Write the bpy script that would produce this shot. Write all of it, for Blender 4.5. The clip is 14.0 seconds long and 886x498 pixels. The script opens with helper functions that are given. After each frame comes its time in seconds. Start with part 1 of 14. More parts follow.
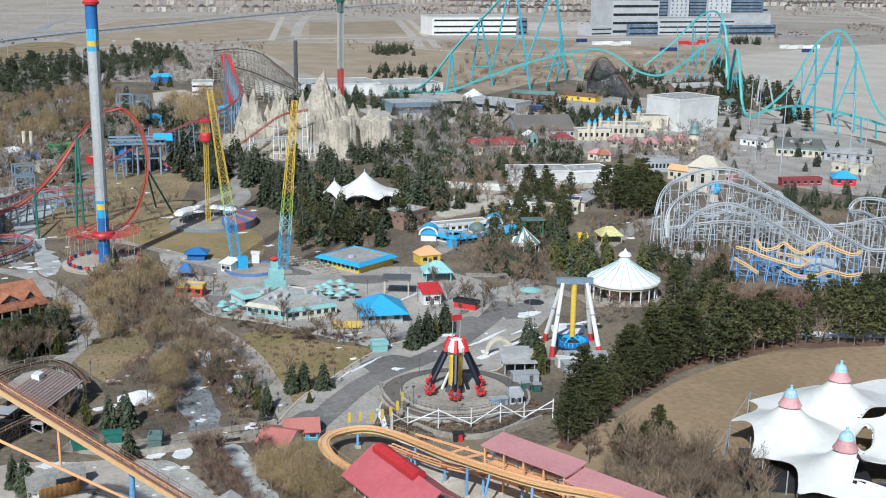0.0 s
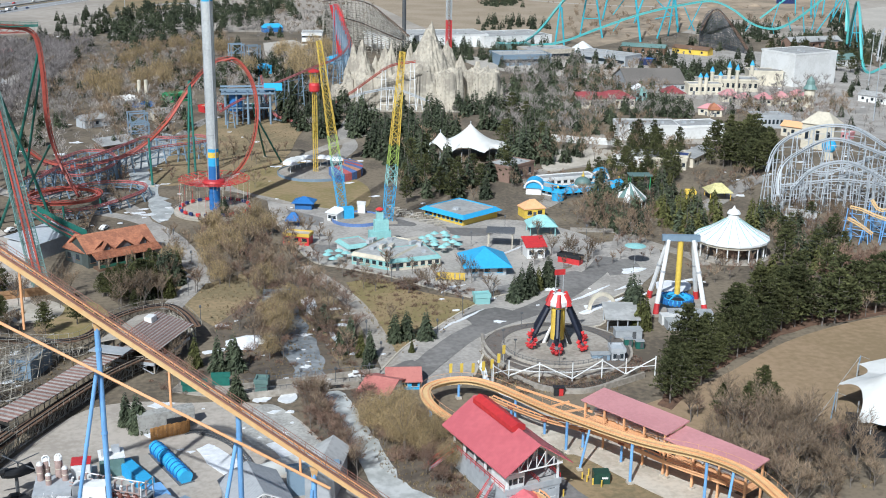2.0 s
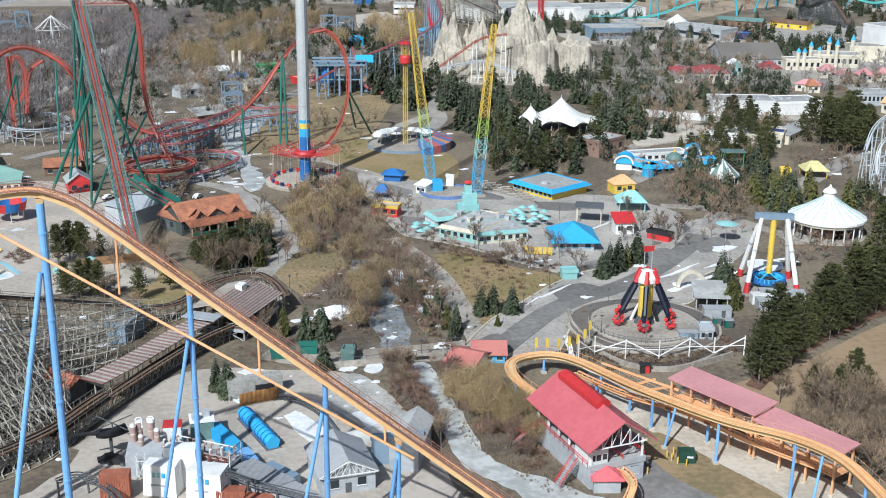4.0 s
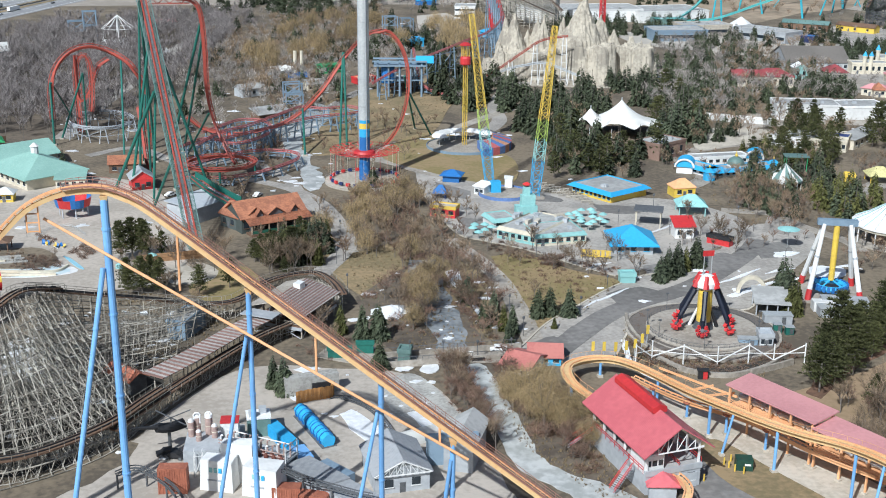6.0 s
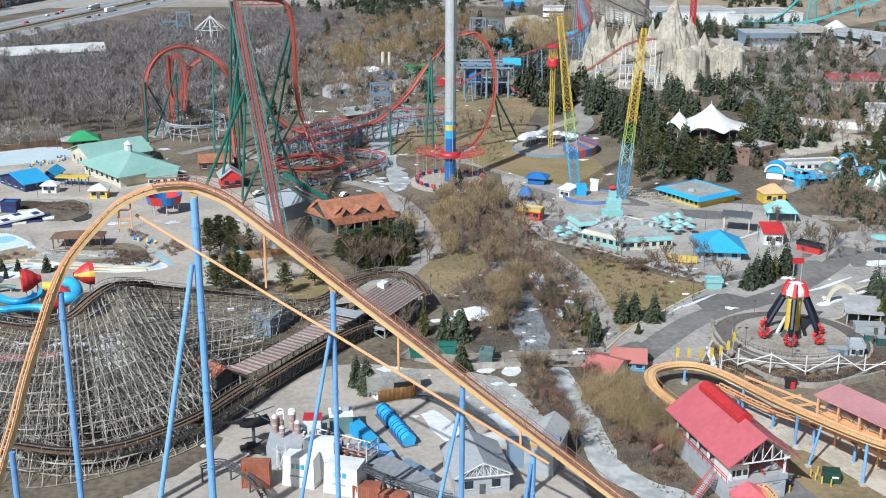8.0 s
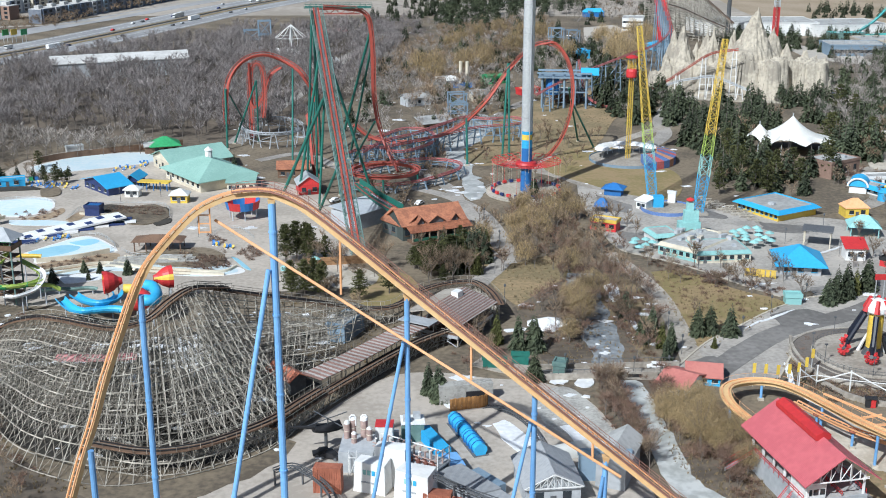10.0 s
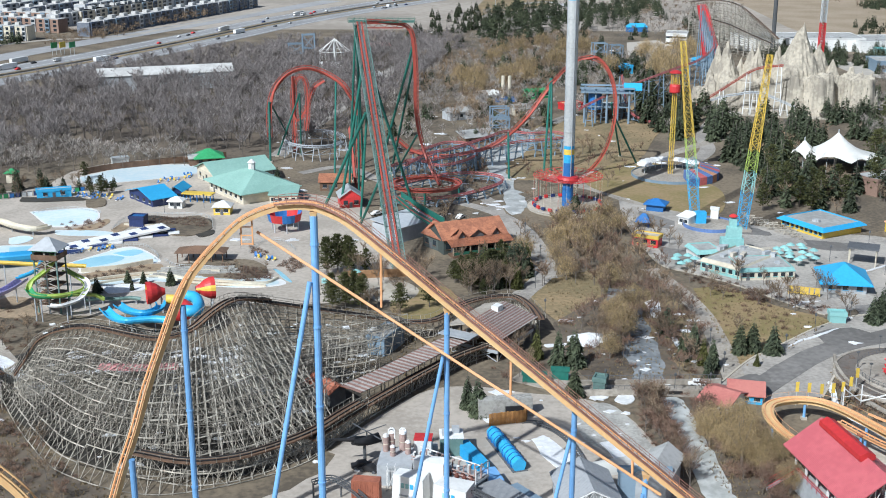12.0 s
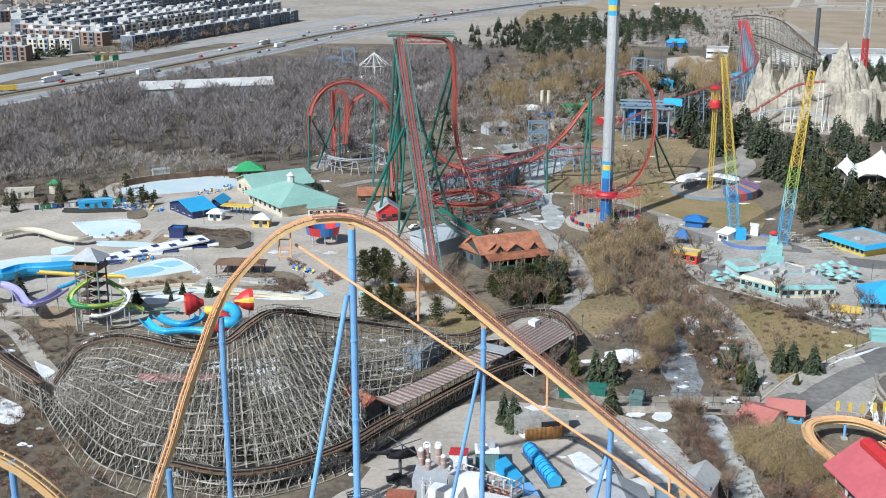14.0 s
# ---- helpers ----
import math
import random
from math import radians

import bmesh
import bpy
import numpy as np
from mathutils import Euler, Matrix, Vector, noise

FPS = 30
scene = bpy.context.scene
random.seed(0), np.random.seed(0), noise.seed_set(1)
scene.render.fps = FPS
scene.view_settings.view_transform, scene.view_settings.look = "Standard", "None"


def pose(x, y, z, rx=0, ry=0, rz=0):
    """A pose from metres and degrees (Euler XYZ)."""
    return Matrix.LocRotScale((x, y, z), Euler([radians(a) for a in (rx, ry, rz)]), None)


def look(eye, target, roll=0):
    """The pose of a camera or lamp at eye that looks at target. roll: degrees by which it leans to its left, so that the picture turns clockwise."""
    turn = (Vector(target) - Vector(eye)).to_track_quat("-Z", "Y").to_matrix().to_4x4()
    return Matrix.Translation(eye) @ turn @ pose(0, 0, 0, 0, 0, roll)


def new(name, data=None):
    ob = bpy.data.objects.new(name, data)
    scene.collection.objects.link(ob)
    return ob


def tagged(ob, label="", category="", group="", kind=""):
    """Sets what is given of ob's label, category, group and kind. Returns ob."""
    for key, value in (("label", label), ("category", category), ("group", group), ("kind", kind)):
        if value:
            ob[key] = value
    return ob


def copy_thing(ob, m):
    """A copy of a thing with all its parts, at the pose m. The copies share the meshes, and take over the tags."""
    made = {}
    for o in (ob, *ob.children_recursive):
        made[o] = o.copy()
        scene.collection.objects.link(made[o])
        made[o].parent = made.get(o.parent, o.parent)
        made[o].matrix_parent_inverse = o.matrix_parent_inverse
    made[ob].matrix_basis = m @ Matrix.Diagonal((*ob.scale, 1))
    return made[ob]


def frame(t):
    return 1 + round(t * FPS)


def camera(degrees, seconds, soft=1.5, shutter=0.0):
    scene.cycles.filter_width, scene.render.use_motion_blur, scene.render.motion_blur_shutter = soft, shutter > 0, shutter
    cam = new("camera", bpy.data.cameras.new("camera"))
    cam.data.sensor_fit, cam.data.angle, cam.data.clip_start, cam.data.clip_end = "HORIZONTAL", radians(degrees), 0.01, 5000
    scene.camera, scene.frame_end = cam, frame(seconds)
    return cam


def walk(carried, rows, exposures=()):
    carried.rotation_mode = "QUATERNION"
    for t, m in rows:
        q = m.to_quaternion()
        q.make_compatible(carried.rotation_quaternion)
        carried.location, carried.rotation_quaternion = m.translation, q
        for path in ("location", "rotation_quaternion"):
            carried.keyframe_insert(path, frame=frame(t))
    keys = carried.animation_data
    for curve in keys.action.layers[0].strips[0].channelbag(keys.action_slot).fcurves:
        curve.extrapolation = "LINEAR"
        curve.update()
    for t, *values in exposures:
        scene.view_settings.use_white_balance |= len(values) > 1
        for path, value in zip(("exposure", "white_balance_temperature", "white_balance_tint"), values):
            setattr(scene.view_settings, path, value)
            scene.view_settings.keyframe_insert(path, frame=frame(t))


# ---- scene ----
EYE = (0.0, 0.0, 109.3)


def aim(yaw, pitch, roll):
    """The pose at EYE, turned to the left by yaw and up by pitch (degrees)."""
    a, b = radians(yaw), radians(pitch)
    way = Vector((-math.sin(a) * math.cos(b), math.cos(a) * math.cos(b), math.sin(b)))
    return look(EYE, Vector(EYE) + 100 * way, roll)


cam = camera(41.377, 14.0, soft=1.0)
TURNS = [
    (0, -22.222, -14.246, 1.041),
    (0.5, -20.807, -14.967, 1.015),
    (1, -19.550, -15.543, 0.970),
    (1.5, -18.288, -16.089, 0.933),
    (2, -16.988, -16.629, 0.856),
    (2.5, -15.687, -17.179, 0.788),
    (3, -14.475, -17.730, 0.717),
    (3.5, -13.489, -17.923, 0.654),
    (6, -9.579, -17.954, 0.544),
    (6.5, -9.235, -17.938, 0.494),
    (7, -8.333, -17.916, 0.411),
    (7.5, -6.702, -17.906, 0.301),
    (8, -5.272, -17.894, 0.214),
    (10.5, -0.753, -17.301, 0.025),
    (11, -0.156, -17.137, 0.026),
    (11.5, 0.201, -16.952, 0.013),
    (12, 0.627, -16.778, 0.006),
    (12.5, 0.964, -16.600, -0.020),
    (13, 1.338, -16.425, -0.043),
    (13.5, 2.067, -16.244, -0.061),
    (14, 2.533, -16.090, 0.020),
]
walk(cam, [(t, aim(*a)) for t, *a in TURNS], exposures=[(0.0, -0.17, 5900, 6), (1.5, -0.06, 5900, 6), (3.0, 0.02, 5900, 6), (14.0, 0.02, 5900, 6)])


# ---- world and sun ----
SUN_AZ, SUN_EL = radians(218), radians(42)     # compass bearing of the sun, with +y as north
world = bpy.data.worlds.new("world")
scene.world = world
world.use_nodes = True
wn = world.node_tree.nodes
sky = wn.new("ShaderNodeTexSky")
sky.sky_type, sky.sun_disc, sky.sun_elevation, sky.sun_rotation = "NISHITA", False, SUN_EL, SUN_AZ
sky.air_density, sky.dust_density = 1.0, 2.0
wn["Background"].inputs["Strength"].default_value = 0.068
world.node_tree.links.new(sky.outputs[0], wn["Background"].inputs[0])
sun = new("sun", bpy.data.lights.new("sun", "SUN"))
sun.data.energy, sun.data.angle, sun.data.color = 4.9, radians(0.6), (1.0, 0.985, 0.96)
sun.matrix_world = look((math.sin(SUN_AZ) * 50 * math.cos(SUN_EL), math.cos(SUN_AZ) * 50 * math.cos(SUN_EL), 50 * math.sin(SUN_EL)), (0, 0, 0))


# ---- materials ----
def mat(name, colour, rough=0.75, metal=0.0, second=None, big=0.05, fine=1.2, amount=0.5, bump=0.15, wave=None, own=0.12):
    """A weathered surface: two tones mixed by large stains and fine grain, a slight shift from object to object, and relief.
    wave: (scale, axis, depth) adds corrugations or boards."""
    m = bpy.data.materials.new(name)
    m.use_nodes = True
    n, l = m.node_tree.nodes, m.node_tree.links
    b = n["Principled BSDF"]
    b.inputs["Roughness"].default_value, b.inputs["Metallic"].default_value = rough, metal
    second = second or tuple(c * 0.72 for c in colour)
    geo = n.new("ShaderNodeNewGeometry")
    na, nb = n.new("ShaderNodeTexNoise"), n.new("ShaderNodeTexNoise")
    for t, s, d in ((na, big, 3), (nb, fine, 4)):
        t.inputs["Scale"].default_value, t.inputs["Detail"].default_value = s, d
        l.new(geo.outputs["Position"], t.inputs["Vector"])
    add = n.new("ShaderNodeMath"); add.operation = "MULTIPLY_ADD"
    add.inputs[1].default_value = 0.55
    half = n.new("ShaderNodeMath"); half.operation = "MULTIPLY"; half.inputs[1].default_value = 0.45
    l.new(nb.outputs["Fac"], half.inputs[0])
    l.new(na.outputs["Fac"], add.inputs[0]); l.new(half.outputs[0], add.inputs[2])
    ramp = n.new("ShaderNodeMapRange")
    ramp.inputs["From Min"].default_value, ramp.inputs["From Max"].default_value = 0.42, 0.58
    ramp.inputs["To Max"].default_value = amount * 2 if amount < 0.5 else 1.0
    l.new(add.outputs[0], ramp.inputs["Value"])
    mix = n.new("ShaderNodeMix"); mix.data_type = "RGBA"
    mix.inputs["A"].default_value, mix.inputs["B"].default_value = (*colour, 1), (*second, 1)
    l.new(ramp.outputs[0], mix.inputs["Factor"])
    info, hsv, sp = n.new("ShaderNodeObjectInfo"), n.new("ShaderNodeHueSaturation"), n.new("ShaderNodeMapRange")
    sp.inputs["To Min"].default_value, sp.inputs["To Max"].default_value = 1 - own, 1 + own
    l.new(info.outputs["Random"], sp.inputs["Value"]); l.new(sp.outputs[0], hsv.inputs["Value"])
    l.new(mix.outputs["Result"], hsv.inputs["Color"]); l.new(hsv.outputs[0], b.inputs["Base Color"])
    bp = n.new("ShaderNodeBump")
    bp.inputs["Strength"].default_value, bp.inputs["Distance"].default_value = bump, 0.08
    l.new(nb.outputs["Fac"], bp.inputs["Height"])
    if wave:
        w, tc = n.new("ShaderNodeTexWave"), n.new("ShaderNodeTexCoord")
        w.bands_direction, w.inputs["Scale"].default_value = wave[1], wave[0]
        l.new(tc.outputs["Object"], w.inputs["Vector"])
        b2 = n.new("ShaderNodeBump"); b2.inputs["Strength"].default_value, b2.inputs["Distance"].default_value = 0.6, wave[2]
        l.new(w.outputs["Fac"], b2.inputs["Height"]); l.new(bp.outputs[0], b2.inputs["Normal"]); l.new(b2.outputs[0], b.inputs["Normal"])
    else:
        l.new(bp.outputs[0], b.inputs["Normal"])
    return m


def island(m, low=0.7, high=1.3):
    """Lets each loose piece of a joined mesh differ in tone."""
    n, l = m.node_tree.nodes, m.node_tree.links
    geo = n.new("ShaderNodeNewGeometry"); mr = n.new("ShaderNodeMapRange")
    mr.inputs["To Min"].default_value, mr.inputs["To Max"].default_value = low, high
    l.new(geo.outputs["Random Per Island"], mr.inputs["Value"])
    h = n.new("ShaderNodeHueSaturation"); b = n["Principled BSDF"]
    b.inputs["Specular IOR Level"].default_value = 0.15
    src = b.inputs["Base Color"].links[0].from_socket
    l.new(src, h.inputs["Color"]); l.new(mr.outputs[0], h.inputs["Value"]); l.new(h.outputs[0], b.inputs["Base Color"])
    return m


M_GROUND = mat("dry_ground", (0.205, 0.165, 0.115), 0.95, second=(0.105, 0.085, 0.062), big=0.05, fine=0.7, bump=0.6)
# far bare soil; its pale tone also holds the haze of distance
M_FARLAND = mat("pale_dry_soil", (0.385, 0.34, 0.29), 0.95, second=(0.285, 0.25, 0.21), big=0.012, fine=0.12, bump=0.3)
M_GRASS = mat("dry_grass", (0.295, 0.215, 0.12), 0.95, second=(0.175, 0.14, 0.075), big=0.06, fine=0.7, bump=0.5)
M_LAWN = mat("greening_lawn", (0.225, 0.182, 0.075), 0.95, second=(0.305, 0.222, 0.118), big=0.06, fine=0.6, bump=0.5)
M_MOWN = mat("mown_tan_grass", (0.30, 0.212, 0.13), 0.95, second=(0.225, 0.162, 0.09), big=0.03, fine=0.5, bump=0.4)
M_FIELD = mat("tan_field", (0.37, 0.295, 0.215), 0.95, second=(0.29, 0.23, 0.155), big=0.03, fine=0.5, bump=0.4)
M_WOODS = mat("leaf_litter", (0.165, 0.132, 0.098), 0.95, second=(0.09, 0.072, 0.055), big=0.05, fine=0.5, bump=0.5)
M_PATH = mat("worn_concrete_paving", (0.41, 0.37, 0.318), 0.85, second=(0.27, 0.24, 0.202), big=0.11, fine=1.1)
M_ASPH = mat("patched_asphalt", (0.235, 0.222, 0.208), 0.85, second=(0.155, 0.146, 0.137), big=0.05, fine=0.6)
M_ASPH_L = mat("grey_asphalt", (0.41, 0.378, 0.34), 0.88, second=(0.28, 0.26, 0.235), big=0.09, fine=0.9)
M_BANK = mat("tan_bank_earth", (0.36, 0.27, 0.18), 0.95, second=(0.25, 0.19, 0.125), big=0.15, fine=0.9, bump=0.4)
M_CONC = mat("pale_yard_concrete", (0.45, 0.40, 0.345), 0.9, second=(0.34, 0.30, 0.255), big=0.07, fine=0.8)
M_SAND = mat("pale_sand", (0.56, 0.51, 0.43), 0.95, second=(0.42, 0.375, 0.305), big=0.1, fine=0.9)
M_HWY = mat("pale_grey_motorway", (0.37, 0.37, 0.375), 0.88, second=(0.30, 0.30, 0.305), big=0.02, fine=0.2)
M_GRAVEL = mat("gravel", (0.42, 0.41, 0.38), 0.95, second=(0.28, 0.27, 0.25), big=0.2, fine=1.6, bump=0.7)
M_LOT = mat("empty_lot_paving", (0.48, 0.44, 0.385), 0.9, second=(0.41, 0.375, 0.325), big=0.02, fine=0.2)
M_SNOW = mat("old_snow", (0.82, 0.83, 0.85), 0.6, second=(0.68, 0.69, 0.70), big=0.3, fine=1.0, bump=0.4)
M_THAW = mat("grey_meltwater", (0.20, 0.22, 0.235), 0.25, second=(0.36, 0.38, 0.395), big=0.12, fine=0.6, bump=0.2)
M_ICE = mat("murky_ice", (0.52, 0.53, 0.515), 0.35, second=(0.34, 0.35, 0.335), big=0.2, fine=0.6, bump=0.1)
M_POOL = mat("pale_pool_paint", (0.58, 0.72, 0.77), 0.4, second=(0.70, 0.78, 0.80), big=0.08, fine=0.6)
M_WHITE = mat("white_paint", (0.78, 0.78, 0.77), 0.55, second=(0.66, 0.66, 0.64), big=0.15, fine=0.9, amount=0.4, bump=0.05)
M_CREAM = mat("cream_plaster", (0.66, 0.60, 0.48), 0.8, second=(0.55, 0.50, 0.40), big=0.2, fine=0.9, bump=0.05)
M_GREY = mat("grey_cladding", (0.44, 0.46, 0.48), 0.7, second=(0.36, 0.38, 0.40), big=0.2, fine=1.0, bump=0.05)
M_DGREY = mat("dark_grey_metal", (0.13, 0.135, 0.145), 0.6, second=(0.085, 0.09, 0.095), bump=0.05)
M_GROOF = mat("grey_membrane_roof", (0.42, 0.42, 0.41), 0.85, second=(0.31, 0.31, 0.30), big=0.15, fine=0.8)
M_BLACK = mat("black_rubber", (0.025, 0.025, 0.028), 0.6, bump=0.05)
M_RED = mat("red_paint", (0.62, 0.045, 0.045), 0.5, second=(0.50, 0.035, 0.04), bump=0.05)
M_REDROOF = mat("red_standing_seam_roof", (0.62, 0.155, 0.175), 0.5, second=(0.55, 0.13, 0.15), big=0.1, fine=0.8, wave=(1.6, "X", 0.05))
M_PINKROOF = mat("faded_red_roof", (0.60, 0.285, 0.29), 0.65, second=(0.53, 0.245, 0.25), big=0.1, wave=(1.6, "X", 0.05))
M_ORROOF = mat("rusty_orange_shingles", (0.42, 0.175, 0.095), 0.8, second=(0.27, 0.11, 0.065), big=0.35, fine=1.5)
M_ORANGE = mat("orange_track_paint", (0.82, 0.45, 0.235), 0.45, second=(0.74, 0.38, 0.18), bump=0.04)
M_AMBER = mat("faded_amber_track_paint", (0.78, 0.55, 0.28), 0.45, second=(0.74, 0.46, 0.22), bump=0.04)
M_RTRACK = mat("red_track_paint", (0.42, 0.085, 0.06), 0.5, second=(0.31, 0.065, 0.048), bump=0.04)
M_PINKTRACK = mat("sun_faded_red_track_paint", (0.50, 0.17, 0.17), 0.5, second=(0.40, 0.12, 0.12), bump=0.04)
M_TEALD = mat("dark_teal_steel", (0.025, 0.16, 0.125), 0.5, second=(0.02, 0.12, 0.095), bump=0.04)
M_TEALM = mat("grey_teal_steel", (0.16, 0.255, 0.235), 0.5, second=(0.12, 0.20, 0.185), bump=0.04)
M_AQUA = mat("aqua_track_paint", (0.13, 0.50, 0.49), 0.45, second=(0.10, 0.43, 0.43), bump=0.04)
M_AQUAB = mat("aqua_blue_steel", (0.07, 0.44, 0.55), 0.45, second=(0.06, 0.38, 0.48), bump=0.04)
M_BLUECOL = mat("sky_blue_steel", (0.20, 0.42, 0.74), 0.45, second=(0.17, 0.36, 0.66), big=0.2, bump=0.04)
M_BLUEGREY = mat("blue_grey_steel", (0.22, 0.30, 0.38), 0.55, second=(0.18, 0.25, 0.32), bump=0.04)
M_MAROON = mat("maroon_roof_tiles", (0.30, 0.06, 0.065), 0.75, second=(0.22, 0.05, 0.055), big=0.2, fine=1.0)
M_REDFADE = mat("sun_faded_red_roof", (0.50, 0.19, 0.16), 0.65, second=(0.43, 0.15, 0.13), big=0.1, wave=(1.6, "X", 0.05))
M_STEEL = mat("pale_steel", (0.56, 0.58, 0.58), 0.45, metal=0.3, second=(0.46, 0.48, 0.49), bump=0.05)
M_SILVER = mat("silver_grey_steel", (0.50, 0.53, 0.56), 0.5, second=(0.42, 0.45, 0.48), bump=0.04)
M_YELLOW = mat("yellow_paint", (0.76, 0.54, 0.08), 0.55, second=(0.64, 0.44, 0.08), bump=0.04)
M_LIME = mat("lime_paint", (0.42, 0.55, 0.12), 0.5, bump=0.04)
M_GREEN = mat("green_paint", (0.06, 0.36, 0.14), 0.5, bump=0.04)
M_BLUE = mat("blue_paint", (0.035, 0.17, 0.46), 0.5, second=(0.03, 0.14, 0.38), bump=0.04)
M_SKYB = mat("bright_sky_blue_paint", (0.06, 0.42, 0.74), 0.5, second=(0.05, 0.36, 0.66), bump=0.04)
M_NAVY = mat("navy_paint", (0.03, 0.05, 0.16), 0.5, bump=0.04)
M_PURPLE = mat("lilac_fibreglass", (0.40, 0.37, 0.62), 0.4, bump=0.03)
M_TURQ = mat("turquoise_paint", (0.31, 0.57, 0.55), 0.65, second=(0.25, 0.48, 0.47), bump=0.04)
M_MINT = mat("mint_metal_roof", (0.29, 0.475, 0.415), 0.6, second=(0.245, 0.415, 0.36), big=0.1, wave=(1.6, "X", 0.05))
M_TENT = mat("white_tent_fabric", (0.70, 0.695, 0.66), 0.7, second=(0.63, 0.625, 0.59), big=0.1, fine=0.4, bump=0.02)
M_ROCK = mat("sprayed_concrete_rock", (0.50, 0.45, 0.365), 0.9, second=(0.32, 0.288, 0.238), big=0.14, fine=0.7, bump=0.9)
M_WOOD = island(mat("weathered_timber", (0.50, 0.465, 0.40), 0.85, second=(0.29, 0.265, 0.225), big=0.3, fine=2.0), 0.5, 1.4)
M_WOODB = mat("brown_timber", (0.19, 0.115, 0.075), 0.8, second=(0.14, 0.085, 0.055), big=0.3, fine=2.0)
M_RUST = mat("rust_red_boxes", (0.42, 0.15, 0.09), 0.7, second=(0.33, 0.115, 0.07), big=0.3, fine=1.2, wave=(3.0, "X", 0.06))
M_GLASS = mat("dark_window_glass", (0.03, 0.04, 0.05), 0.15, bump=0.0)
M_TRUNK = mat("grey_brown_bark", (0.19, 0.165, 0.145), 0.9, bump=0.3)
M_TWIG = island(mat("bare_twigs", (0.30, 0.222, 0.15), 0.9, second=(0.19, 0.142, 0.10), bump=0.0, own=0.25), 0.6, 1.4)
M_TWIGR = island(mat("reddish_twigs", (0.25, 0.165, 0.12), 0.9, second=(0.19, 0.12, 0.09), bump=0.0, own=0.25), 0.6, 1.4)
M_GTWIG = island(mat("grey_twigs", (0.275, 0.248, 0.24), 0.9, second=(0.20, 0.180, 0.174), bump=0.0, own=0.2), 0.55, 1.4)
# twigs of far groves, with distance haze mixed into the paler colour
M_HAZETWIG = island(mat("pale_grey_twigs", (0.37, 0.335, 0.305), 0.9, second=(0.27, 0.243, 0.22), bump=0.0, own=0.2), 0.55, 1.4)
M_WILLOW = island(mat("golden_willow_strands", (0.41, 0.305, 0.165), 0.9, second=(0.31, 0.235, 0.13), bump=0.0, own=0.15), 0.6, 1.4)
M_SPRUCE = island(mat("spruce_needles", (0.088, 0.103, 0.06), 0.85, second=(0.052, 0.064, 0.042), bump=0.0, own=0.25), 0.6, 1.5)
M_PINE = island(mat("pine_needles", (0.098, 0.102, 0.042), 0.85, second=(0.05, 0.056, 0.025), bump=0.0, own=0.2), 0.55, 1.5)
M_OLIVE = island(mat("olive_needles", (0.13, 0.13, 0.045), 0.85, second=(0.09, 0.095, 0.035), bump=0.0, own=0.2), 0.6, 1.4)
M_BRICK = mat("brown_brick", (0.30, 0.20, 0.155), 0.85, second=(0.24, 0.155, 0.12), big=0.1, fine=1.0)


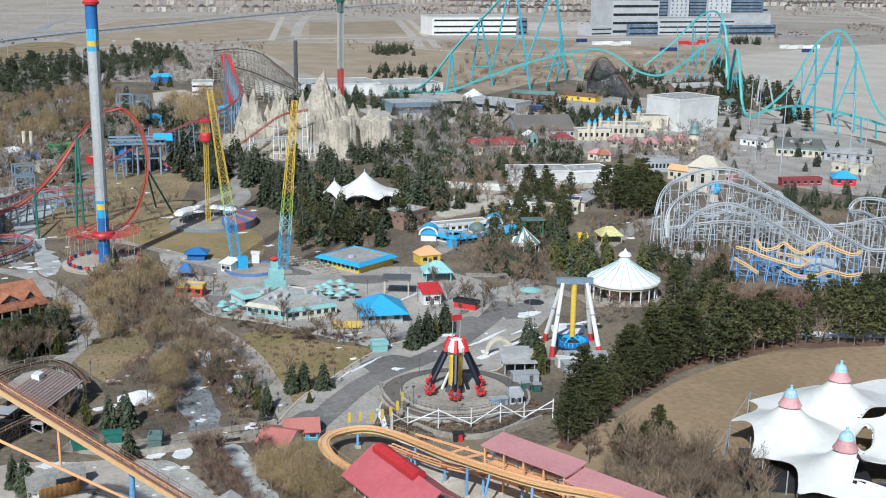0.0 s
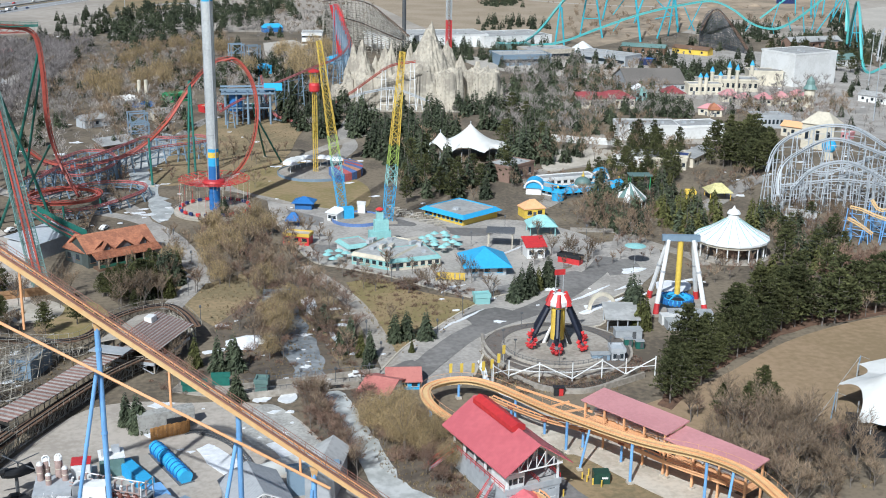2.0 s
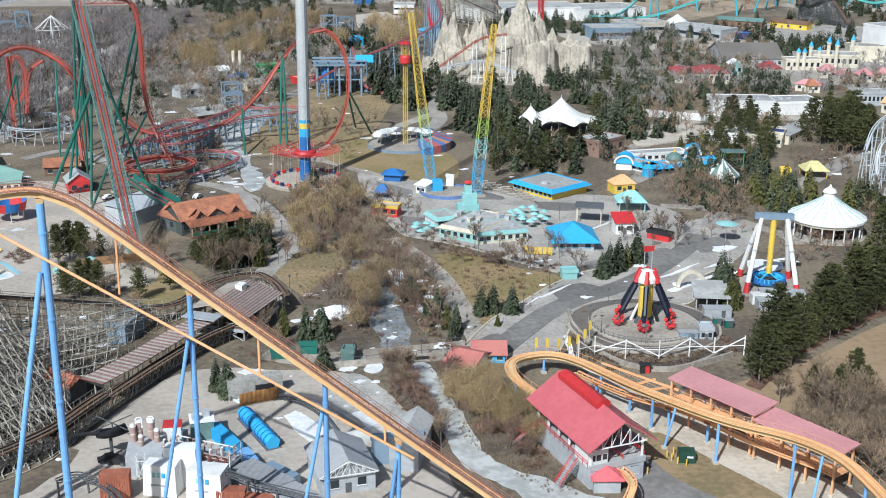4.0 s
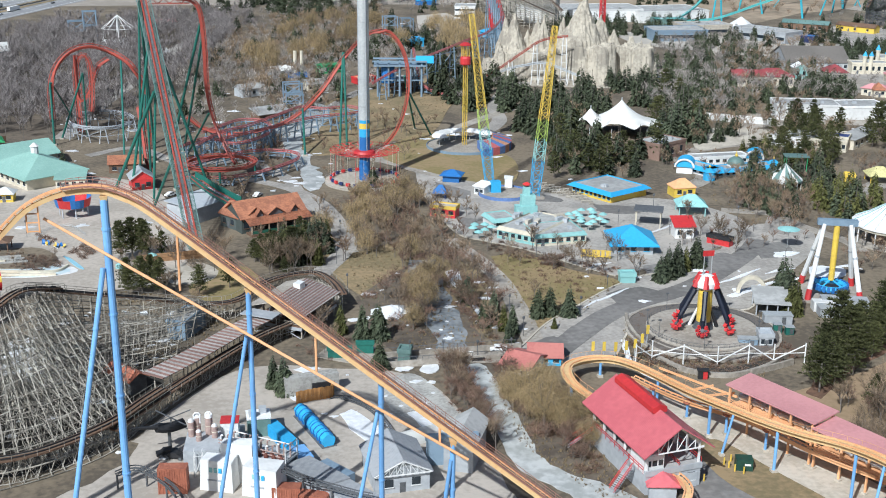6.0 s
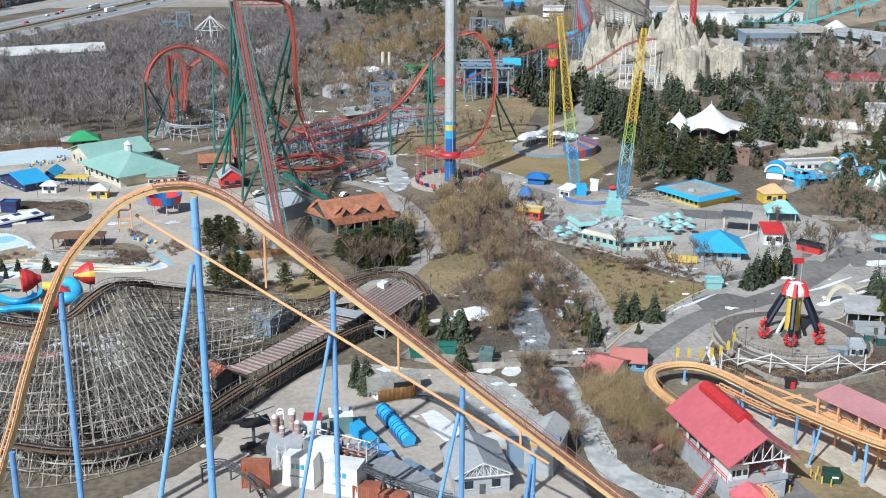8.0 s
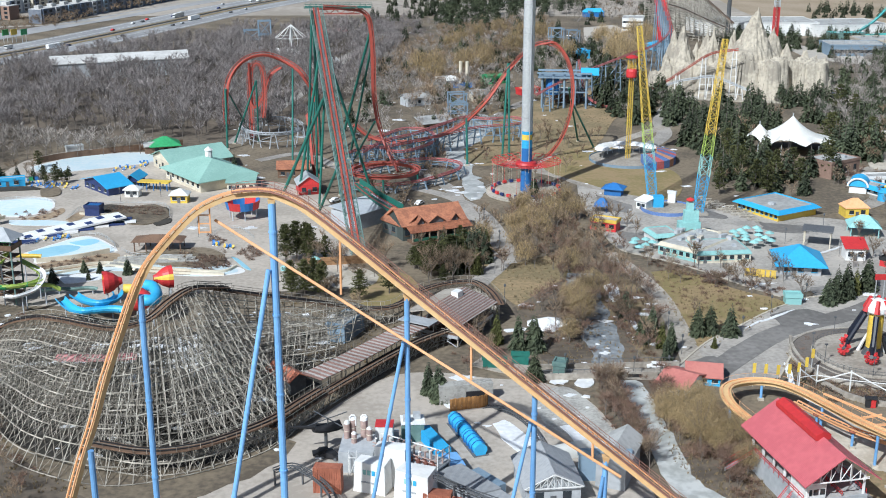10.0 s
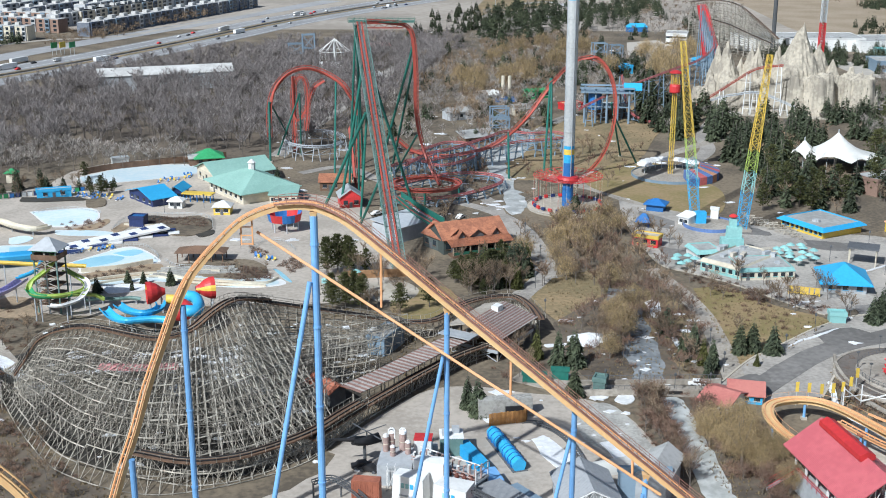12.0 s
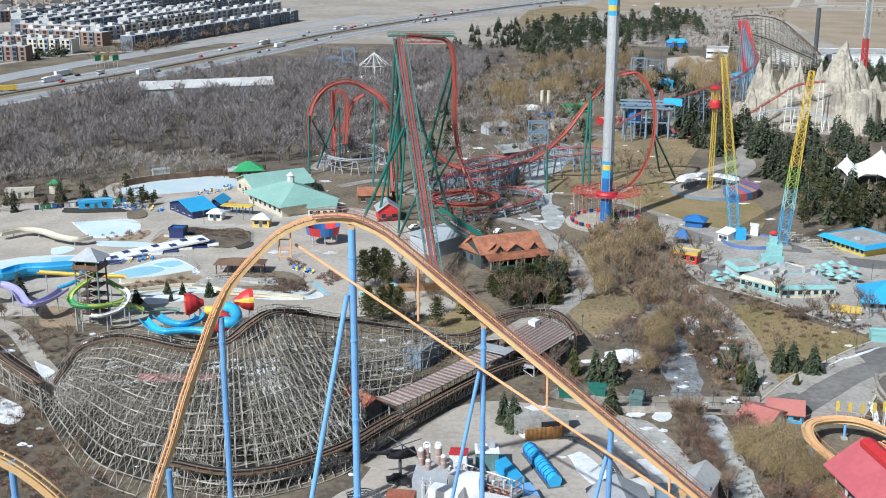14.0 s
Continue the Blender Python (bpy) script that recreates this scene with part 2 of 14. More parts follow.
# ---- mesh building ----
class Shape:
    """Collects plain forms into one mesh."""

    def __init__(self):
        self.v, self.f = [], []

    def add(self, verts, faces):
        o = len(self.v)
        self.v += [tuple(p) for p in verts]
        self.f += [tuple(i + o for i in f) for f in faces]
        return self

    def box(self, c, s, turn=0.0):
        """A box with its base's centre at c, size s, turned by degrees about z."""
        a = radians(turn); ca, sa = math.cos(a), math.sin(a)
        v = []
        for z in (0, s[2]):
            for x, y in ((-1, -1), (1, -1), (1, 1), (-1, 1)):
                x, y = x * s[0] / 2, y * s[1] / 2
                v.append((c[0] + x * ca - y * sa, c[1] + x * sa + y * ca, c[2] + z))
        return self.add(v, [(3, 2, 1, 0), (4, 5, 6, 7), (0, 1, 5, 4), (1, 2, 6, 5), (2, 3, 7, 6), (3, 0, 4, 7)])

    def beam(self, p, q, r, n=4, r2=None, cap=True):
        """A straight bar from p to q."""
        p, q = Vector(p), Vector(q)
        d = q - p
        if d.length < 1e-4:
            return self
        d.normalize()
        a = d.cross(Vector((0, 0, 1)) if abs(d.z) < 0.95 else Vector((1, 0, 0))).normalized()
        b = d.cross(a)
        r2 = r if r2 is None else r2
        off = math.pi / n
        ring = [(math.cos(off + 2 * math.pi * i / n), math.sin(off + 2 * math.pi * i / n)) for i in range(n)]
        v = [p + (a * c + b * s) * r for c, s in ring] + [q + (a * c + b * s) * r2 for c, s in ring]
        f = [(i, (i + 1) % n, n + (i + 1) % n, n + i) for i in range(n)]
        if cap:
            f += [tuple(range(n - 1, -1, -1)), tuple(range(n, 2 * n))]
        return self.add(v, f)

    def sweep(self, pts, r, n=6, ups=None, shape=None):
        """A tube, or a section shape of (sideways, up), along points."""
        pts = [Vector(p) for p in pts]
        ring = shape or [(r * math.cos(2 * math.pi * i / n), r * math.sin(2 * math.pi * i / n)) for i in range(n)]
        n, v, f = len(ring), [], []
        for i, p in enumerate(pts):
            d = (pts[min(i + 1, len(pts) - 1)] - pts[max(i - 1, 0)]).normalized()
            up = Vector(ups[i]) if ups else Vector((0, 0, 1))
            side = d.cross(up)
            side = side.normalized() if side.length > 1e-3 else Vector((1, 0, 0))
            up = side.cross(d)
            v += [p + side * a + up * b for a, b in ring]
        for i in range(len(pts) - 1):
            f += [(i * n + k, i * n + (k + 1) % n, (i + 1) * n + (k + 1) % n, (i + 1) * n + k) for k in range(n)]
        f += [tuple(range(n - 1, -1, -1)), tuple(range((len(pts) - 1) * n, len(pts) * n))]
        return self.add(v, f)

    def lathe(self, c, profile, n=20):
        """Profile of (radius, height) turned about the upright through c."""
        v, f = [], []
        for r, z in profile:
            v += [(c[0] + r * math.cos(2 * math.pi * i / n), c[1] + r * math.sin(2 * math.pi * i / n), c[2] + z) for i in range(n)]
        for k in range(len(profile) - 1):
            f += [(k * n + i, k * n + (i + 1) % n, (k + 1) * n + (i + 1) % n, (k + 1) * n + i) for i in range(n)]
        f += [tuple(range(n - 1, -1, -1)), tuple(range((len(profile) - 1) * n, len(profile) * n))]
        return self.add(v, f)

    def prism(self, poly, z0, z1):
        n = len(poly)
        if sum(poly[i][0] * poly[(i + 1) % n][1] - poly[(i + 1) % n][0] * poly[i][1] for i in range(n)) < 0:
            poly = poly[::-1]
        v = [(p[0], p[1], z0) for p in poly] + [(p[0], p[1], z1) for p in poly]
        return self.add(v, [tuple(range(n - 1, -1, -1)), tuple(range(n, 2 * n))] + [(i, (i + 1) % n, n + (i + 1) % n, n + i) for i in range(n)])

    def mesh(self, name):
        me = bpy.data.meshes.new(name)
        me.from_pydata(self.v, [], self.f)
        me.update()
        return me


def part(name, shape, material, parent=None, label="", smooth=False):
    me = shape.mesh(name) if isinstance(shape, Shape) else shape
    if not me.materials:
        me.materials.append(material)
    if smooth:
        me.polygons.foreach_set("use_smooth", [True] * len(me.polygons))
    ob = new(name, me)
    if parent:
        ob.parent = parent
    if label:
        ob["label"] = label
    return ob


def thing(name, at=(0, 0, 0), turn=0.0, label="", category="", group="", kind=""):
    ob = new(name)
    ob.empty_display_size = 0.5
    ob.matrix_basis = pose(at[0], at[1], at[2] if len(at) > 2 else 0.0, 0, 0, turn)
    return tagged(ob, label, category, group, kind)


def spline(pts, n=8):
    """A smooth line of Vectors through the given points."""
    p = [Vector(q) for q in pts]
    p = [2 * p[0] - p[1]] + p + [2 * p[-1] - p[-2]]
    out = []
    for i in range(1, len(p) - 2):
        for k in range(n):
            t = k / n
            a, b, c, d = p[i - 1], p[i], p[i + 1], p[i + 2]
            out.append(0.5 * (2 * b + (c - a) * t + (2 * a - 5 * b + 4 * c - d) * t * t + (3 * b - a - 3 * c + d) * t ** 3))
    return out + [p[-2]]


def even(pts, step):
    """Points at even steps along a line."""
    out, left = [pts[0].copy()], step
    for a, b in zip(pts, pts[1:]):
        l = (b - a).length
        at = left
        while at <= l:
            out.append(a.lerp(b, at / l))
            at += step
        left = at - l
    return out


def inside(p, poly):
    hit = False
    for (x1, y1), (x2, y2) in zip(poly, poly[1:] + poly[:1]):
        if (y1 > p[1]) != (y2 > p[1]) and p[0] < (x2 - x1) * (p[1] - y1) / (y2 - y1) + x1:
            hit = not hit
    return hit


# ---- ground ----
# dark soil for planted beds, also the shade painted under the wooden coaster
M_SOILSHADE = mat("dark_damp_soil", (0.065, 0.058, 0.047), 0.95, second=(0.036, 0.033, 0.028), big=0.08, fine=0.6, bump=0.5)
M_REDLITTER = mat("red_pine_litter", (0.19, 0.105, 0.065), 0.95, second=(0.12, 0.07, 0.045), big=0.1, fine=0.8, bump=0.5)
M_POOLB = mat("light_blue_pool_floor", (0.30, 0.60, 0.74), 0.4, second=(0.38, 0.66, 0.78), big=0.1, fine=0.6)
def patch(name, poly, material, z, label, category="paving", soft=4, kind="structure", jitter=0.0):
    """A thin slab on the ground with a smooth outline."""
    pts = [(p[0], p[1], 0) for p in poly]
    line = spline(pts + pts[:1], soft)[:-1]
    if jitter:
        line = [p + Vector((noise.noise(p * 0.3), noise.noise(p * 0.3 + Vector((9, 4, 2))), 0)) * jitter for p in line]
    return tagged(part(name, Shape().prism([(p.x, p.y) for p in line], -0.2, z), material), label, category, kind=kind)


def road(name, pts, width, material, z, label, category="path", kind="structure"):
    line = spline([(p[0], p[1], 0) for p in pts], 6)
    s, w = Shape(), width / 2
    if name == "river":
        left, right = [], []
        for k, p in enumerate(line):
            d = (line[min(k + 1, len(line) - 1)] - line[max(k - 1, 0)]).normalized()
            n = Vector((-d.y, d.x, 0))
            left.append(p + n * w * (1 + 0.5 * noise.noise(p * 0.16)))
            right.append(p - n * w * (1 + 0.5 * noise.noise(p * 0.16 + Vector((7, 3, 1)))))
        return tagged(part(name, Shape().prism([(p.x, p.y) for p in left + right[::-1]], -0.2, z), material), label, category, kind=kind)
    s.sweep([p + Vector((0, 0, z - 0.15)) for p in line], 0, shape=[(-w, -0.15), (w, -0.15), (w, 0.15), (-w, 0.15)])
    return tagged(part(name, s, material), label, category, kind=kind)


g = Shape()
N = 60
ring = [-2600 + 5600 * i / N for i in range(N + 1)]
for j in range(N + 1):
    for i in range(N + 1):
        g.v.append((ring[i], ring[j] + 1900, -0.05))
g.f = [(j * (N + 1) + i, j * (N + 1) + i + 1, (j + 1) * (N + 1) + i + 1, (j + 1) * (N + 1) + i) for j in range(N) for i in range(N)]
tagged(part("ground", g, M_GROUND), "brown early-spring ground of dry grass and earth", "ground", kind="structure")

# paved areas of the park
patch("plaza", [(59.8, 251.2), (72.1, 269.2), (82.5, 279.4), (95.0, 291.7), (107.2, 300.8), (114.9, 303.2), (132.6, 321.5), (139.9, 321.1), (152.6, 342.1), (176.0, 342.5), (171.4, 322.2), (153.6, 300.1), (136.6, 288.4), (127.5, 271.7), (106.0, 274.2), (94.6, 266.2), (84.0, 247.6), (75.2, 244.3), (65.3, 243.1)], M_ASPH_L, 0.04, "grey paved plaza with dark patched strips")
patch("plaza", [(62.5, 439.3), (72.3, 419.4), (86.2, 403.9), (102.3, 392.5), (122.6, 382.8), (140.3, 379.1), (151.4, 369.2), (159.5, 348.8), (149.4, 330.0), (128.8, 316.5), (114.2, 308.6), (100.8, 302.2), (92.3, 313.4), (80.9, 329.7), (70.6, 339.5), (63.4, 348.3), (60.7, 375.2), (59.5, 405.4)], M_ASPH_L, 0.05, "pale concrete plaza round the food buildings")
road("path", [(66.1, 246.3), (76.5, 258.4), (88.7, 271.7), (100.1, 280.0), (109.8, 284.7), (120.9, 291.8), (134.7, 304.2), (148.0, 318.2), (155.6, 328.6)], 7, M_ASPH, 0.09, "dark resurfaced strip across the plaza")
road("path", [(59.5, 342.3), (62.8, 329.3), (65.7, 316.1), (67.5, 301.1), (67.5, 285.2), (67.1, 272.8), (66.4, 262.5), (65.8, 253.1)], 5.4, M_PATH, 0.06, "pale footpath between dry lawns")
road("path", [(14.5, 257.9), (24.4, 252.3), (34.8, 251.3), (45.3, 250.3), (53.2, 249.2), (61.4, 249.5)], 6, M_PATH, 0.3, "concrete walkway over a low bridge")
road("path", [(-3.3, 426.5), (12.1, 411.2), (22.5, 390.3), (27.6, 362.2), (27.7, 344.0), (22.6, 323.3)], 5, M_ASPH_L, 0.05, "winding grey asphalt path")
road("path", [(19.5, 395.1), (23.2, 377.6), (26.8, 358.8), (28.1, 341.9), (24.5, 329.6), (20.1, 319.7), (17.3, 312.7)], 6, M_ASPH_L, 0.07, "grey path past the timber chalet")
road("path", [(38.0, 464.4), (48.0, 450.4), (55.8, 441.6), (66.4, 424.8), (75.5, 417.0), (85.6, 405.7)], 6, M_PATH, 0.06, "pale path round the grassy mound")
road("path", [(48.0, 450.4), (56.8, 470.3), (67.4, 481.1), (82.0, 492.6), (95.8, 510.3), (111.9, 529.2), (129.1, 549.5)], 6, M_PATH, 0.07, "pale path up to the tower rides")
road("path", [(-63.7, 469.9), (-46.1, 481.3), (-25.4, 451.8), (-3.0, 452.8), (12.0, 426.5), (17.2, 395.0), (23.2, 361.4), (28.3, 332.7)], 5, M_ASPH_L, 0.06, "grey path beside the steel coaster")
patch("service_yard", [(-25.4, 218.4), (-16.5, 235.7), (-6.1, 249.5), (5.1, 251.7), (16.3, 248.2), (28.7, 245.4), (37.6, 236.5), (42.0, 219.6), (43.7, 204.9), (44.5, 188.7), (43.8, 176.6), (-0.8, 181.4), (-38.0, 190.1), (-36.8, 209.7)], M_CONC, 0.05, "worn pale service yard")
patch("gravel_bed", [(26.0, 239.1), (33.5, 243.0), (37.6, 236.5), (40.4, 224.1), (43.1, 207.5), (37.2, 206.4), (32.2, 217.8), (27.2, 224.3)], M_GRAVEL, 0.09, "loose grey gravel bed")
patch("snow_patch", [(16.2, 224.5), (19.5, 225.5), (24.3, 215.0), (26.3, 208.5), (22.8, 206.5), (18.6, 215.4)], M_SNOW, 0.16, "melting snow in the yard", "snow", kind="stuff", jitter=1.0)
patch("sand_strip", [(87.4, 234.8), (94.1, 223.7), (101.7, 210.1), (108.6, 192.5), (114.8, 176.8), (117.4, 169.2), (107.3, 167.8), (100.1, 175.8), (94.4, 188.4), (89.3, 202.1), (84.9, 216.8), (81.8, 226.5)], M_SAND, 0.06, "pale sandy strip under the track supports")
patch("service_road", [(82.3, 206.3), (87.2, 200.0), (94.6, 183.7), (100.2, 169.5), (90.7, 163.8), (77.6, 170.7), (77.1, 183.3), (76.6, 197.4)], M_ASPH, 0.05, "dark asphalt service road beside the station")
patch("lawn", [(69.1, 323.8), (79.6, 324.3), (89.3, 308.8), (100.6, 296.2), (89.0, 280.2), (70.6, 263.6), (67.4, 268.2), (68.7, 289.1)], M_LAWN, 0.03, "dry lawn turning green", "lawn")
patch("lawn", [(18.9, 340.2), (28.3, 332.6), (44.4, 340.4), (55.1, 321.5), (61.4, 295.3), (60.5, 269.8), (47.9, 264.8), (39.4, 282.6), (28.9, 293.4), (21.7, 313.5)], M_GRASS, 0.02, "patchy brown lawn under bare trees", "lawn")
patch("lawn", [(50.1, 460.1), (65.7, 486.4), (81.3, 495.9), (95.1, 467.1), (102.7, 439.3), (93.6, 406.0), (76.9, 413.0), (64.9, 428.9), (54.0, 444.2)], M_LAWN, 0.12, "low mound of greening grass", "lawn")
patch("lawn", [(19.0, 473.7), (29.4, 544.9), (53.6, 597.3), (93.0, 632.7), (117.3, 616.6), (94.5, 547.9), (79.2, 498.0), (58.0, 480.7), (40.3, 464.5), (26.3, 459.0)], M_GRASS, 0.05, "brown grass bank inside the red loop", "lawn")
patch("field", [(112.1, 219.6), (138.3, 229.6), (169.0, 247.3), (199.5, 257.0), (222.5, 256.2), (254.7, 248.3), (213.2, 204.9), (180.5, 195.1), (155.8, 197.5), (137.1, 198.1), (119.4, 201.5)], M_MOWN, 0.03, "mown tan field in front of the pines", "field")
patch("leaf_litter", [(-231.3, 462.2), (-263.0, 607.5), (-234.1, 708.2), (-181.6, 786.2), (-104.8, 849.2), (-31.2, 852.7), (-18.7, 696.0), (-48.7, 569.5), (-77.9, 502.3), (-104.1, 495.3), (-150.7, 511.0), (-183.9, 475.0), (-197.3, 448.8)], M_WOODS, 0.02, "dark leaf litter on the forest floor", "forest floor")
patch("leaf_litter", [(26.0, 294.1), (44.7, 318.5), (55.6, 306.1), (53.6, 279.4), (53.2, 249.2), (44.2, 244.5), (34.6, 250.0), (27.7, 269.3)], M_WOODS, 0.05, "brown earth under bare trees", "forest floor")
patch("leaf_litter", [(44.8, 247.7), (50.5, 243.1), (48.0, 225.2), (52.4, 202.9), (58.0, 189.9), (66.3, 181.1), (65.6, 199.9), (63.1, 216.1), (62.9, 233.9), (60.2, 244.3)], M_WOODS, 0.03, "brown bank beside the stream", "forest floor")
patch("lawn", [(84.1, 198.1), (90.5, 201.8), (96.6, 187.9), (103.2, 170.8), (95.7, 169.5), (86.3, 183.4)], M_GRASS, 0.07, "dry verge beside the service road", "lawn")

# river under a thin skin of ice
road("river", [(47.8, 323.0), (47.1, 303.1), (47.2, 285.1), (47.2, 274.7), (46.6, 263.0), (45.3, 250.5)], 8, M_THAW, 0.08, "pale stream, half frozen over", "water")
patch("river", [(46.3, 245.7), (47.0, 241.8), (47.2, 229.6), (47.4, 219.0), (47.3, 209.3), (47.4, 200.3), (49.6, 193.0), (55.0, 184.9), (60.5, 176.0), (72.0, 176.5), (66.5, 182.9), (60.0, 190.0), (54.6, 196.5), (53.2, 207.5), (53.0, 219.0), (52.0, 228.2), (51.6, 244.9)], M_ICE, 0.085, "pale stream, half frozen over", "water", jitter=1.2)
patch("river", [(9.6, 522.0), (15.4, 513.6), (19.4, 499.0), (21.9, 471.7), (23.2, 447.2), (25.7, 430.7), (25.7, 414.0), (21.5, 403.9), (18.5, 413.9), (17.7, 434.9), (15.2, 458.3), (12.7, 487.2)], M_ICE, 0.07, "icy pale channel beside the coaster", "water", jitter=2.5)
for poly in ([(53.3, 311.5), (56.9, 313.3), (56.2, 301.1), (53.5, 299.3)],
             [(37.5, 247.7), (40.9, 246.9), (39.7, 242.9), (36.2, 243.7)], [(30.5, 222.2), (34.1, 222.2), (38.5, 213.7), (33.8, 213.5)],
             [(223.3, 270.0), (238.6, 268.2), (251.6, 261.5), (248.5, 258.0), (234.2, 263.0)], [(7.7, 240.3), (11.7, 237.0), (8.9, 231.3), (6.1, 233.3)], [(125.1, 281.3), (134.1, 286.5), (145.0, 291.5), (142.2, 289.1), (128.1, 280.6)],
             [(88.8, 255.7), (86.3, 241.8), (89.4, 232.7), (87.1, 232.2), (85.0, 242.1), (87.1, 254.2)], [(-115.3, 271.6), (-106.9, 264.5), (-101.7, 254.1), (-107.0, 257.3)], [(-115.1, 250.1), (-106.6, 242.3), (-104.9, 234.7), (-112.4, 237.4)],
             [(-59.8, 274.1), (-48.6, 267.1), (-42.6, 246.8), (-52.8, 252.9)]):
    patch("snow_patch", poly, M_SNOW, 0.2, "shrinking patch of old snow", "snow", kind="stuff", jitter=0.8)

# scraps of snow along kerbs and banks
rng = random.Random(14)
snow_scraps_a = (([(9.6, 522.0), (33.1, 507.8), (25.4, 404.6), (12.6, 423.2)], 26),
    ([(23.9, 303.5), (66.9, 313.7), (55.7, 248.6), (24.8, 255.6)], 40),
    ([(-127.5, 287.4), (-25.5, 292.0), (-18.8, 211.7), (-86.5, 208.7)], 60),
    ([(-73.5, 289.8), (-16.5, 292.4), (-17.1, 254.5), (-58.1, 246.1)], 90),
    ([(-106.8, 272.0), (-64.1, 273.9), (-58.1, 246.1), (-91.7, 244.6)], 50),
    ([(258.8, 482.3), (346.0, 470.2), (281.8, 380.2), (227.1, 397.8)], 40),
    ([(87.4, 563.2), (165.1, 539.8), (116.3, 380.7), (60.7, 399.1)], 24),)
snow_scraps_b = (([(-85.5, 553.4), (23.3, 558.4), (15.7, 354.9), (-44.9, 352.2)], 50),
    ([(235.3, 719.0), (431.3, 724.4), (299.5, 499.4), (186.7, 518.5)], 60),
    ([(5.5, 259.9), (42.8, 251.6), (39.0, 216.2), (9.9, 228.3)], 26),
    ([(98.9, 306.7), (156.1, 299.6), (140.9, 268.7), (88.0, 271.8)], 16),
    ([(-37.6, 848.5), (116.2, 1005.2), (73.5, 619.3), (-23.3, 525.8)], 60),)
for poly, n in snow_scraps_a + snow_scraps_b:
    xs, ys = [p[0] for p in poly], [p[1] for p in poly]
    s = Shape()
    for _ in range(n):
        x, y, r = rng.uniform(min(xs), max(xs)), rng.uniform(min(ys), max(ys)), 0.35 + 1.6 * rng.random() ** 3
        k = rng.randrange(7, 11)
        ring_ = [(x + r * rng.uniform(0.3, 1.5) * math.cos(2 * math.pi * i / k) * 1.5, y + r * rng.uniform(0.3, 1.4) * math.sin(2 * math.pi * i / k)) for i in range(k)]
        s.prism(ring_, 0.0, rng.uniform(0.12, 0.3))
    tagged(part("snow_scraps", s, M_SNOW), "scattered scraps of old snow", "snow", kind="stuff")

# water park floor and pools
patch("pool_deck", [(-183.1, 352.0), (-186.6, 393.3), (-161.8, 414.3), (-158.5, 470.8), (-133.5, 494.0), (-106.8, 473.2), (-78.3, 444.7), (-50.2, 432.3), (-36.2, 420.1), (-25.6, 385.9), (-19.9, 353.3), (-21.3, 320.1), (-36.5, 309.6), (-65.0, 308.3), (-88.5, 300.2), (-107.1, 299.3), (-123.6, 305.6), (-137.8, 305.0), (-153.6, 304.3)], M_CONC, 0.04, "pale concrete deck of the water park")
for poly, label in (([(-119.2, 346.3), (-113.4, 354.4), (-107.1, 362.3), (-101.4, 360.3), (-93.6, 350.3), (-93.8, 346.6), (-101.8, 342.9), (-112.3, 337.0), (-114.4, 340.9)], "empty pale blue splash pool"), ([(-151.8, 460.8), (-137.0, 479.3), (-111.5, 483.7), (-107.5, 467.9), (-130.4, 454.8), (-145.4, 451.1)], "empty pale wading pool"),
                    ([(-165.0, 352.9), (-150.5, 363.1), (-128.3, 364.1), (-131.4, 351.3), (-152.8, 341.3)], "light blue pool lane"), ([(-152.6, 406.6), (-133.3, 411.5), (-126.6, 396.0), (-138.1, 388.0)], "pale empty pool basin"),
                    ([(-110.5, 330.8), (-88.6, 339.6), (-59.8, 334.2), (-51.8, 326.4), (-64.6, 323.2), (-89.3, 328.5), (-105.0, 324.0)], "pale blue lazy river channel")):
    patch("pool", poly, M_POOL, 0.1, label, "pool")
    cx, cy = sum(p[0] for p in poly) / len(poly), sum(p[1] for p in poly) / len(poly)
    patch("pool_edge", [(cx + (x - cx) * 1.07, cy + (y - cy) * 1.1) for x, y in poly], M_WHITE, 0.07, "white tiled edge of the pool", "pool edge")
for poly in ([(-103.6, 393.3), (-91.4, 401.5), (-83.3, 386.8), (-89.8, 375.9), (-102.9, 382.3)], [(-86.2, 344.3), (-66.0, 350.0), (-57.3, 339.9), (-59.3, 331.4), (-74.9, 332.4)], [(-138.2, 423.9), (-132.5, 426.8), (-128.7, 415.9), (-134.2, 413.1)]):
    patch("planting_bed", poly, M_GROUND, 0.35, "raised bed of brown winter planting", "planting bed")
for poly in ([(-112.3, 334.6), (-102.0, 341.3), (-92.8, 345.2), (-89.7, 342.6), (-90.5, 335.9), (-99.7, 330.5), (-109.2, 328.9)], [(-117.4, 383.4), (-115.4, 392.8), (-112.4, 390.5), (-112.8, 383.5), (-115.1, 380.7)], [(-130.8, 385.2), (-125.5, 390.4), (-123.0, 397.7), (-120.6, 393.3), (-122.5, 385.3), (-127.7, 382.5)], [(-128.3, 311.2), (-125.6, 314.0), (-118.9, 311.3), (-113.6, 302.1), (-114.2, 297.7), (-123.2, 297.6)], [(-83.8, 327.5), (-76.0, 330.7), (-69.2, 329.8), (-64.3, 324.6), (-72.1, 324.6)]):
    patch("earth_bank", poly, M_BANK, 0.16, "bare tan earth bank beside the pools", "earth bank")
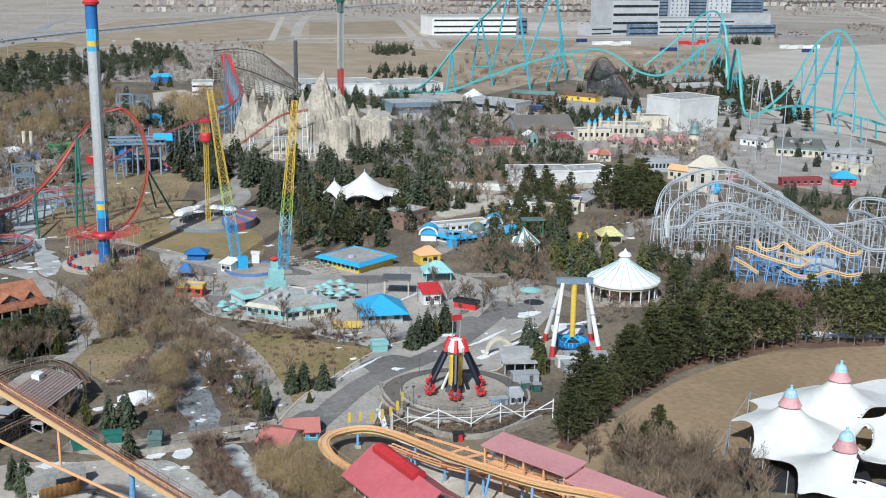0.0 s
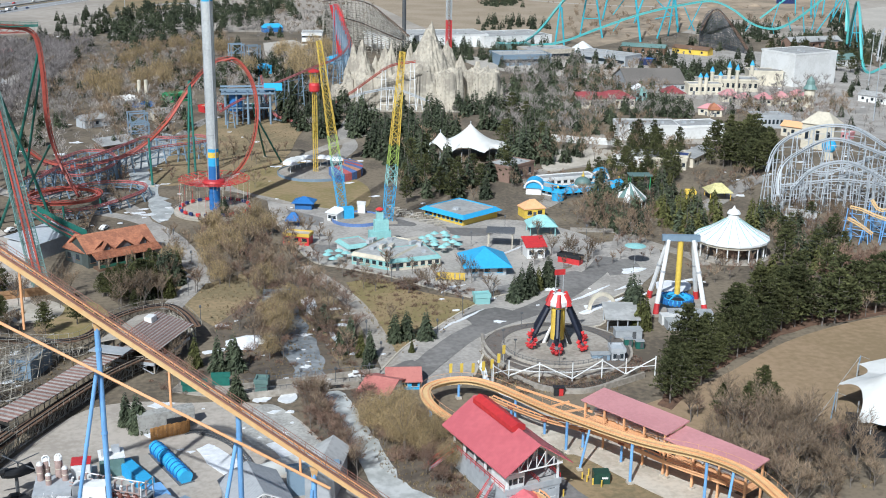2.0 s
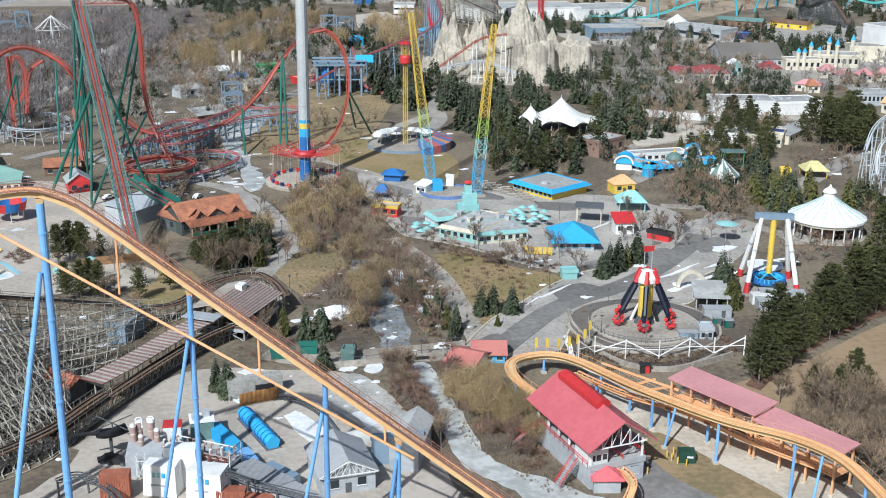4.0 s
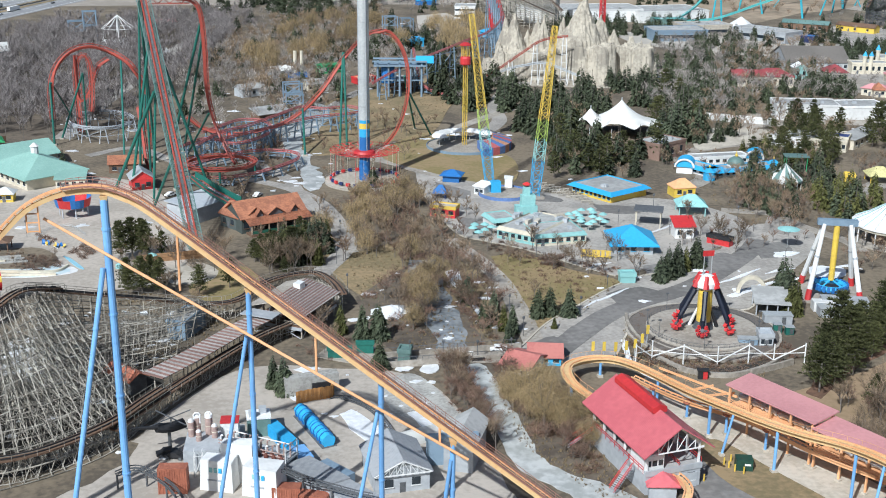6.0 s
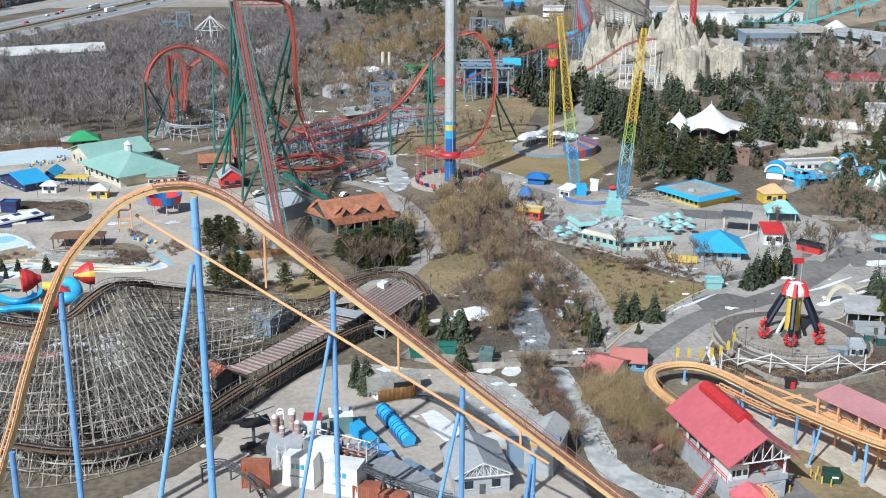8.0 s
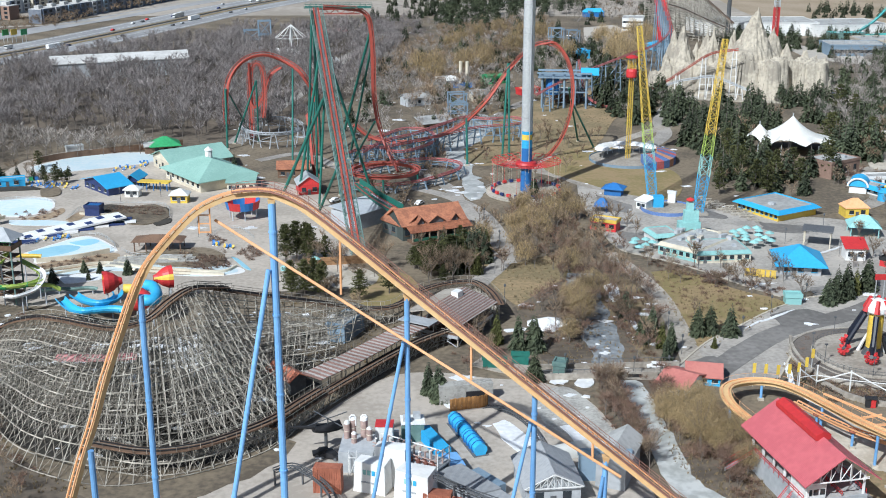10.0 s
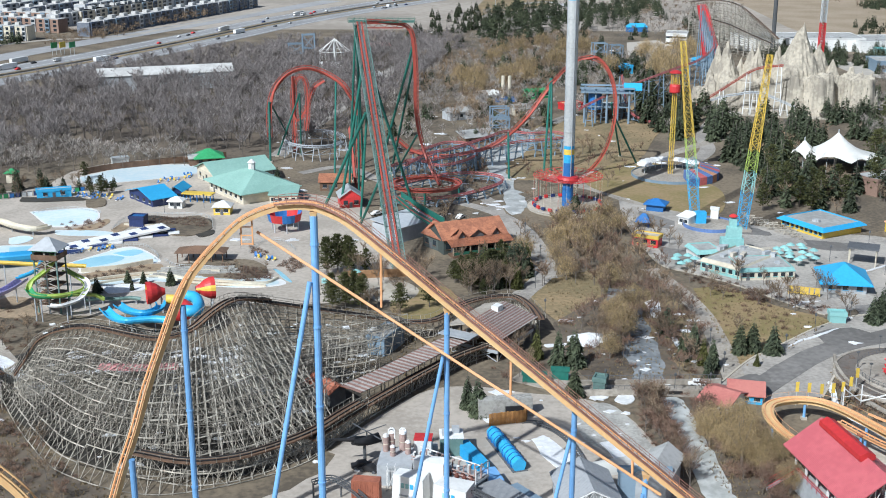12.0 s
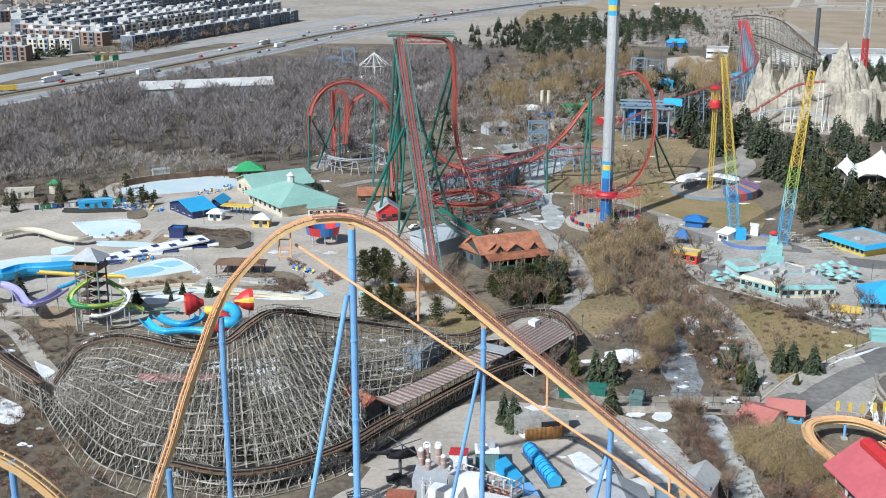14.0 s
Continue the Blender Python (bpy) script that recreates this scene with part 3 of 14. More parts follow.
for poly in ([(-111.0, 399.9), (-106.7, 401.8), (-98.1, 398.9), (-86.9, 397.8), (-85.1, 390.8), (-90.9, 387.4), (-100.9, 390.7), (-107.6, 392.9)], [(-87.5, 378.3), (-82.6, 383.8), (-81.6, 378.4), (-84.9, 374.9)], [(-163.4, 427.3), (-144.3, 428.2), (-139.4, 425.9), (-138.7, 423.6), (-160.2, 420.7)]):
    patch("planting_bed", poly, M_SOILSHADE, 0.3, "dark red-brown mulched bed in the pool deck", "planting bed")
road("path", [(-147.3, 304.5), (-131.0, 296.0), (-113.9, 271.7), (-101.7, 254.1), (-95.6, 244.4)], 5, M_PATH, 0.07, "pale sloping concrete footpath")
# the trestles' shade is painted into this patch of dark earth
patch("leaf_litter", [(-113.8, 257.0), (-106.8, 272.0), (-88.3, 272.9), (-64.1, 273.9), (-43.6, 271.1), (-25.7, 261.0), (-21.1, 238.5), (-28.9, 220.1), (-41.0, 208.3), (-59.5, 205.6), (-79.9, 216.5), (-99.8, 238.0)], M_SOILSHADE, 0.06, "dark earth, painted shade and snow under the wooden coaster", "forest floor")
patch("leaf_litter", [(-128.9, 236.7), (-112.4, 243.7), (-102.3, 237.9), (-88.7, 221.3), (-67.5, 202.5), (-47.7, 197.8), (-75.8, 179.4), (-116.6, 189.4)], M_WOODS, 0.04, "scrubby brown bank below the wooden coaster", "forest floor")

# far surroundings
patch("parking_lot", [(814.1, 1115.1), (982.8, 1197.0), (1201.7, 1216.0), (871.7, 808.6), (507.1, 470.5), (523.6, 566.4), (518.5, 629.7), (543.2, 711.5), (637.7, 862.0)], M_LOT, 0.05, "huge empty pale parking lot", "parking lot", soft=2)
patch("field", [(100.5, 1432.2), (206.2, 1793.7), (322.4, 1899.6), (434.7, 1801.8), (386.4, 1453.8), (281.7, 1362.1), (211.6, 1406.7), (137.2, 1308.4)], M_FIELD, 0.03, "bare tan building land", "field")
patch("field", [(472.2, 1742.4), (677.7, 1781.4), (567.1, 1448.4), (393.4, 1452.8)], M_FIELD, 0.04, "levelled tan building land", "field")
patch("field", [(37.2, 1362.3), (76.1, 1435.9), (116.8, 1404.6), (97.5, 1246.6), (50.4, 1165.0), (15.7, 1144.7)], M_GRASS, 0.055, "dry grass inside a motorway ramp", "field")
patch("yard", [(304.4, 1375.3), (648.1, 1377.5), (740.3, 1307.3), (694.6, 1173.8), (549.7, 1035.8), (365.7, 882.0), (288.2, 880.6), (297.2, 1210.0)], M_FIELD, 0.02, "pale dusty ground behind the rides", soft=2)
patch("plaza", [(362.6, 807.4), (439.1, 825.2), (530.9, 765.8), (524.9, 655.5), (510.3, 547.8), (457.0, 436.5), (399.6, 425.3), (373.4, 461.9), (356.5, 515.0), (337.5, 596.7), (307.6, 649.6)], M_ASPH_L, 0.04, "grey paving among the children's rides", soft=2)
HWY = [(-347.6, 534.4), (-325.3, 641.0), (-303.3, 704.9), (-272.3, 768.3), (-237.3, 849.4), (-197.2, 960.1), (-145.9, 1101.7), (-47.6, 1297.6), (87.0, 1512.5), (258.3, 1716.6), (611.3, 2124.5), (1358.7, 2908.6)]
road("road", HWY, 62, M_HWY, 0.06, "wide grey motorway with sparse traffic", "motorway")
road("road", [(65.4, 1252.5), (94.7, 1280.6), (113.6, 1243.7), (116.8, 1169.0), (97.5, 1128.0), (56.3, 1095.0), (29.6, 1131.2)], 9, M_HWY, 0.12, "curved grey motorway ramp", "road")
road("road", [(94.5, 1352.8), (185.9, 1361.2), (329.2, 1424.4), (431.3, 1508.0), (589.5, 1425.1), (811.5, 1373.3), (1297.0, 1418.3)], 14, M_HWY, 0.05, "straight grey main road", "road")
road("road", [(392.9, 1472.4), (461.6, 1703.4), (543.3, 1950.1)], 14, M_LOT, 0.06, "pale unfinished side street", "road")

road("road", [(-349, 712), (-332, 788), (-312, 849), (-281, 928), (-237, 1032), (-191, 1149), (-134, 1293)], 24, M_HWY, 0.065, "grey collector lanes beside the motorway", "motorway")
road("road", [(-385, 805), (-364, 863), (-326, 926), (-271, 957), (-239, 1042), (-190, 1178)], 7, M_LOT, 0.07, "pale service road below the townhouses", "road")
patch("far_land", [(-2550, 1020), (-900, 1000), (0, 1010), (600, 960), (1200, 1000), (2950, 1100), (2950, 4850), (-2550, 4850)], M_FARLAND, 0.0, "pale dry building land beyond the park", "field", soft=2)
patch("yard", [(764.2, 1380.1), (893.7, 1392.7), (1064.7, 1358.0), (852.0, 1145.8), (701.5, 958.9), (551.6, 881.7), (499.5, 940.2), (523.4, 1070.8), (659.6, 1259.2)], M_FARLAND, 0.03, "churned pale earth of a building site", soft=2, jitter=6)
M_DIRT = mat("churned_tan_earth", (0.40, 0.31, 0.22), 0.95, second=(0.24, 0.19, 0.135), big=0.02, fine=0.12, bump=0.4)
patch("field", [(382, 920), (482, 1061), (586, 1157), (683, 1247), (758, 1269), (814, 1242), (870, 1233), (799, 1118), (686, 962), (639, 972), (618, 1022), (590, 1039), (505, 939), (444, 906), (380, 847)], M_DIRT, 0.09, "churned tan earth of a building site", "field", soft=2, jitter=6.0)
patch("field", [(493.4, 1768.3), (640.5, 1784.5), (565.6, 1512.0), (422.5, 1509.1)], M_FIELD, 0.07, "flat tan empty plot", "field", soft=1)
patch("field", [(559.8, 1390.5), (656.6, 1395.7), (746.5, 1363.0), (677.7, 1264.7), (580.1, 1232.3), (526.4, 1289.5)], M_FIELD, 0.07, "dry grass strip by the office", "field", soft=1)
patch("field", [(1314.5, 1695.6), (1477.2, 1617.8), (1387.5, 1406.8), (1125.1, 1228.1), (964.5, 1217.6), (1062.3, 1380.0)], M_FARLAND, 0.033, "rough tan land beside the parking lot", "field", soft=2)
patch("field", [(143.1, 1212.5), (203.4, 1240.6), (198.3, 1177.1), (140.4, 1108.5)], M_FIELD, 0.06, "small tan clearing behind the woods", "field", soft=2)
patch("parking_lot", [(851.3, 1736.6), (961.1, 1726.9), (848.1, 1522.7), (763.7, 1557.0)], M_LOT, 0.06, "pale parking lot beside the hospital", "parking lot", soft=1)
for poly, w in (([(387.8, 1453.6), (471.8, 1441.7), (567.1, 1448.4), (674.3, 1433.6), (787.9, 1407.4), (1086.6, 1399.0)], 12), ([(654.8, 1813.5), (557.9, 1491.3), (493.5, 1286.7)], 12), ([(673.7, 1812.0), (576.4, 1488.9), (513.3, 1283.4)], 10), ([(230.1, 2035.0), (360.4, 2011.4), (534.8, 1869.1), (739.4, 1838.3)], 9), ([(2008.8, 2357.7), (1719.0, 1963.8), (1587.3, 1739.6), (1407.5, 1404.2)], 14), ([(420.5, 2025.9), (521.4, 2398.8), (625.3, 2800.5)], 9), ([(349.5, 1421.5), (491.7, 1920.0)], 8), ([(396.7, 1387.3), (462.2, 1368.3), (494.6, 1262.6), (560.5, 1190.3), (650.2, 1159.6)], 9)):
    road("road", poly, w, M_LOT, 0.1, "pale suburban road across open land", "road")

patch("leaf_litter", [(120.6, 216.6), (135.7, 230.5), (156.0, 243.1), (176.7, 253.7), (200.7, 258.6), (221.6, 257.6), (241.6, 252.3), (244.9, 256.0), (218.6, 264.0), (195.9, 265.4), (174.8, 259.2), (150.5, 245.1), (131.8, 231.9), (119.0, 220.5)], M_REDLITTER, 0.06, "reddish needle litter along the pine belt", "forest floor", jitter=1.5)
for poly, m, z, label in (([(-148.4, 373.2), (-144.6, 376.1), (-140.4, 373.3), (-141.6, 367.7), (-145.8, 366.3)], M_POOL, 0.11, "pale shallow pool basin at the deck"), ([(-136.3, 382.9), (-125.7, 382.9), (-117.1, 381.2), (-115.1, 377.1), (-125.3, 376.2), (-133.8, 377.6)], M_POOL, 0.11, "narrow pale run-out pool lane"), ([(-144.3, 362.2), (-135.6, 364.1), (-132.0, 355.6), (-135.5, 350.5), (-139.8, 349.9)], M_POOLB, 0.11, "light blue slide run-out pool"),
                          ([(-118.9, 346.8), (-110.8, 353.6), (-104.2, 351.9), (-106.4, 346.1), (-114.6, 341.2)], M_POOLB, 0.14, "light blue steps of the wave pool"), ([(-109.2, 356.2), (-103.5, 360.5), (-99.7, 357.8), (-103.1, 353.2)], M_POOLB, 0.14, "light blue deep end of the wave pool"), ([(-55.7, 340.9), (-50.6, 330.4), (-48.1, 328.2), (-53.2, 338.5)], M_POOLB, 0.14, "light blue lazy river bend")):
    patch("pool", poly, m, z, label, "pool")
patch("snow_patch", [(-102.8, 323.5), (-91.5, 325.8), (-90.1, 320.3), (-98.9, 317.1)], M_SNOW, 0.2, "old snow beside the lazy river", "snow", kind="stuff", jitter=0.8)

patch("snow_patch", [(158.6, 300.8), (163.0, 302.0), (168.0, 298.4), (165.5, 292.5), (160.1, 290.6), (156.4, 294.8)], M_SNOW, 0.18, "trodden snow round the pendulum ride", "snow", kind="stuff", jitter=1.2)
patch("snow_patch", [(154.5, 315.8), (159.0, 315.6), (162.1, 313.8), (157.1, 311.5), (153.0, 310.9)], M_SNOW, 0.18, "trodden snow round the pendulum ride", "snow", kind="stuff", jitter=1.2)
patch("snow_patch", [(229.6, 319.9), (233.3, 318.9), (232.4, 313.8), (226.3, 307.6), (225.7, 312.9)], M_SNOW, 0.18, "old snow beside the carousel", "snow", kind="stuff", jitter=1.0)

# repairs, dark stains and kerbs on the plaza
for poly in ([(93.6, 287.3), (102.5, 291.9), (108.9, 286.7), (104.2, 280.4), (95.4, 277.9)], [(130.1, 315.1), (140.0, 317.0), (139.7, 307.5), (129.0, 301.2)], [(74.6, 261.9), (82.0, 268.2), (83.3, 261.5), (75.0, 253.2)], [(110.6, 308.4), (125.9, 313.8), (127.7, 309.0), (111.8, 301.8)], [(84.5, 396.2), (103.3, 388.4), (104.9, 378.9), (86.3, 385.8)], [(66.5, 410.4), (76.5, 397.1), (73.0, 387.1), (65.0, 396.4)],
             [(64.6, 256.6), (71.1, 259.6), (71.4, 250.4), (64.8, 246.6)], [(115.8, 374.4), (130.5, 369.1), (125.9, 361.4), (115.1, 365.1)], [(152.2, 323.2), (162.2, 324.1), (158.8, 312.9), (148.6, 311.1)], [(66.6, 365.7), (76.4, 358.3), (73.1, 351.2), (65.8, 356.6)]):
    patch("asphalt_repair", poly, M_ASPH, 0.115, "dark irregular asphalt repair on the plaza", jitter=1.6)
for pts in ([(59.6, 250.6), (71.9, 268.4), (82.3, 278.6), (94.7, 290.8), (106.9, 299.9), (114.6, 302.3)], [(83.8, 246.9), (94.3, 265.5), (105.7, 273.4), (127.2, 270.9), (136.2, 287.5), (153.1, 299.2)], [(70.4, 338.3), (80.6, 328.6), (92.0, 312.4), (100.5, 301.2)], [(59.3, 403.8), (60.4, 373.8), (63.2, 347.1), (70.4, 338.3)]):
    line = spline([(*p, 0.1) for p in pts], 6)
    tagged(part("kerb", Shape().sweep(line, 0, shape=[(-0.25, -0.1), (0.25, -0.1), (0.25, 0.12), (-0.25, 0.12)]), M_SAND), "pale concrete kerb along the plaza", "kerb", kind="structure")
for pts, w in (([(84.7, 278.3), (90.8, 283.5), (96.7, 287.6), (100.7, 290.9)], 0.9), ([(119.9, 337.5), (128.7, 343.1), (134.7, 347.8)], 1.0), ([(128.2, 291.9), (135.3, 295.9), (143.1, 301.0)], 1.4), ([(143.8, 297.3), (149.6, 299.8), (153.8, 300.7)], 1.2), ([(164.8, 299.8), (171.1, 300.7), (173.3, 297.5)], 1.6), ([(93.8, 307.4), (97.7, 311.5), (102.4, 312.7)], 1.2), ([(56.6, 298.7), (56.4, 287.4), (56.7, 272.6)], 1.6)):
    line, edge = [Vector((*p, 0)) for p in pts], []
    for sgn, order in ((1, line), (-1, line[::-1])):
        for i, p in enumerate(order):
            d = (line[-1] - line[0]).normalized()
            k = w * 0.5 * (0.25 if i in (0, len(line) - 1) else 1.0) * sgn
            edge.append((p.x - d.y * k, p.y + d.x * k))
    patch("snow_streak", edge, M_SNOW, 0.2, "thin streak of ploughed snow", "snow", kind="stuff", jitter=0.5)

patch("pool_deck", [(-183.7, 345.9), (-219.0, 417.7), (-190.1, 431.3), (-161.2, 443.7), (-152.7, 463.8), (-140.0, 448.5), (-153.9, 398.6), (-176.3, 379.0)], M_CONC, 0.035, "pale concrete deck along the forest edge")
patch("leaf_litter", [(44.5, 246.1), (50.5, 243.1), (49.8, 224.8), (51.9, 205.5), (50.3, 203.4), (46.3, 217.2), (43.2, 232.2)], M_REDLITTER, 0.06, "reddish brush litter beside the stream", "forest floor", jitter=1.5)

th = thing("snow_pile", (34.4, 281.6), 20, "ploughed heap of old snow among bare trees", "snow pile")
pile = Shape()
rng = random.Random(6)
for j in range(6):
    for i in range(18):
        a, f = 2 * math.pi * i / 18, j / 5
        r = (1 - f) * (6.0 + 1.4 * math.sin(3 * a + 1) + 0.8 * math.sin(7 * a)) * rng.uniform(0.92, 1.08)
        pile.v.append((r * math.cos(a), 0.7 * r * math.sin(a), -0.1 + 2.3 * f ** 0.8 * rng.uniform(0.9, 1.1)))
pile.f = [(j * 18 + i, j * 18 + (i + 1) % 18, (j + 1) * 18 + (i + 1) % 18, (j + 1) * 18 + i) for j in range(5) for i in range(18)]
part("mound", pile, M_SNOW, th)

for poly, m, label in (([(231.6, 643.6), (269.6, 648.6), (305.7, 645.5), (345.2, 590.3), (327.5, 559.5), (279.2, 588.9), (216.1, 582.6)], M_PATH, "pale walkway among the conifers"), ([(225.0, 518.7), (264.6, 517.6), (305.8, 510.1), (292.0, 486.6), (251.6, 491.6), (217.6, 488.1)], M_PATH, "pale walkway beside the white hall"), ([(258.5, 816.3), (309.0, 787.2), (365.3, 773.0), (375.7, 738.8), (326.2, 689.4), (282.7, 719.8), (255.2, 755.1)], M_LOT, "pale event yard behind the mountain"), ([(195.1, 488.3), (220.1, 487.3), (236.4, 472.9), (228.5, 462.4), (204.2, 457.7), (182.3, 449.3)], M_SAND, "sandy path curving past the stone building"),
                       ([(14.4, 531.4), (28.2, 566.6), (37.5, 556.8), (31.8, 513.9), (16.8, 485.4)], M_ICE, "icy pale channel bend"), ([(44.2, 886.2), (77.7, 912.5), (75.4, 846.3), (46.8, 809.4)], M_LOT, "pale clearing in the woods"), ([(132.2, 917.7), (160.2, 930.3), (151.8, 859.6), (123.6, 834.1)], M_LOT, "pale paved clearing beside willows")):
    patch("walkway", poly, m, 0.075, label, jitter=1.5)

road("road", [(16.6, 1488.1), (69.8, 1555.5), (99.5, 1657.0), (124.2, 1800.9), (158.5, 1881.5), (193.3, 1939.2)], 11, M_HWY, 0.16, "grey motorway slip road curving over dry land", "road")
road("road", [(106.0, 1550.7), (99.5, 1657.0), (108.4, 1738.4), (135.7, 1799.9)], 9, M_HWY, 0.2, "short grey motorway link road", "road")

patch("leaf_litter", [(-68.7, 212.4), (-50.2, 206.5), (-37.2, 209.3), (-29.5, 219.5), (-24.3, 215.1), (-31.7, 201.9), (-47.2, 192.7), (-64.1, 196.4)], M_GROUND, 0.075, "muddy ground at the foot of the wooden coaster", "forest floor", jitter=2)
patch("lawn", [(-16.5, 320.0), (-3.7, 324.8), (1.7, 305.7), (-8.2, 296.0), (-17.4, 302.2)], M_LAWN, 0.06, "olive lawn between the sheds and trees", "lawn", jitter=1)
patch("pool_deck", [(-26.1, 326.0), (-16.9, 330.2), (-10.6, 321.4), (-13.1, 312.8), (-22.7, 311.9)], M_SAND, 0.08, "pale round play deck behind a wooden fence", jitter=0.5)
patch("lawn", [(43.6, 320.0), (57.4, 322.8), (63.6, 303.2), (57.1, 285.9), (45.2, 287.1), (40.3, 300.9)], M_GRASS, 0.055, "dry tan lawn under bare trees", "lawn", jitter=2)


# ---- the rock mountain ----
def mountain():
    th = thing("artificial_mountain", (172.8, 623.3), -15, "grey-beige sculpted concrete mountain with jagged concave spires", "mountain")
    # spires: along and across the view, radius, height
    spires = [(8.2, 3, 15, 46), (17.9, 5, 10, 35), (-29.2, 2, 9, 35), (-33.4, 7, 7, 34), (-13.4, 5, 8, 33.5), (-16.8, 8, 6, 33), (-3.0, 8, 5, 34), (25, 4, 8, 27), (40, -2, 6, 22.5), (-37, -3, 5, 21), (-22, 9, 8, 26), (34, 3, 7, 24)]
    # flat-topped masses: centre, half sizes, height
    masses = [(-31, -2, 9, 9, 15), (-39, -4, 7, 7, 10.5), (-17, -3, 11, 10, 16), (-4, -1, 9, 11, 17), (6, -2, 11, 12, 19), (18, -3, 9, 12, 20.5), (38.5, -3, 8, 10, 20), (28, 2, 7, 8, 19.5), (44, -3, 5, 7, 11)]
    nx, ny = 200, 110
    s = Shape()
    for j in range(ny):
        for i in range(nx):
            x0, y0 = -52 + 104 * i / (nx - 1), -26 + 52 * j / (ny - 1)
            w = noise.noise_vector(Vector((x0 * 0.2, y0 * 0.2, 2)))
            w2 = noise.noise_vector(Vector((x0 * 0.7, y0 * 0.7, 7)))
            x, y = x0 + 1.5 * w.x + 0.9 * w2.x, y0 + 1.5 * w.y + 0.9 * w2.y
            h = -1.0
            for mx, my, rx, ry, top in masses:
                # folds run down the cliffs like hung cloth
                fold = 1 + 0.12 * noise.noise(Vector((math.atan2(y - my, x - mx) * 3.2, mx, 4)))
                d = (abs((x - mx) / rx) ** 3.2 + abs((y - my) / ry) ** 3.2) ** (1 / 3.2) / fold
                k = min(1.0, max(0.0, (1.12 - d) / 0.26))
                h = max(h, top * k * (0.96 + 0.14 * noise.noise(Vector((x * 0.22, y * 0.22, 9)))))
            for sx, sy, r, top in spires:
                fold = 1 + 0.22 * noise.noise(Vector((math.atan2(y - sy, x - sx) * 2.6, sx * 0.7, 1)))
                d = math.hypot(x - sx, y - sy) / r / fold
                if d < 1:
                    h = max(h, top * (0.40 + 0.60 * (1 - d) ** 1.35) * min(1.0, (1 - d) * 6) if d > 0.04 else top)
            if h > 1:
                h += 0.9 * noise.noise(Vector((x0, y0, 5)) * 0.45) + 0.5 * noise.noise(Vector((x0, y0, 8)) * 1.1)
            s.v.append((x0, y0, h))
    s.f = [(j * nx + i, j * nx + i + 1, (j + 1) * nx + i + 1, (j + 1) * nx + i) for j in range(ny - 1) for i in range(nx - 1)]
    part("rock", s, M_ROCK, th)
    return th


mountain()


# ---- swing tower ----
def swing_tower():
    at = (40.8, 415.2)
    th = thing("swing_tower", at, 0, "tall white and blue tower ride with parked swing seats", "tower ride")
    bands = [("foot", 0, 17, M_BLUE), ("light_blue_band", 17, 20, M_SKYB), ("yellow_band", 20, 22, M_YELLOW), ("light_blue_band", 22, 23.2, M_SKYB), ("shaft", 23.2, 74.5, M_STEEL),
             ("light_blue_band", 74.5, 76.2, M_SKYB), ("yellow_band", 76.2, 78, M_YELLOW), ("light_blue_band", 78, 82, M_SKYB), ("head", 82, 90, M_BLUE)]
    for name, a, b, m in bands:
        part(name, Shape().lathe((0, 0, 0), [(2.0, a), (2.0, b)], 24), m, th, smooth=False)
    for k in range(5):
        part("flange", Shape().lathe((0, 0, 0), [(2.02, 28 + k * 10), (2.12, 28 + k * 10), (2.12, 28.3 + k * 10), (2.02, 28.3 + k * 10)], 24), M_STEEL, th)
    for a in range(0, 360, 90):
        part("guide_rail", Shape().box((2.08 * math.cos(radians(a + 20)), 2.08 * math.sin(radians(a + 20)), 8), (0.25, 0.25, 74), a + 20), M_GREY, th)
    part("crown", Shape().lathe((0, 0, 90), [(2.6, 0), (2.8, 0.8), (2.0, 1.6), (0.6, 2.0), (0.3, 3.5)], 20), M_RED, th, "red crown")
    part("platform", Shape().lathe((0, 0, 0), [(14.5, 0), (14.5, 0.9), (13.5, 0.95), (0, 0.95)], 40), M_SAND, th, "round concrete platform")
    z = 11.0
    part("gondola", Shape().lathe((0, 0, z), [(2.2, -1.2), (3.6, -1.0), (4.0, 0), (3.6, 0.8), (2.2, 1.1)], 24), M_RED, th, "red gondola collar")
    for k in range(26):
        a = 2 * math.pi * k / 26
        c, sn = math.cos(a), math.sin(a)
        arm = part("arm", Shape().beam((4 * c, 4 * sn, z), (12.6 * c, 12.6 * sn, z + 1.2), 0.09).beam((4 * c, 4 * sn, z - 1.2), (12.6 * c, 12.6 * sn, z + 1.1), 0.06), M_RED, th)
        part("chain", Shape().beam((12.4 * c, 12.4 * sn, z + 1.1), (12.4 * c, 12.4 * sn, 2.2), 0.05), M_CREAM if k % 3 else M_RED, th)
        part("seat", Shape().box((12.4 * c, 12.4 * sn, 1.3), (1.5, 0.8, 1.0), math.degrees(a) + 90), M_RED if k % 2 else M_NAVY, th)
    for r, zz in ((6.5, 0.3), (9.5, 0.8), (12.6, 1.2)):
        part("ring", Shape().sweep([(r * math.cos(a), r * math.sin(a), z + zz) for a in [2 * math.pi * i / 40 for i in range(41)]], 0.07, 5), M_RED, th)
    rim = [(15.2 * math.cos(a), 15.2 * math.sin(a)) for a in [2 * math.pi * i / 36 for i in range(37)]]
    part("railing", Shape().sweep([(x, y, 1.3) for x, y in rim], 0.05, 4).sweep([(x, y, 0.7) for x, y in rim], 0.04, 4), M_STEEL, th)
    return th


swing_tower()


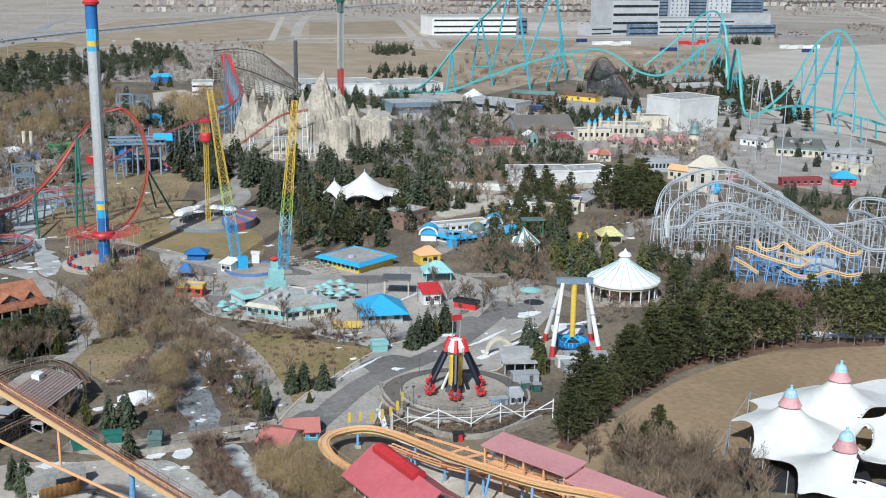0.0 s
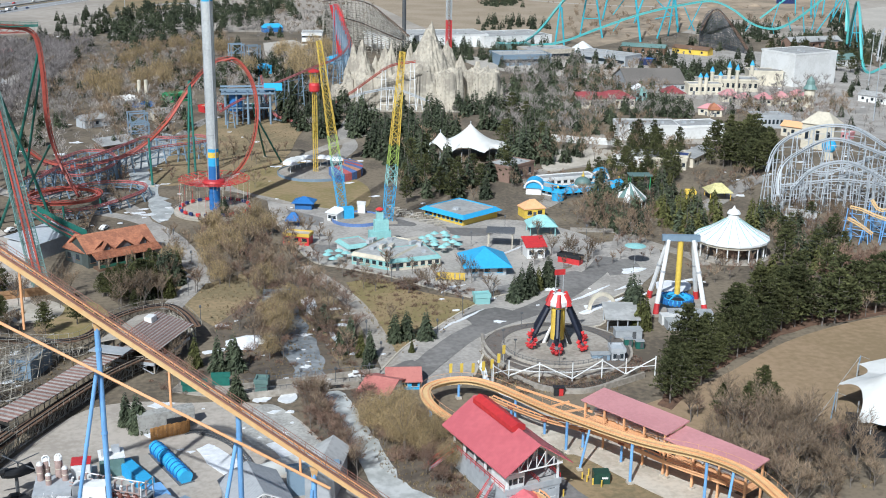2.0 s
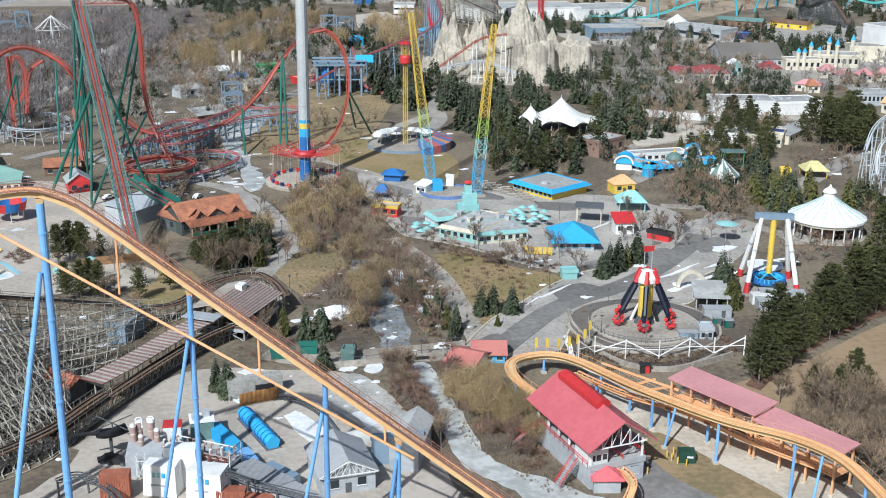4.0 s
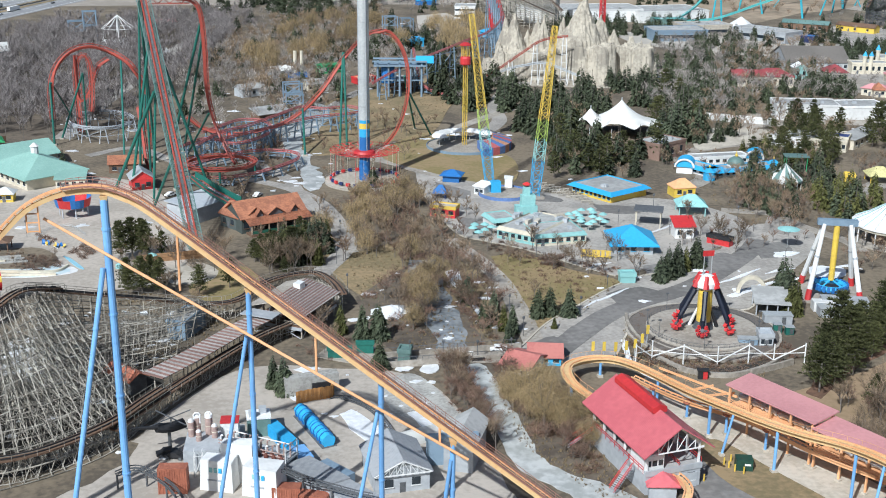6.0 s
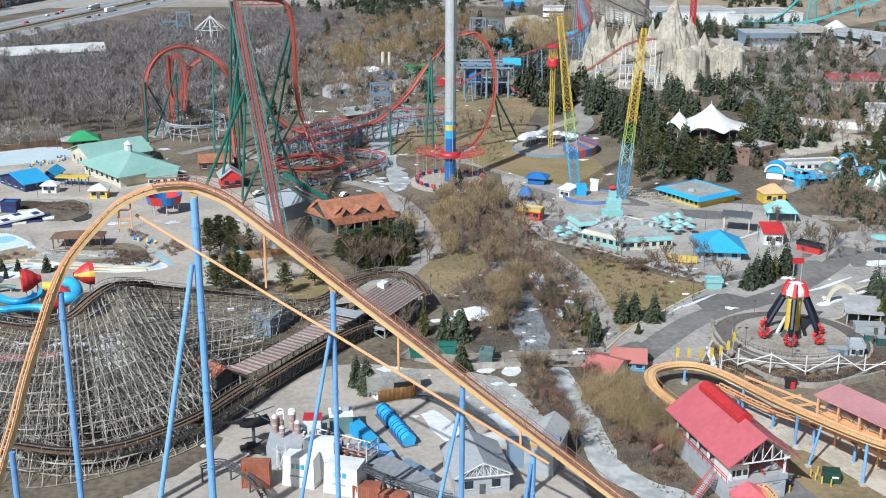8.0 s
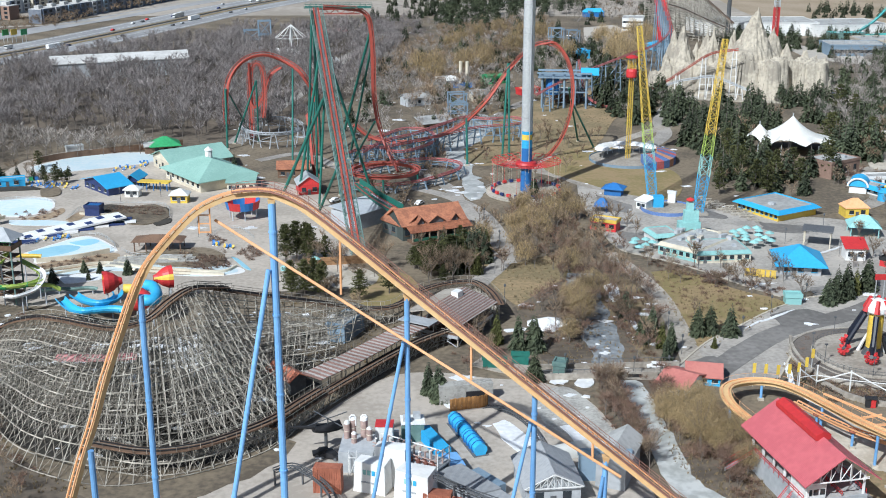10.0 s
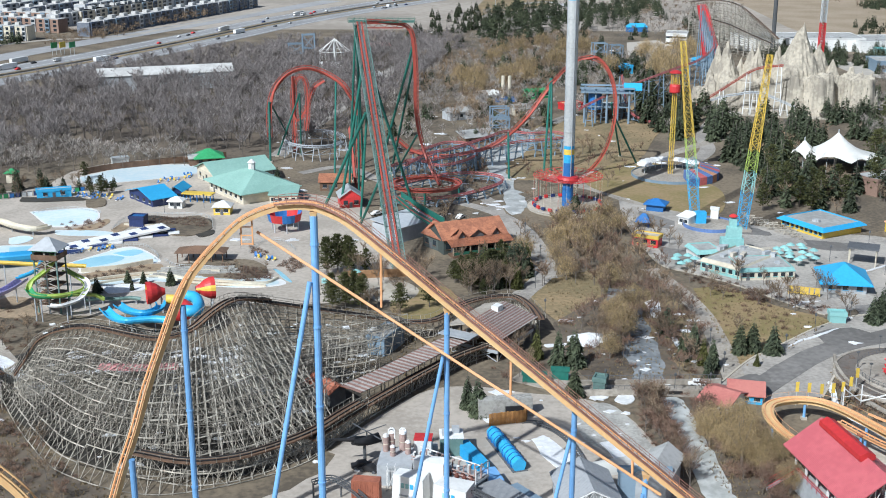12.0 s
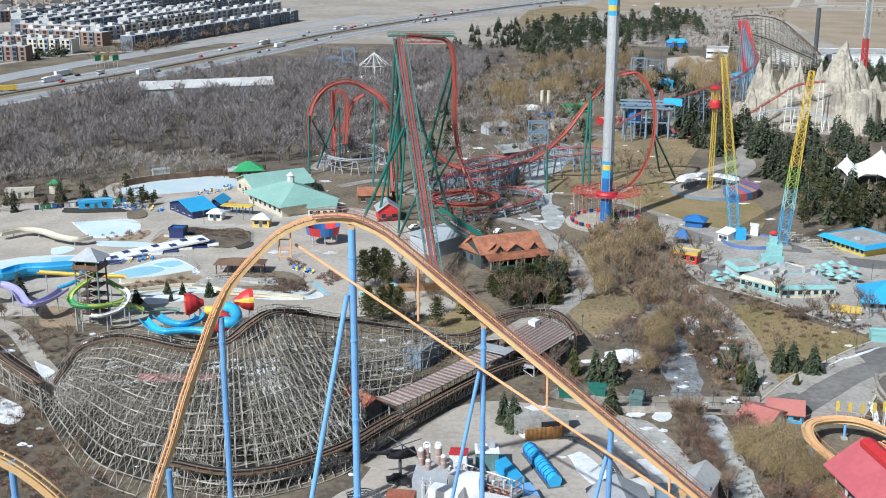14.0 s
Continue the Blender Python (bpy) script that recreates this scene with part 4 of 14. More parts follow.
# ---- coaster tracks ----
def coaster_track(th, name, pts, rail_m, spine_m, gauge=1.2, drop=0.9, spine=0.42, ties=1.8, ups=None, label=""):
    """Twin rails on ties over one box spine along points."""
    line = even([Vector(p) for p in pts], 1.6)
    tie, sp = Shape(), Shape()
    w = gauge / 2
    up = None
    if ups:
        up = [ups(p, i / max(1, len(line) - 1)) for i, p in enumerate(line)]
    for sgn in (-1, 1):
        part(name + "_rail", Shape().sweep(line, 0, ups=up, shape=[(sgn * w - 0.13, -0.12), (sgn * w + 0.13, -0.12), (sgn * w + 0.13, 0.12), (sgn * w - 0.13, 0.12)]), rail_m, th)
    sp.sweep(line, 0, ups=up, shape=[(-spine, -drop - spine), (spine, -drop - spine), (spine, -drop + spine * 0.8), (-spine, -drop + spine * 0.8)])
    for i in range(0, len(line) - 1):
        d = (line[i + 1] - line[i]).normalized()
        u = Vector(up[i]) if up else Vector((0, 0, 1))
        side = d.cross(u)
        side = side.normalized() if side.length > 1e-3 else Vector((1, 0, 0))
        u = side.cross(d)
        for sgn in (-1, 1):
            tie.beam(line[i] + side * sgn * w, line[i] - u * drop, 0.09, 3, cap=False)
    a = part(name + "_spine", sp, spine_m, th, label)
    tagged(part(name + "_tie", tie, rail_m, th), kind="stuff")
    return line


def leg(th, foot, head, r, material, name="column", pad=True):
    s = Shape().beam(foot, head, r, 12)
    f, h = Vector(foot), Vector(head)
    L = (h - f).length
    for k in range(1, int(L / 14) + 1):
        p = f.lerp(h, min(0.97, k * 14 / L))
        q = f.lerp(h, min(0.975, k * 14 / L + 0.35 / L))
        s.beam(p, q, r * 1.18, 12)
    ob = part(name, s, material, th)
    if pad:
        part("footing", Shape().box((foot[0], foot[1], -0.2), (r * 4, r * 4, 0.7)), M_SAND, th)
    return ob


# ---- the big orange coaster ----
M_LIFTWALK = mat("faded_brown_red_steel", (0.40, 0.20, 0.15), 0.6)


def orange_coaster():
    th = thing("lift_hill_coaster", (53.1, 180.4), 0, "amber and orange steel coaster lift hill on tall sky-blue columns", "roller coaster")
    th.matrix_basis = Matrix.Identity(4)
    top = Vector((-15.2, 176.3, 59.8))
    low = Vector((28.7, 163.9, 26.4))
    d = low - top
    ridge = [(-15.2, 176.5, 59.8), (-19.3, 177.7, 62.0), (-22.3, 178.6, 62.9), (-25.2, 178.5, 63.1), (-29.3, 178.4, 62.6), (-33.9, 178.2, 60.6), (-37.5, 178.0, 57.4), (-41.2, 177.3, 53.4), (-43.2, 176.8, 50.6), (-45.3, 175.7, 46.1), (-47.1, 174.4, 41.1), (-49.6, 172.5, 34.1), (-51.6, 170.7, 27.2), (-53.6, 168.9, 21.2), (-56.5, 166.3, 11.5), (-59.5, 163.5, 3.0)]
    straight = [Vector(ridge[0]) + d.normalized() * k for k in (120, 95, 70, 45, 20)]
    hill = spline(straight + [Vector(p) for p in ridge], 8)
    coaster_track(th, "hill", hill, M_ORANGE, M_AMBER, 1.1, 0.75, 0.42)
    # walkway with rails beside the lift
    side = Vector((-d.y, d.x, 0)).normalized()
    walk_s, rail_s = Shape(), Shape()
    base = [p for p in hill if p.x > ridge[4][0]]
    base = even(base, 2.0)
    for sgn in (1, -1):
        q = [p + side * sgn * 0.95 + Vector((0, 0, 0.1)) for p in base]
        walk_s.sweep(q, 0, shape=[(-0.3, -0.06), (0.3, -0.06), (0.3, 0.04), (-0.3, 0.04)])
        rail_s.sweep([p + Vector((0, 0, 1.1)) for p in q], 0.05, 4)
        rail_s.sweep([p + Vector((0, 0, 0.6)) for p in q], 0.04, 4)
        for p in q:
            rail_s.beam(p, p + Vector((0, 0, 1.1)), 0.05, 4)
    part("walkway", walk_s, M_LIFTWALK, th, "faded red lift walkway")
    part("handrail", rail_s, M_LIFTWALK, th)
    # tension tie under the lift with hangers
    a, b = Vector((-31.7, 180.0, 57.8)), Vector((31.9, 163.1, 20.5))
    part("tie_rod", Shape().sweep([a, b], 0.24, 8), M_ORANGE, th, "slim orange tie rod below the track")
    for k, lo in (((-11.7, 176.5, 56.2), 46.6), ((8.8, 171.5, 41.6), 33.8), ((27.6, 165.4, 27.3), 23.0)):
        part("hanger", Shape().beam(k, (k[0], k[1] - 0.8, lo), 0.2, 6), M_ORANGE, th)
    for x in (-34.0, -32.2):
        part("anchor_post", Shape().beam((x, 178.6, 60.4), (x, 178.6, 56.0), 0.16, 4), M_ORANGE, th)
    for z in (56.2, 57.6, 59.0):
        part("anchor_rung", Shape().beam((-34.1, 178.6, z), (-32.1, 178.6, z), 0.13, 4), M_ORANGE, th)
    # columns under the lift: single upright with a raking leg
    RAKES = [((-32.0, 168.0, 0), (-23.3, 178.2, 50.0)), ((-9.5, 170.5, 0), (-1.8, 175.4, 39.0)), ((12.5, 166.6, 0), (18.5, 170.0, 27.4)), ((26.6, 163.3, 0), (29.5, 165.1, 19.6))]
    for k, at in enumerate(((-22.4, 178.6, 60.9), (-1.3, 176.0, 46.0), (18.9, 170.0, 32.1), (29.8, 165.3, 22.5))):
        h = Vector(at)
        leg(th, (h.x, h.y, 0), h, 0.62 if k == 0 else 0.45, M_BLUECOL)
        leg(th, RAKES[k][0], RAKES[k][1], 0.42 if k == 0 else 0.32, M_BLUECOL, "raking_leg")
        part("saddle", Shape().beam(h + Vector((0, 0, -0.6)), h + Vector((0, 0, 0.6)), 0.5, 4, 0.85), M_AMBER, th, "amber track saddle")
    for q in ((-43.6, 176.7, 46.4), (-51.6, 169.3, 22.9)):
        h = Vector(q)
        leg(th, (h.x, h.y, 0), h, 0.5, M_BLUECOL)
    # a later hill of the same ride
    coaster_track(th, "second_hill", spline([Vector(p) for p in [(-75.4, 146.8, 39.0), (-72.3, 148.3, 37.1), (-68.1, 149.2, 34.4), (-64.5, 149.7, 31.3), (-61.2, 150.0, 27.6), (-58.0, 150.2, 22.6)]], 6), M_AMBER, M_AMBER, 1.5, 1.0, 0.55)
    h = Vector((-68.1, 149.2, 34.0))
    leg(th, (h.x, h.y, 0), h, 0.5, M_BLUECOL)

    low_th = thing("coaster_station_track", (0, 0, 0), 0, "low orange coaster track curving back to its station on blue supports", "roller coaster")
    loop = [(74.5, 188.8, 3.1), (71.8, 204.8, 4.4), (69.5, 212.9, 4.4), (67.2, 221.0, 4.2), (66.2, 226.5, 4.5), (67.1, 231.5, 4.8), (70.3, 234.7, 4.7), (75.1, 235.3, 4.9), (79.1, 232.9, 5.3), (82.2, 226.5, 6.1), (85.0, 218.0, 6.8), (87.6, 208.3, 7.9), (91.2, 199.1, 8.8), (95.3, 189.4, 9.8), (98.7, 182.0, 10.9), (102.5, 174.0, 12.5), (105.1, 166.6, 13.6), (106.5, 159.7, 14.0), (107.2, 152.0, 13.2), (106.9, 144.8, 12.6)]
    line = coaster_track(low_th, "curve", spline([Vector(p) for p in loop], 6), M_ORANGE, M_AMBER, 1.4, 0.8, 0.5)
    part("deck", Shape().sweep(line, 0, shape=[(-1.25, -0.3), (1.25, -0.3), (1.25, -0.14), (-1.25, -0.14)]), M_AMBER, low_th, "amber catwalk plates under the rails")
    for sgn in (-1, 1):
        wk = [p + (line[min(i + 1, len(line) - 1)] - line[max(i - 1, 0)]).cross(Vector((0, 0, 1))).normalized() * sgn * 1.2 for i, p in enumerate(line)]
        hr = Shape().sweep([p + Vector((0, 0, 0.9)) for p in wk], 0.035, 4)
        for p in wk[::2]:
            hr.beam(p, p + Vector((0, 0, 0.9)), 0.035, 3, cap=False)
        part("handrail", hr, M_ORANGE, low_th)
    spur = coaster_track(low_th, "spur", spline([Vector(p) for p in [(80.7, 225.9, 3.9), (84.8, 217.0, 4.1), (88.6, 210.3, 4.4), (91.8, 205.6, 4.8), (96.5, 198.6, 5.2), (103.5, 184.0, 5.2), (110.5, 173.5, 5.2)]], 6), M_ORANGE, M_ORANGE, 1.2, 0.6, 0.3)
    for p in spur[4:24:6]:
        leg(low_th, (p.x, p.y, 0), p - Vector((0, 0, 0.8)), 0.28, M_BLUECOL)
        part("drive_unit", Shape().lathe((p.x, p.y, p.z - 0.9), [(0.5, 0), (0.9, 0.25), (0.9, 0.6), (0.4, 0.85)], 10), M_RUST, low_th, "rusty orange drive wheel unit")
    for p, q in (((86.0, 224.3, 6.2), (96.5, 207.0, 6.6)), ((88.5, 212.6, 6.0), (94.0, 213.5, 6.4)), ((90.9, 209.3, 6.2), (96.8, 209.0, 6.6))):
        part("transfer_beam", Shape().beam(p, q, 0.28, 4), M_ORANGE, low_th)
    for p in line[12::11]:
        if p.z > 2:
            leg(low_th, (p.x, p.y, 0), p - Vector((0, 0, 1.2)), 0.3, M_BLUECOL)
    for p in line[60::22]:
        leg(low_th, (p.x - 3, p.y - 2.5, 0), p - Vector((0, 0, 1.2)), 0.25, M_BLUECOL, "raking_leg")
    out = [(74.6, 186.6, 2.6), (75.3, 182.0, 3.7), (74.5, 175.9, 4.8), (72.2, 171.4, 4.8), (69.1, 167.3, 4.8)]
    coaster_track(low_th, "exit", spline([Vector(p) for p in out], 6), M_ORANGE, M_AMBER, 1.4, 0.8, 0.5)
    return th


orange_coaster()


# ---- dark teal and red dive coaster ----
def dive_coaster():
    th = thing("dive_coaster", (0, 0, 0), 0, "red-tracked steel dive coaster on dark teal supports", "roller coaster")
    bot, top = Vector((-17.8, 339.5, 6.1)), Vector((-35.0, 428.6, 66.1))
    lift = [bot + (bot - top) * 0.05, bot, bot.lerp(top, 0.35), bot.lerp(top, 0.7), top]
    line = coaster_track(th, "lift", spline(lift, 8), M_RTRACK, M_RTRACK, 1.6, 0.8, 0.3)
    side = Vector((1, 0, 0))
    walks = Shape()
    for sgn in (-1, 1):
        q = [p + side * sgn * 1.9 + Vector((0, 0, -0.35)) for p in line]
        tread = Shape()
        for k in range(len(q) - 1):
            for e in (0.0, 0.34, 0.68):
                p = q[k].lerp(q[k + 1], e)
                tread.box((p.x, p.y, p.z), (0.95, 0.46, 0.07))
        tagged(part("tread", tread, M_TEALM, th), kind="stuff")
        for h, o in ((0, -0.45), (0, 0.45), (0.6, sgn * 0.45), (1.2, sgn * 0.45)):
            walks.sweep([p + side * o + Vector((0, 0, h)) for p in q], 0.07, 4)
        for p in q[::2]:
            walks.beam(p + side * sgn * 0.45, p + side * sgn * 0.45 + Vector((0, 0, 1.2)), 0.05, 3)
    part("walkway", walks, M_TEALM, th, "grey-teal lift stairs with rails")
    for sgn in (-1, 1):
        part("side_beam", Shape().sweep([p + Vector((sgn * 0.8, 0, -0.15)) for p in line], 0, shape=[(-0.24, -0.2), (0.24, -0.2), (0.24, 0.2), (-0.24, 0.2)]), M_RTRACK, th, "red boxed side beam of the lift")
    tk = Shape()
    for p in line[::1]:
        tk.box((p.x, p.y, p.z - 0.3), (2.0, 0.35, 0.16))
    tagged(part("sleeper", tk, M_RTRACK, th), kind="stuff")
    part("chain_trough", Shape().sweep([p + Vector((0, 0, -0.15)) for p in line], 0, shape=[(-0.32, -0.1), (0.32, -0.1), (0.32, 0.1), (-0.32, 0.1)]), M_DGREY, th)
    deck = Vector((-27.1, 431.1, 65.9))
    part("platform", Shape().box((deck.x, deck.y - 1.6, deck.z - 0.6), (24, 1.1, 0.25)).box((deck.x, deck.y + 2.2, deck.z - 0.6), (24, 1.1, 0.25)), M_TEALD, th, "dark teal holding platform at the top")
    rail = Shape()
    for y in (-2.1, 2.7):
        for z in (0.2, 0.9):
            rail.beam((deck.x - 12, deck.y + y, deck.z + z), (deck.x + 12, deck.y + y, deck.z + z), 0.07, 4)
        for k in range(13):
            rail.beam((deck.x - 12 + 2 * k, deck.y + y, deck.z - 0.5), (deck.x - 12 + 2 * k, deck.y + y, deck.z + 0.9), 0.07, 4)
    part("handrail", rail, M_TEALD, th)
    gird = Shape()
    for y in (-1.2, 1.6):
        gird.beam((deck.x - 8, deck.y + y, deck.z - 1.1), (deck.x + 9, deck.y + y, deck.z - 1.1), 0.2, 4).beam((deck.x - 6, deck.y + y, deck.z - 2.7), (deck.x + 8, deck.y + y, deck.z - 2.7), 0.16, 4)
        for k in range(8):
            gird.beam((deck.x - 7 + 2 * k, deck.y + y, deck.z - (1.1 if k % 2 else 2.7)), (deck.x - 5 + 2 * k, deck.y + y, deck.z - (2.7 if k % 2 else 1.1)), 0.1, 4)
    part("girder", gird, M_RTRACK, th, "dark red lattice girder under the crest")
    crest = [(-32.1, 428.8, 66.5), (-24.0, 430.3, 65.9), (-18.9, 431.6, 65.0), (-15.8, 431.7, 62.2), (-14.6, 431.8, 56.0), (-14.1, 431.8, 45.7), (-14.1, 431.8, 35.2), (-13.2, 431.8, 26.6), (-11.0, 429.9, 18.5), (-7.5, 424.9, 11.0), (-4.9, 420.0, 7.5)]
    coaster_track(th, "drop", spline([Vector(p) for p in crest], 8), M_RTRACK, M_RTRACK, 2.4, 0.9, 0.55, ups=lambda p, t: (1, 0.2, 0.6))
    big = [(-24.8, 484.4, 12.2), (-17.6, 484.7, 6.8), (-5.7, 485.0, 4.5), (8.5, 484.9, 6.6), (20.2, 484.6, 12.5), (28.9, 477.1, 22.6), (36.6, 476.6, 33.7), (43.1, 476.1, 41.8), (50.3, 475.3, 47.0), (57.5, 474.5, 45.5), (62.3, 473.9, 38.8), (64.3, 473.7, 28.6), (63.3, 473.8, 17.0), (59.3, 474.3, 6.2), (52.8, 475.1, -1.2), (43.7, 476.0, -5.1)]
    coaster_track(th, "loop", spline([Vector(p) for p in big], 8), M_RTRACK, M_RTRACK, 2.2, 0.8, 0.5, ups=lambda p, t: (-0.3, 0.35, 1) if t < 0.5 else (-1, 0.2, 0.3))
    left = [(-41.1, 478.2, -1.7), (-40.0, 478.3, 12.7), (-41.6, 488.2, 24.1), (-46.2, 487.8, 32.9), (-54.2, 496.1, 37.1), (-62.4, 495.1, 40.1), (-70.7, 494.0, 38.0), (-76.8, 493.0, 31.4), (-79.2, 492.7, 21.8), (-79.2, 492.7, 9.5)]
    coaster_track(th, "turn", spline([Vector(p) for p in left], 8), M_RTRACK, M_RTRACK, 2.2, 0.8, 0.5, ups=lambda p, t: (0, -0.4, 1))
    inner = [(-71.3, 515.1, 33.0), (-70.8, 513.1, 23.3), (-69.6, 510.3, 14.9), (-66.2, 515.8, 19.1), (-63.4, 521.2, 27.1), (-58.6, 524.7, 30.4)]
    coaster_track(th, "inner_turn", spline([Vector(p) for p in inner], 8), M_RTRACK, M_RTRACK, 2.0, 0.8, 0.45, ups=lambda p, t: (0.5, -0.4, 1))
    arch = [(-71.0, 510.1, 1.0), (-71.6, 513.0, 13.2), (-72.0, 515.0, 25.5), (-70.4, 515.2, 31.7), (-67.9, 515.6, 33.0), (-66.0, 515.8, 29.2), (-65.4, 513.8, 19.4), (-66.3, 510.7, 8.5)]
    coaster_track(th, "arch", spline([Vector(p) for p in arch], 8), M_RTRACK, M_RTRACK, 2.0, 0.8, 0.45, ups=lambda p, t: (0.2, -1, 0.3))
    dip = [(-42.3, 468.1, 19.4), (-40.2, 458.2, 9.9), (-38.5, 448.3, 1.8), (-35.3, 440.6, -0.8)]
    coaster_track(th, "dip", spline([Vector(p) for p in dip], 6), M_RTRACK, M_RTRACK, 2.0, 0.8, 0.45, ups=lambda p, t: (1, -0.3, 0.4))
    c = Vector((-11.2, 424.0, 7.3))
    helix = [c + Vector((12.5 * math.cos(a), 11 * math.sin(a), 0)) for a in [2 * math.pi * i / 36 for i in range(37)]]
    coaster_track(th, "helix", helix, M_RTRACK, M_RTRACK, 2.2, 0.8, 0.5)
    coaster_track(th, "exit", spline([Vector(p) for p in [(-20.5, 399.5, 8.6), (-14.0, 384.7, 7.4), (-7.9, 371.9, 7.1), (-4.0, 362.0, 7.0)]], 5), M_RTRACK, M_TEALD, 2.6, 1.0, 0.7)
    part("exit_guard", Shape().sweep([Vector(p) + Vector((1.5, -1.5, 0.6)) for p in [(-20.5, 399.5, 8.6), (-12.0, 384.8, 7.0), (-5.1, 370.0, 7.1)]], 0, shape=[(-0.1, -1), (0.1, -1), (0.1, 1), (-0.1, 1)]), M_TEALD, th)
    # supports: foot and head
    dive_supports_a = (((-47.9, 411.3, 0.0), (-30.4, 392.8, 38.8), .55),
        ((-42.1, 415.7, 0.0), (-32.5, 410.7, 52.6), .5),
        ((-33.0, 389.1, 0.0), (-23.6, 371.3, 23.2), .45),
        ((-15.0, 412.8, 0.0), (-27.7, 407.1, 45.2), .5),
        ((-36.5, 456.1, 0.0), (-36.2, 428.5, 64.5), .5),
        ((-31.6, 461.3, 0.0), (-15.8, 431.7, 56.0), .5),
        ((-26.5, 471.6, 0.0), (-15.2, 431.7, 51.9), .45),
        ((-25.0, 466.6, 0.0), (-14.5, 431.8, 23.4), .4),
        ((-79.2, 490.8, 0.0), (-79.1, 492.7, 25.4), .45),
        ((-72.9, 520.7, 0.0), (-78.7, 492.8, 25.4), .35),)
    dive_supports_b = (((-77.9, 502.3, 0.0), (-66.2, 494.6, 28.8), .4),
        ((-67.5, 502.8, 0.0), (-66.2, 494.6, 28.8), .35),
        ((36.1, 469.4, 0.0), (38.5, 476.4, 38.3), .45),
        ((38.8, 466.5, 0.0), (38.9, 476.4, 38.3), .45),
        ((72.0, 503.4, 0.0), (63.2, 473.8, 28.6), .4),
        ((77.0, 489.1, 0.0), (64.1, 473.7, 24.0), .4),
        ((21.4, 458.8, 0.0), (21.8, 479.5, 15.0), .45),
        ((-48.7, 460.5, 0.0), (-50.5, 492.4, 34.1), .4),
        ((-41.5, 455.9, 0.0), (-40.8, 478.3, 22.3), .4),
        ((1.4, 424.0, 0.0), (1.3, 424.0, 6.4), .4),)
    dive_supports_c = (((-11.2, 413.2, 0.0), (-11.2, 413.2, 6.2), .4),)
    for f, h, r in dive_supports_a + dive_supports_b + dive_supports_c:
        leg(th, f, h, r, M_TEALD)
    truss = Shape()
    for i in range(0, len(line) - 4, 4):
        p, q = line[i], line[i + 4]
        for sx in (-1.6, 1.6):
            truss.beam(p + Vector((sx, 0, -1)), p + Vector((sx, 0.6, -3.2)), 0.1, 4).beam(p + Vector((sx, 0.6, -3.2)), q + Vector((sx, 0.6, -3.2)), 0.13, 4).beam(p + Vector((sx, 0.6, -3.2)), q + Vector((sx, 0, -1)), 0.09, 4)
        truss.beam(p + Vector((-1.6, 0.6, -3.2)), p + Vector((1.6, 0.6, -3.2)), 0.09, 4)
    part("lift_truss", truss, M_TEALM, th)
    for sx, fr in ((-3, 0.62), (3, 0.8), (-3.5, 0.97), (-1, 0.99)):
        p = bot.lerp(top, fr)
        leg(th, (p.x + sx * 1.6, p.y + 2, 0), p + Vector((sx * 0.5, 0, -2)), 0.42, M_TEALD)
    return th


dive_coaster()


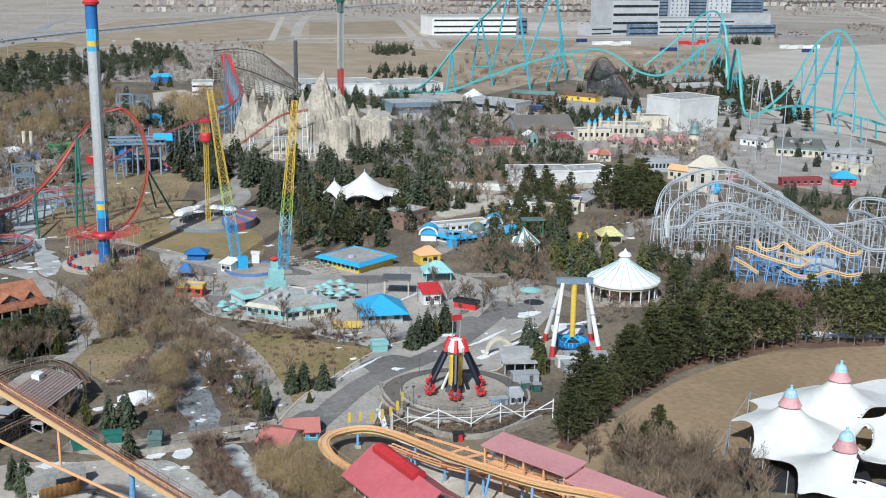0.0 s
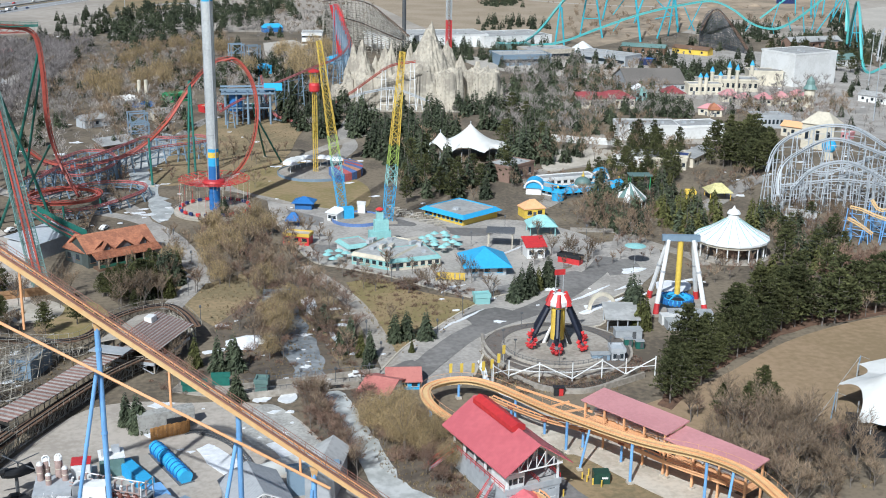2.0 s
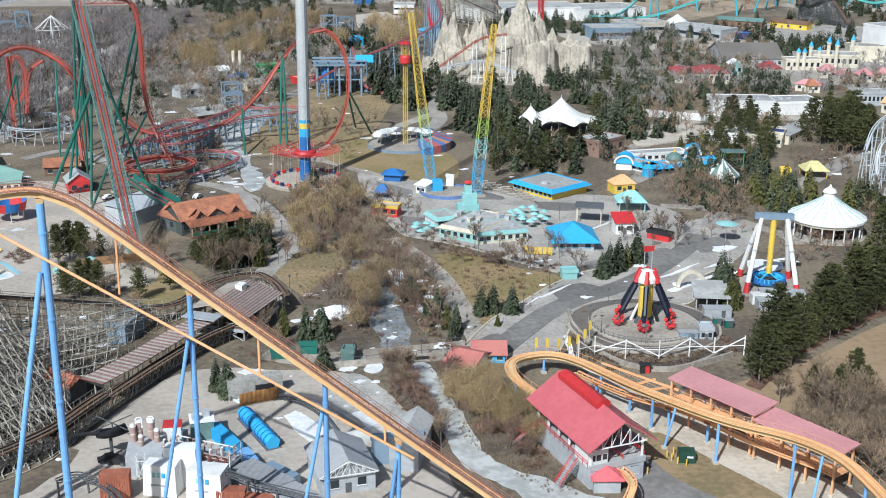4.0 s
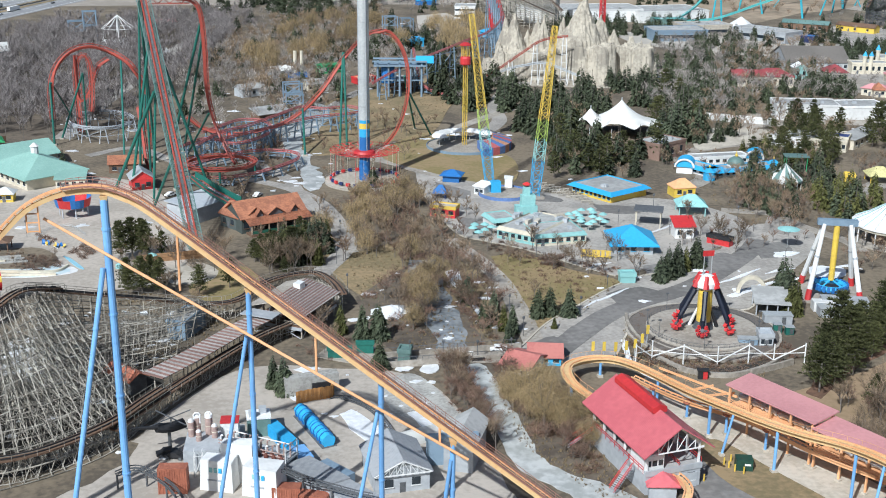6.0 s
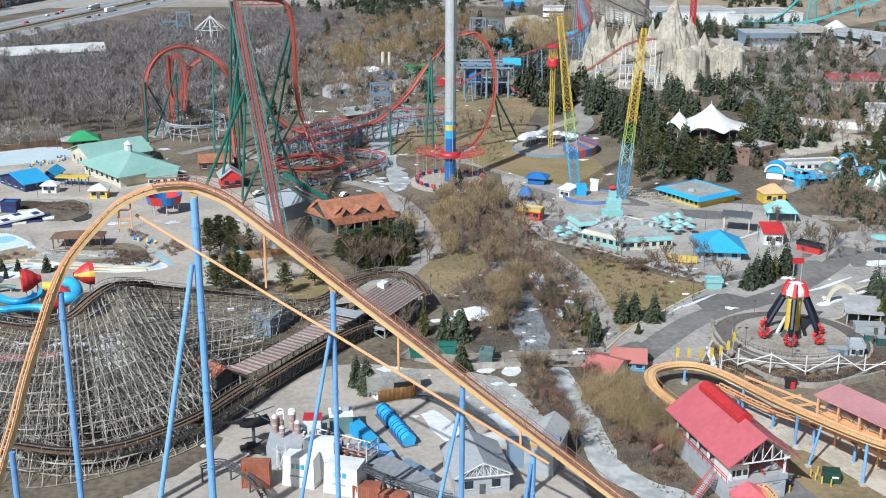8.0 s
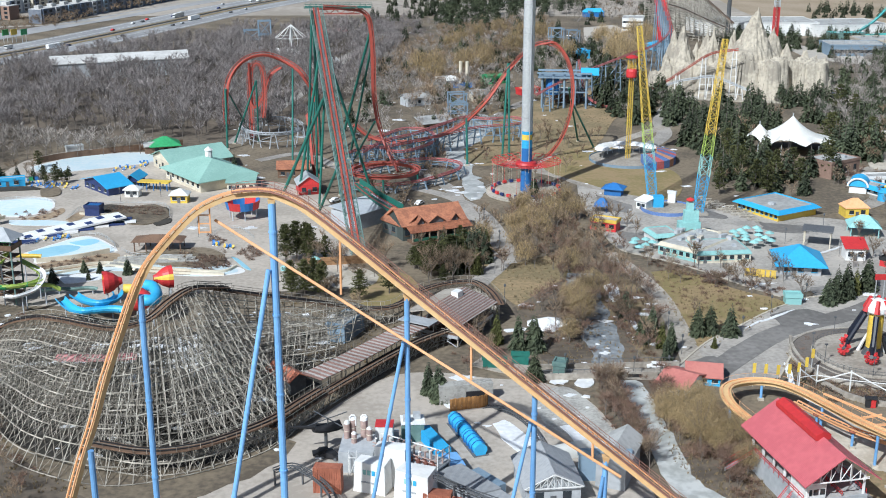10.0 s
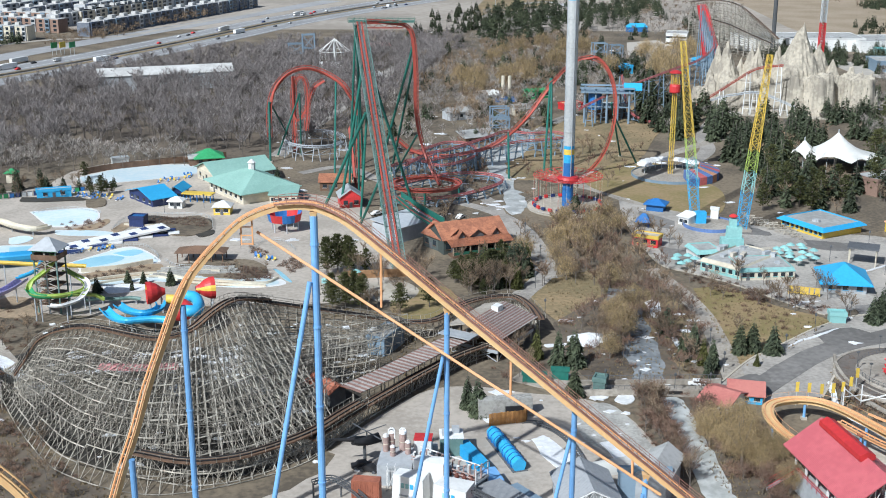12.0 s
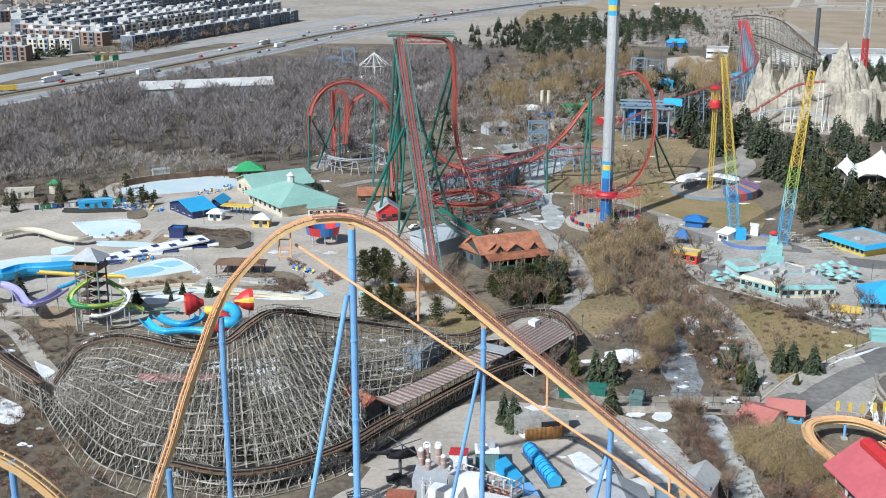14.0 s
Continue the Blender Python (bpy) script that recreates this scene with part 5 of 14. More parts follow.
# ---- wooden coaster ----
def trestle(th, base, crown, rows, step=2.9, thick=1.0, wood=M_WOOD, deck=True):
    """Battered trestle from the line base on the ground up to the line crown; rows: how many posts deep. The outer posts are parts, the bracing behind is joined."""
    b, c = even(spline([Vector(p) for p in base], 10), step), spline([Vector(p) for p in crown], 12)
    n = len(b)
    c = [c[min(len(c) - 1, int(round(i * (len(c) - 1) / (n - 1))))] for i in range(n)]
    backs = []
    for foot, head in zip(b, c):
        inn = Vector((head.x - foot.x, head.y - foot.y, 0))
        backs.append(Vector((head.x, head.y, 0)) + (inn.normalized() * 3.2 if inn.length > 0.5 else Vector((0, 3.2, 0))))
    brace = Shape()
    for i in range(n):
        foot, head, back = b[i], c[i], backs[i]
        part("post", Shape().beam(foot, head, 0.1 * thick, 4, cap=False), wood, th)
        for k in range(1, rows + 1):
            t = k / rows
            f2 = foot.lerp(back, t)
            brace.beam(f2, f2 + Vector((0, 0, head.z * min(1.0, 0.25 + 0.75 * t))), 0.075 * thick, 4, cap=False)
        if i + 1 < n:
            brace.beam(foot + Vector((0, 0, 0.3)), b[i + 1] + Vector((0, 0, 0.3)), 0.12 * thick, 4, cap=False)
        levels = max(1, int(head.z / 1.9))
        for q in range(1, levels + 1):
            t, t0 = q / levels, (q - 1) / levels
            p1, p0 = foot.lerp(head, t), foot.lerp(head, t0)
            p2 = Vector((back.x, back.y, p1.z))
            brace.beam(p1, p2, 0.06 * thick, 4, cap=False)
            if q % 2:
                brace.beam(p0, p2, 0.05 * thick, 3, cap=False)
            else:
                brace.beam(p1, Vector((back.x, back.y, p0.z)), 0.05 * thick, 3, cap=False)
            if i + 1 < n:
                nf, nh, bk = b[i + 1], c[i + 1], backs[i + 1]
                r1 = nf.lerp(nh, t)
                brace.beam(p1, r1, 0.14 * thick, 4, cap=False)
                if (i + q) % 3 == 0:
                    brace.beam(p1, nf.lerp(nh, t0), 0.05 * thick, 3, cap=False)
                b2 = Vector((bk.x, bk.y, r1.z))
                brace.beam(p2, b2, 0.065 * thick, 4, cap=False)
                if (i + q) % 2:
                    brace.beam(p2, Vector((bk.x, bk.y, nf.lerp(nh, t0).z)), 0.05 * thick, 3, cap=False)
                if rows > 2:
                    brace.beam(p1.lerp(p2, 0.5), r1.lerp(b2, 0.5), 0.06 * thick, 4, cap=False)
    tagged(part("bracing", brace, wood, th, "dense crossed ledgers and braces"), kind="stuff")
    if not deck:
        return
    top = [p + Vector((0, 0, 0.25)) for p in c]
    part("track_bed", Shape().sweep(top, 0, shape=[(-1.3, -0.3), (1.3, -0.3), (1.3, 0), (-1.3, 0)]), M_WOODB, th, "dark brown laminated track")
    for sgn in (-1, 1):
        part("rail", Shape().sweep([p + Vector((0, 0, 0.15)) for p in top], 0, shape=[(sgn * 0.6 - 0.1, -0.12), (sgn * 0.6 + 0.1, -0.12), (sgn * 0.6 + 0.1, 0.12), (sgn * 0.6 - 0.1, 0.12)]), M_BLACK, th)
        hr, side_l = Shape(), []
        for i, p in enumerate(top):
            d = top[min(i + 1, n - 1)] - top[max(i - 1, 0)]
            sd = Vector((-d.y, d.x, 0)).normalized() * sgn * 1.6
            side_l.append(p + sd + Vector((0, 0, 1.05)))
            hr.beam(p + sd, p + sd + Vector((0, 0, 1.1)), 0.06, 3, cap=False)
        part("handrail", hr.sweep(side_l, 0.06, 4), wood, th)


def wooden_coaster():
    th = thing("wooden_coaster", (0, 0, 0), 0, "weathered timber roller coaster turnaround with dense crossed trestles", "roller coaster")
    # high outer turn
    base = [(-113.0, 262.0, 0.0), (-104.0, 245.9, 0.0), (-94.3, 229.6, 0.0), (-87.0, 218.9, 0.0), (-79.8, 209.8, 0.0), (-69.2, 202.8, 0.0), (-58.9, 199.3, 0.0), (-51.5, 200.1, 0.0), (-44.5, 202.8, 0.0), (-38.9, 205.7, 0.0), (-31.9, 210.7, 0.0), (-27.5, 216.3, 0.0), (-23.7, 225.4, 0.0)]
    crown = [(-99.0, 242.6, 6.3), (-94.5, 244.4, 12.5), (-88.9, 242.2, 16.7), (-81.5, 239.5, 19.1), (-74.9, 236.4, 19.6), (-68.1, 234.3, 19.0), (-63.1, 233.6, 18.8), (-57.5, 236.1, 19.5), (-53.5, 241.1, 21.8), (-49.5, 247.1, 22.7), (-43.8, 258.3, 19.0)]
    trestle(th, base, crown, 5, 2.6, 0.9)
    # low track round the foot
    base2 = [(-62.5, 206.5, 0.0), (-52.1, 203.0, 0.0), (-43.6, 204.4, 0.0), (-36.4, 209.2, 0.0), (-29.3, 216.4, 0.0), (-24.2, 224.8, 0.0), (-20.6, 230.5, 0.0)]
    trestle(th, base2, [(x + 0.3, y + 0.9, 5.0) for x, y, _ in base2], 2, 2.4)
    # inner hills and the far straight behind
    base3 = [(-53.6, 258.0, 0.0), (-44.9, 262.2, 0.0), (-33.1, 269.7, 0.0), (-20.4, 276.0, 0.0), (-12.6, 282.0, 0.0)]
    trestle(th, base3, [(-49.7, 254.0, 20.6), (-44.1, 259.0, 18.0), (-32.6, 268.0, 12.9), (-20.0, 275.0, 8.4), (-12.1, 281.0, 4.4)], 4, 2.0)
    for pts, z, rows in (([(-82.7, 232.8), (-69.6, 230.5), (-54.9, 231.2), (-43.1, 234.6), (-34.0, 241.0)], 9.0, 3), ([(-84.4, 236.5), (-74.1, 235.3), (-59.9, 237.6), (-48.6, 243.0), (-38.9, 246.2), (-29.4, 250.8)], 13.0, 3),
                         ([(-65.9, 217.1), (-54.0, 216.4), (-42.9, 219.4), (-34.5, 226.5), (-28.4, 236.7)], 8.0, 2), ([(-49.5, 251.4), (-38.3, 250.5), (-27.7, 252.0), (-17.3, 256.9)], 11.0, 3), ([(-47.5, 258.4), (-37.3, 261.5), (-26.7, 266.0), (-14.3, 271.9)], 9.0, 3)):
        trestle(th, [(x, y, 0) for x, y in pts], [(x + 0.4, y + 2, z) for x, y in pts], rows, 2.6, 0.85, deck=False)
    part("covered_stretch", Shape().sweep([(-77, 236, 11.2), (-68, 234.5, 11.6), (-60, 236, 11.4)], 0, shape=[(-1.9, -0.1), (1.9, -0.1), (1.9, 0.1), (0, 0.7), (-1.9, 0.1)]), M_PINKROOF, th, "rusty red roof over a run inside the trestle")
    # low return run curving behind the station
    back_run = [(-22.2, 286.1), (-10.7, 282.8), (-4.3, 285.5), (0.9, 295.4), (7.1, 301.2), (13.3, 303.4), (17.1, 302.1), (20.4, 293.9), (21.8, 285.0)]
    trestle(th, [(x, y - 0.8, 0) for x, y in back_run], [(x, y, 4.4) for x, y in back_run], 2, 2.6)
    # low run leaving on the far side
    base5 = [(-140.9, 270.5, 0.0), (-126.3, 263.6, 0.0), (-113.8, 253.5, 0.0), (-102.1, 244.1, 0.0)]
    crown5 = [(-146.7, 284.6, 7.0), (-127.7, 268.6, 7.0), (-114.6, 253.9, 7.0), (-101.4, 240.7, 7.0)]
    trestle(th, base5, crown5, 2)
    return th


wooden_coaster()


# ---- far aqua coaster ----
def aqua_coaster():
    th = thing("giga_coaster", (0, 0, 0), 0, "towering aqua steel coaster with wide-legged supports", "roller coaster")
    lift = [(312.6, 844.0, 2.2), (339.5, 865.8, 11.4), (367.1, 887.0, 31.3), (399.7, 905.7, 54.8), (433.0, 923.5, 79.6), (462.7, 942.6, 103.0)]
    coaster_track(th, "drop", spline([Vector(p) for p in lift], 6), M_AQUA, M_AQUA, 1.6, 0.8, 0.55)
    run = [(320.7, 840.9, 3.7), (346.2, 835.1, 6.7), (375.9, 827.6, 18.0), (404.7, 818.4, 28.7), (433.7, 809.1, 35.9), (455.0, 803.1, 38.7), (470.3, 798.8, 32.8), (486.4, 795.0, 22.0), (503.4, 789.1, 19.1), (520.1, 784.2, 28.9), (536.4, 779.3, 43.0), (549.0, 775.3, 45.8), (556.4, 776.2, 29.0), (560.0, 779.7, 6.4)]
    coaster_track(th, "run", spline([Vector(p) for p in run], 6), M_AQUA, M_AQUA, 1.6, 0.8, 0.55)
    hump = [(567.7, 918.8, 13.3), (587.7, 906.1, 34.1), (600.2, 891.8, 54.7), (605.3, 876.3, 63.3), (604.0, 858.9, 60.0), (599.7, 843.6, 45.8), (595.6, 834.2, 25.4), (592.5, 827.8, 9.5)]
    coaster_track(th, "hump", spline([Vector(p) for p in hump], 6), M_AQUA, M_AQUA, 1.6, 0.8, 0.55)
    return_run = [(586.7, 816.0, 1.2), (560.9, 779.1, 15.3), (538.4, 746.0, 31.2), (522.2, 720.7, 44.4), (515.5, 707.0, 36.8), (509.8, 695.1, 21.3), (506.2, 685.4, 6.6), (506.4, 677.7, 1.2), (509.8, 667.6, 5.9), (517.8, 651.2, 11.7), (528.4, 632.3, 12.6), (539.7, 612.0, 9.5), (551.4, 587.9, 5.0)]
    coaster_track(th, "return_run", spline([Vector(p) for p in return_run], 6), M_AQUA, M_AQUA, 1.6, 0.8, 0.55)
    camelback = [(484.1, 636.9, 10.4), (492.0, 630.8, 19.8), (497.8, 626.2, 29.0), (502.9, 622.1, 42.8), (509.9, 616.5, 59.0), (517.9, 609.8, 65.5), (523.9, 604.6, 60.8), (529.9, 599.3, 45.5), (536.0, 593.9, 26.2), (540.6, 589.7, 15.4), (547.2, 583.6, 6.5)]
    coaster_track(th, "camelback", spline([Vector(p) for p in camelback], 6), M_AQUA, M_AQUA, 1.6, 0.8, 0.55)
    aqua_supports_a = (((397.2, 916.8, 0.0), (403.3, 914.1, 55.7), 0.75),
        ((412.2, 904.7, 0.0), (401.8, 909.4, 56.0), 0.75),
        ((472.8, 1040.0, 0.0), (484.6, 1034.6, 71.8), 0.9),
        ((432.4, 874.5, 0.0), (420.4, 880.3, 77.4), 0.9),
        ((493.3, 1013.5, 0.0), (514.6, 1002.9, 74.1), 0.9),
        ((498.2, 935.6, 0.0), (487.4, 941.3, 76.3), 1.1),
        ((474.4, 908.2, 0.0), (477.6, 906.5, 41.6), 0.7),
        ((457.1, 894.4, 0.0), (467.4, 889.1, 42.0), 0.7),
        ((353.8, 864.9, 0.0), (356.6, 863.8, 31.2), 0.7),
        ((359.4, 859.6, 0.0), (356.4, 860.9, 30.1), 0.7),
        ((443.7, 952.4, 0.0), (450.2, 949.3, 11.2), 0.5),
        ((519.6, 945.5, 0.0), (510.7, 950.3, 20.1), 0.5),
        ((519.2, 955.6, 0.0), (527.7, 950.9, 23.8), 0.5),
        ((558.8, 927.0, 0.0), (562.4, 924.8, 7.3), 0.5),
        ((577.0, 908.4, 0.0), (575.4, 909.4, 6.0), 0.5),)
    aqua_supports_b = (((605.4, 926.7, 0.0), (602.6, 928.5, 12.3), 0.5),
        ((611.9, 915.3, 0.0), (609.0, 917.2, 22.4), 0.5),
        ((630.0, 931.4, 0.0), (633.4, 929.1, 28.3), 0.5),
        ((622.5, 912.9, 0.0), (637.6, 902.4, 31.3), 0.6),
        ((681.8, 979.7, -0.0), (689.8, 974.1, 22.9), 0.5),
        ((679.7, 963.4, 0.0), (682.3, 961.5, 21.8), 0.5),
        ((693.3, 1055.8, 0.0), (690.8, 1057.5, 38.3), 0.6),
        ((698.2, 1035.9, 0.0), (696.3, 1037.2, 43.0), 0.85),
        ((705.6, 1040.7, 0.0), (703.0, 1042.5, 36.9), 0.5),
        ((721.1, 1050.3, -0.0), (722.9, 1049.0, 50.2), 0.7),
        ((716.4, 1026.0, 0.0), (720.6, 1023.0, 44.9), 0.6),
        ((604.7, 957.7, 0.0), (609.3, 954.8, 23.4), 0.4),
        ((746.6, 1045.3, 0.0), (743.5, 1047.5, 35.1), 0.6),
        ((587.1, 813.3, 0.0), (588.6, 812.2, 34.3), 0.5),
        ((608.4, 824.8, 0.0), (601.9, 829.6, 31.8), 0.5),)
    aqua_supports_c = (((588.3, 804.9, 0.0), (584.5, 807.6, 25.6), 0.4),
        ((525.1, 658.3, 0.0), (526.7, 657.0, 10.7), 0.5),
        ((531.4, 656.6, 0.0), (528.1, 659.3, 10.3), 0.5),
        ((510.9, 613.5, 0.0), (509.5, 614.7, 15.8), 0.5),
        ((540.8, 631.8, 0.0), (540.0, 632.5, 10.6), 0.5),
        ((512.5, 593.1, 0.0), (511.1, 594.3, 15.4), 0.5),
        ((504.5, 562.6, -0.0), (503.3, 563.7, 15.8), 0.5),
        ((527.0, 574.7, 0.0), (525.9, 575.7, 11.3), 0.5),
        ((530.0, 662.7, 0.0), (540.1, 654.5, 42.6), 0.5),
        ((507.1, 609.4, 0.0), (504.2, 611.8, 56.3), 0.5),
        ((539.4, 666.1, 0.0), (556.0, 652.3, 58.6), 0.8),
        ((536.3, 627.6, 0.0), (535.9, 628.0, 59.0), 0.8),
        ((529.6, 598.3, 0.0), (526.8, 600.8, 51.9), 0.6),
        ((560.0, 654.8, 0.0), (568.1, 647.8, 39.7), 0.5),
        ((561.4, 690.8, 0.0), (559.7, 692.2, 34.1), 0.35),)
    for f, h, r in aqua_supports_a + aqua_supports_b + aqua_supports_c:
        leg(th, f, h, r, M_AQUAB, pad=False)
    for a, b in (((443.8, 962.6, 37.5), (461.2, 954.4, 35.4)),
                 ((459.8, 955.1, 34.4), (446.8, 961.2, 13.1)),
                 ((463.0, 931.2, 37.6), (482.8, 921.1, 35.2)),
                 ((463.0, 931.2, 37.6), (483.1, 921.0, 16.1)),
                 ((470.9, 927.3, 12.8), (484.4, 920.3, 16.2)),
                 ((399.4, 916.8, 15.2), (410.7, 911.8, 15.4)),
                 ((401.5, 915.9, 37.9), (407.6, 913.2, 38.0)),
                 ((585.7, 810.5, 11.5), (591.2, 806.5, 11.8)),
                 ((670.7, 995.1, 29.2), (679.9, 988.8, 34.0)),
                 ((509.7, 623.0, 29.1), (513.5, 619.9, 29.3)),
                 ((519.2, 621.7, 36.3), (526.1, 615.9, 36.8)),
                 ((526.7, 608.8, 24.7), (531.9, 604.2, 25.1))):
        part("cross_brace", Shape().beam(a, b, 0.45, 8), M_AQUAB, th)
    return th


aqua_coaster()

th = thing("grey_arch_coaster", (0, 0, 0), 0, "slim grey steel coaster arch beside the parking lot", "roller coaster")
coaster_track(th, "arch", spline([Vector(p) for p in [(545.1, 722.4, 1.5), (545.5, 722.1, 15.4), (546.9, 721.1, 24.2), (548.7, 719.7, 25.5), (551.2, 717.8, 21.5), (553.4, 716.1, 12.5), (555.3, 714.6, 3.0)]], 6), M_SILVER, M_SILVER, 1.4, 0.7, 0.4)


# ---- looping shuttle-style silver coaster and the small blue and orange one ----
def trestle_coaster(name, label, pts, track_m, post_m, post_r, step, gauge=1.2, rail=0.3):
    th = thing(name, (0, 0, 0), 0, label, "roller coaster")
    line = coaster_track(th, "track", spline([Vector(p) for p in pts], 8), track_m, track_m, gauge, 0.7, rail)
    brace = Shape()
    last = None
    for p in line[::step]:
        if p.z > 1.5:
            for sx in (-1.4, 1.4):
                part("column", Shape().beam((p.x + sx * 1.3, p.y, 0), (p.x + sx * 0.6, p.y, p.z - 0.8), post_r, 5), post_m, th)
            for z in np.arange(3, p.z - 1, 4.5):
                brace.beam((p.x - 1.8, p.y, z), (p.x + 1.8, p.y, z), post_r * 0.6, 4)
            if last is not None and (p - last).length < 14:
                z = min(p.z, last.z) - 1.0
                brace.beam((last.x, last.y, z * 0.95), (p.x, p.y, z * 0.95), post_r * 0.6, 4).beam((last.x, last.y, z * 0.95), (p.x, p.y, z * 0.45), post_r * 0.5, 4)
                brace.beam((last.x, last.y, z * 0.5), (p.x, p.y, z * 0.5), post_r * 0.5, 4)
            last = p
    tagged(part("brace", brace, post_m, th), kind="stuff")
    return th


trestle_coaster("steel_coaster", "silver-grey steel coaster on a forest of slim columns",
                [(240.3, 374.5, 13.3), (242.8, 375.3, 20.7), (247.7, 375.7, 25.4), (255.3, 374.2, 29.0), (263.3, 371.1, 30.9), (270.1, 366.1, 30.7), (274.0, 357.0, 27.4), (277.3, 345.5, 23.0), (280.3, 332.7, 18.5), (283.4, 320.8, 14.7), (285.9, 309.0, 12.2), (293.9, 307.0, 13.1), (305.5, 323.6, 15.6), (309.9, 340.0, 17.1), (309.4, 347.1, 16.3), (314.7, 349.1, 20.0), (320.7, 343.6, 20.7), (323.3, 334.2, 18.5)], M_SILVER, M_SILVER, 0.24, 4)
trestle_coaster("steel_coaster", "silver-grey steel coaster on a forest of slim columns",
                [(240.0, 365.2, 6.6), (242.4, 368.4, 16.6), (251.5, 369.5, 22.4), (263.3, 368.6, 26.3), (271.1, 357.9, 24.6), (276.5, 341.0, 21.2), (281.1, 324.1, 15.1), (274.4, 324.5, 11.4), (270.1, 338.4, 14.8), (263.0, 356.5, 19.9), (251.9, 362.0, 16.9), (242.2, 361.3, 9.5)], M_SILVER, M_SILVER, 0.22, 5)
for path in ([(244.2, 328.1, 11.7), (247.0, 324.8, 11.2), (249.5, 321.6, 10.0), (254.1, 316.7, 8.6), (258.6, 311.7, 7.7), (261.2, 310.8, 9.3), (258.8, 315.4, 10.4), (254.3, 320.3, 10.7)], [(250.2, 324.8, 14.4), (251.6, 322.5, 11.6), (254.5, 320.2, 12.4), (256.7, 318.4, 14.6), (257.9, 316.1, 13.1), (260.3, 312.9, 11.9), (263.6, 311.5, 14.2), (266.6, 310.2, 15.6), (269.4, 306.4, 14.1), (272.9, 302.0, 13.0), (275.3, 301.2, 14.9)],
             [(252.5, 312.8, 7.2), (255.6, 307.7, 5.5), (259.7, 304.2, 6.4), (263.7, 302.1, 8.2), (267.1, 297.7, 7.5), (271.6, 295.0, 8.6)], [(241.6, 325.1, 8.6), (244.4, 321.7, 6.8), (247.4, 318.1, 4.2)]):
    trestle_coaster("wild_mouse_coaster", "small amber-tracked coaster run on bright blue frames", path, M_AMBER, M_BLUECOL, 0.2, 4, 0.8, 0.2)

trestle_coaster("steel_coaster", "silver-grey steel coaster on a forest of slim columns",
                [(242.3, 367.3, 9.9), (250.5, 362.9, 11.6), (261.1, 356.6, 13.5), (270.3, 348.4, 13.4), (280.3, 341.8, 15.0), (289.6, 331.3, 15.4), (299.4, 325.2, 18.2), (308.9, 318.9, 20.6)], M_SILVER, M_SILVER, 0.2, 5, 1.0, 0.2)
trestle_coaster("steel_coaster", "silver-grey steel coaster on a forest of slim columns",
                [(254.7, 373.4, 14.4), (261.2, 367.7, 13.8), (270.6, 363.3, 17.6), (278.8, 360.8, 21.4), (283.4, 358.5, 23.1), (284.6, 356.3, 20.8), (278.9, 357.0, 17.5), (271.3, 360.3, 15.1), (263.5, 363.6, 13.0)], M_SILVER, M_SILVER, 0.2, 5, 1.0, 0.2)


trestle_coaster("steel_coaster", "low silver-grey steel coaster turn behind the dive coaster",
                [(-49.1, 501.7, 7.0), (-52.6, 494.5, 7.0), (-58.6, 491.1, 7.0), (-65.5, 492.3, 7.0), (-71.6, 497.8, 7.0), (-75.4, 506.3, 7.0), (-75.7, 515.8, 7.0), (-72.4, 523.5, 7.0), (-66.1, 527.3, 7.0), (-58.8, 526.0, 7.0), (-52.5, 519.9, 7.0), (-49.0, 510.9, 7.0)], M_SILVER, M_SILVER, 0.22, 5, 1.0, 0.2)


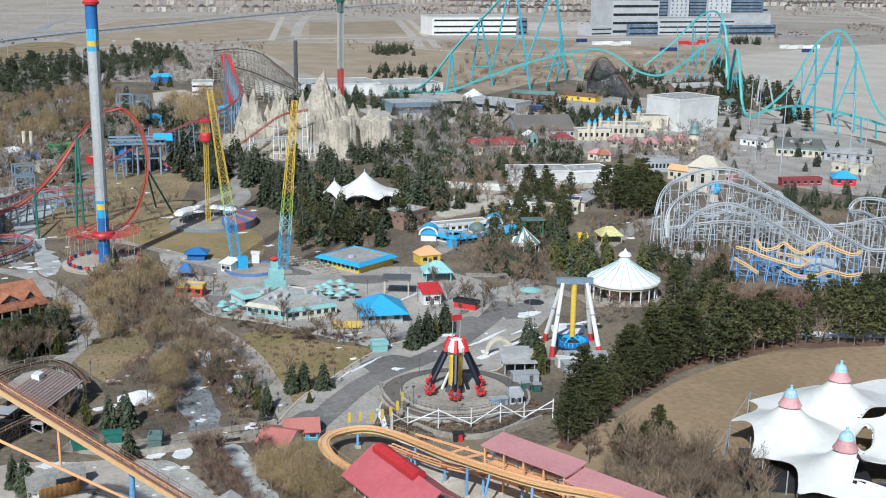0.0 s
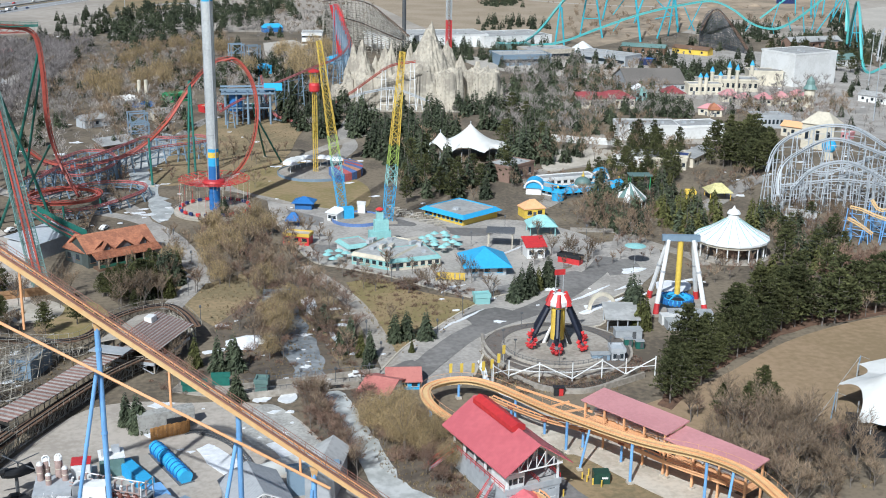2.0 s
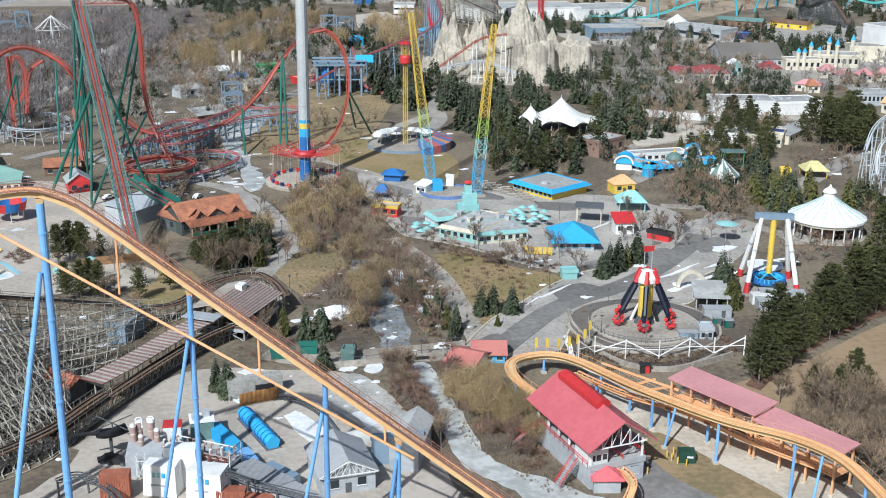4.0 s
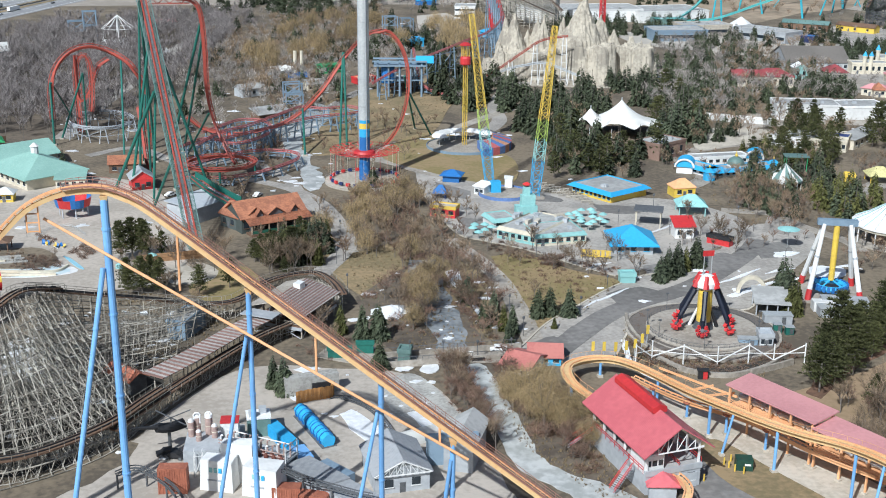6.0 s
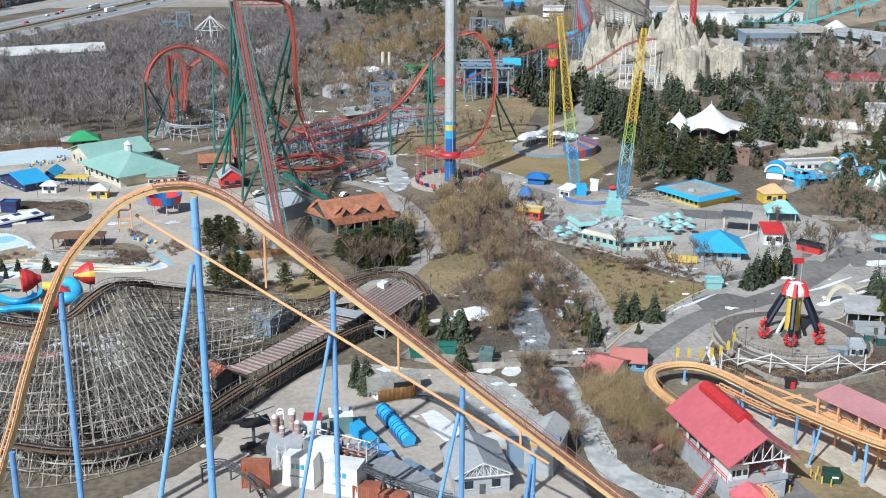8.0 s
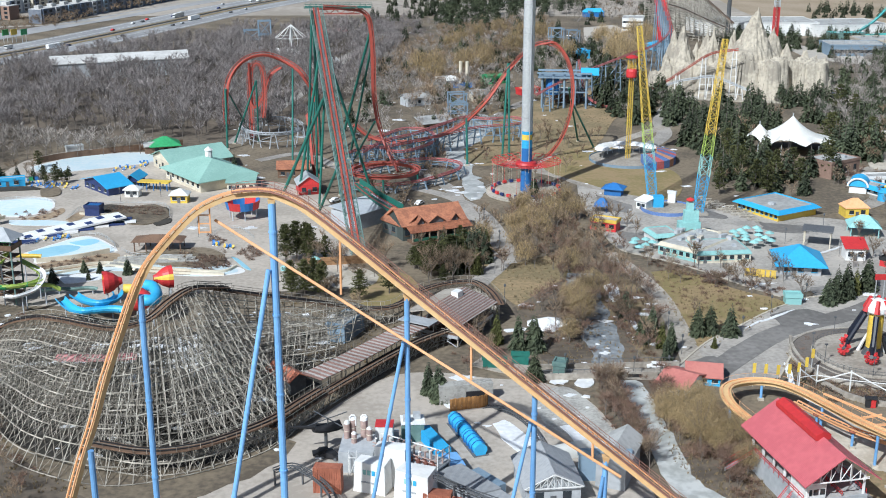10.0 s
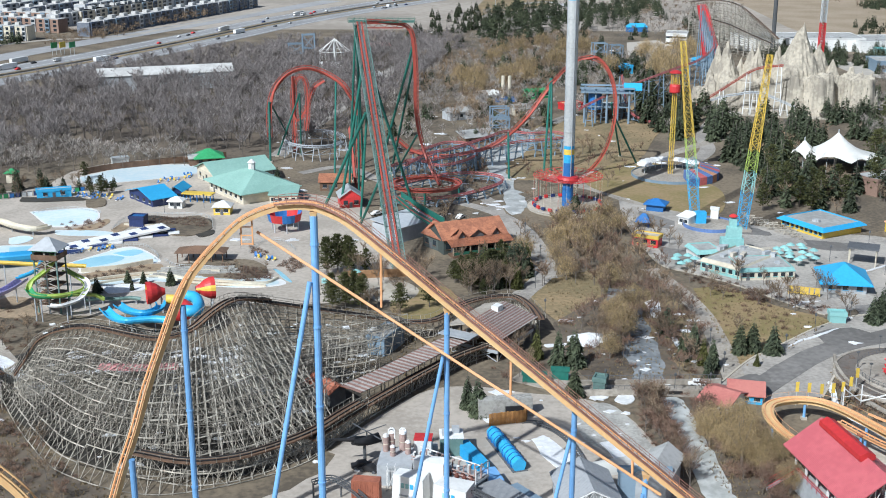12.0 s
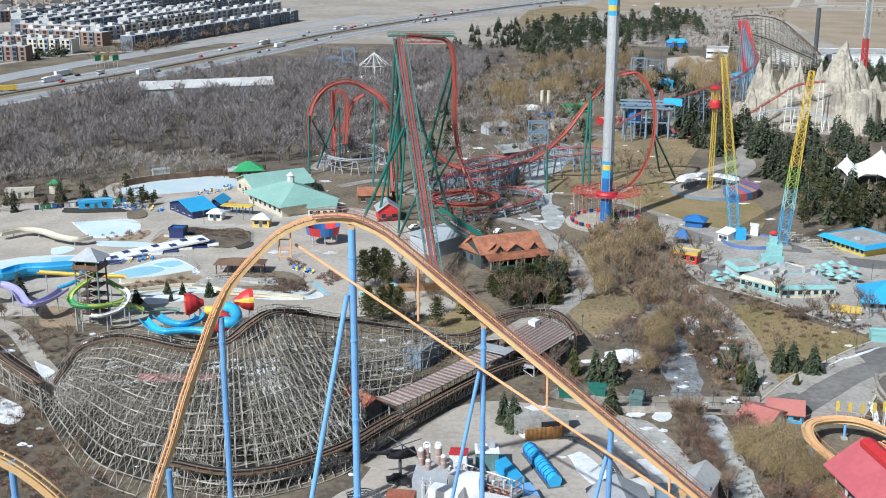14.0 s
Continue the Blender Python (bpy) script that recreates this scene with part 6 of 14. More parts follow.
# ---- buildings ----
def bldg(name, a, b, depth, h, wall_m, roof="flat", roof_m=None, rise=2.0, along=True, over=0.6, windows=0, label="", category="building", group="", trim=None, base=0.0, storeys=1, door=True, band=False, skirt=0.0):
    """A house on the front edge a-b, running depth away from it. roof: flat, gable (ridge along the front or across), hip or shed."""
    a, b = Vector((a[0], a[1], 0)), Vector((b[0], b[1], 0))
    w = (b - a).length
    turn = math.degrees(math.atan2(b.y - a.y, b.x - a.x))
    th = thing(name, (a.x, a.y, base), turn, label, category, group)
    roof_m = roof_m or M_GROOF
    part("wall", Shape().box((w / 2, depth / 2, -0.2), (w, depth, h + 0.2)), wall_m, th)
    x0, x1, y0, y1 = -over, w + over, -over, depth + over
    if roof == "flat":
        part("roof", Shape().box((w / 2, depth / 2, h), (w - 0.3, depth - 0.3, 0.25)), roof_m, th)
        f = Shape()
        for c, s in (((w / 2, 0), (w + 0.5, 0.35)), ((w / 2, depth), (w + 0.5, 0.35)), ((0, depth / 2), (0.35, depth - 0.4)), ((w, depth / 2), (0.35, depth - 0.4))):
            f.box((c[0], c[1], h - 0.5), (s[0], s[1], 1.1))
        if skirt:
            o, n = skirt, 0.4
            lo, hi = [(-o, -o), (w + o, -o), (w + o, depth + o), (-o, depth + o)], [(n, n), (w - n, n), (w - n, depth - n), (n, depth - n)]
            f = Shape().add([(*p, h - 0.5) for p in lo] + [(*p, h + 0.7) for p in hi] + [(*p, h - 0.7) for p in hi], [q for k in range(4) for q in ((k, (k + 1) % 4, 4 + (k + 1) % 4, 4 + k), (4 + k, 4 + (k + 1) % 4, 8 + (k + 1) % 4, 8 + k), (8 + k, 8 + (k + 1) % 4, (k + 1) % 4, k))])
        part("parapet", f, trim or wall_m, th)
        rng = random.Random(int(a.x * 7 + a.y))
        for k in range(int(min(4, w * depth / 120))):
            part("vent", Shape().box((rng.uniform(0.2, 0.8) * w, rng.uniform(0.25, 0.75) * depth, h + 0.25), (rng.uniform(0.8, 2), rng.uniform(0.8, 2), rng.uniform(0.6, 1.3))), M_GREY, th)
    else:
        t = 0.22
        if roof == "gable":
            if along:
                sec = [(y0, h - 0.15), (depth / 2, h + rise), (y1, h - 0.15)]
                v = [(x, y, z + dz) for x in (x0, x1) for dz in (0, t) for y, z in sec]
                g1 = [(0, 0, h), (0, depth, h), (0, depth / 2, h + rise - 0.1), (w, 0, h), (w, depth, h), (w, depth / 2, h + rise - 0.1)]
            else:
                sec = [(x0, h - 0.15), (w / 2, h + rise), (x1, h - 0.15)]
                v = [(x, y, z + dz) for y in (y1, y0) for dz in (0, t) for x, z in sec]
                g1 = [(0, 0, h), (w, 0, h), (w / 2, 0, h + rise - 0.1), (0, depth, h), (w, depth, h), (w / 2, depth, h + rise - 0.1)]
            f = [(0, 1, 7, 6), (1, 2, 8, 7), (3, 9, 10, 4), (4, 10, 11, 5), (0, 6, 9, 3), (2, 5, 11, 8), (0, 3, 4, 1), (1, 4, 5, 2), (6, 7, 10, 9), (7, 8, 11, 10)]
            part("roof", Shape().add(v, f), roof_m, th)
            part("gable", Shape().add(g1[:3], [(0, 1, 2)]), wall_m, th)
            part("gable", Shape().add(g1[3:], [(0, 1, 2)]), wall_m, th)
        elif roof == "hip":
            i = min(w, depth) / 2
            r0, r1 = ((i, depth / 2), (w - i, depth / 2)) if w > depth else ((w / 2, i), (w / 2, depth - i))
            v = [(x0, y0, h - 0.15), (x1, y0, h - 0.15), (x1, y1, h - 0.15), (x0, y1, h - 0.15), (r0[0], r0[1], h + rise), (r1[0] + 0.05, r1[1] + 0.05, h + rise)]
            f = [(0, 1, 5, 4), (1, 2, 5), (2, 3, 4, 5), (3, 0, 4)] if w > depth else [(0, 1, 4), (1, 2, 5, 4), (2, 3, 5), (3, 0, 4, 5)]
            v += [(x0, y0, h - 0.4), (x1, y0, h - 0.4), (x1, y1, h - 0.4), (x0, y1, h - 0.4)]
            f += [(6, 7, 1, 0), (7, 8, 2, 1), (8, 9, 3, 2), (9, 6, 0, 3), (9, 8, 7, 6)]
            part("roof", Shape().add(v, f), roof_m, th)
        else:
            v = [(x0, y0, h), (x1, y0, h), (x1, y1, h + rise), (x0, y1, h + rise)]
            part("roof", Shape().add(v + [(x, y, z + t) for x, y, z in v], [(3, 2, 1, 0), (4, 5, 6, 7), (0, 1, 5, 4), (1, 2, 6, 5), (2, 3, 7, 6), (3, 0, 4, 7)]), roof_m, th)
    sh = h / storeys
    for st in range(storeys):
        if band:
            part("window_band", Shape().box((w / 2, -0.02, st * sh + sh * 0.3), (w * 0.96, 0.2, sh * 0.3)), M_GLASS, th)
            continue
        for k in range(windows):
            x = w * (k + 0.5) / windows
            ww = min(1.6, w / windows * 0.55)
            win = part("window", Shape().box((x, -0.02, st * sh + sh * 0.35), (ww, 0.12, sh * 0.38)), M_GLASS, th)
            part("sill", Shape().box((x, -0.08, st * sh + sh * 0.3), (ww + 0.3, 0.25, 0.12)), trim or M_WHITE, win)
    if door and windows:
        part("door", Shape().box((w * 0.5 / windows + w / windows * 0.5, -0.03, 0), (1.1, 0.12, min(2.1, h * 0.7))), M_DGREY, th)
    return th


def canopy(name, a, b, depth, h, roof_m, post_m, roof="flat", rise=1.5, label="", category="canopy", posts=3):
    a, b = Vector((a[0], a[1], 0)), Vector((b[0], b[1], 0))
    w = (b - a).length
    th = thing(name, (a.x, a.y, 0), math.degrees(math.atan2(b.y - a.y, b.x - a.x)), label, category)
    for k in range(posts):
        for y in (0.4, depth - 0.4):
            part("post", Shape().box((0.4 + (w - 0.8) * k / max(1, posts - 1), y, 0), (0.3, 0.3, h)), post_m, th)
    if roof == "flat":
        part("roof", Shape().box((w / 2, depth / 2, h), (w + 0.6, depth + 0.6, 0.4)), roof_m, th)
    elif roof == "shed":
        v = [(-0.3, -0.3, h), (w + 0.3, -0.3, h), (w + 0.3, depth + 0.3, h + rise), (-0.3, depth + 0.3, h + rise)]
        part("roof", Shape().add(v + [(x, y, z + 0.25) for x, y, z in v], [(3, 2, 1, 0), (4, 5, 6, 7), (0, 1, 5, 4), (1, 2, 6, 5), (2, 3, 7, 6), (3, 0, 4, 7)]), roof_m, th)
    else:
        v = [(-0.5, -0.5, h), (w + 0.5, -0.5, h), (w + 0.5, depth + 0.5, h), (-0.5, depth + 0.5, h), (w * 0.35, depth / 2, h + rise), (w * 0.65, depth / 2, h + rise)]
        part("roof", Shape().add(v, [(3, 2, 1, 0), (0, 1, 5, 4), (1, 2, 5), (2, 3, 4, 5), (3, 0, 4)]), roof_m, th)
    return th


def umbrella(at, r, m, h=2.6, label="folded-out patio umbrella on a slim pole", n=8):
    th = thing("umbrella", at, 0, label, "umbrella", "plaza umbrellas")
    part("canopy", Shape().lathe((0, 0, 0), [(r, h), (r * 0.55, h + 0.45), (0.05, h + 0.8)], n), m, th)
    part("pole", Shape().beam((0, 0, 0), (0, 0, h + 0.7), 0.06, 5), M_STEEL, th)


# ---- claw ride ----
M_BLUEBLACK = mat("blue_black_steel", (0.012, 0.016, 0.032), 0.45, bump=0.03)
def claw_ride():
    at = (109.3, 257.7)
    th = thing("claw_ride", at, 0, "red, yellow and black spinning claw ride on a round deck", "ride")
    part("deck", Shape().lathe((0, 0, 0), [(14, -0.2), (14, 1.0), (13.6, 1.2), (0, 1.2)], 44), M_PATH, th, "round grey concrete deck")
    part("planting_ring", Shape().lathe((0, 0, 0), [(18.5, -0.2), (18.5, 0.5), (18, 0.6), (14.2, 0.6)], 44), M_TRUNK, th, "mulched planting ring")
    part("kerb", Shape().lathe((0, 0, 0), [(19.2, -0.2), (19.2, 0.55), (18.6, 0.6), (18.5, -0.2)], 44), M_PATH, th)
    part("base", Shape().lathe((0, 0, 1.2), [(2.6, 0), (2.0, 1.2), (1.7, 2.0)], 16), M_DGREY, th)
    part("tower", Shape().lathe((0, 0, 1.2), [(1.75, 1.8), (1.75, 9.5), (1.3, 11.0)], 18), M_YELLOW, th, "yellow tower")
    for k in range(3):
        a = radians(-113 + 120 * k)
        for o, m in ((-0.16, M_BLACK), (0.16, M_WHITE)):
            part("stay", Shape().beam((3.6 * math.cos(a + o), 3.6 * math.sin(a + o), 1.2), (1.7 * math.cos(a + o), 1.7 * math.sin(a + o), 6.0), 0.5, 6, 0.3), m, th)
    part("head", Shape().lathe((0, 0, 11.4), [(1.5, 0), (2.7, 0.8), (2.8, 2.0), (1.9, 3.4), (0.8, 3.8)], 18), M_WHITE, th, "white drive head")
    for k in range(6):
        a = radians(-113 + 60 * k)
        c, s = math.cos(a), math.sin(a)
        part("shoulder", Shape().beam((1.9 * c, 1.9 * s, 15.2), (3.1 * c, 3.1 * s, 12.2), 0.5, 5, 0.75), M_RED, th, "red shoulder cover")
        part("arm", Shape().beam((2.9 * c, 2.9 * s, 11.6), (6.4 * c, 6.4 * s, 5.2), 0.72, 8, 0.62).beam((6.4 * c, 6.4 * s, 5.2), (6.9 * c, 6.9 * s, 3.0), 0.55, 8, 0.4), M_BLUEBLACK, th, "thick blue-black arm")
        hub = Vector((7.2 * c, 7.2 * s, 3.0))
        out, side = Vector((c * 0.8, s * 0.8, 0.6)), Vector((-s, c, 0))
        up = out.cross(side)
        pod = part("claw", Shape().beam(hub - out * 0.5, hub + out * 0.4, 0.5, 10), M_DGREY, th, "round claw of outward-facing seats")
        for q in range(8):
            e = side * math.cos(q * math.pi / 4) + up * math.sin(q * math.pi / 4)
            p = hub + e * 1.25
            part("seat", Shape().beam(hub + e * 0.4, hub + e * 0.95, 0.16, 5).beam(p - e * 0.35 - out * 0.15, p + e * 0.3 + out * 0.1, 0.4, 6, 0.5).beam(p + out * 0.1, p + out * 0.75 + e * 0.25, 0.3, 5, 0.2), M_RED, pod)
    for x in (-1.0, 1.0):
        part("mast", Shape().beam((x, 0, 14.6), (x, 0, 21.2), 0.12, 6), M_STEEL, th)
    part("sign", Shape().box((0, 0, 19.9), (2.8, 0.25, 1.4)), M_RED, th, "red sign between two masts")
    rim = [(13.7 * math.cos(a), 13.7 * math.sin(a)) for a in [2 * math.pi * i / 60 for i in range(61)]]
    fence = Shape().sweep([(x, y, 2.2) for x, y in rim], 0.05, 4).sweep([(x, y, 1.5) for x, y in rim], 0.04, 4)
    for x, y in rim:
        fence.beam((x, y, 1.1), (x, y, 2.2), 0.05, 3)
    part("fence", fence, M_DGREY, th)
    for a in (200, 250, 320, 350, 170, 110):
        part("lamp_post", Shape().beam((13.9 * math.cos(radians(a)), 13.9 * math.sin(radians(a)), 1.0), (13.9 * math.cos(radians(a)), 13.9 * math.sin(radians(a)), 5.5), 0.07, 5).box((13.9 * math.cos(radians(a)), 13.9 * math.sin(radians(a)), 5.5), (0.7, 0.35, 0.35)), M_DGREY, th)


claw_ride()


# ---- pendulum ride ----
def pendulum_ride():
    at = (153.9, 278.8)
    th = thing("pendulum_ride", at, -18, "white-legged pendulum ride with yellow arm and blue seat ring", "ride")
    part("deck", Shape().box((0, 0, -0.2), (16, 16, 0.8)), M_CONC, th)
    H = 20.5
    part("crossbeam", Shape().beam((-5.2, 0, H), (5.2, 0, H), 1.15, 4), M_BLUEGREY, th, "grey-teal crossbeam housing")
    for sx in (-1, 1):
        for sy in (-1, 1):
            part("leg", Shape().beam((sx * 6.4, sy * 6.0, 3.2), (sx * 3.4, sy * 0.6, H - 0.5), 0.7, 8, 0.55), M_WHITE, th)
            part("foot", Shape().beam((sx * 6.8, sy * 6.8, 0.3), (sx * 6.4, sy * 6.0, 3.2), 0.85, 8, 0.75), M_RED, th, "red-painted leg foot")
            part("joint_band", Shape().beam((sx * 4.97, sy * 3.44, 11.4), (sx * 4.88, sy * 3.28, 11.9), 0.75, 8), M_GREY, th)
    part("arm", Shape().beam((0, 0, H), (0, 0, 4.2), 0.8, 12), M_YELLOW, th, "yellow swinging arm")
    ring = [(3.8 * math.cos(a), 3.8 * math.sin(a), 2.6) for a in [2 * math.pi * i / 30 for i in range(31)]]
    part("seat_ring", Shape().sweep(ring, 0.75, 8), M_SKYB, th, "bright blue ring of seats")
    for k in range(24):
        a = 2 * math.pi * k / 24
        part("seat", Shape().box((4.5 * math.cos(a), 4.5 * math.sin(a), 1.9), (0.8, 0.6, 1.5), math.degrees(a) + 90), M_BLUE, th)
    for k in range(4):
        a = radians(90 * k + 45)
        part("spoke", Shape().beam((0, 0, 4.4), (3.8 * math.cos(a), 3.8 * math.sin(a), 2.9), 0.25, 6), M_SKYB, th)
    part("plant_room", Shape().box((2, -10.2, -0.2), (12, 4, 3.0)), M_GREY, th, "white plant room below the deck")


pendulum_ride()


# ---- carousel house ----
def carousel():
    at = (195.6, 321.3)
    th = thing("carousel_house", at, 0, "round white carousel pavilion with ribbed roof and cupola", "carousel")
    n, R = 20, 12.0
    roof = Shape().lathe((0, 0, 0), [(R, 5.6), (R, 6.3), (R * 0.62, 8.6), (R * 0.3, 11.0), (2.0, 12.2), (2.0, 12.4)], n)
    part("roof", roof, M_WHITE, th)
    for k in range(n):
        a = 2 * math.pi * k / n
        c, s = math.cos(a), math.sin(a)
        part("rib", Shape().beam((R * c, R * s, 6.35), (R * .62 * c, R * .62 * s, 8.68), 0.12, 4).beam((R * .62 * c, R * .62 * s, 8.68), (2 * c, 2 * s, 12.3), 0.12, 4), M_TURQ if k % 2 else M_GREY, th)
        part("column", Shape().beam((11 * c, 11 * s, 0), (11 * c, 11 * s, 5.7), 0.22, 8), M_WHITE, th)
    part("cupola", Shape().lathe((0, 0, 12.2), [(1.9, 0), (1.7, 1.6), (2.2, 1.7), (1.7, 2.6), (0.6, 3.2), (0.1, 4.2)], 16), M_WHITE, th)
    part("frieze", Shape().lathe((0, 0, 0), [(11.4, 4.7), (11.5, 5.6), (11.2, 5.6), (11.1, 4.7)], n), M_CREAM, th)
    part("drum", Shape().lathe((0, 0, 0), [(5, 0), (5, 5.4)], 20), M_BRICK, th)
    part("floor", Shape().lathe((0, 0, -0.1), [(12.2, 0), (12.2, 0.5), (0, 0.5)], 30), M_PATH, th)


carousel()


# ---- lattice masts ----
def lattice(shape, a, b, w0, w1, bays, r):
    """A square lattice mast from a to b."""
    a, b = Vector(a), Vector(b)
    d = (b - a).normalized()
    u = d.cross(Vector((0, 1, 0))).normalized()
    v = d.cross(u)
    prev = None
    for k in range(bays + 1):
        t = k / bays
        w = (w0 + (w1 - w0) * t) / 2
        c = a.lerp(b, t)
        q = [c + u * sx * w + v * sy * w for sx, sy in ((-1, -1), (1, -1), (1, 1), (-1, 1))]
        for i in range(4):
            shape.beam(q[i], q[(i + 1) % 4], r * 0.6, 3, cap=False)
            if prev:
                shape.beam(prev[i], q[i], r, 4, cap=False)
                shape.beam(prev[i], q[(i + 1) % 4], r * 0.6, 3, cap=False)
                shape.beam(prev[(i + 1) % 4], q[i], r * 0.6, 3, cap=False)
        prev = q
    return shape


def sling_mast(foot, head):
    th = thing("sling_mast", (0, 0, 0), 0, "leaning lattice mast painted blue, green and yellow", "ride tower", "sling masts")
    f, h = Vector(foot), Vector(head)
    cuts = [(0, 0.22, M_SKYB, "blue_section"), (0.22, 0.34, M_TURQ, "aqua_section"), (0.34, 0.46, M_LIME, "lime_section"), (0.46, 1.0, M_YELLOW, "yellow_section")]
    for a, b, m, name in cuts:
        w = lambda t: 3.4 - 2.2 * abs(t - 0.25) if t < 0.25 else 3.4 - 2.5 * (t - 0.25)
        part(name, lattice(Shape(), f.lerp(h, a), f.lerp(h, b), w(a), w(b), max(2, int((b - a) * 22)), 0.13), m, th)
    part("footing", Shape().box((f.x, f.y, -0.2), (6, 6, 1.0)), M_PATH, th)


MAST_A, MAST_B = (84.8, 401.8), (97.3, 385.8)
sling_mast((*MAST_A, 0.5), (77.3, 403.4, 61.6))
sling_mast((*MAST_B, 0.5), (102.2, 384.6, 59.6))


M_FBLUE = mat("faded_blue_canvas", (0.12, 0.20, 0.42), 0.8)
M_FRED = mat("faded_red_canvas", (0.46, 0.12, 0.12), 0.8)
M_FORANGE = mat("faded_orange_canvas", (0.58, 0.29, 0.17), 0.8)


def cabin_tower():
    at = (87.3, 466.7)
    h = 43.0
    th = thing("cabin_tower", at, 0, "yellow lattice drop tower with a red and yellow top", "ride tower")
    part("mast", lattice(Shape(), (0, 0, 0), (0, 0, h - 2), 1.7, 1.6, 16, 0.075), M_YELLOW, th)
    part("core", Shape().beam((0, 0, 0), (0, 0, h - 3), 0.16, 6), M_YELLOW, th)
    part("ring", Shape().lathe((0, 0, h - 9), [(1.9, 0), (2.2, 0.5), (2.2, 2.6), (1.8, 3.4)], 16), M_RED, th, "red seat ring")
    for k in range(8):
        a = 2 * math.pi * k / 8
        part("cage_bar", Shape().beam((1.7 * math.cos(a), 1.7 * math.sin(a), h - 5.6), (1.7 * math.cos(a), 1.7 * math.sin(a), h - 0.8), 0.12, 4), M_YELLOW, th)
    part("cap", Shape().lathe((0, 0, h - 1.2), [(2.5, 0), (2.5, 0.4), (0.8, 1.2)], 12), M_RED, th)
    part("deck", Shape().lathe((0, 0, 0), [(15.5, -0.1), (15.5, 0.7), (15, 0.9), (0, 0.9)], 40), M_PATH, th, "round deck with blue rim")
    part("rim", Shape().lathe((0, 0, 0), [(15.7, 0), (15.7, 1.2), (15.5, 1.2), (15.5, 0)], 40), M_BLUEGREY, th)
    for k in range(11):
        a = radians(20 + 16 * k)
        umb = part("sun_shade", Shape().lathe((10.5 * math.cos(a), 10.5 * math.sin(a), 4.6), [(3.2, 0), (2.4, 0.7), (0.3, 1.1)], 10), M_WHITE, th, "white round sun shade")
        part("shade_pole", Shape().beam((10.5 * math.cos(a), 10.5 * math.sin(a), 0.8), (10.5 * math.cos(a), 10.5 * math.sin(a), 4.8), 0.15, 5), M_WHITE, umb)
    for k in range(9):
        a0, a1 = radians(-75 + 11 * k), radians(-64 + 11 * k)
        q = [(12 * math.cos(a0), 12 * math.sin(a0), 5.2), (12 * math.cos(a1), 12 * math.sin(a1), 5.2), (19.5 * math.cos(a1), 19.5 * math.sin(a1), 3.2), (19.5 * math.cos(a0), 19.5 * math.sin(a0), 3.2)]
        part("striped_roof", Shape().add(q + [(x, y, z - 3.1) for x, y, z in q], [(0, 3, 2, 1), (4, 5, 6, 7), (0, 1, 5, 4), (1, 2, 6, 5), (2, 3, 7, 6), (3, 0, 4, 7)]), (M_FBLUE, M_FRED, M_FBLUE, M_FORANGE)[k % 4], th)


cabin_tower()


def far_drop_tower():
    p = Vector((205.9, 669.0, 26.6))
    th = thing("drop_tower", (p.x, p.y, 0), 0, "slim pale drop tower with a maroon lower shaft", "ride tower")
    h = 81.7
    for a, b, m, name in ((0, h * 0.5, M_RED, "maroon_shaft"), (h * 0.5, h * 0.9, M_STEEL, "pale_shaft"), (h * 0.9, h, M_TEALM, "green_head")):
        part(name, lattice(Shape(), (0, 0, a), (0, 0, b), 2.6, 2.6, max(3, int((b - a) / 3)), 0.3), m, th)
    part("hoist", Shape().lathe((0, 0, h - 2), [(2.6, 0), (2.9, 1.5), (1.5, 3)], 10), M_TEALD, th)


far_drop_tower()


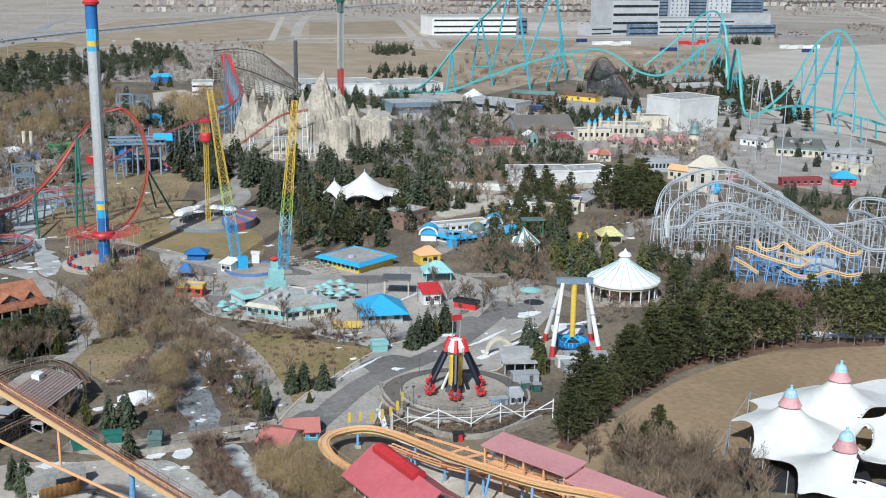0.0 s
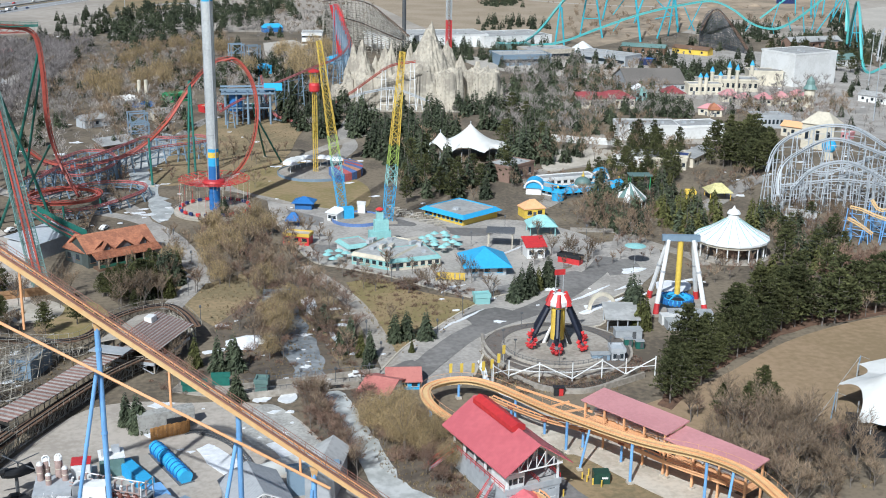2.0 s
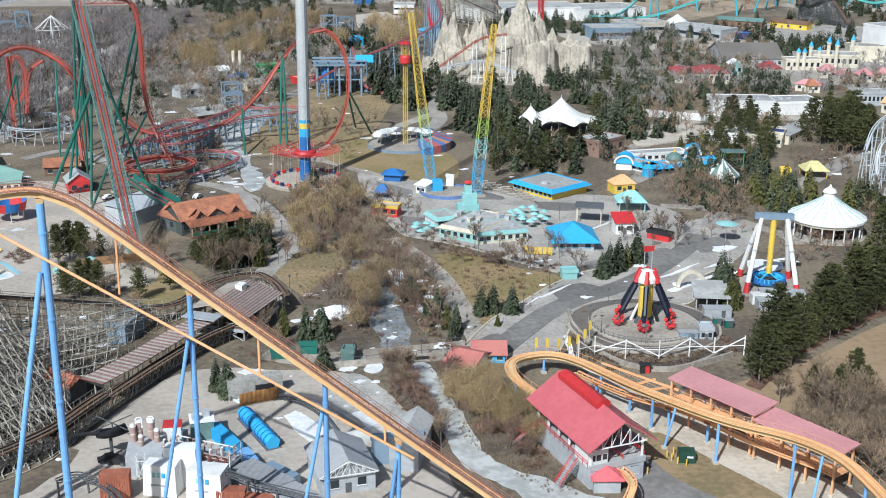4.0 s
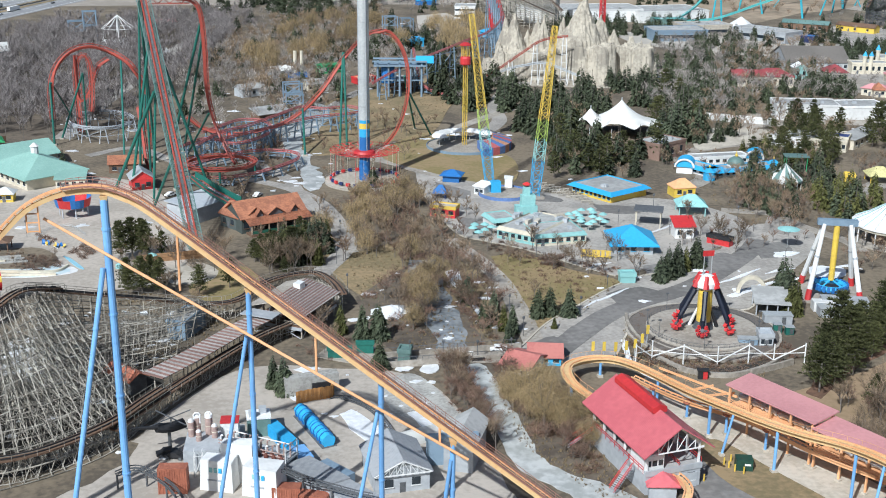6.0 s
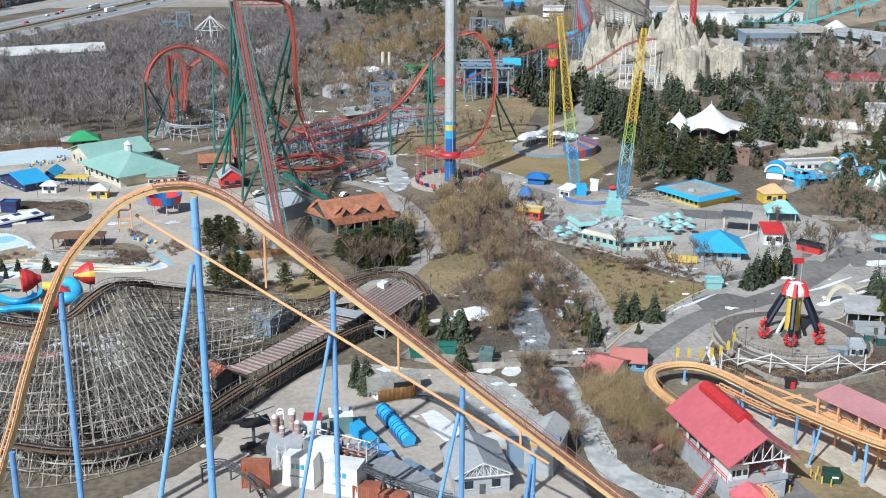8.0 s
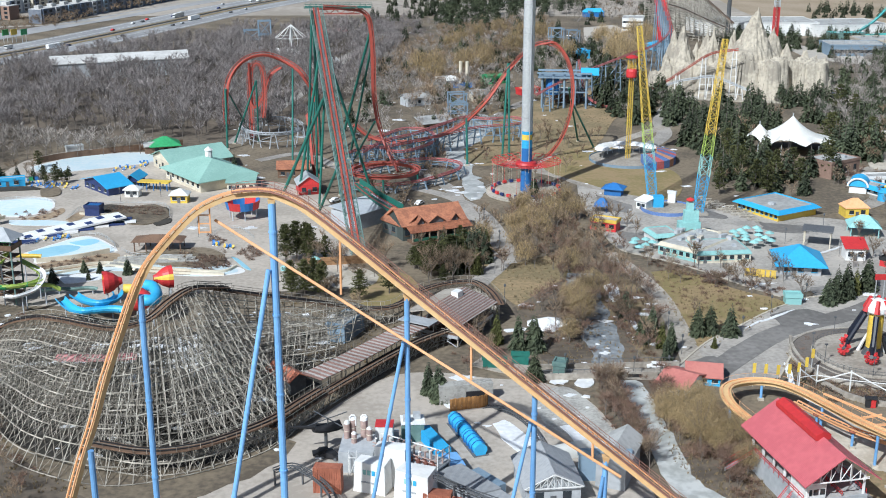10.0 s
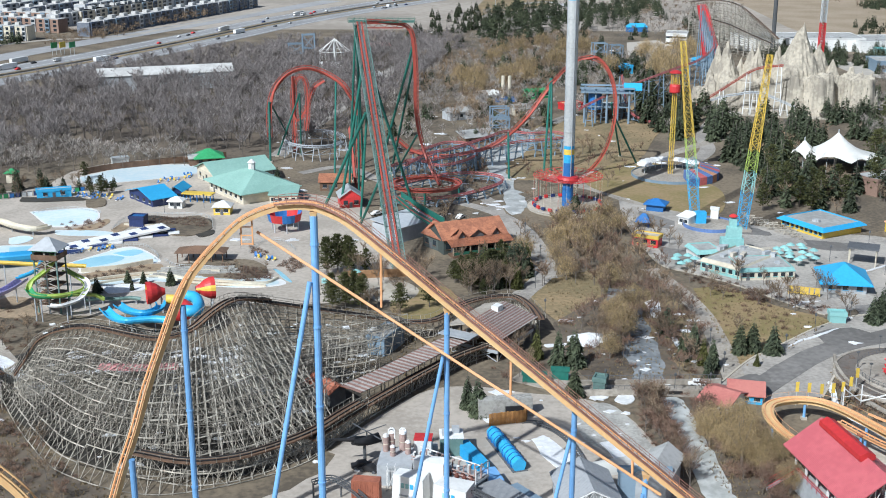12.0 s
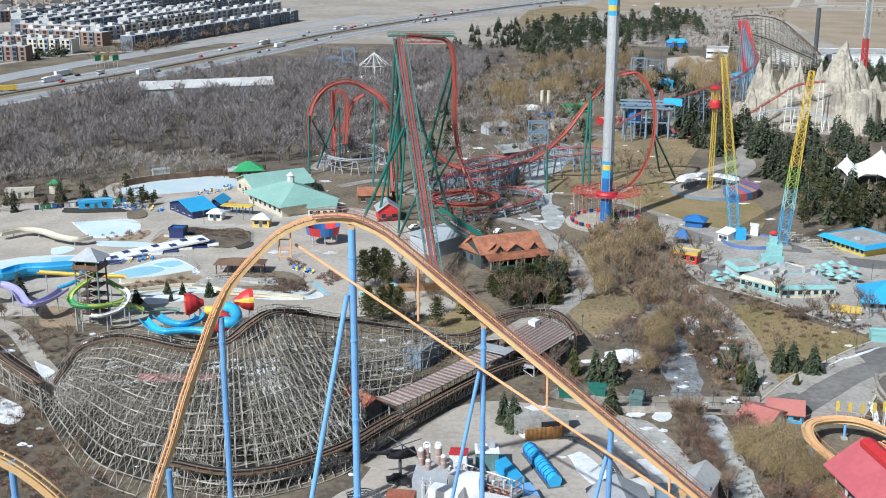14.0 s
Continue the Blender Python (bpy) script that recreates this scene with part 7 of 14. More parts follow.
# ---- tents ----
M_CAP = mat("light_blue_cap", (0.38, 0.60, 0.74), 0.6)
M_COLLAR = mat("faded_pink_fabric", (0.62, 0.34, 0.34), 0.7, second=(0.52, 0.27, 0.28), big=0.4, fine=1.5)
def tensile(name, peaks, poly, z_edge, label, cap=None, scallop=0.0, spread=1.9, holes=()):
    """A stretched membrane that rises to the peaks (x, y, z) inside the outline."""
    th = thing(name, (0, 0, 0), 0, label, "tent")
    s = Shape()

    def height(x, y):
        h = z_edge
        for px, py, pz in peaks:
            k = max(0.0, 1 - math.hypot(x - px, y - py) / (spread * (pz - z_edge)))
            h = max(h, z_edge + (pz - z_edge) * (0.42 * k + 0.58 * k ** 4))
        return h

    rim = even(spline([(p[0], p[1], 0) for p in poly] + [(poly[0][0], poly[0][1], 0)], 8), 0.9)
    cx, cy = sum(p.x for p in rim) / len(rim), sum(p.y for p in rim) / len(rim)
    n, rings = len(rim), 46
    for k in range(rings + 1):
        t = k / rings
        for i, p in enumerate(rim):
            x, y = cx + (p.x - cx) * t, cy + (p.y - cy) * t
            arch = scallop * abs(math.sin(math.pi * i / 11)) * max(0.0, (t - 0.8) / 0.2) ** 2
            s.v.append((x, y, height(x, y) + arch - (1.6 * max(0.0, (t - 0.8) / 0.2) if scallop else 0)))
    s.f = [(k * n + i, k * n + (i + 1) % n, (k + 1) * n + (i + 1) % n, (k + 1) * n + i) for k in range(rings) for i in range(n) if not any(inside(s.v[k * n + i], h) for h in holes)]
    for h in holes:
        part("hole_edge", Shape().sweep([(p.x, p.y, height(p.x, p.y) + 0.1) for p in spline([(x, y, 0) for x, y in h + h[:1]], 5)], 0.22, 6), M_TENT, th)
    part("membrane", s, M_TENT, th, smooth=True)
    for px, py, pz in peaks:
        part("mast", Shape().beam((px, py, 0), (px, py, pz + 1), 0.25, 8), M_STEEL, th)
        if cap:
            part("collar", Shape().lathe((px, py, pz - 2.2), [(2.6, 0), (1.9, 1.2), (1.5, 2.2)], 16), M_COLLAR, th, "faded pink collar")
            part("cap", Shape().lathe((px, py, pz - 0.1), [(1.55, 0), (1.4, 0.7), (1.0, 1.4), (0.4, 1.6), (0.25, 2.2), (0.4, 2.4), (0.1, 2.6)], 16), M_CAP, th, "light blue vent cap")
    for p in poly[::2]:
        part("edge_pole", Shape().beam((p[0], p[1], 0), (p[0], p[1], z_edge + 0.5), 0.15, 6), M_STEEL, th)
    return th


pk = [(163.9, 196.3, 15.5), (184.5, 204.5, 16.0), (159.3, 172.9, 15.5), (190.7, 189.2, 16.0), (171.8, 162.6, 15.0)]
tensile("amphitheatre_tent", pk, [(170.0, 218.6), (169.3, 214.3), (166.8, 211.4), (162.8, 208.8), (155.9, 206.3), (157.2, 203.8), (156.4, 199.3), (153.6, 194.5), (150.3, 191.0), (148.8, 189.4), (151.2, 187.9), (152.8, 185.2), (152.9, 181.7), (151.4, 177.4), (148.4, 173.0), (146.4, 170.3), (149.0, 168.8), (151.6, 165.2), (157.1, 160.0), (163.0, 154.0), (172.3, 150.1), (187.3, 156.3), (207.9, 173.5), (226.3, 200.7), (222.9, 213.9), (213.1, 219.8), (200.2, 219.1), (193.4, 220.4), (181.8, 217.6)], 5.0, "huge white tensile canopy with light blue caps over pink collars", True,
        holes=[[(182.2, 194.4), (188.2, 197.5), (195.4, 199.0), (195.7, 194.9), (190.1, 188.8), (184.7, 190.0)], [(176.8, 189.5), (181.1, 191.3), (181.1, 188.6), (177.4, 184.4), (174.1, 183.3), (173.9, 185.6)], [(156.6, 167.3), (162.9, 173.2), (168.1, 176.2), (172.7, 176.3), (176.7, 174.0), (167.0, 163.6)]])
for q in ((152.2, 202.7, 0.0), (170.8, 219.9, 0.0)):
    th = thing("guy_mast", q, 0, "slim steel guy mast beside the white canopy", "mast", "guy masts")
    part("pole", Shape().beam((0, 0, 0), (0.6, 0, 6.6), 0.16, 6), M_BLUEGREY, th)
    part("cable", Shape().beam((0.6, 0, 6.6), (-6, -1.5, 0), 0.05, 4), M_STEEL, th)
    part("cable", Shape().beam((0.6, 0, 6.6), (3.6, 0.5, 5.2), 0.05, 4), M_STEEL, th)
stage = thing("stage_house", (161.0, 186.5), -30, "shaded interior under the white canopy, put in as dark blocks", "stage")
# black block put in for the shade seen through the canopy's openings
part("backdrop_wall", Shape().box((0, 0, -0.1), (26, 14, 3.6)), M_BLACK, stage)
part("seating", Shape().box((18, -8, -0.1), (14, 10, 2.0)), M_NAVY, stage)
tensile("peaked_tent", [(158.3, 479.6, 15.8), (144.4, 479.0, 12.7)], [(139.5, 480.0), (145.0, 470.0), (152.0, 472.0), (159.0, 466.0), (167.0, 470.0), (176.0, 468.0), (181.5, 478.0), (176.0, 491.0), (160.0, 496.0), (146.0, 491.0)], 4.2, "white peaked tensile tent among dark spruces", False, 0.8, 2.3)


# ---- plaza buildings ----
bldg("snack_pavilion", (112.5, 391.7), (121.8, 375.1), 18.0, 3.1, M_YELLOW, "flat", M_GROOF, windows=9, skirt=1.4, label="yellow snack pavilion with a bright blue fascia and grey roof", trim=M_SKYB)
bldg("kiosk", (106.1, 320.6), (117.5, 318.6), 13, 3.2, M_GREY, "hip", M_SKYB, 4.2, over=1.6, windows=3, label="food kiosk under a wide bright blue roof", trim=M_SKYB)
canopy("flat_canopy", (120.8, 346.8), (128.8, 343.5), 6.5, 5.4, M_DGREY, M_CREAM, label="dark flat canopy on cream posts", posts=2)
canopy("mint_canopy", (139.4, 356.7), (148.5, 354.8), 8.5, 3.4, M_TURQ, M_TURQ, "hip", 3.2, "pale green canopy roof on corner posts", posts=2)
bldg("cabin", (146.2, 379.4), (154.2, 379.8), 6, 3.6, M_YELLOW, "hip", M_ORANGE, 2.6, over=0.3, label="small yellow cabin with an orange roof", windows=2)
bldg("booth", (129.7, 333.0), (135.5, 332.4), 5.5, 3.8, M_WHITE, "shed", M_RED, 1.8, label="white booth with a sloping red roof", windows=2)
bldg("snack_trailer", (138.0, 327.8), (142.9, 322.1), 2.6, 2.4, M_RED, "flat", M_BLACK, trim=M_BLACK, label="long red trailer with a black roof", category="trailer")
bldg("utility_box", (100.0, 295.3), (104.2, 294.9), 3, 2.4, M_TURQ, "flat", M_TURQ, label="pale green utility enclosure", category="enclosure")
th = thing("yellow_frame_sign", (99.4, 317.5), -20, "yellow open-frame sign standing on the lawn edge", "sign")
for k in range(6):
    part("panel", Shape().box((-3.5 + 1.4 * k, 0, 0.5), (1.0, 0.2, 2.0)), M_YELLOW, th)
part("rail", Shape().box((0, 0.2, 2.4), (9, 0.2, 0.2)).box((0, 0.2, 0.6), (9, 0.2, 0.2)), M_YELLOW, th)
for x in (-4.2, 0, 4.2):
    part("post", Shape().box((x, 0.2, -0.1), (0.2, 0.2, 2.6)), M_YELLOW, th)
umbrella((160.6, 319.5), 3.4, M_TURQ, 6.0, "large round aqua shade on a tall pole", 14)
th = thing("entrance_arch", (132.6, 281.6), -20, "beige themed entrance arch in front of the queue", "arch")
part("arch", Shape().sweep([(3.6 * math.cos(a), 0, 0.4 + 4.6 * math.sin(a)) for a in [math.pi * i / 14 for i in range(15)]], 0, shape=[(-0.6, -0.5), (0.6, -0.5), (0.6, 0.5), (-0.6, 0.5)]), M_CREAM, th)
canopy("queue_shed", (127.0, 266.6), (135.4, 264.1), 9, 3.2, M_GROOF, M_GREY, "shed", 1.6, "corrugated grey queue shed", posts=4)
bldg("control_hut", (119.0, 245.7), (122.2, 245.0), 4, 3.2, M_GREY, "flat", M_SILVER, label="grey control hut with rooftop units", windows=2)

# diner with turquoise trim
bldg("diner", (74.7, 341.4), (84.6, 331.6), 22, 3.3, M_TURQ, "flat", M_GROOF, windows=6, skirt=0.3, label="flat-roofed turquoise diner with a pale fascia", trim=M_CREAM)
bldg("diner_wing", (84.4, 330.9), (100.8, 332.5), 13, 3.1, M_CREAM, "flat", M_GROOF, windows=7, skirt=0.3, label="cream diner wing with turquoise fascia", trim=M_TURQ)
bldg("diner_wing", (75.7, 350.3), (83.4, 352.1), 9, 2.7, M_WHITE, "flat", M_GROOF, windows=3, skirt=0.6, label="low white annex of the diner", trim=M_TURQ)
rng = random.Random(8)
for q, z in (([(78.9, 353.6), (86.1, 338.4), (100.5, 341.9), (97.1, 356.5), (85.5, 360.4)], 3.5),):
    xs, ys = [p[0] for p in q], [p[1] for p in q]
    for k in range(16):
        p = (rng.uniform(min(xs) + 3, max(xs) - 3), rng.uniform(min(ys) + 3, max(ys) - 3))
        if inside(p, q):
            th = thing("rooftop_unit", (*p, z), rng.uniform(0, 90), "grey air handling unit on the diner roof", "roof unit", "diner roof units")
            part("case", Shape().box((0, 0, -0.2), (rng.uniform(1.2, 3), rng.uniform(1, 2.2), rng.uniform(0.8, 1.6))), M_GREY if k % 3 else M_SAND, th)
            part("duct", Shape().box((1.6, 0.4, -0.2), (2.0, 0.5, 0.7)), M_STEEL, th)
th = thing("sign_tower", (87.2, 356.1), 0, "stepped turquoise sign tower with a red disc on top", "sign")
part("lower_step", Shape().box((0, 0, 0), (7, 3, 6)), M_TURQ, th)
part("upper_step", Shape().box((0.5, 0, 6), (4.6, 2.4, 3.6)), M_TURQ, th)
part("fin", Shape().box((0, 0, 9.6), (2.2, 1.6, 2.6)), M_TURQ, th)
part("disc", Shape().lathe((0, 0, 12.4), [(0.3, 0), (1.3, 0.5), (1.3, 0.8), (0.3, 1.3)], 14), M_RED, th, "red disc")
rng = random.Random(5)
for poly, n in (([(67.6, 348.8), (72.3, 351.5), (75.0, 347.2), (72.2, 339.8), (67.5, 339.8)], 16), ([(101.6, 358.7), (110.3, 361.5), (113.4, 354.7), (110.6, 343.8), (103.8, 344.3), (100.9, 349.7)], 30)):
    xs, ys = [p[0] for p in poly], [p[1] for p in poly]
    got = []
    for _ in range(900):
        p = (rng.uniform(min(xs), max(xs)), rng.uniform(min(ys), max(ys)))
        if len(got) < n and inside(p, poly) and all(math.dist(p, q) > 3.0 for q in got):
            got.append(p)
            umbrella(p, 1.5, M_TURQ, 2.4, "turquoise patio umbrella beside the diner")

# booths by the tower rides
bldg("ticket_booth", (57.7, 367.9), (65.3, 363.8), 4.5, 3.4, M_RED, "flat", M_SAND, label="red and yellow ticket booth with a flat roof", trim=M_YELLOW, windows=3)
bldg("kiosk", (69.0, 411.4), (74.7, 409.1), 5, 2.8, M_BLUE, "hip", M_BLUE, 1.6, over=1.0, label="small kiosk with a blue hipped roof")
bldg("booth", (77.4, 393.4), (80.2, 390.3), 4.5, 2.9, M_WHITE, "shed", M_WHITE, 1.0, label="white ticket booth with a sloping roof", windows=2)
bldg("notice_board", (89.5, 398.6), (91.9, 397.2), 0.6, 4.4, M_WHITE, "flat", M_WHITE, label="tall white notice board with a dark poster", category="sign")
canopy("blue_canopy", (62.1, 388.3), (66.3, 387.2), 4.4, 2.2, M_BLUE, M_NAVY, "hip", 2.6, "pointed dark blue canopy", posts=2)
bldg("stone_building", (159.3, 432.3), (173.3, 441.1), 12, 6.2, M_BRICK, "flat", M_GROOF, label="low tan stone building beside the tent", windows=3)
th = thing("launch_pad", (87.9, 391.1), 0, "round blue-rimmed launch pad between the lattice masts", "platform")
part("pad", Shape().lathe((0, 0, -0.1), [(9, 0), (9, 0.7), (8.5, 0.8), (0, 0.8)], 30), M_PATH, th)
part("rim", Shape().lathe((0, 0, 0), [(9.2, 0), (9.2, 1.2), (9.0, 1.2), (9.0, 0)], 30), M_FBLUE, th)
part("winch_house", Shape().box((-3, 2, 0.6), (3.5, 3, 4)), M_SKYB, th)
rng = random.Random(3)
for i in range(7):
    for j in range(5):
        p0, p1 = (103.3, 393.0), (114.6, 374.5)
        x, y = p0[0] + (p1[0] - p0[0]) * i / 6 + rng.uniform(-.4, .4), p0[1] + (p1[1] - p0[1]) * i / 6 + j * 3.2
        th = thing("picnic_table", (x, y, 0), -18 + rng.uniform(-4, 4), "weathered pale picnic table with attached benches", "table", "picnic tables")
        part("tabletop", Shape().box((0, 0, 0.7), (1.9, 0.8, 0.07)), M_SAND, th)
        for sy in (-0.75, 0.75):
            part("bench", Shape().box((0, sy, 0.42), (1.9, 0.3, 0.06)), M_SAND, th)
        for sx in (-0.7, 0.7):
            part("leg", Shape().beam((sx, -0.7, 0), (sx, 0.3, 0.72), 0.06, 4).beam((sx, 0.7, 0), (sx, -0.3, 0.72), 0.06, 4), M_SAND, th)

# blue and white bazaar with a dome
bldg("bazaar_wing", (162.4, 418.2), (169.5, 404.0), 7, 2.6, M_WHITE, "flat", M_GROOF, trim=M_SKYB, skirt=1.6, label="white bazaar wing with a blue roof", windows=5)
bldg("bazaar_wing", (169.2, 403.3), (198.0, 408.3), 7, 2.6, M_WHITE, "flat", M_GROOF, trim=M_SKYB, skirt=1.6, label="white arcaded bazaar wing with a blue roof", windows=10)
bldg("bazaar_wing", (170.1, 422.7), (193.0, 424.3), 6, 3.0, M_WHITE, "flat", M_GROOF, label="white back wing of the bazaar", windows=8)
th = thing("dome", (182.1, 410.8), 0, "pale green dome with a gold finial", "dome")
part("drum", Shape().lathe((0, 0, 0), [(3.4, 0), (3.4, 3.4)], 20), M_WHITE, th)
part("shell", Shape().lathe((0, 0, 3.4), [(3.3 * math.cos(a), 3.0 * math.sin(a)) for a in [math.pi / 2 * i / 8 for i in range(8)]] + [(0.2, 3.0)], 24), M_TEALM, th)
part("finial", Shape().lathe((0, 0, 6.3), [(0.5, 0), (0.7, 0.5), (0.3, 1.0), (0.1, 2.2)], 10), M_YELLOW, th)
for q in ((163.8, 415.5), (196.0, 425.2)):
    th = thing("barrel_vault", q, -25, "blue and white barrel vault roof", "vault")
    part("vault", Shape().sweep([(0, -4.5, 2.6), (0, 4.5, 2.6)], 0, shape=[(3.4 * math.cos(a), 2.9 * math.sin(a)) for a in [math.pi * i / 12 for i in range(13)]]), M_SKYB, th)
    part("front_rim", Shape().sweep([(3.5 * math.cos(a), -4.8, 2.6 + 3.0 * math.sin(a)) for a in [math.pi * i / 12 for i in range(13)]], 0.4, 6), M_WHITE, th)
    part("pier", Shape().box((0, 0, 0), (6, 8, 2.6)), M_WHITE, th)
for q in ((168.0, 401.7), (197.7, 411.6)):
    th = thing("corner_turret", q, 0, "small blue turret with a gold ball", "turret")
    part("roof", Shape().lathe((0, 0, 0), [(2.3, 0), (2.3, 3.0), (2.6, 3.1), (1.1, 4.2), (0.2, 4.6)], 10), M_SKYB, th)
    part("ball", Shape().lathe((0, 0, 4.5), [(0.1, 0), (0.4, 0.4), (0.4, 0.7), (0.1, 1.2)], 8), M_YELLOW, th)
th = thing("cone_tent", (190.2, 386.1), 0, "small conical tent in white and pale green stripes", "tent")
for k in range(16):
    a0, a1 = 2 * math.pi * k / 16, 2 * math.pi * (k + 1) / 16
    part("stripe", Shape().add([(0, 0, 9.5), (6.6 * math.cos(a0), 6.6 * math.sin(a0), 3.8), (6.6 * math.cos(a1), 6.6 * math.sin(a1), 3.8), (6.6 * math.cos(a1), 6.6 * math.sin(a1), 3.1), (6.6 * math.cos(a0), 6.6 * math.sin(a0), 3.1)], [(0, 1, 2), (1, 4, 3, 2)]), M_TEALM if k % 2 else M_WHITE, th)
    part("pole", Shape().beam((6.3 * math.cos(a0), 6.3 * math.sin(a0), 0), (6.3 * math.cos(a0), 6.3 * math.sin(a0), 3.6), 0.12, 5), M_WHITE, th)
M_PALEY = mat("pale_yellow_canvas", (0.70, 0.64, 0.30), 0.8)
canopy("yellow_canopy", (224.5, 387.1), (232.9, 385.0), 9, 3, M_PALEY, M_YELLOW, "hip", 3, "pale yellow hipped canopy", posts=2)
canopy("green_canopy", (202.1, 410.4), (210.4, 408.3), 5, 5.5, M_TEALM, M_GREEN, "flat", 1, "pale green ride canopy on posts", posts=2)
bldg("shop", (214.1, 386.1), (217.3, 384.9), 4, 4, M_YELLOW, "flat", M_YELLOW, label="small bright yellow play house", category="hut")
bldg("flat_block", (215.4, 454.7), (225.6, 446.0), 16, 3.8, M_WHITE, "flat", M_GROOF, label="low white flat-roofed block", windows=6)
bldg("flat_block", (225.6, 446.0), (241.0, 436.9), 20, 4.2, M_CREAM, "flat", M_GROOF, label="low cream block with rooftop plant", windows=8)
bldg("flat_block", (235.5, 443.5), (242.4, 438.5), 8, 5.4, M_CREAM, "flat", M_NAVY, label="small cream pavilion with a dark roof", windows=3)
bldg("flat_block", (246.4, 440.8), (264.1, 456.0), 6, 4.0, M_CREAM, "shed", M_GROOF, 1.2, label="narrow cream shed with a grey roof", windows=4)
bldg("white_fence", (206.1, 509.8), (233.1, 491.9), 0.4, 2.6, M_WHITE, "flat", M_WHITE, label="long white panel fence", category="fence", door=False)

# children's area
bldg("long_hall", (240.7, 503.2), (268.6, 496.5), 16, 7.0, M_WHITE, "flat", M_GROOF, label="long white windowless hall", category="hall")
bldg("long_hall", (269.8, 498.6), (293.8, 497.7), 16, 6.0, M_WHITE, "flat", M_GROOF, label="long white windowless hall", category="hall")
bldg("long_hall", (322.3, 516.5), (340.2, 512.2), 12, 6, M_GREY, "flat", M_GROOF, label="low grey hall behind bare trees", windows=9, category="hall")
bldg("red_roofed_shop", (255.6, 591.2), (267.9, 586.8), 12, 5, M_CREAM, "gable", M_MAROON, 3.2, windows=5, label="cream shop with a dark red roof")
bldg("red_roofed_shop", (267.0, 585.5), (286.8, 582.5), 14, 6, M_CREAM, "hip", M_MAROON, 3.4, windows=7, label="cream shop with a dark red hipped roof")
bldg("red_roofed_shop", (311.2, 594.7), (322.6, 592.1), 12, 6, M_CREAM, "hip", M_MAROON, 3.6, windows=4, label="cream shop with a dark red hipped roof")
bldg("aqua_shop", (299.2, 608.3), (306.4, 606.7), 8, 6, M_TURQ, "gable", M_WHITE, 2.5, False, label="pale aqua shop front with a white gable", windows=2)
bldg("great_hall", (307.6, 635.6), (343.3, 629.6), 34, 5, M_GREY, "gable", mat("brown_grey_roofing", (0.20, 0.18, 0.16), 0.9, second=(0.16, 0.145, 0.13)), 7, label="great hall with a brown-grey pitched roof", category="hall", windows=8)
bldg("white_block", (412.9, 662.1), (419.8, 634.1), 36.5, 20.1, M_WHITE, "flat", M_GROOF, label="tall plain white theatre block", category="theatre")
bldg("castle_wall", (340.4, 621.1), (360.2, 616.7), 10, 6, M_CREAM, "flat", M_GROOF, windows=6, label="cream castle front with battlements", category="castle")
bldg("castle_wall", (362.2, 630.2), (386.6, 620.1), 16, 7, M_CREAM, "flat", M_GROOF, windows=8, label="cream castle range with battlements", category="castle")
bldg("castle_wall", (395.1, 645.4), (414.6, 638.2), 14, 9, M_CREAM, "flat", mat("slate_grey_roof", (0.25, 0.24, 0.22), 0.9), label="grey-roofed range behind the castle", category="castle")
for q, hh in (((346.9, 619.7), 13), ((350.4, 618.9), 13), ((360.7, 630.5), 15), ((370.9, 628.3), 18), ((373.3, 623.1), 17), ((396.6, 645.1), 16), ((365.8, 629.4), 12)):
    th = thing("castle_turret", q, 0, "round cream turret with a light blue cone roof", "turret", "castle turrets")
    part("shaft", Shape().lathe((0, 0, 0), [(1.1, 0), (1.1, hh * 0.72), (1.4, hh * 0.74), (1.4, hh * 0.8)], 12), M_CREAM, th)
    part("cone", Shape().lathe((0, 0, hh * 0.8), [(1.5, 0), (0.8, hh * 0.1), (0.1, hh * 0.2)], 12), M_SKYB, th)
for q in (((350.3, 580.1), (357.5, 578.5)), ((360.9, 577.7), (369.0, 575.9)), ((372.6, 579.2), (380.8, 577.4)), ((316.0, 551.5), (321.7, 550.2)), ((346.9, 593.4), (356.5, 591.2)), ((386.9, 584.4), (395.2, 582.5))):
    bldg("pavilion", *q, 7, 4, M_CREAM, "hip", M_PINKROOF if q[0][1] > 560 else M_ORROOF, 3, windows=2, label="small cream pavilion with a faded red roof")
th = thing("green_tower", (387.0, 567.7), 0, "stout tower with a weathered green pointed roof", "tower")
part("shaft", Shape().lathe((0, 0, 0), [(3, 0), (3, 10), (3.6, 10.4)], 10), M_CREAM, th)
part("roof", Shape().lathe((0, 0, 10.2), [(4, 0), (2.4, 2.5), (2.2, 4.5), (0.3, 7)], 10), M_TEALM, th)
bldg("yellow_turret_hall", (317.6, 469.1), (326.5, 456.8), 10, 12, M_CREAM, "hip", M_CREAM, 5, label="pale yellow storybook hall inside the silver coaster", windows=3)
th = thing("blue_ball", (314.4, 442.4), 0, "round light blue dome beside the storybook hall", "dome")
part("ball", Shape().lathe((0, 0, 0), [(3.2 * math.cos(a), 6 + 3.2 * math.sin(a)) for a in [-1.2 + 2.7 * i / 10 for i in range(11)]], 16), M_SKYB, th)
part("stand", Shape().lathe((0, 0, 0), [(2.4, 0), (2.0, 4)], 12), M_CREAM, th)
bldg("mint_hall", (424.0, 540.0), (446.0, 524.5), 40, 4.6, M_CREAM, "flat", mat("dark_gravel_roof", (0.2, 0.19, 0.17), 0.95), label="broad hall with green-edged gravel roof", trim=M_TEALM, windows=8)
bldg("mint_hall", (441.8, 521.0), (460.6, 503.4), 24, 4.6, M_GREY, "hip", M_GROOF, 1.6, label="cream hall with a grey roof", windows=5)
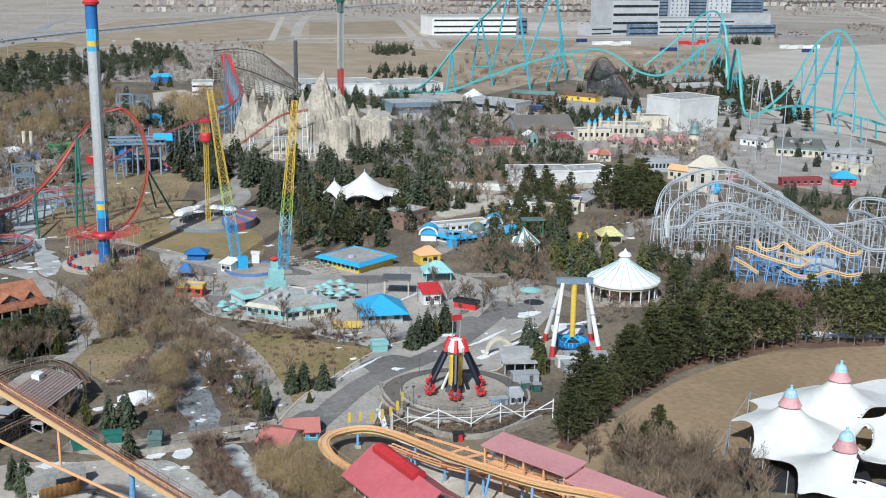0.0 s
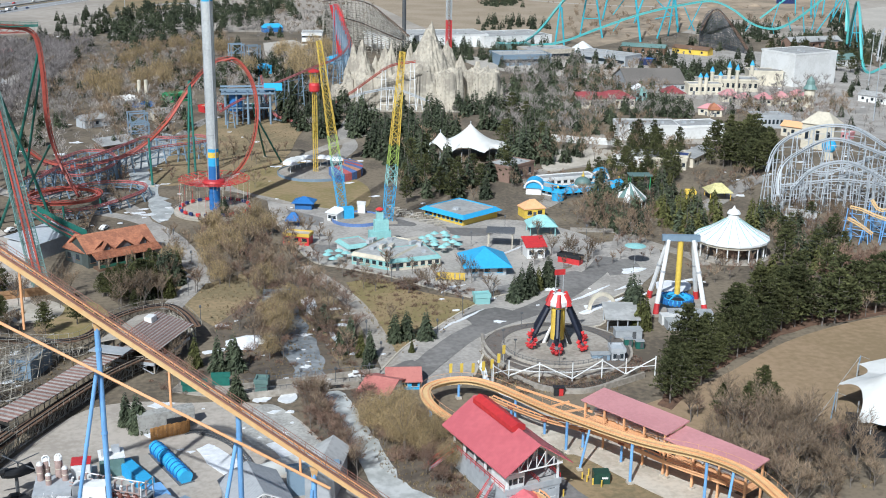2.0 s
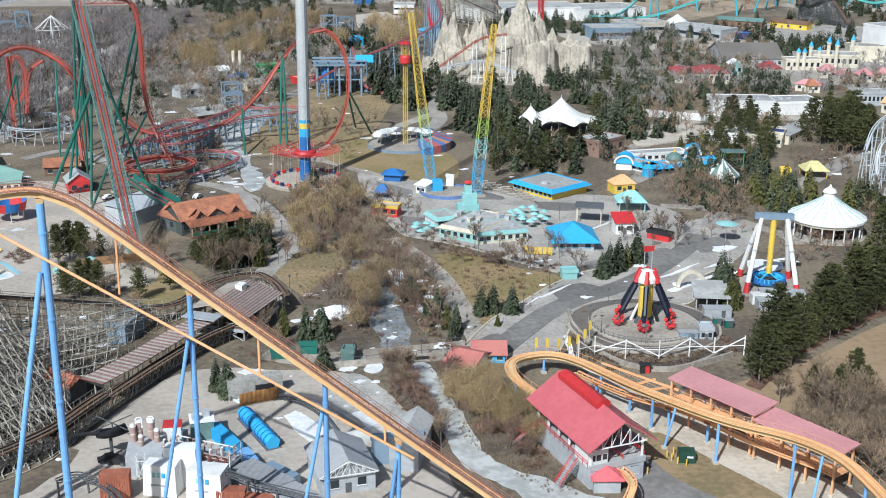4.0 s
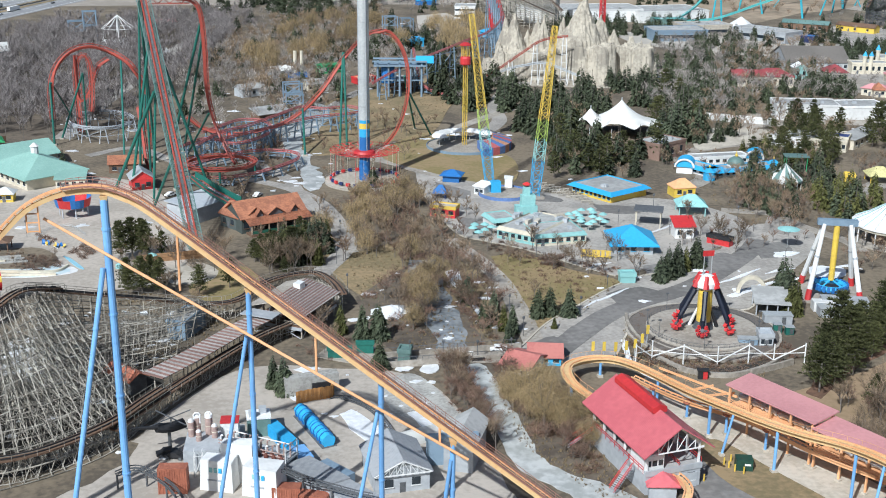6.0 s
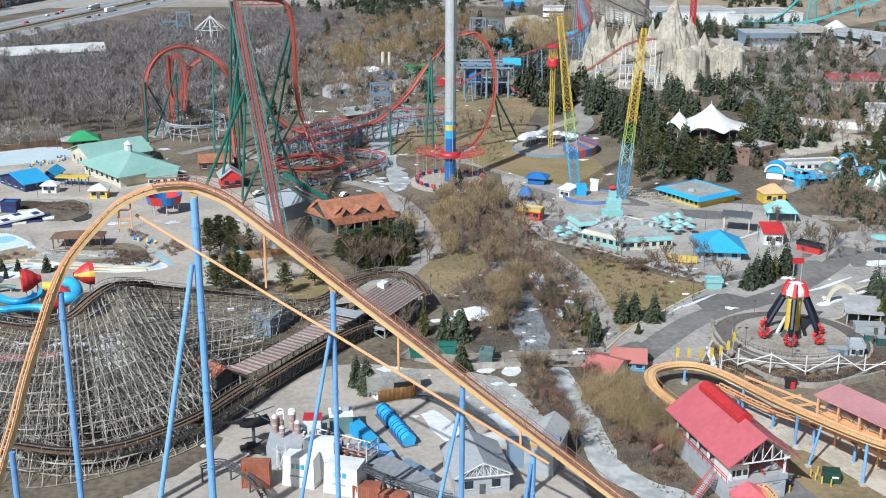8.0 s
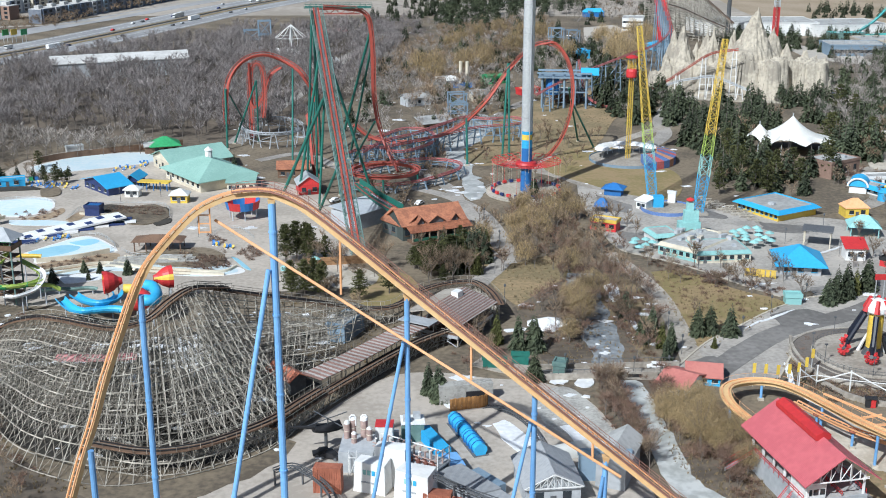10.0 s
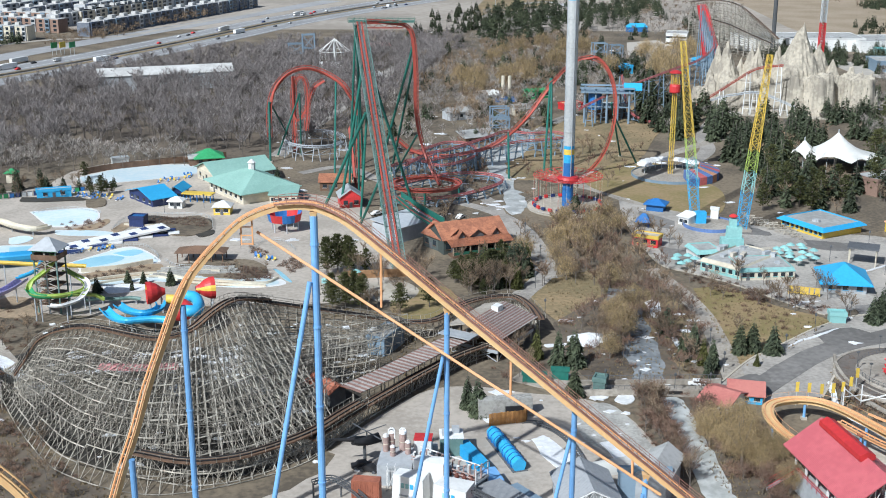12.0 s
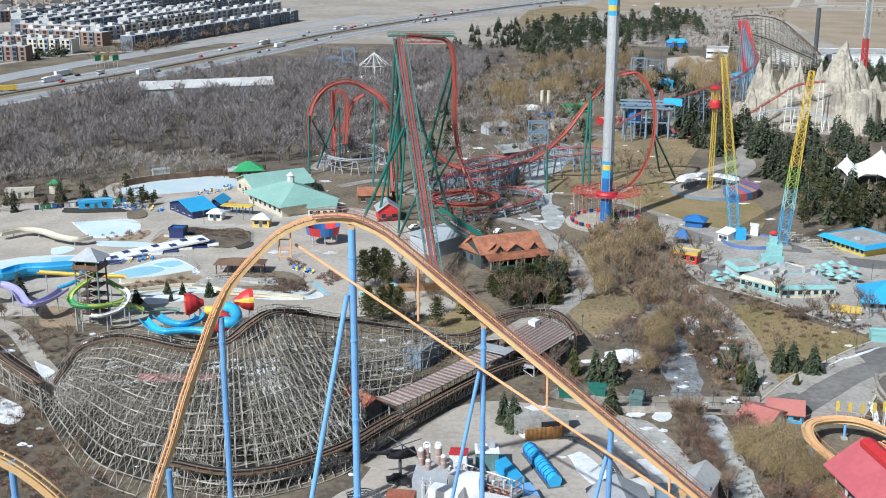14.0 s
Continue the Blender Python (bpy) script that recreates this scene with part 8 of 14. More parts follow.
bldg("red_train", (368.8, 463.3), (389.6, 459.0), 4, 3.4, M_MAROON, "flat", M_MAROON, label="long red carriage shed", category="shed", windows=6)
bldg("blue_hut", (395.2, 457.3), (405.1, 452.3), 8, 4, M_RED, "hip", M_SKYB, 3, label="red hut with a blue roof", windows=2)
bldg("brown_hall", (530.8, 809.5), (578.0, 811.5), 14, 5, M_BRICK, "gable", M_GROOF, 3.5, label="long brown hall among conifers", windows=8)
bldg("green_eaved_hall", (487.9, 703.6), (524.0, 715.5), 10, 5, M_WHITE, "gable", M_TEALM, 3, label="white hall with green eaves", windows=4)

# ---- coaster station ----
def station():
    a, b = [(68.9, 182.6), (80.2, 184.7)]
    d = math.dist((68.9, 182.6, 8.3), (65.8, 204.2, 8.3))
    th = bldg("coaster_station", a, b, d, 4.2, M_GREY, "flat", M_GROOF, label="grey two-storey coaster station under a bright red gabled roof", category="station", windows=3)
    w = math.dist(a, b)
    h, rise = 9.2, 4.2
    for x in (0.3, w - 0.3):
        for k in range(6):
            part("post", Shape().box((x, 0.4 + (d - 0.8) * k / 5, 4.2), (0.35, 0.35, h - 4.2)), M_WHITE, th)
    sec = [(-1.6, h - 0.9), (w / 2, h + rise), (w + 1.6, h - 0.9)]
    v = [(x, y, z + dz) for y in (d + 1.6, -1.8) for dz in (0, 0.25) for x, z in sec]
    f = [(0, 1, 7, 6), (1, 2, 8, 7), (3, 9, 10, 4), (4, 10, 11, 5), (0, 6, 9, 3), (2, 5, 11, 8), (0, 3, 4, 1), (1, 4, 5, 2), (6, 7, 10, 9), (7, 8, 11, 10)]
    part("gable_roof", Shape().add(v, f), M_REDROOF, th, "bright red ribbed metal roof")
    top = h + rise
    part("ridge_vent", Shape().add([(w / 2 + x, y, top + z - 0.4) for y in (d - 0.5, d * 0.28) for x, z in ((-1.5, 0), (-1.5, 1.0), (0, 1.7), (1.5, 1.0), (1.5, 0))], [(0, 5, 6, 1), (1, 6, 7, 2), (2, 7, 8, 3), (3, 8, 9, 4), (0, 1, 2, 3, 4), (9, 8, 7, 6, 5)]), M_RED, th, "raised red ridge vent")
    for k in range(7):
        x = w * k / 6
        z = h - 0.6 + rise * (1 - abs(k - 3) / 3)
        if 0 < k < 6:
            part("truss_post", Shape().beam((x, -0.6, h - 0.9), (x, -0.6, z), 0.1, 4), M_WHITE, th)
        if k:
            x2 = w * (k - 1) / 6
            part("truss_brace", Shape().beam((x2, -0.6, h - 0.9), (x, -0.6, z), 0.08, 4), M_WHITE, th)
    part("tie_beam", Shape().beam((0, -0.6, h - 0.9), (w, -0.6, h - 0.9), 0.14, 4), M_WHITE, th)
    part("operator_room", Shape().box((1.8, 3.0, 4.2), (4.2, 5, 3.2)), M_WHITE, th, "white operator room with dark windows")
    for k in range(3):
        part("window", Shape().box((0.7 + 1.25 * k, 0.46, 5.4), (0.9, 0.1, 1.1)), M_GLASS, th)
    for x in (-0.4, w + 0.4, w * 0.62):
        rl = Shape()
        for z in (5.0, 5.5):
            rl.beam((x, 0.5, z), (x, d - 1, z), 0.07, 4)
        for k in range(12):
            rl.beam((x, 0.5 + (d - 1.5) * k / 11, 4.2), (x, 0.5 + (d - 1.5) * k / 11, 5.5), 0.05, 4)
        part("railing", rl, M_RED, th, "red platform railing")
    part("roller_door", Shape().box((w * 0.8, -0.05, 0), (3.2, 0.15, 3.0)), M_GREY, th)
    for x0, y0, x1, y1 in ((-1.2, 4, -5.6, 2.5), (w + 0.5, d * 0.55, w + 5.4, d * 0.6), (-1.2, d - 2, -5.2, d)):
        st = thing("stairs", (0, 0, 0), 0)
        st.parent = th
        st.name = "stair"
        n = 14
        for k in range(n):
            t = (k + 0.5) / n
            part("step", Shape().box((x0 + (x1 - x0) * t, y0 + (y1 - y0) * t, 4.0 - 3.9 * t), (0.3, 1.6, 0.12), math.degrees(math.atan2(y1 - y0, x1 - x0))), M_GREY, st)
        for o in (-0.9, 0.9):
            part("stair_rail", Shape().beam((x0, y0 + o, 5.2), (x1, y1 + o, 1.3), 0.08, 4).beam((x0, y0 + o, 4.6), (x1, y1 + o, 0.7), 0.06, 4), M_RED, st)


station()
bldg("pump_hut", (69.2, 181.2), (74.1, 180.3), 5, 3.0, M_GREY, "hip", M_REDROOF, 1.5, label="grey hut with a red hipped roof below the station", category="hut")
th = thing("transformer_box", (91.0, 189.5), -15, "dark green transformer box with a white logo shape", "utility box")
part("case", Shape().box((0, 0, 0), (3.2, 2.4, 2.4)), mat("dark_green_paint", (0.02, 0.07, 0.05), 0.5), th)
part("mark", Shape().box((0.6, -1.22, 1.2), (1.2, 0.03, 0.4)), M_WHITE, th)
for q in ((87.9, 191.5), (89.7, 192.5), (88.3, 190.1), (88.9, 188.6), (90.2, 187.4), (80.5, 186.1), (81.6, 185.9)):
    th = thing("bollard", q, 0, "yellow steel bollard beside the service road", "bollard", "yard bollards")
    part("post", Shape().beam((0, 0, 0), (0, 0, 1.5), 0.16, 8), M_YELLOW, th)
# storage shed with a faded roof
def shed(a, b, depth, h, floor):
    """Open train shed: posts from the ground, a raised platform with lattice railings, and a single-pitch roof."""
    a, b = Vector((*a, 0)), Vector((*b, 0))
    w = (b - a).length
    th = thing("train_shed", (a.x, a.y, 0), math.degrees(math.atan2(b.y - a.y, b.x - a.x)), "open orange-framed train shed with a faded pink-red roof", "shed")
    v = [(-0.8, -0.6, h), (w + 0.8, -0.6, h), (w + 0.8, depth + 0.8, h + 0.7), (-0.8, depth + 0.8, h + 0.7)]
    part("roof", Shape().add(v + [(x, y, z + 0.25) for x, y, z in v], [(3, 2, 1, 0), (4, 5, 6, 7), (0, 1, 5, 4), (1, 2, 6, 5), (2, 3, 7, 6), (3, 0, 4, 7)]), M_PINKROOF, th)
    n = max(3, int(w / 4.6))
    for k in range(n + 1):
        for y in (0, depth):
            part("post", Shape().box((w * k / n, y, 0), (0.36, 0.36, h + 0.5 * (y > 0))), M_ORANGE, th)
            part("footing", Shape().box((w * k / n, y, -0.1), (1.0, 1.0, 0.5)), M_SAND, th)
        part("cross_beam", Shape().beam((w * k / n, 0, floor - 0.5), (w * k / n, depth, floor - 0.5), 0.18, 4), M_ORANGE, th)
    part("platform", Shape().box((w / 2, depth / 2, floor - 0.35), (w, depth, 0.25)), M_ORANGE, th)
    for y in (-0.15, depth + 0.15):
        rl = Shape()
        for z in (-0.3, 0.35, 0.75, 1.15):
            rl.beam((0, y, floor + z), (w, y, floor + z), 0.08, 4)
        for k in range(int(w / 1.2) + 1):
            rl.beam((k * 1.2, y, floor - 0.3), (k * 1.2, y, floor + 1.15), 0.06, 4)
        part("railing", rl, M_ORANGE, th, "orange lattice railing of the platform")
    for k in range(int(w / 3.4)):
        x = 1.8 + 3.4 * k
        car = part("tarpaulin", Shape().sweep([(x - 1.5, depth / 2 + 0.6, floor + 0.75), (x - 0.9, depth / 2 + 0.6, floor + 1.0), (x + 0.6, depth / 2 + 0.6, floor + 1.05), (x + 1.4, depth / 2 + 0.6, floor + 0.6)], 0, shape=[(1.1 * math.cos(q) * (1 + 0.15 * math.sin(4 * q)), 0.85 * math.sin(q)) for q in [2 * math.pi * i / 10 for i in range(10)]]), M_STEEL, th, "crumpled silver tarpaulin over a parked car")


shed((94.9, 207.0), (103.9, 188.6), 6.0, 9.2, 5.2)
shed((104.3, 187.6), (111.9, 171.6), 5.5, 8.2, 4.2)
bldg("red_roofed_shop", (54.3, 240.9), (59.8, 236.5), 10, 2.0, M_WHITE, "gable", M_REDFADE, 1.7, label="white shop by the bridge under faded red roofing", windows=3)
bldg("red_roofed_shop", (61.7, 243.9), (68.9, 242.3), 8, 2.1, M_SKYB, "gable", M_REDFADE, 1.7, label="blue-walled shop by the bridge with a faded red roof", windows=3)
# white zigzag frame and yellow plates by the claw ride
th = thing("white_frame_fence", (0, 0, 0), 0, "white tubular zigzag frame fence below the claw ride", "fence")
pts = [(86.4, 241.0), (90.8, 242.3), (97.3, 239.1), (104.8, 236.9), (112.6, 237.4), (118.3, 236.2), (125.8, 235.7)]
for k, (x, y) in enumerate(pts):
    part("upright", Shape().beam((x, y, 0), (x, y, 5.0), 0.16, 6), M_WHITE, th)
    if k:
        x0, y0 = pts[k - 1]
        part("diagonal", Shape().beam((x0, y0, 4.6 if k % 2 else 1.0), (x, y, 1.0 if k % 2 else 4.6), 0.16, 6), M_WHITE, th)
        part("rail", Shape().beam((x0, y0, 2.6), (x, y, 2.6), 0.1, 6), M_WHITE, th)
for q in ((76.3, 242.3), (78.8, 241.8), (81.4, 241.2), (84.1, 241.6), (86.5, 242.4), (89.2, 245.3), (92.3, 250.4)):
    th = thing("yellow_sign_plate", q, 0, "yellow plate sign on a tall grey pole", "sign", "yellow plate signs")
    part("pole", Shape().beam((0, 0, 0), (0, 0, 5.8), 0.12, 6), M_STEEL, th)
    part("plate", Shape().box((0, -0.2, 3.4), (0.75, 0.12, 2.3)), M_YELLOW, th)

# ---- chalet, sheds and the timber station ----
bldg("chalet", (-3.7, 356.1), (16.4, 364.9), 13, 4.8, mat("dark_green_timber", (0.06, 0.075, 0.07), 0.8), "gable", M_ORROOF, 4.0, windows=7, trim=M_WOODB, label="dark timber chalet with rusty orange shingle roof", category="chalet")
bldg("chalet_wing", (-10.4, 366.7), (-3.0, 357.0), 9, 4.2, mat("grey_green_timber", (0.10, 0.12, 0.115), 0.8), "gable", M_ORROOF, 3.2, label="chalet wing with an orange shingle roof", category="chalet", windows=3, trim=M_WOODB)
for q in (((1.3, 357.7), (3.0, 358.3)), ((4.9, 359.2), (9.3, 361.2)), ((12.2, 362.5), (14.0, 363.2))):
    bldg("chalet_gable", *q, 7, 5.4, M_DGREY, "gable", M_ORROOF, 1.9, False, label="cross gable with a small dark window", category="gable", windows=1, trim=M_WOODB)
M_RAILG = mat("dark_green_railing", (0.03, 0.13, 0.085), 0.6, bump=0.05)


def chalet_porch(a, b, deep=4.2):
    """Open timber porch along the chalet's front: deck, posts, sloping shingle roof, green railing."""
    w = math.hypot(b[0] - a[0], b[1] - a[1])
    th = thing("chalet_porch", (a[0], a[1], 0), math.degrees(math.atan2(b[1] - a[1], b[0] - a[0])), "timber porch with green railing in front of the chalet", "porch")
    part("deck", Shape().box((w / 2, -deep / 2 - 0.1, 0), (w, deep, 0.7)), M_WOODB, th, "brown boarded deck")
    for k in range(8):
        x = 0.3 + (w - 0.6) * k / 7
        part("post", Shape().box((x, -deep + 0.3, 0.7), (0.34, 0.34, 2.9)), M_TAN_POST, th)
        if k < 7 and k != 3:
            step = (w - 0.6) / 7
            part("railing", Shape().box((x + step / 2, -deep + 0.3, 0.8), (step - 0.4, 0.1, 0.95)), M_RAILG, th, "dark green boarded railing")
    for k in range(8):
        part("shingle_course", Shape().box((w / 2, -deep + 0.25 + k * deep / 8, 3.6 + 0.17 * k), (w + 0.8, deep / 8 + 0.1, 0.18)), M_ORROOF, th)


M_TAN_POST = mat("weathered_tan_posts", (0.36, 0.29, 0.21), 0.85, second=(0.26, 0.20, 0.15))
chalet_porch(*((-2.4, 355.9), (16.8, 364.3)))
bldg("metal_shed", (-18.7, 368.4), (-5.1, 383.6), 12, 5, M_GREY, "shed", M_SILVER, 1.0, label="shed with a pale corrugated metal roof", category="shed")
bldg("red_cabin", (-41.9, 413.5), (-34.3, 415.1), 9, 3.8, M_RED, "gable", M_STEEL, 3.0, False, label="red timber cabin with a pale metal roof", category="cabin", windows=2)
bldg("brown_hut", (-52.4, 440.0), (-40.6, 440.5), 9, 3.4, M_WOODB, "gable", M_ORROOF, 2.2, label="brown hut with an orange shingle roof", category="hut", windows=3)


M_BOARDR = mat("red_brown_boards", (0.30, 0.18, 0.15), 0.85)
M_BOARDP = mat("pale_grey_boards", (0.46, 0.42, 0.39), 0.85)


def timber_station():
    turn = 58.5
    th = thing("timber_station", (10.6, 266.8), turn, "raised timber coaster station with a striped brown and white roof", "station")
    L, deep = 17.5, 14.0
    part("deck", Shape().box((L / 2, deep / 2, 3.0), (L + 1, deep, 0.35)), M_WOODB, th)
    part("fascia", Shape().box((L / 2, -0.06, 2.3), (L + 1, 0.1, 0.8)).box((-0.56, deep / 2, 2.3), (0.1, deep, 0.8)), M_GREY, th)
    part("back_wall", Shape().box((L / 2, 9.0, 3.35), (L, 0.3, 3.4)), M_DGREY, th)
    for x in (0.2, 4.6, 9.0, 13.4, L - 0.2):
        for y in (0.3, 6.5, 13.4):
            part("post", Shape().box((x, y, 0), (0.35, 0.35, 6.2 if y < 13 else 6.6)), M_WOOD, th)
    for x in (0.2, 4.6, 9.0):
        part("brace", Shape().beam((x, 0.2, 0.2), (x + 4.4, 0.2, 2.9), 0.13, 4).beam((x + 4.4, 0.2, 0.2), (x, 0.2, 2.9), 0.13, 4), M_GREY, th, "pale crossed timber brace")
    for y in (0.3, 6.7):
        part("brace", Shape().beam((-0.4, y, 0.2), (-0.4, y + 6.2, 2.9), 0.13, 4).beam((-0.4, y + 6.2, 0.2), (-0.4, y, 2.9), 0.13, 4), M_GREY, th, "pale crossed timber brace")
    rail = Shape()
    for z in (3.8, 4.3):
        rail.beam((-0.4, 0, z), (L + 0.4, 0, z), 0.05, 4).beam((-0.4, 0, z), (-0.4, deep, z), 0.05, 4)
    part("railing", rail, M_WOOD, th)
    n, ridge = 24, 8.8
    for k in range(n):
        y0 = -1.0 + 9.8 * (k + 0.5) / n
        part("roof_board", Shape().box((L / 2, y0, 6.1 + 2.5 * (k + 0.5) / n), (L + 2.2, 0.42, 0.14)), M_BOARDR if k % 2 else M_BOARDP, th)
    part("rear_slope", Shape().add([(-1.1, ridge, 8.65), (L + 1.1, ridge, 8.65), (L + 1.1, 14.8, 6.9), (-1.1, 14.8, 6.9), (-1.1, ridge, 8.45), (L + 1.1, ridge, 8.45), (L + 1.1, 14.8, 6.7), (-1.1, 14.8, 6.7)],
                                   [(0, 1, 2, 3), (7, 6, 5, 4), (0, 4, 5, 1), (2, 6, 7, 3), (1, 5, 6, 2), (3, 7, 4, 0)]), M_PATH, th, "pale grey rear roof slope")
    part("monitor", Shape().box((L * 0.72, 7.6, 8.2), (2.6, 2.0, 1.4)), M_WHITE, th, "white roof ventilator")
    part("side_roof", Shape().box((-3.4, 9.5, 6.4), (4.4, 9, 0.2)), M_GREY, th, "flat grey side roof")
    return th


timber_station()
run = [(6.2, 273.2, 5.5), (-2.2, 264.9, 5.5), (-10.0, 253.9, 5.5), (-16.6, 244.7, 5.5), (-22.9, 237.0, 5.5)]
th = thing("covered_run", (0, 0, 0), 0, "long narrow striped roof over the coaster run", "covered walk")
line = even(spline([Vector(p) for p in run], 8), 0.8)
for i, (p, q) in enumerate(zip(line, line[1:])):
    d = (q - p).normalized()
    part("roof_board", Shape().box(((p.x + q.x) / 2, (p.y + q.y) / 2, p.z + 0.02 * (i % 2)), (0.74, 6.0, 0.2), math.degrees(math.atan2(d.y, d.x))), M_BOARDR if i % 2 else M_BOARDP, th)
    if i % 6 == 0:
        sd = Vector((-d.y, d.x, 0)) * 2.6
        for sgn in (-1, 1):
            part("post", Shape().beam(p + sd * sgn, Vector((p.x + sd.x * sgn, p.y + sd.y * sgn, 0)), 0.16, 4), M_WOOD, th)
low = thing("timber_trestle", (0, 0, 0), 0, "low timber trestle beside the covered run", "roller coaster")
trestle(low, [(-29.3, 214.7, 0.0), (-21.4, 229.3, 0.0), (-14.8, 240.0, 0.0), (-7.6, 251.6, 0.0), (0.4, 262.7, 0.0), (8.8, 270.9, 0.0)], [(-29.3, 216.4, 3.5), (-21.3, 230.2, 3.5), (-14.7, 240.6, 3.5), (-7.4, 251.7, 3.5), (0.5, 262.3, 3.5), (8.9, 270.4, 3.5)], 1, 2.0)
bldg("brown_shed", (-27.7, 239.7), (-24.5, 242.4), 9, 3.4, M_DGREY, "gable", M_RUST, 1.4, False, label="grey shed with a rusty red roof", category="shed")
bldg("blue_grey_shed", (-17.4, 269.9), (-12.9, 279.3), 5, 4.5, M_BLUEGREY, "flat", M_GROOF, label="blue-grey metal clad shed beside the trestle", category="shed")
# bridge details
th = thing("footbridge", (45.2, 250.4), 2, "low concrete footbridge with dark culvert openings", "bridge")
part("deck_edge", Shape().box((0, -3, -0.1), (34, 0.5, 1.6)), M_PATH, th)
part("deck_edge", Shape().box((0, 3, -0.1), (34, 0.5, 1.4)), M_PATH, th)
rl = Shape()
for y in (-3, 3):
    rl.beam((-17, y, 2.4), (17, y, 2.4), 0.06, 4)
    for k in range(24):
        rl.beam((-17 + 34 * k / 23, y, 1.4), (-17 + 34 * k / 23, y, 2.4), 0.05, 4)
part("railing", rl, M_DGREY, th)
for x in (12, 5):
    part("culvert", Shape().box((x, -3.3, -0.15), (3.2, 0.3, 1.2)), M_BLACK, th)
bldg("gatehouse", (31.7, 249.2), (34.3, 248.3), 3, 3.0, M_TEALM, "flat", M_TEALM, label="small grey-green gatehouse by the bridge", category="hut")
for q, w in ((((15.8, 253.8), (21.2, 253.2)), 1), (((22.8, 256.3), (26.7, 255.8)), 1)):
    bldg("green_hoarding", *q, 0.4, 2.6, M_TEALD, "flat", M_TEALD, label="dark green fabric hoarding", category="fence")

# terraces below the claw ride
for k, (pts, h, w) in enumerate((([(93.8, 271.1), (92.1, 263.7), (92.0, 253.9), (94.2, 245.8), (100.5, 241.3), (110.2, 240.2), (116.6, 242.9)], 0.9, 0.7), ([(92.0, 243.5), (96.4, 234.7), (104.6, 230.5), (114.5, 233.3), (123.5, 239.9)], 1.1, 0.8), ([(94.0, 253.3), (98.2, 246.6), (105.5, 242.9), (114.6, 243.4)], 0.7, 0.5), ([(110.5, 231.0), (117.4, 233.3), (122.8, 235.4)], 1.4, 0.6))):
    line = spline([(*p, h / 2) for p in pts], 6)
    tagged(part("terrace_wall", Shape().sweep(line, 0, shape=[(-w / 2, -h / 2 - 0.1), (w / 2, -h / 2 - 0.1), (w / 2, h / 2), (-w / 2, h / 2)]), M_PATH), "low curved concrete terrace wall", "wall", kind="structure")
patch("planting_bed", [(94.8, 270.0), (98.5, 270.3), (97.3, 258.3), (101.5, 247.6), (111.5, 243.1), (116.6, 244.4), (113.4, 240.8), (104.5, 240.6), (95.1, 246.3), (92.5, 255.3)], M_SOILSHADE, 0.5, "dark planted bed round the claw ride", "planting bed")
patch("planting_bed", [(91.5, 242.2), (97.4, 237.2), (106.4, 234.8), (120.1, 239.0), (120.2, 236.1), (106.7, 232.0), (96.4, 234.7)], M_SOILSHADE, 0.4, "dark planted bed between terrace walls", "planting bed")
for q, w, d, h, m, lab in (((116.7, 247.4), 4.5, 2, 2.2, M_BLUEGREY, "blue-grey electrical cabinet by the claw ride"), ((122.7, 250.5), 2.6, 2.2, 2.4, M_GREY, "pale cooling unit by the claw ride"), ((130.4, 260.7), 7, 3, 2.6, M_GREY, "grey control cabin by the claw ride"), ((127.9, 255.1), 2, 1.5, 2.2, M_TEALD, "dark green electrical cabinet by the pines"), ((130.3, 253.4), 2, 1.5, 2.0, M_TEALD, "dark green electrical cabinet by the pines"), ((147.5, 263.9), 8, 4, 2.4, M_GREY, "pale grey equipment hut below the pendulum")):
    th = thing("equipment_cabinet", q, -12, lab, "cabinet", "ride cabinets")
    part("case", Shape().box((0, 0, -0.1), (w, d, h)), m, th)
    part("lid", Shape().box((0, 0, h - 0.1), (w + 0.3, d + 0.3, 0.15)), M_STEEL, th)
    part("door", Shape().box((w * 0.2, -d / 2 - 0.04, 0.2), (min(1.0, w * 0.4), 0.1, h * 0.75)), M_DGREY, th)
th = thing("vending_machines", (98.8, 230.7), -10, "black and red drink machines side by side", "vending machine")
for k, m in enumerate((M_BLACK, M_RED)):
    part("machine", Shape().box((-0.55 + 1.1 * k, 0, 0), (1.0, 0.9, 2.0)), m, th)
part("roof", Shape().box((0, 0, 2.0), (2.6, 1.4, 0.3)), M_BLACK, th)

bldg("coaster_shed", (263.8, 320.2), (275.3, 312.5), 9, 3.6, M_BLUEGREY, "shed", M_GREY, 2.2, label="pale blue metal shed under the small coaster", category="shed", windows=3)
bldg("coaster_shed", (257.9, 333.9), (265.2, 328.3), 5, 3.4, M_BLUEGREY, "flat", M_BLUEGREY, label="blue-grey queue roof under the small coaster", category="shed", windows=2)
bldg("ticket_house", (233.3, 350.2), (241.4, 344.3), 6, 3.2, M_GREY, "hip", M_DGREY, 2.0, label="grey house with a dark hipped roof by the silver coaster", windows=3)

bldg("timber_fence", (-32.6, 331.0), (-13.3, 334.1), 0.3, 1.9, mat("tan_fence_boards", (0.42, 0.24, 0.12), 0.8, wave=(4.0, "X", 0.04)), "flat", M_WOODB, label="tan board fence round the play deck", category="fence", door=False)


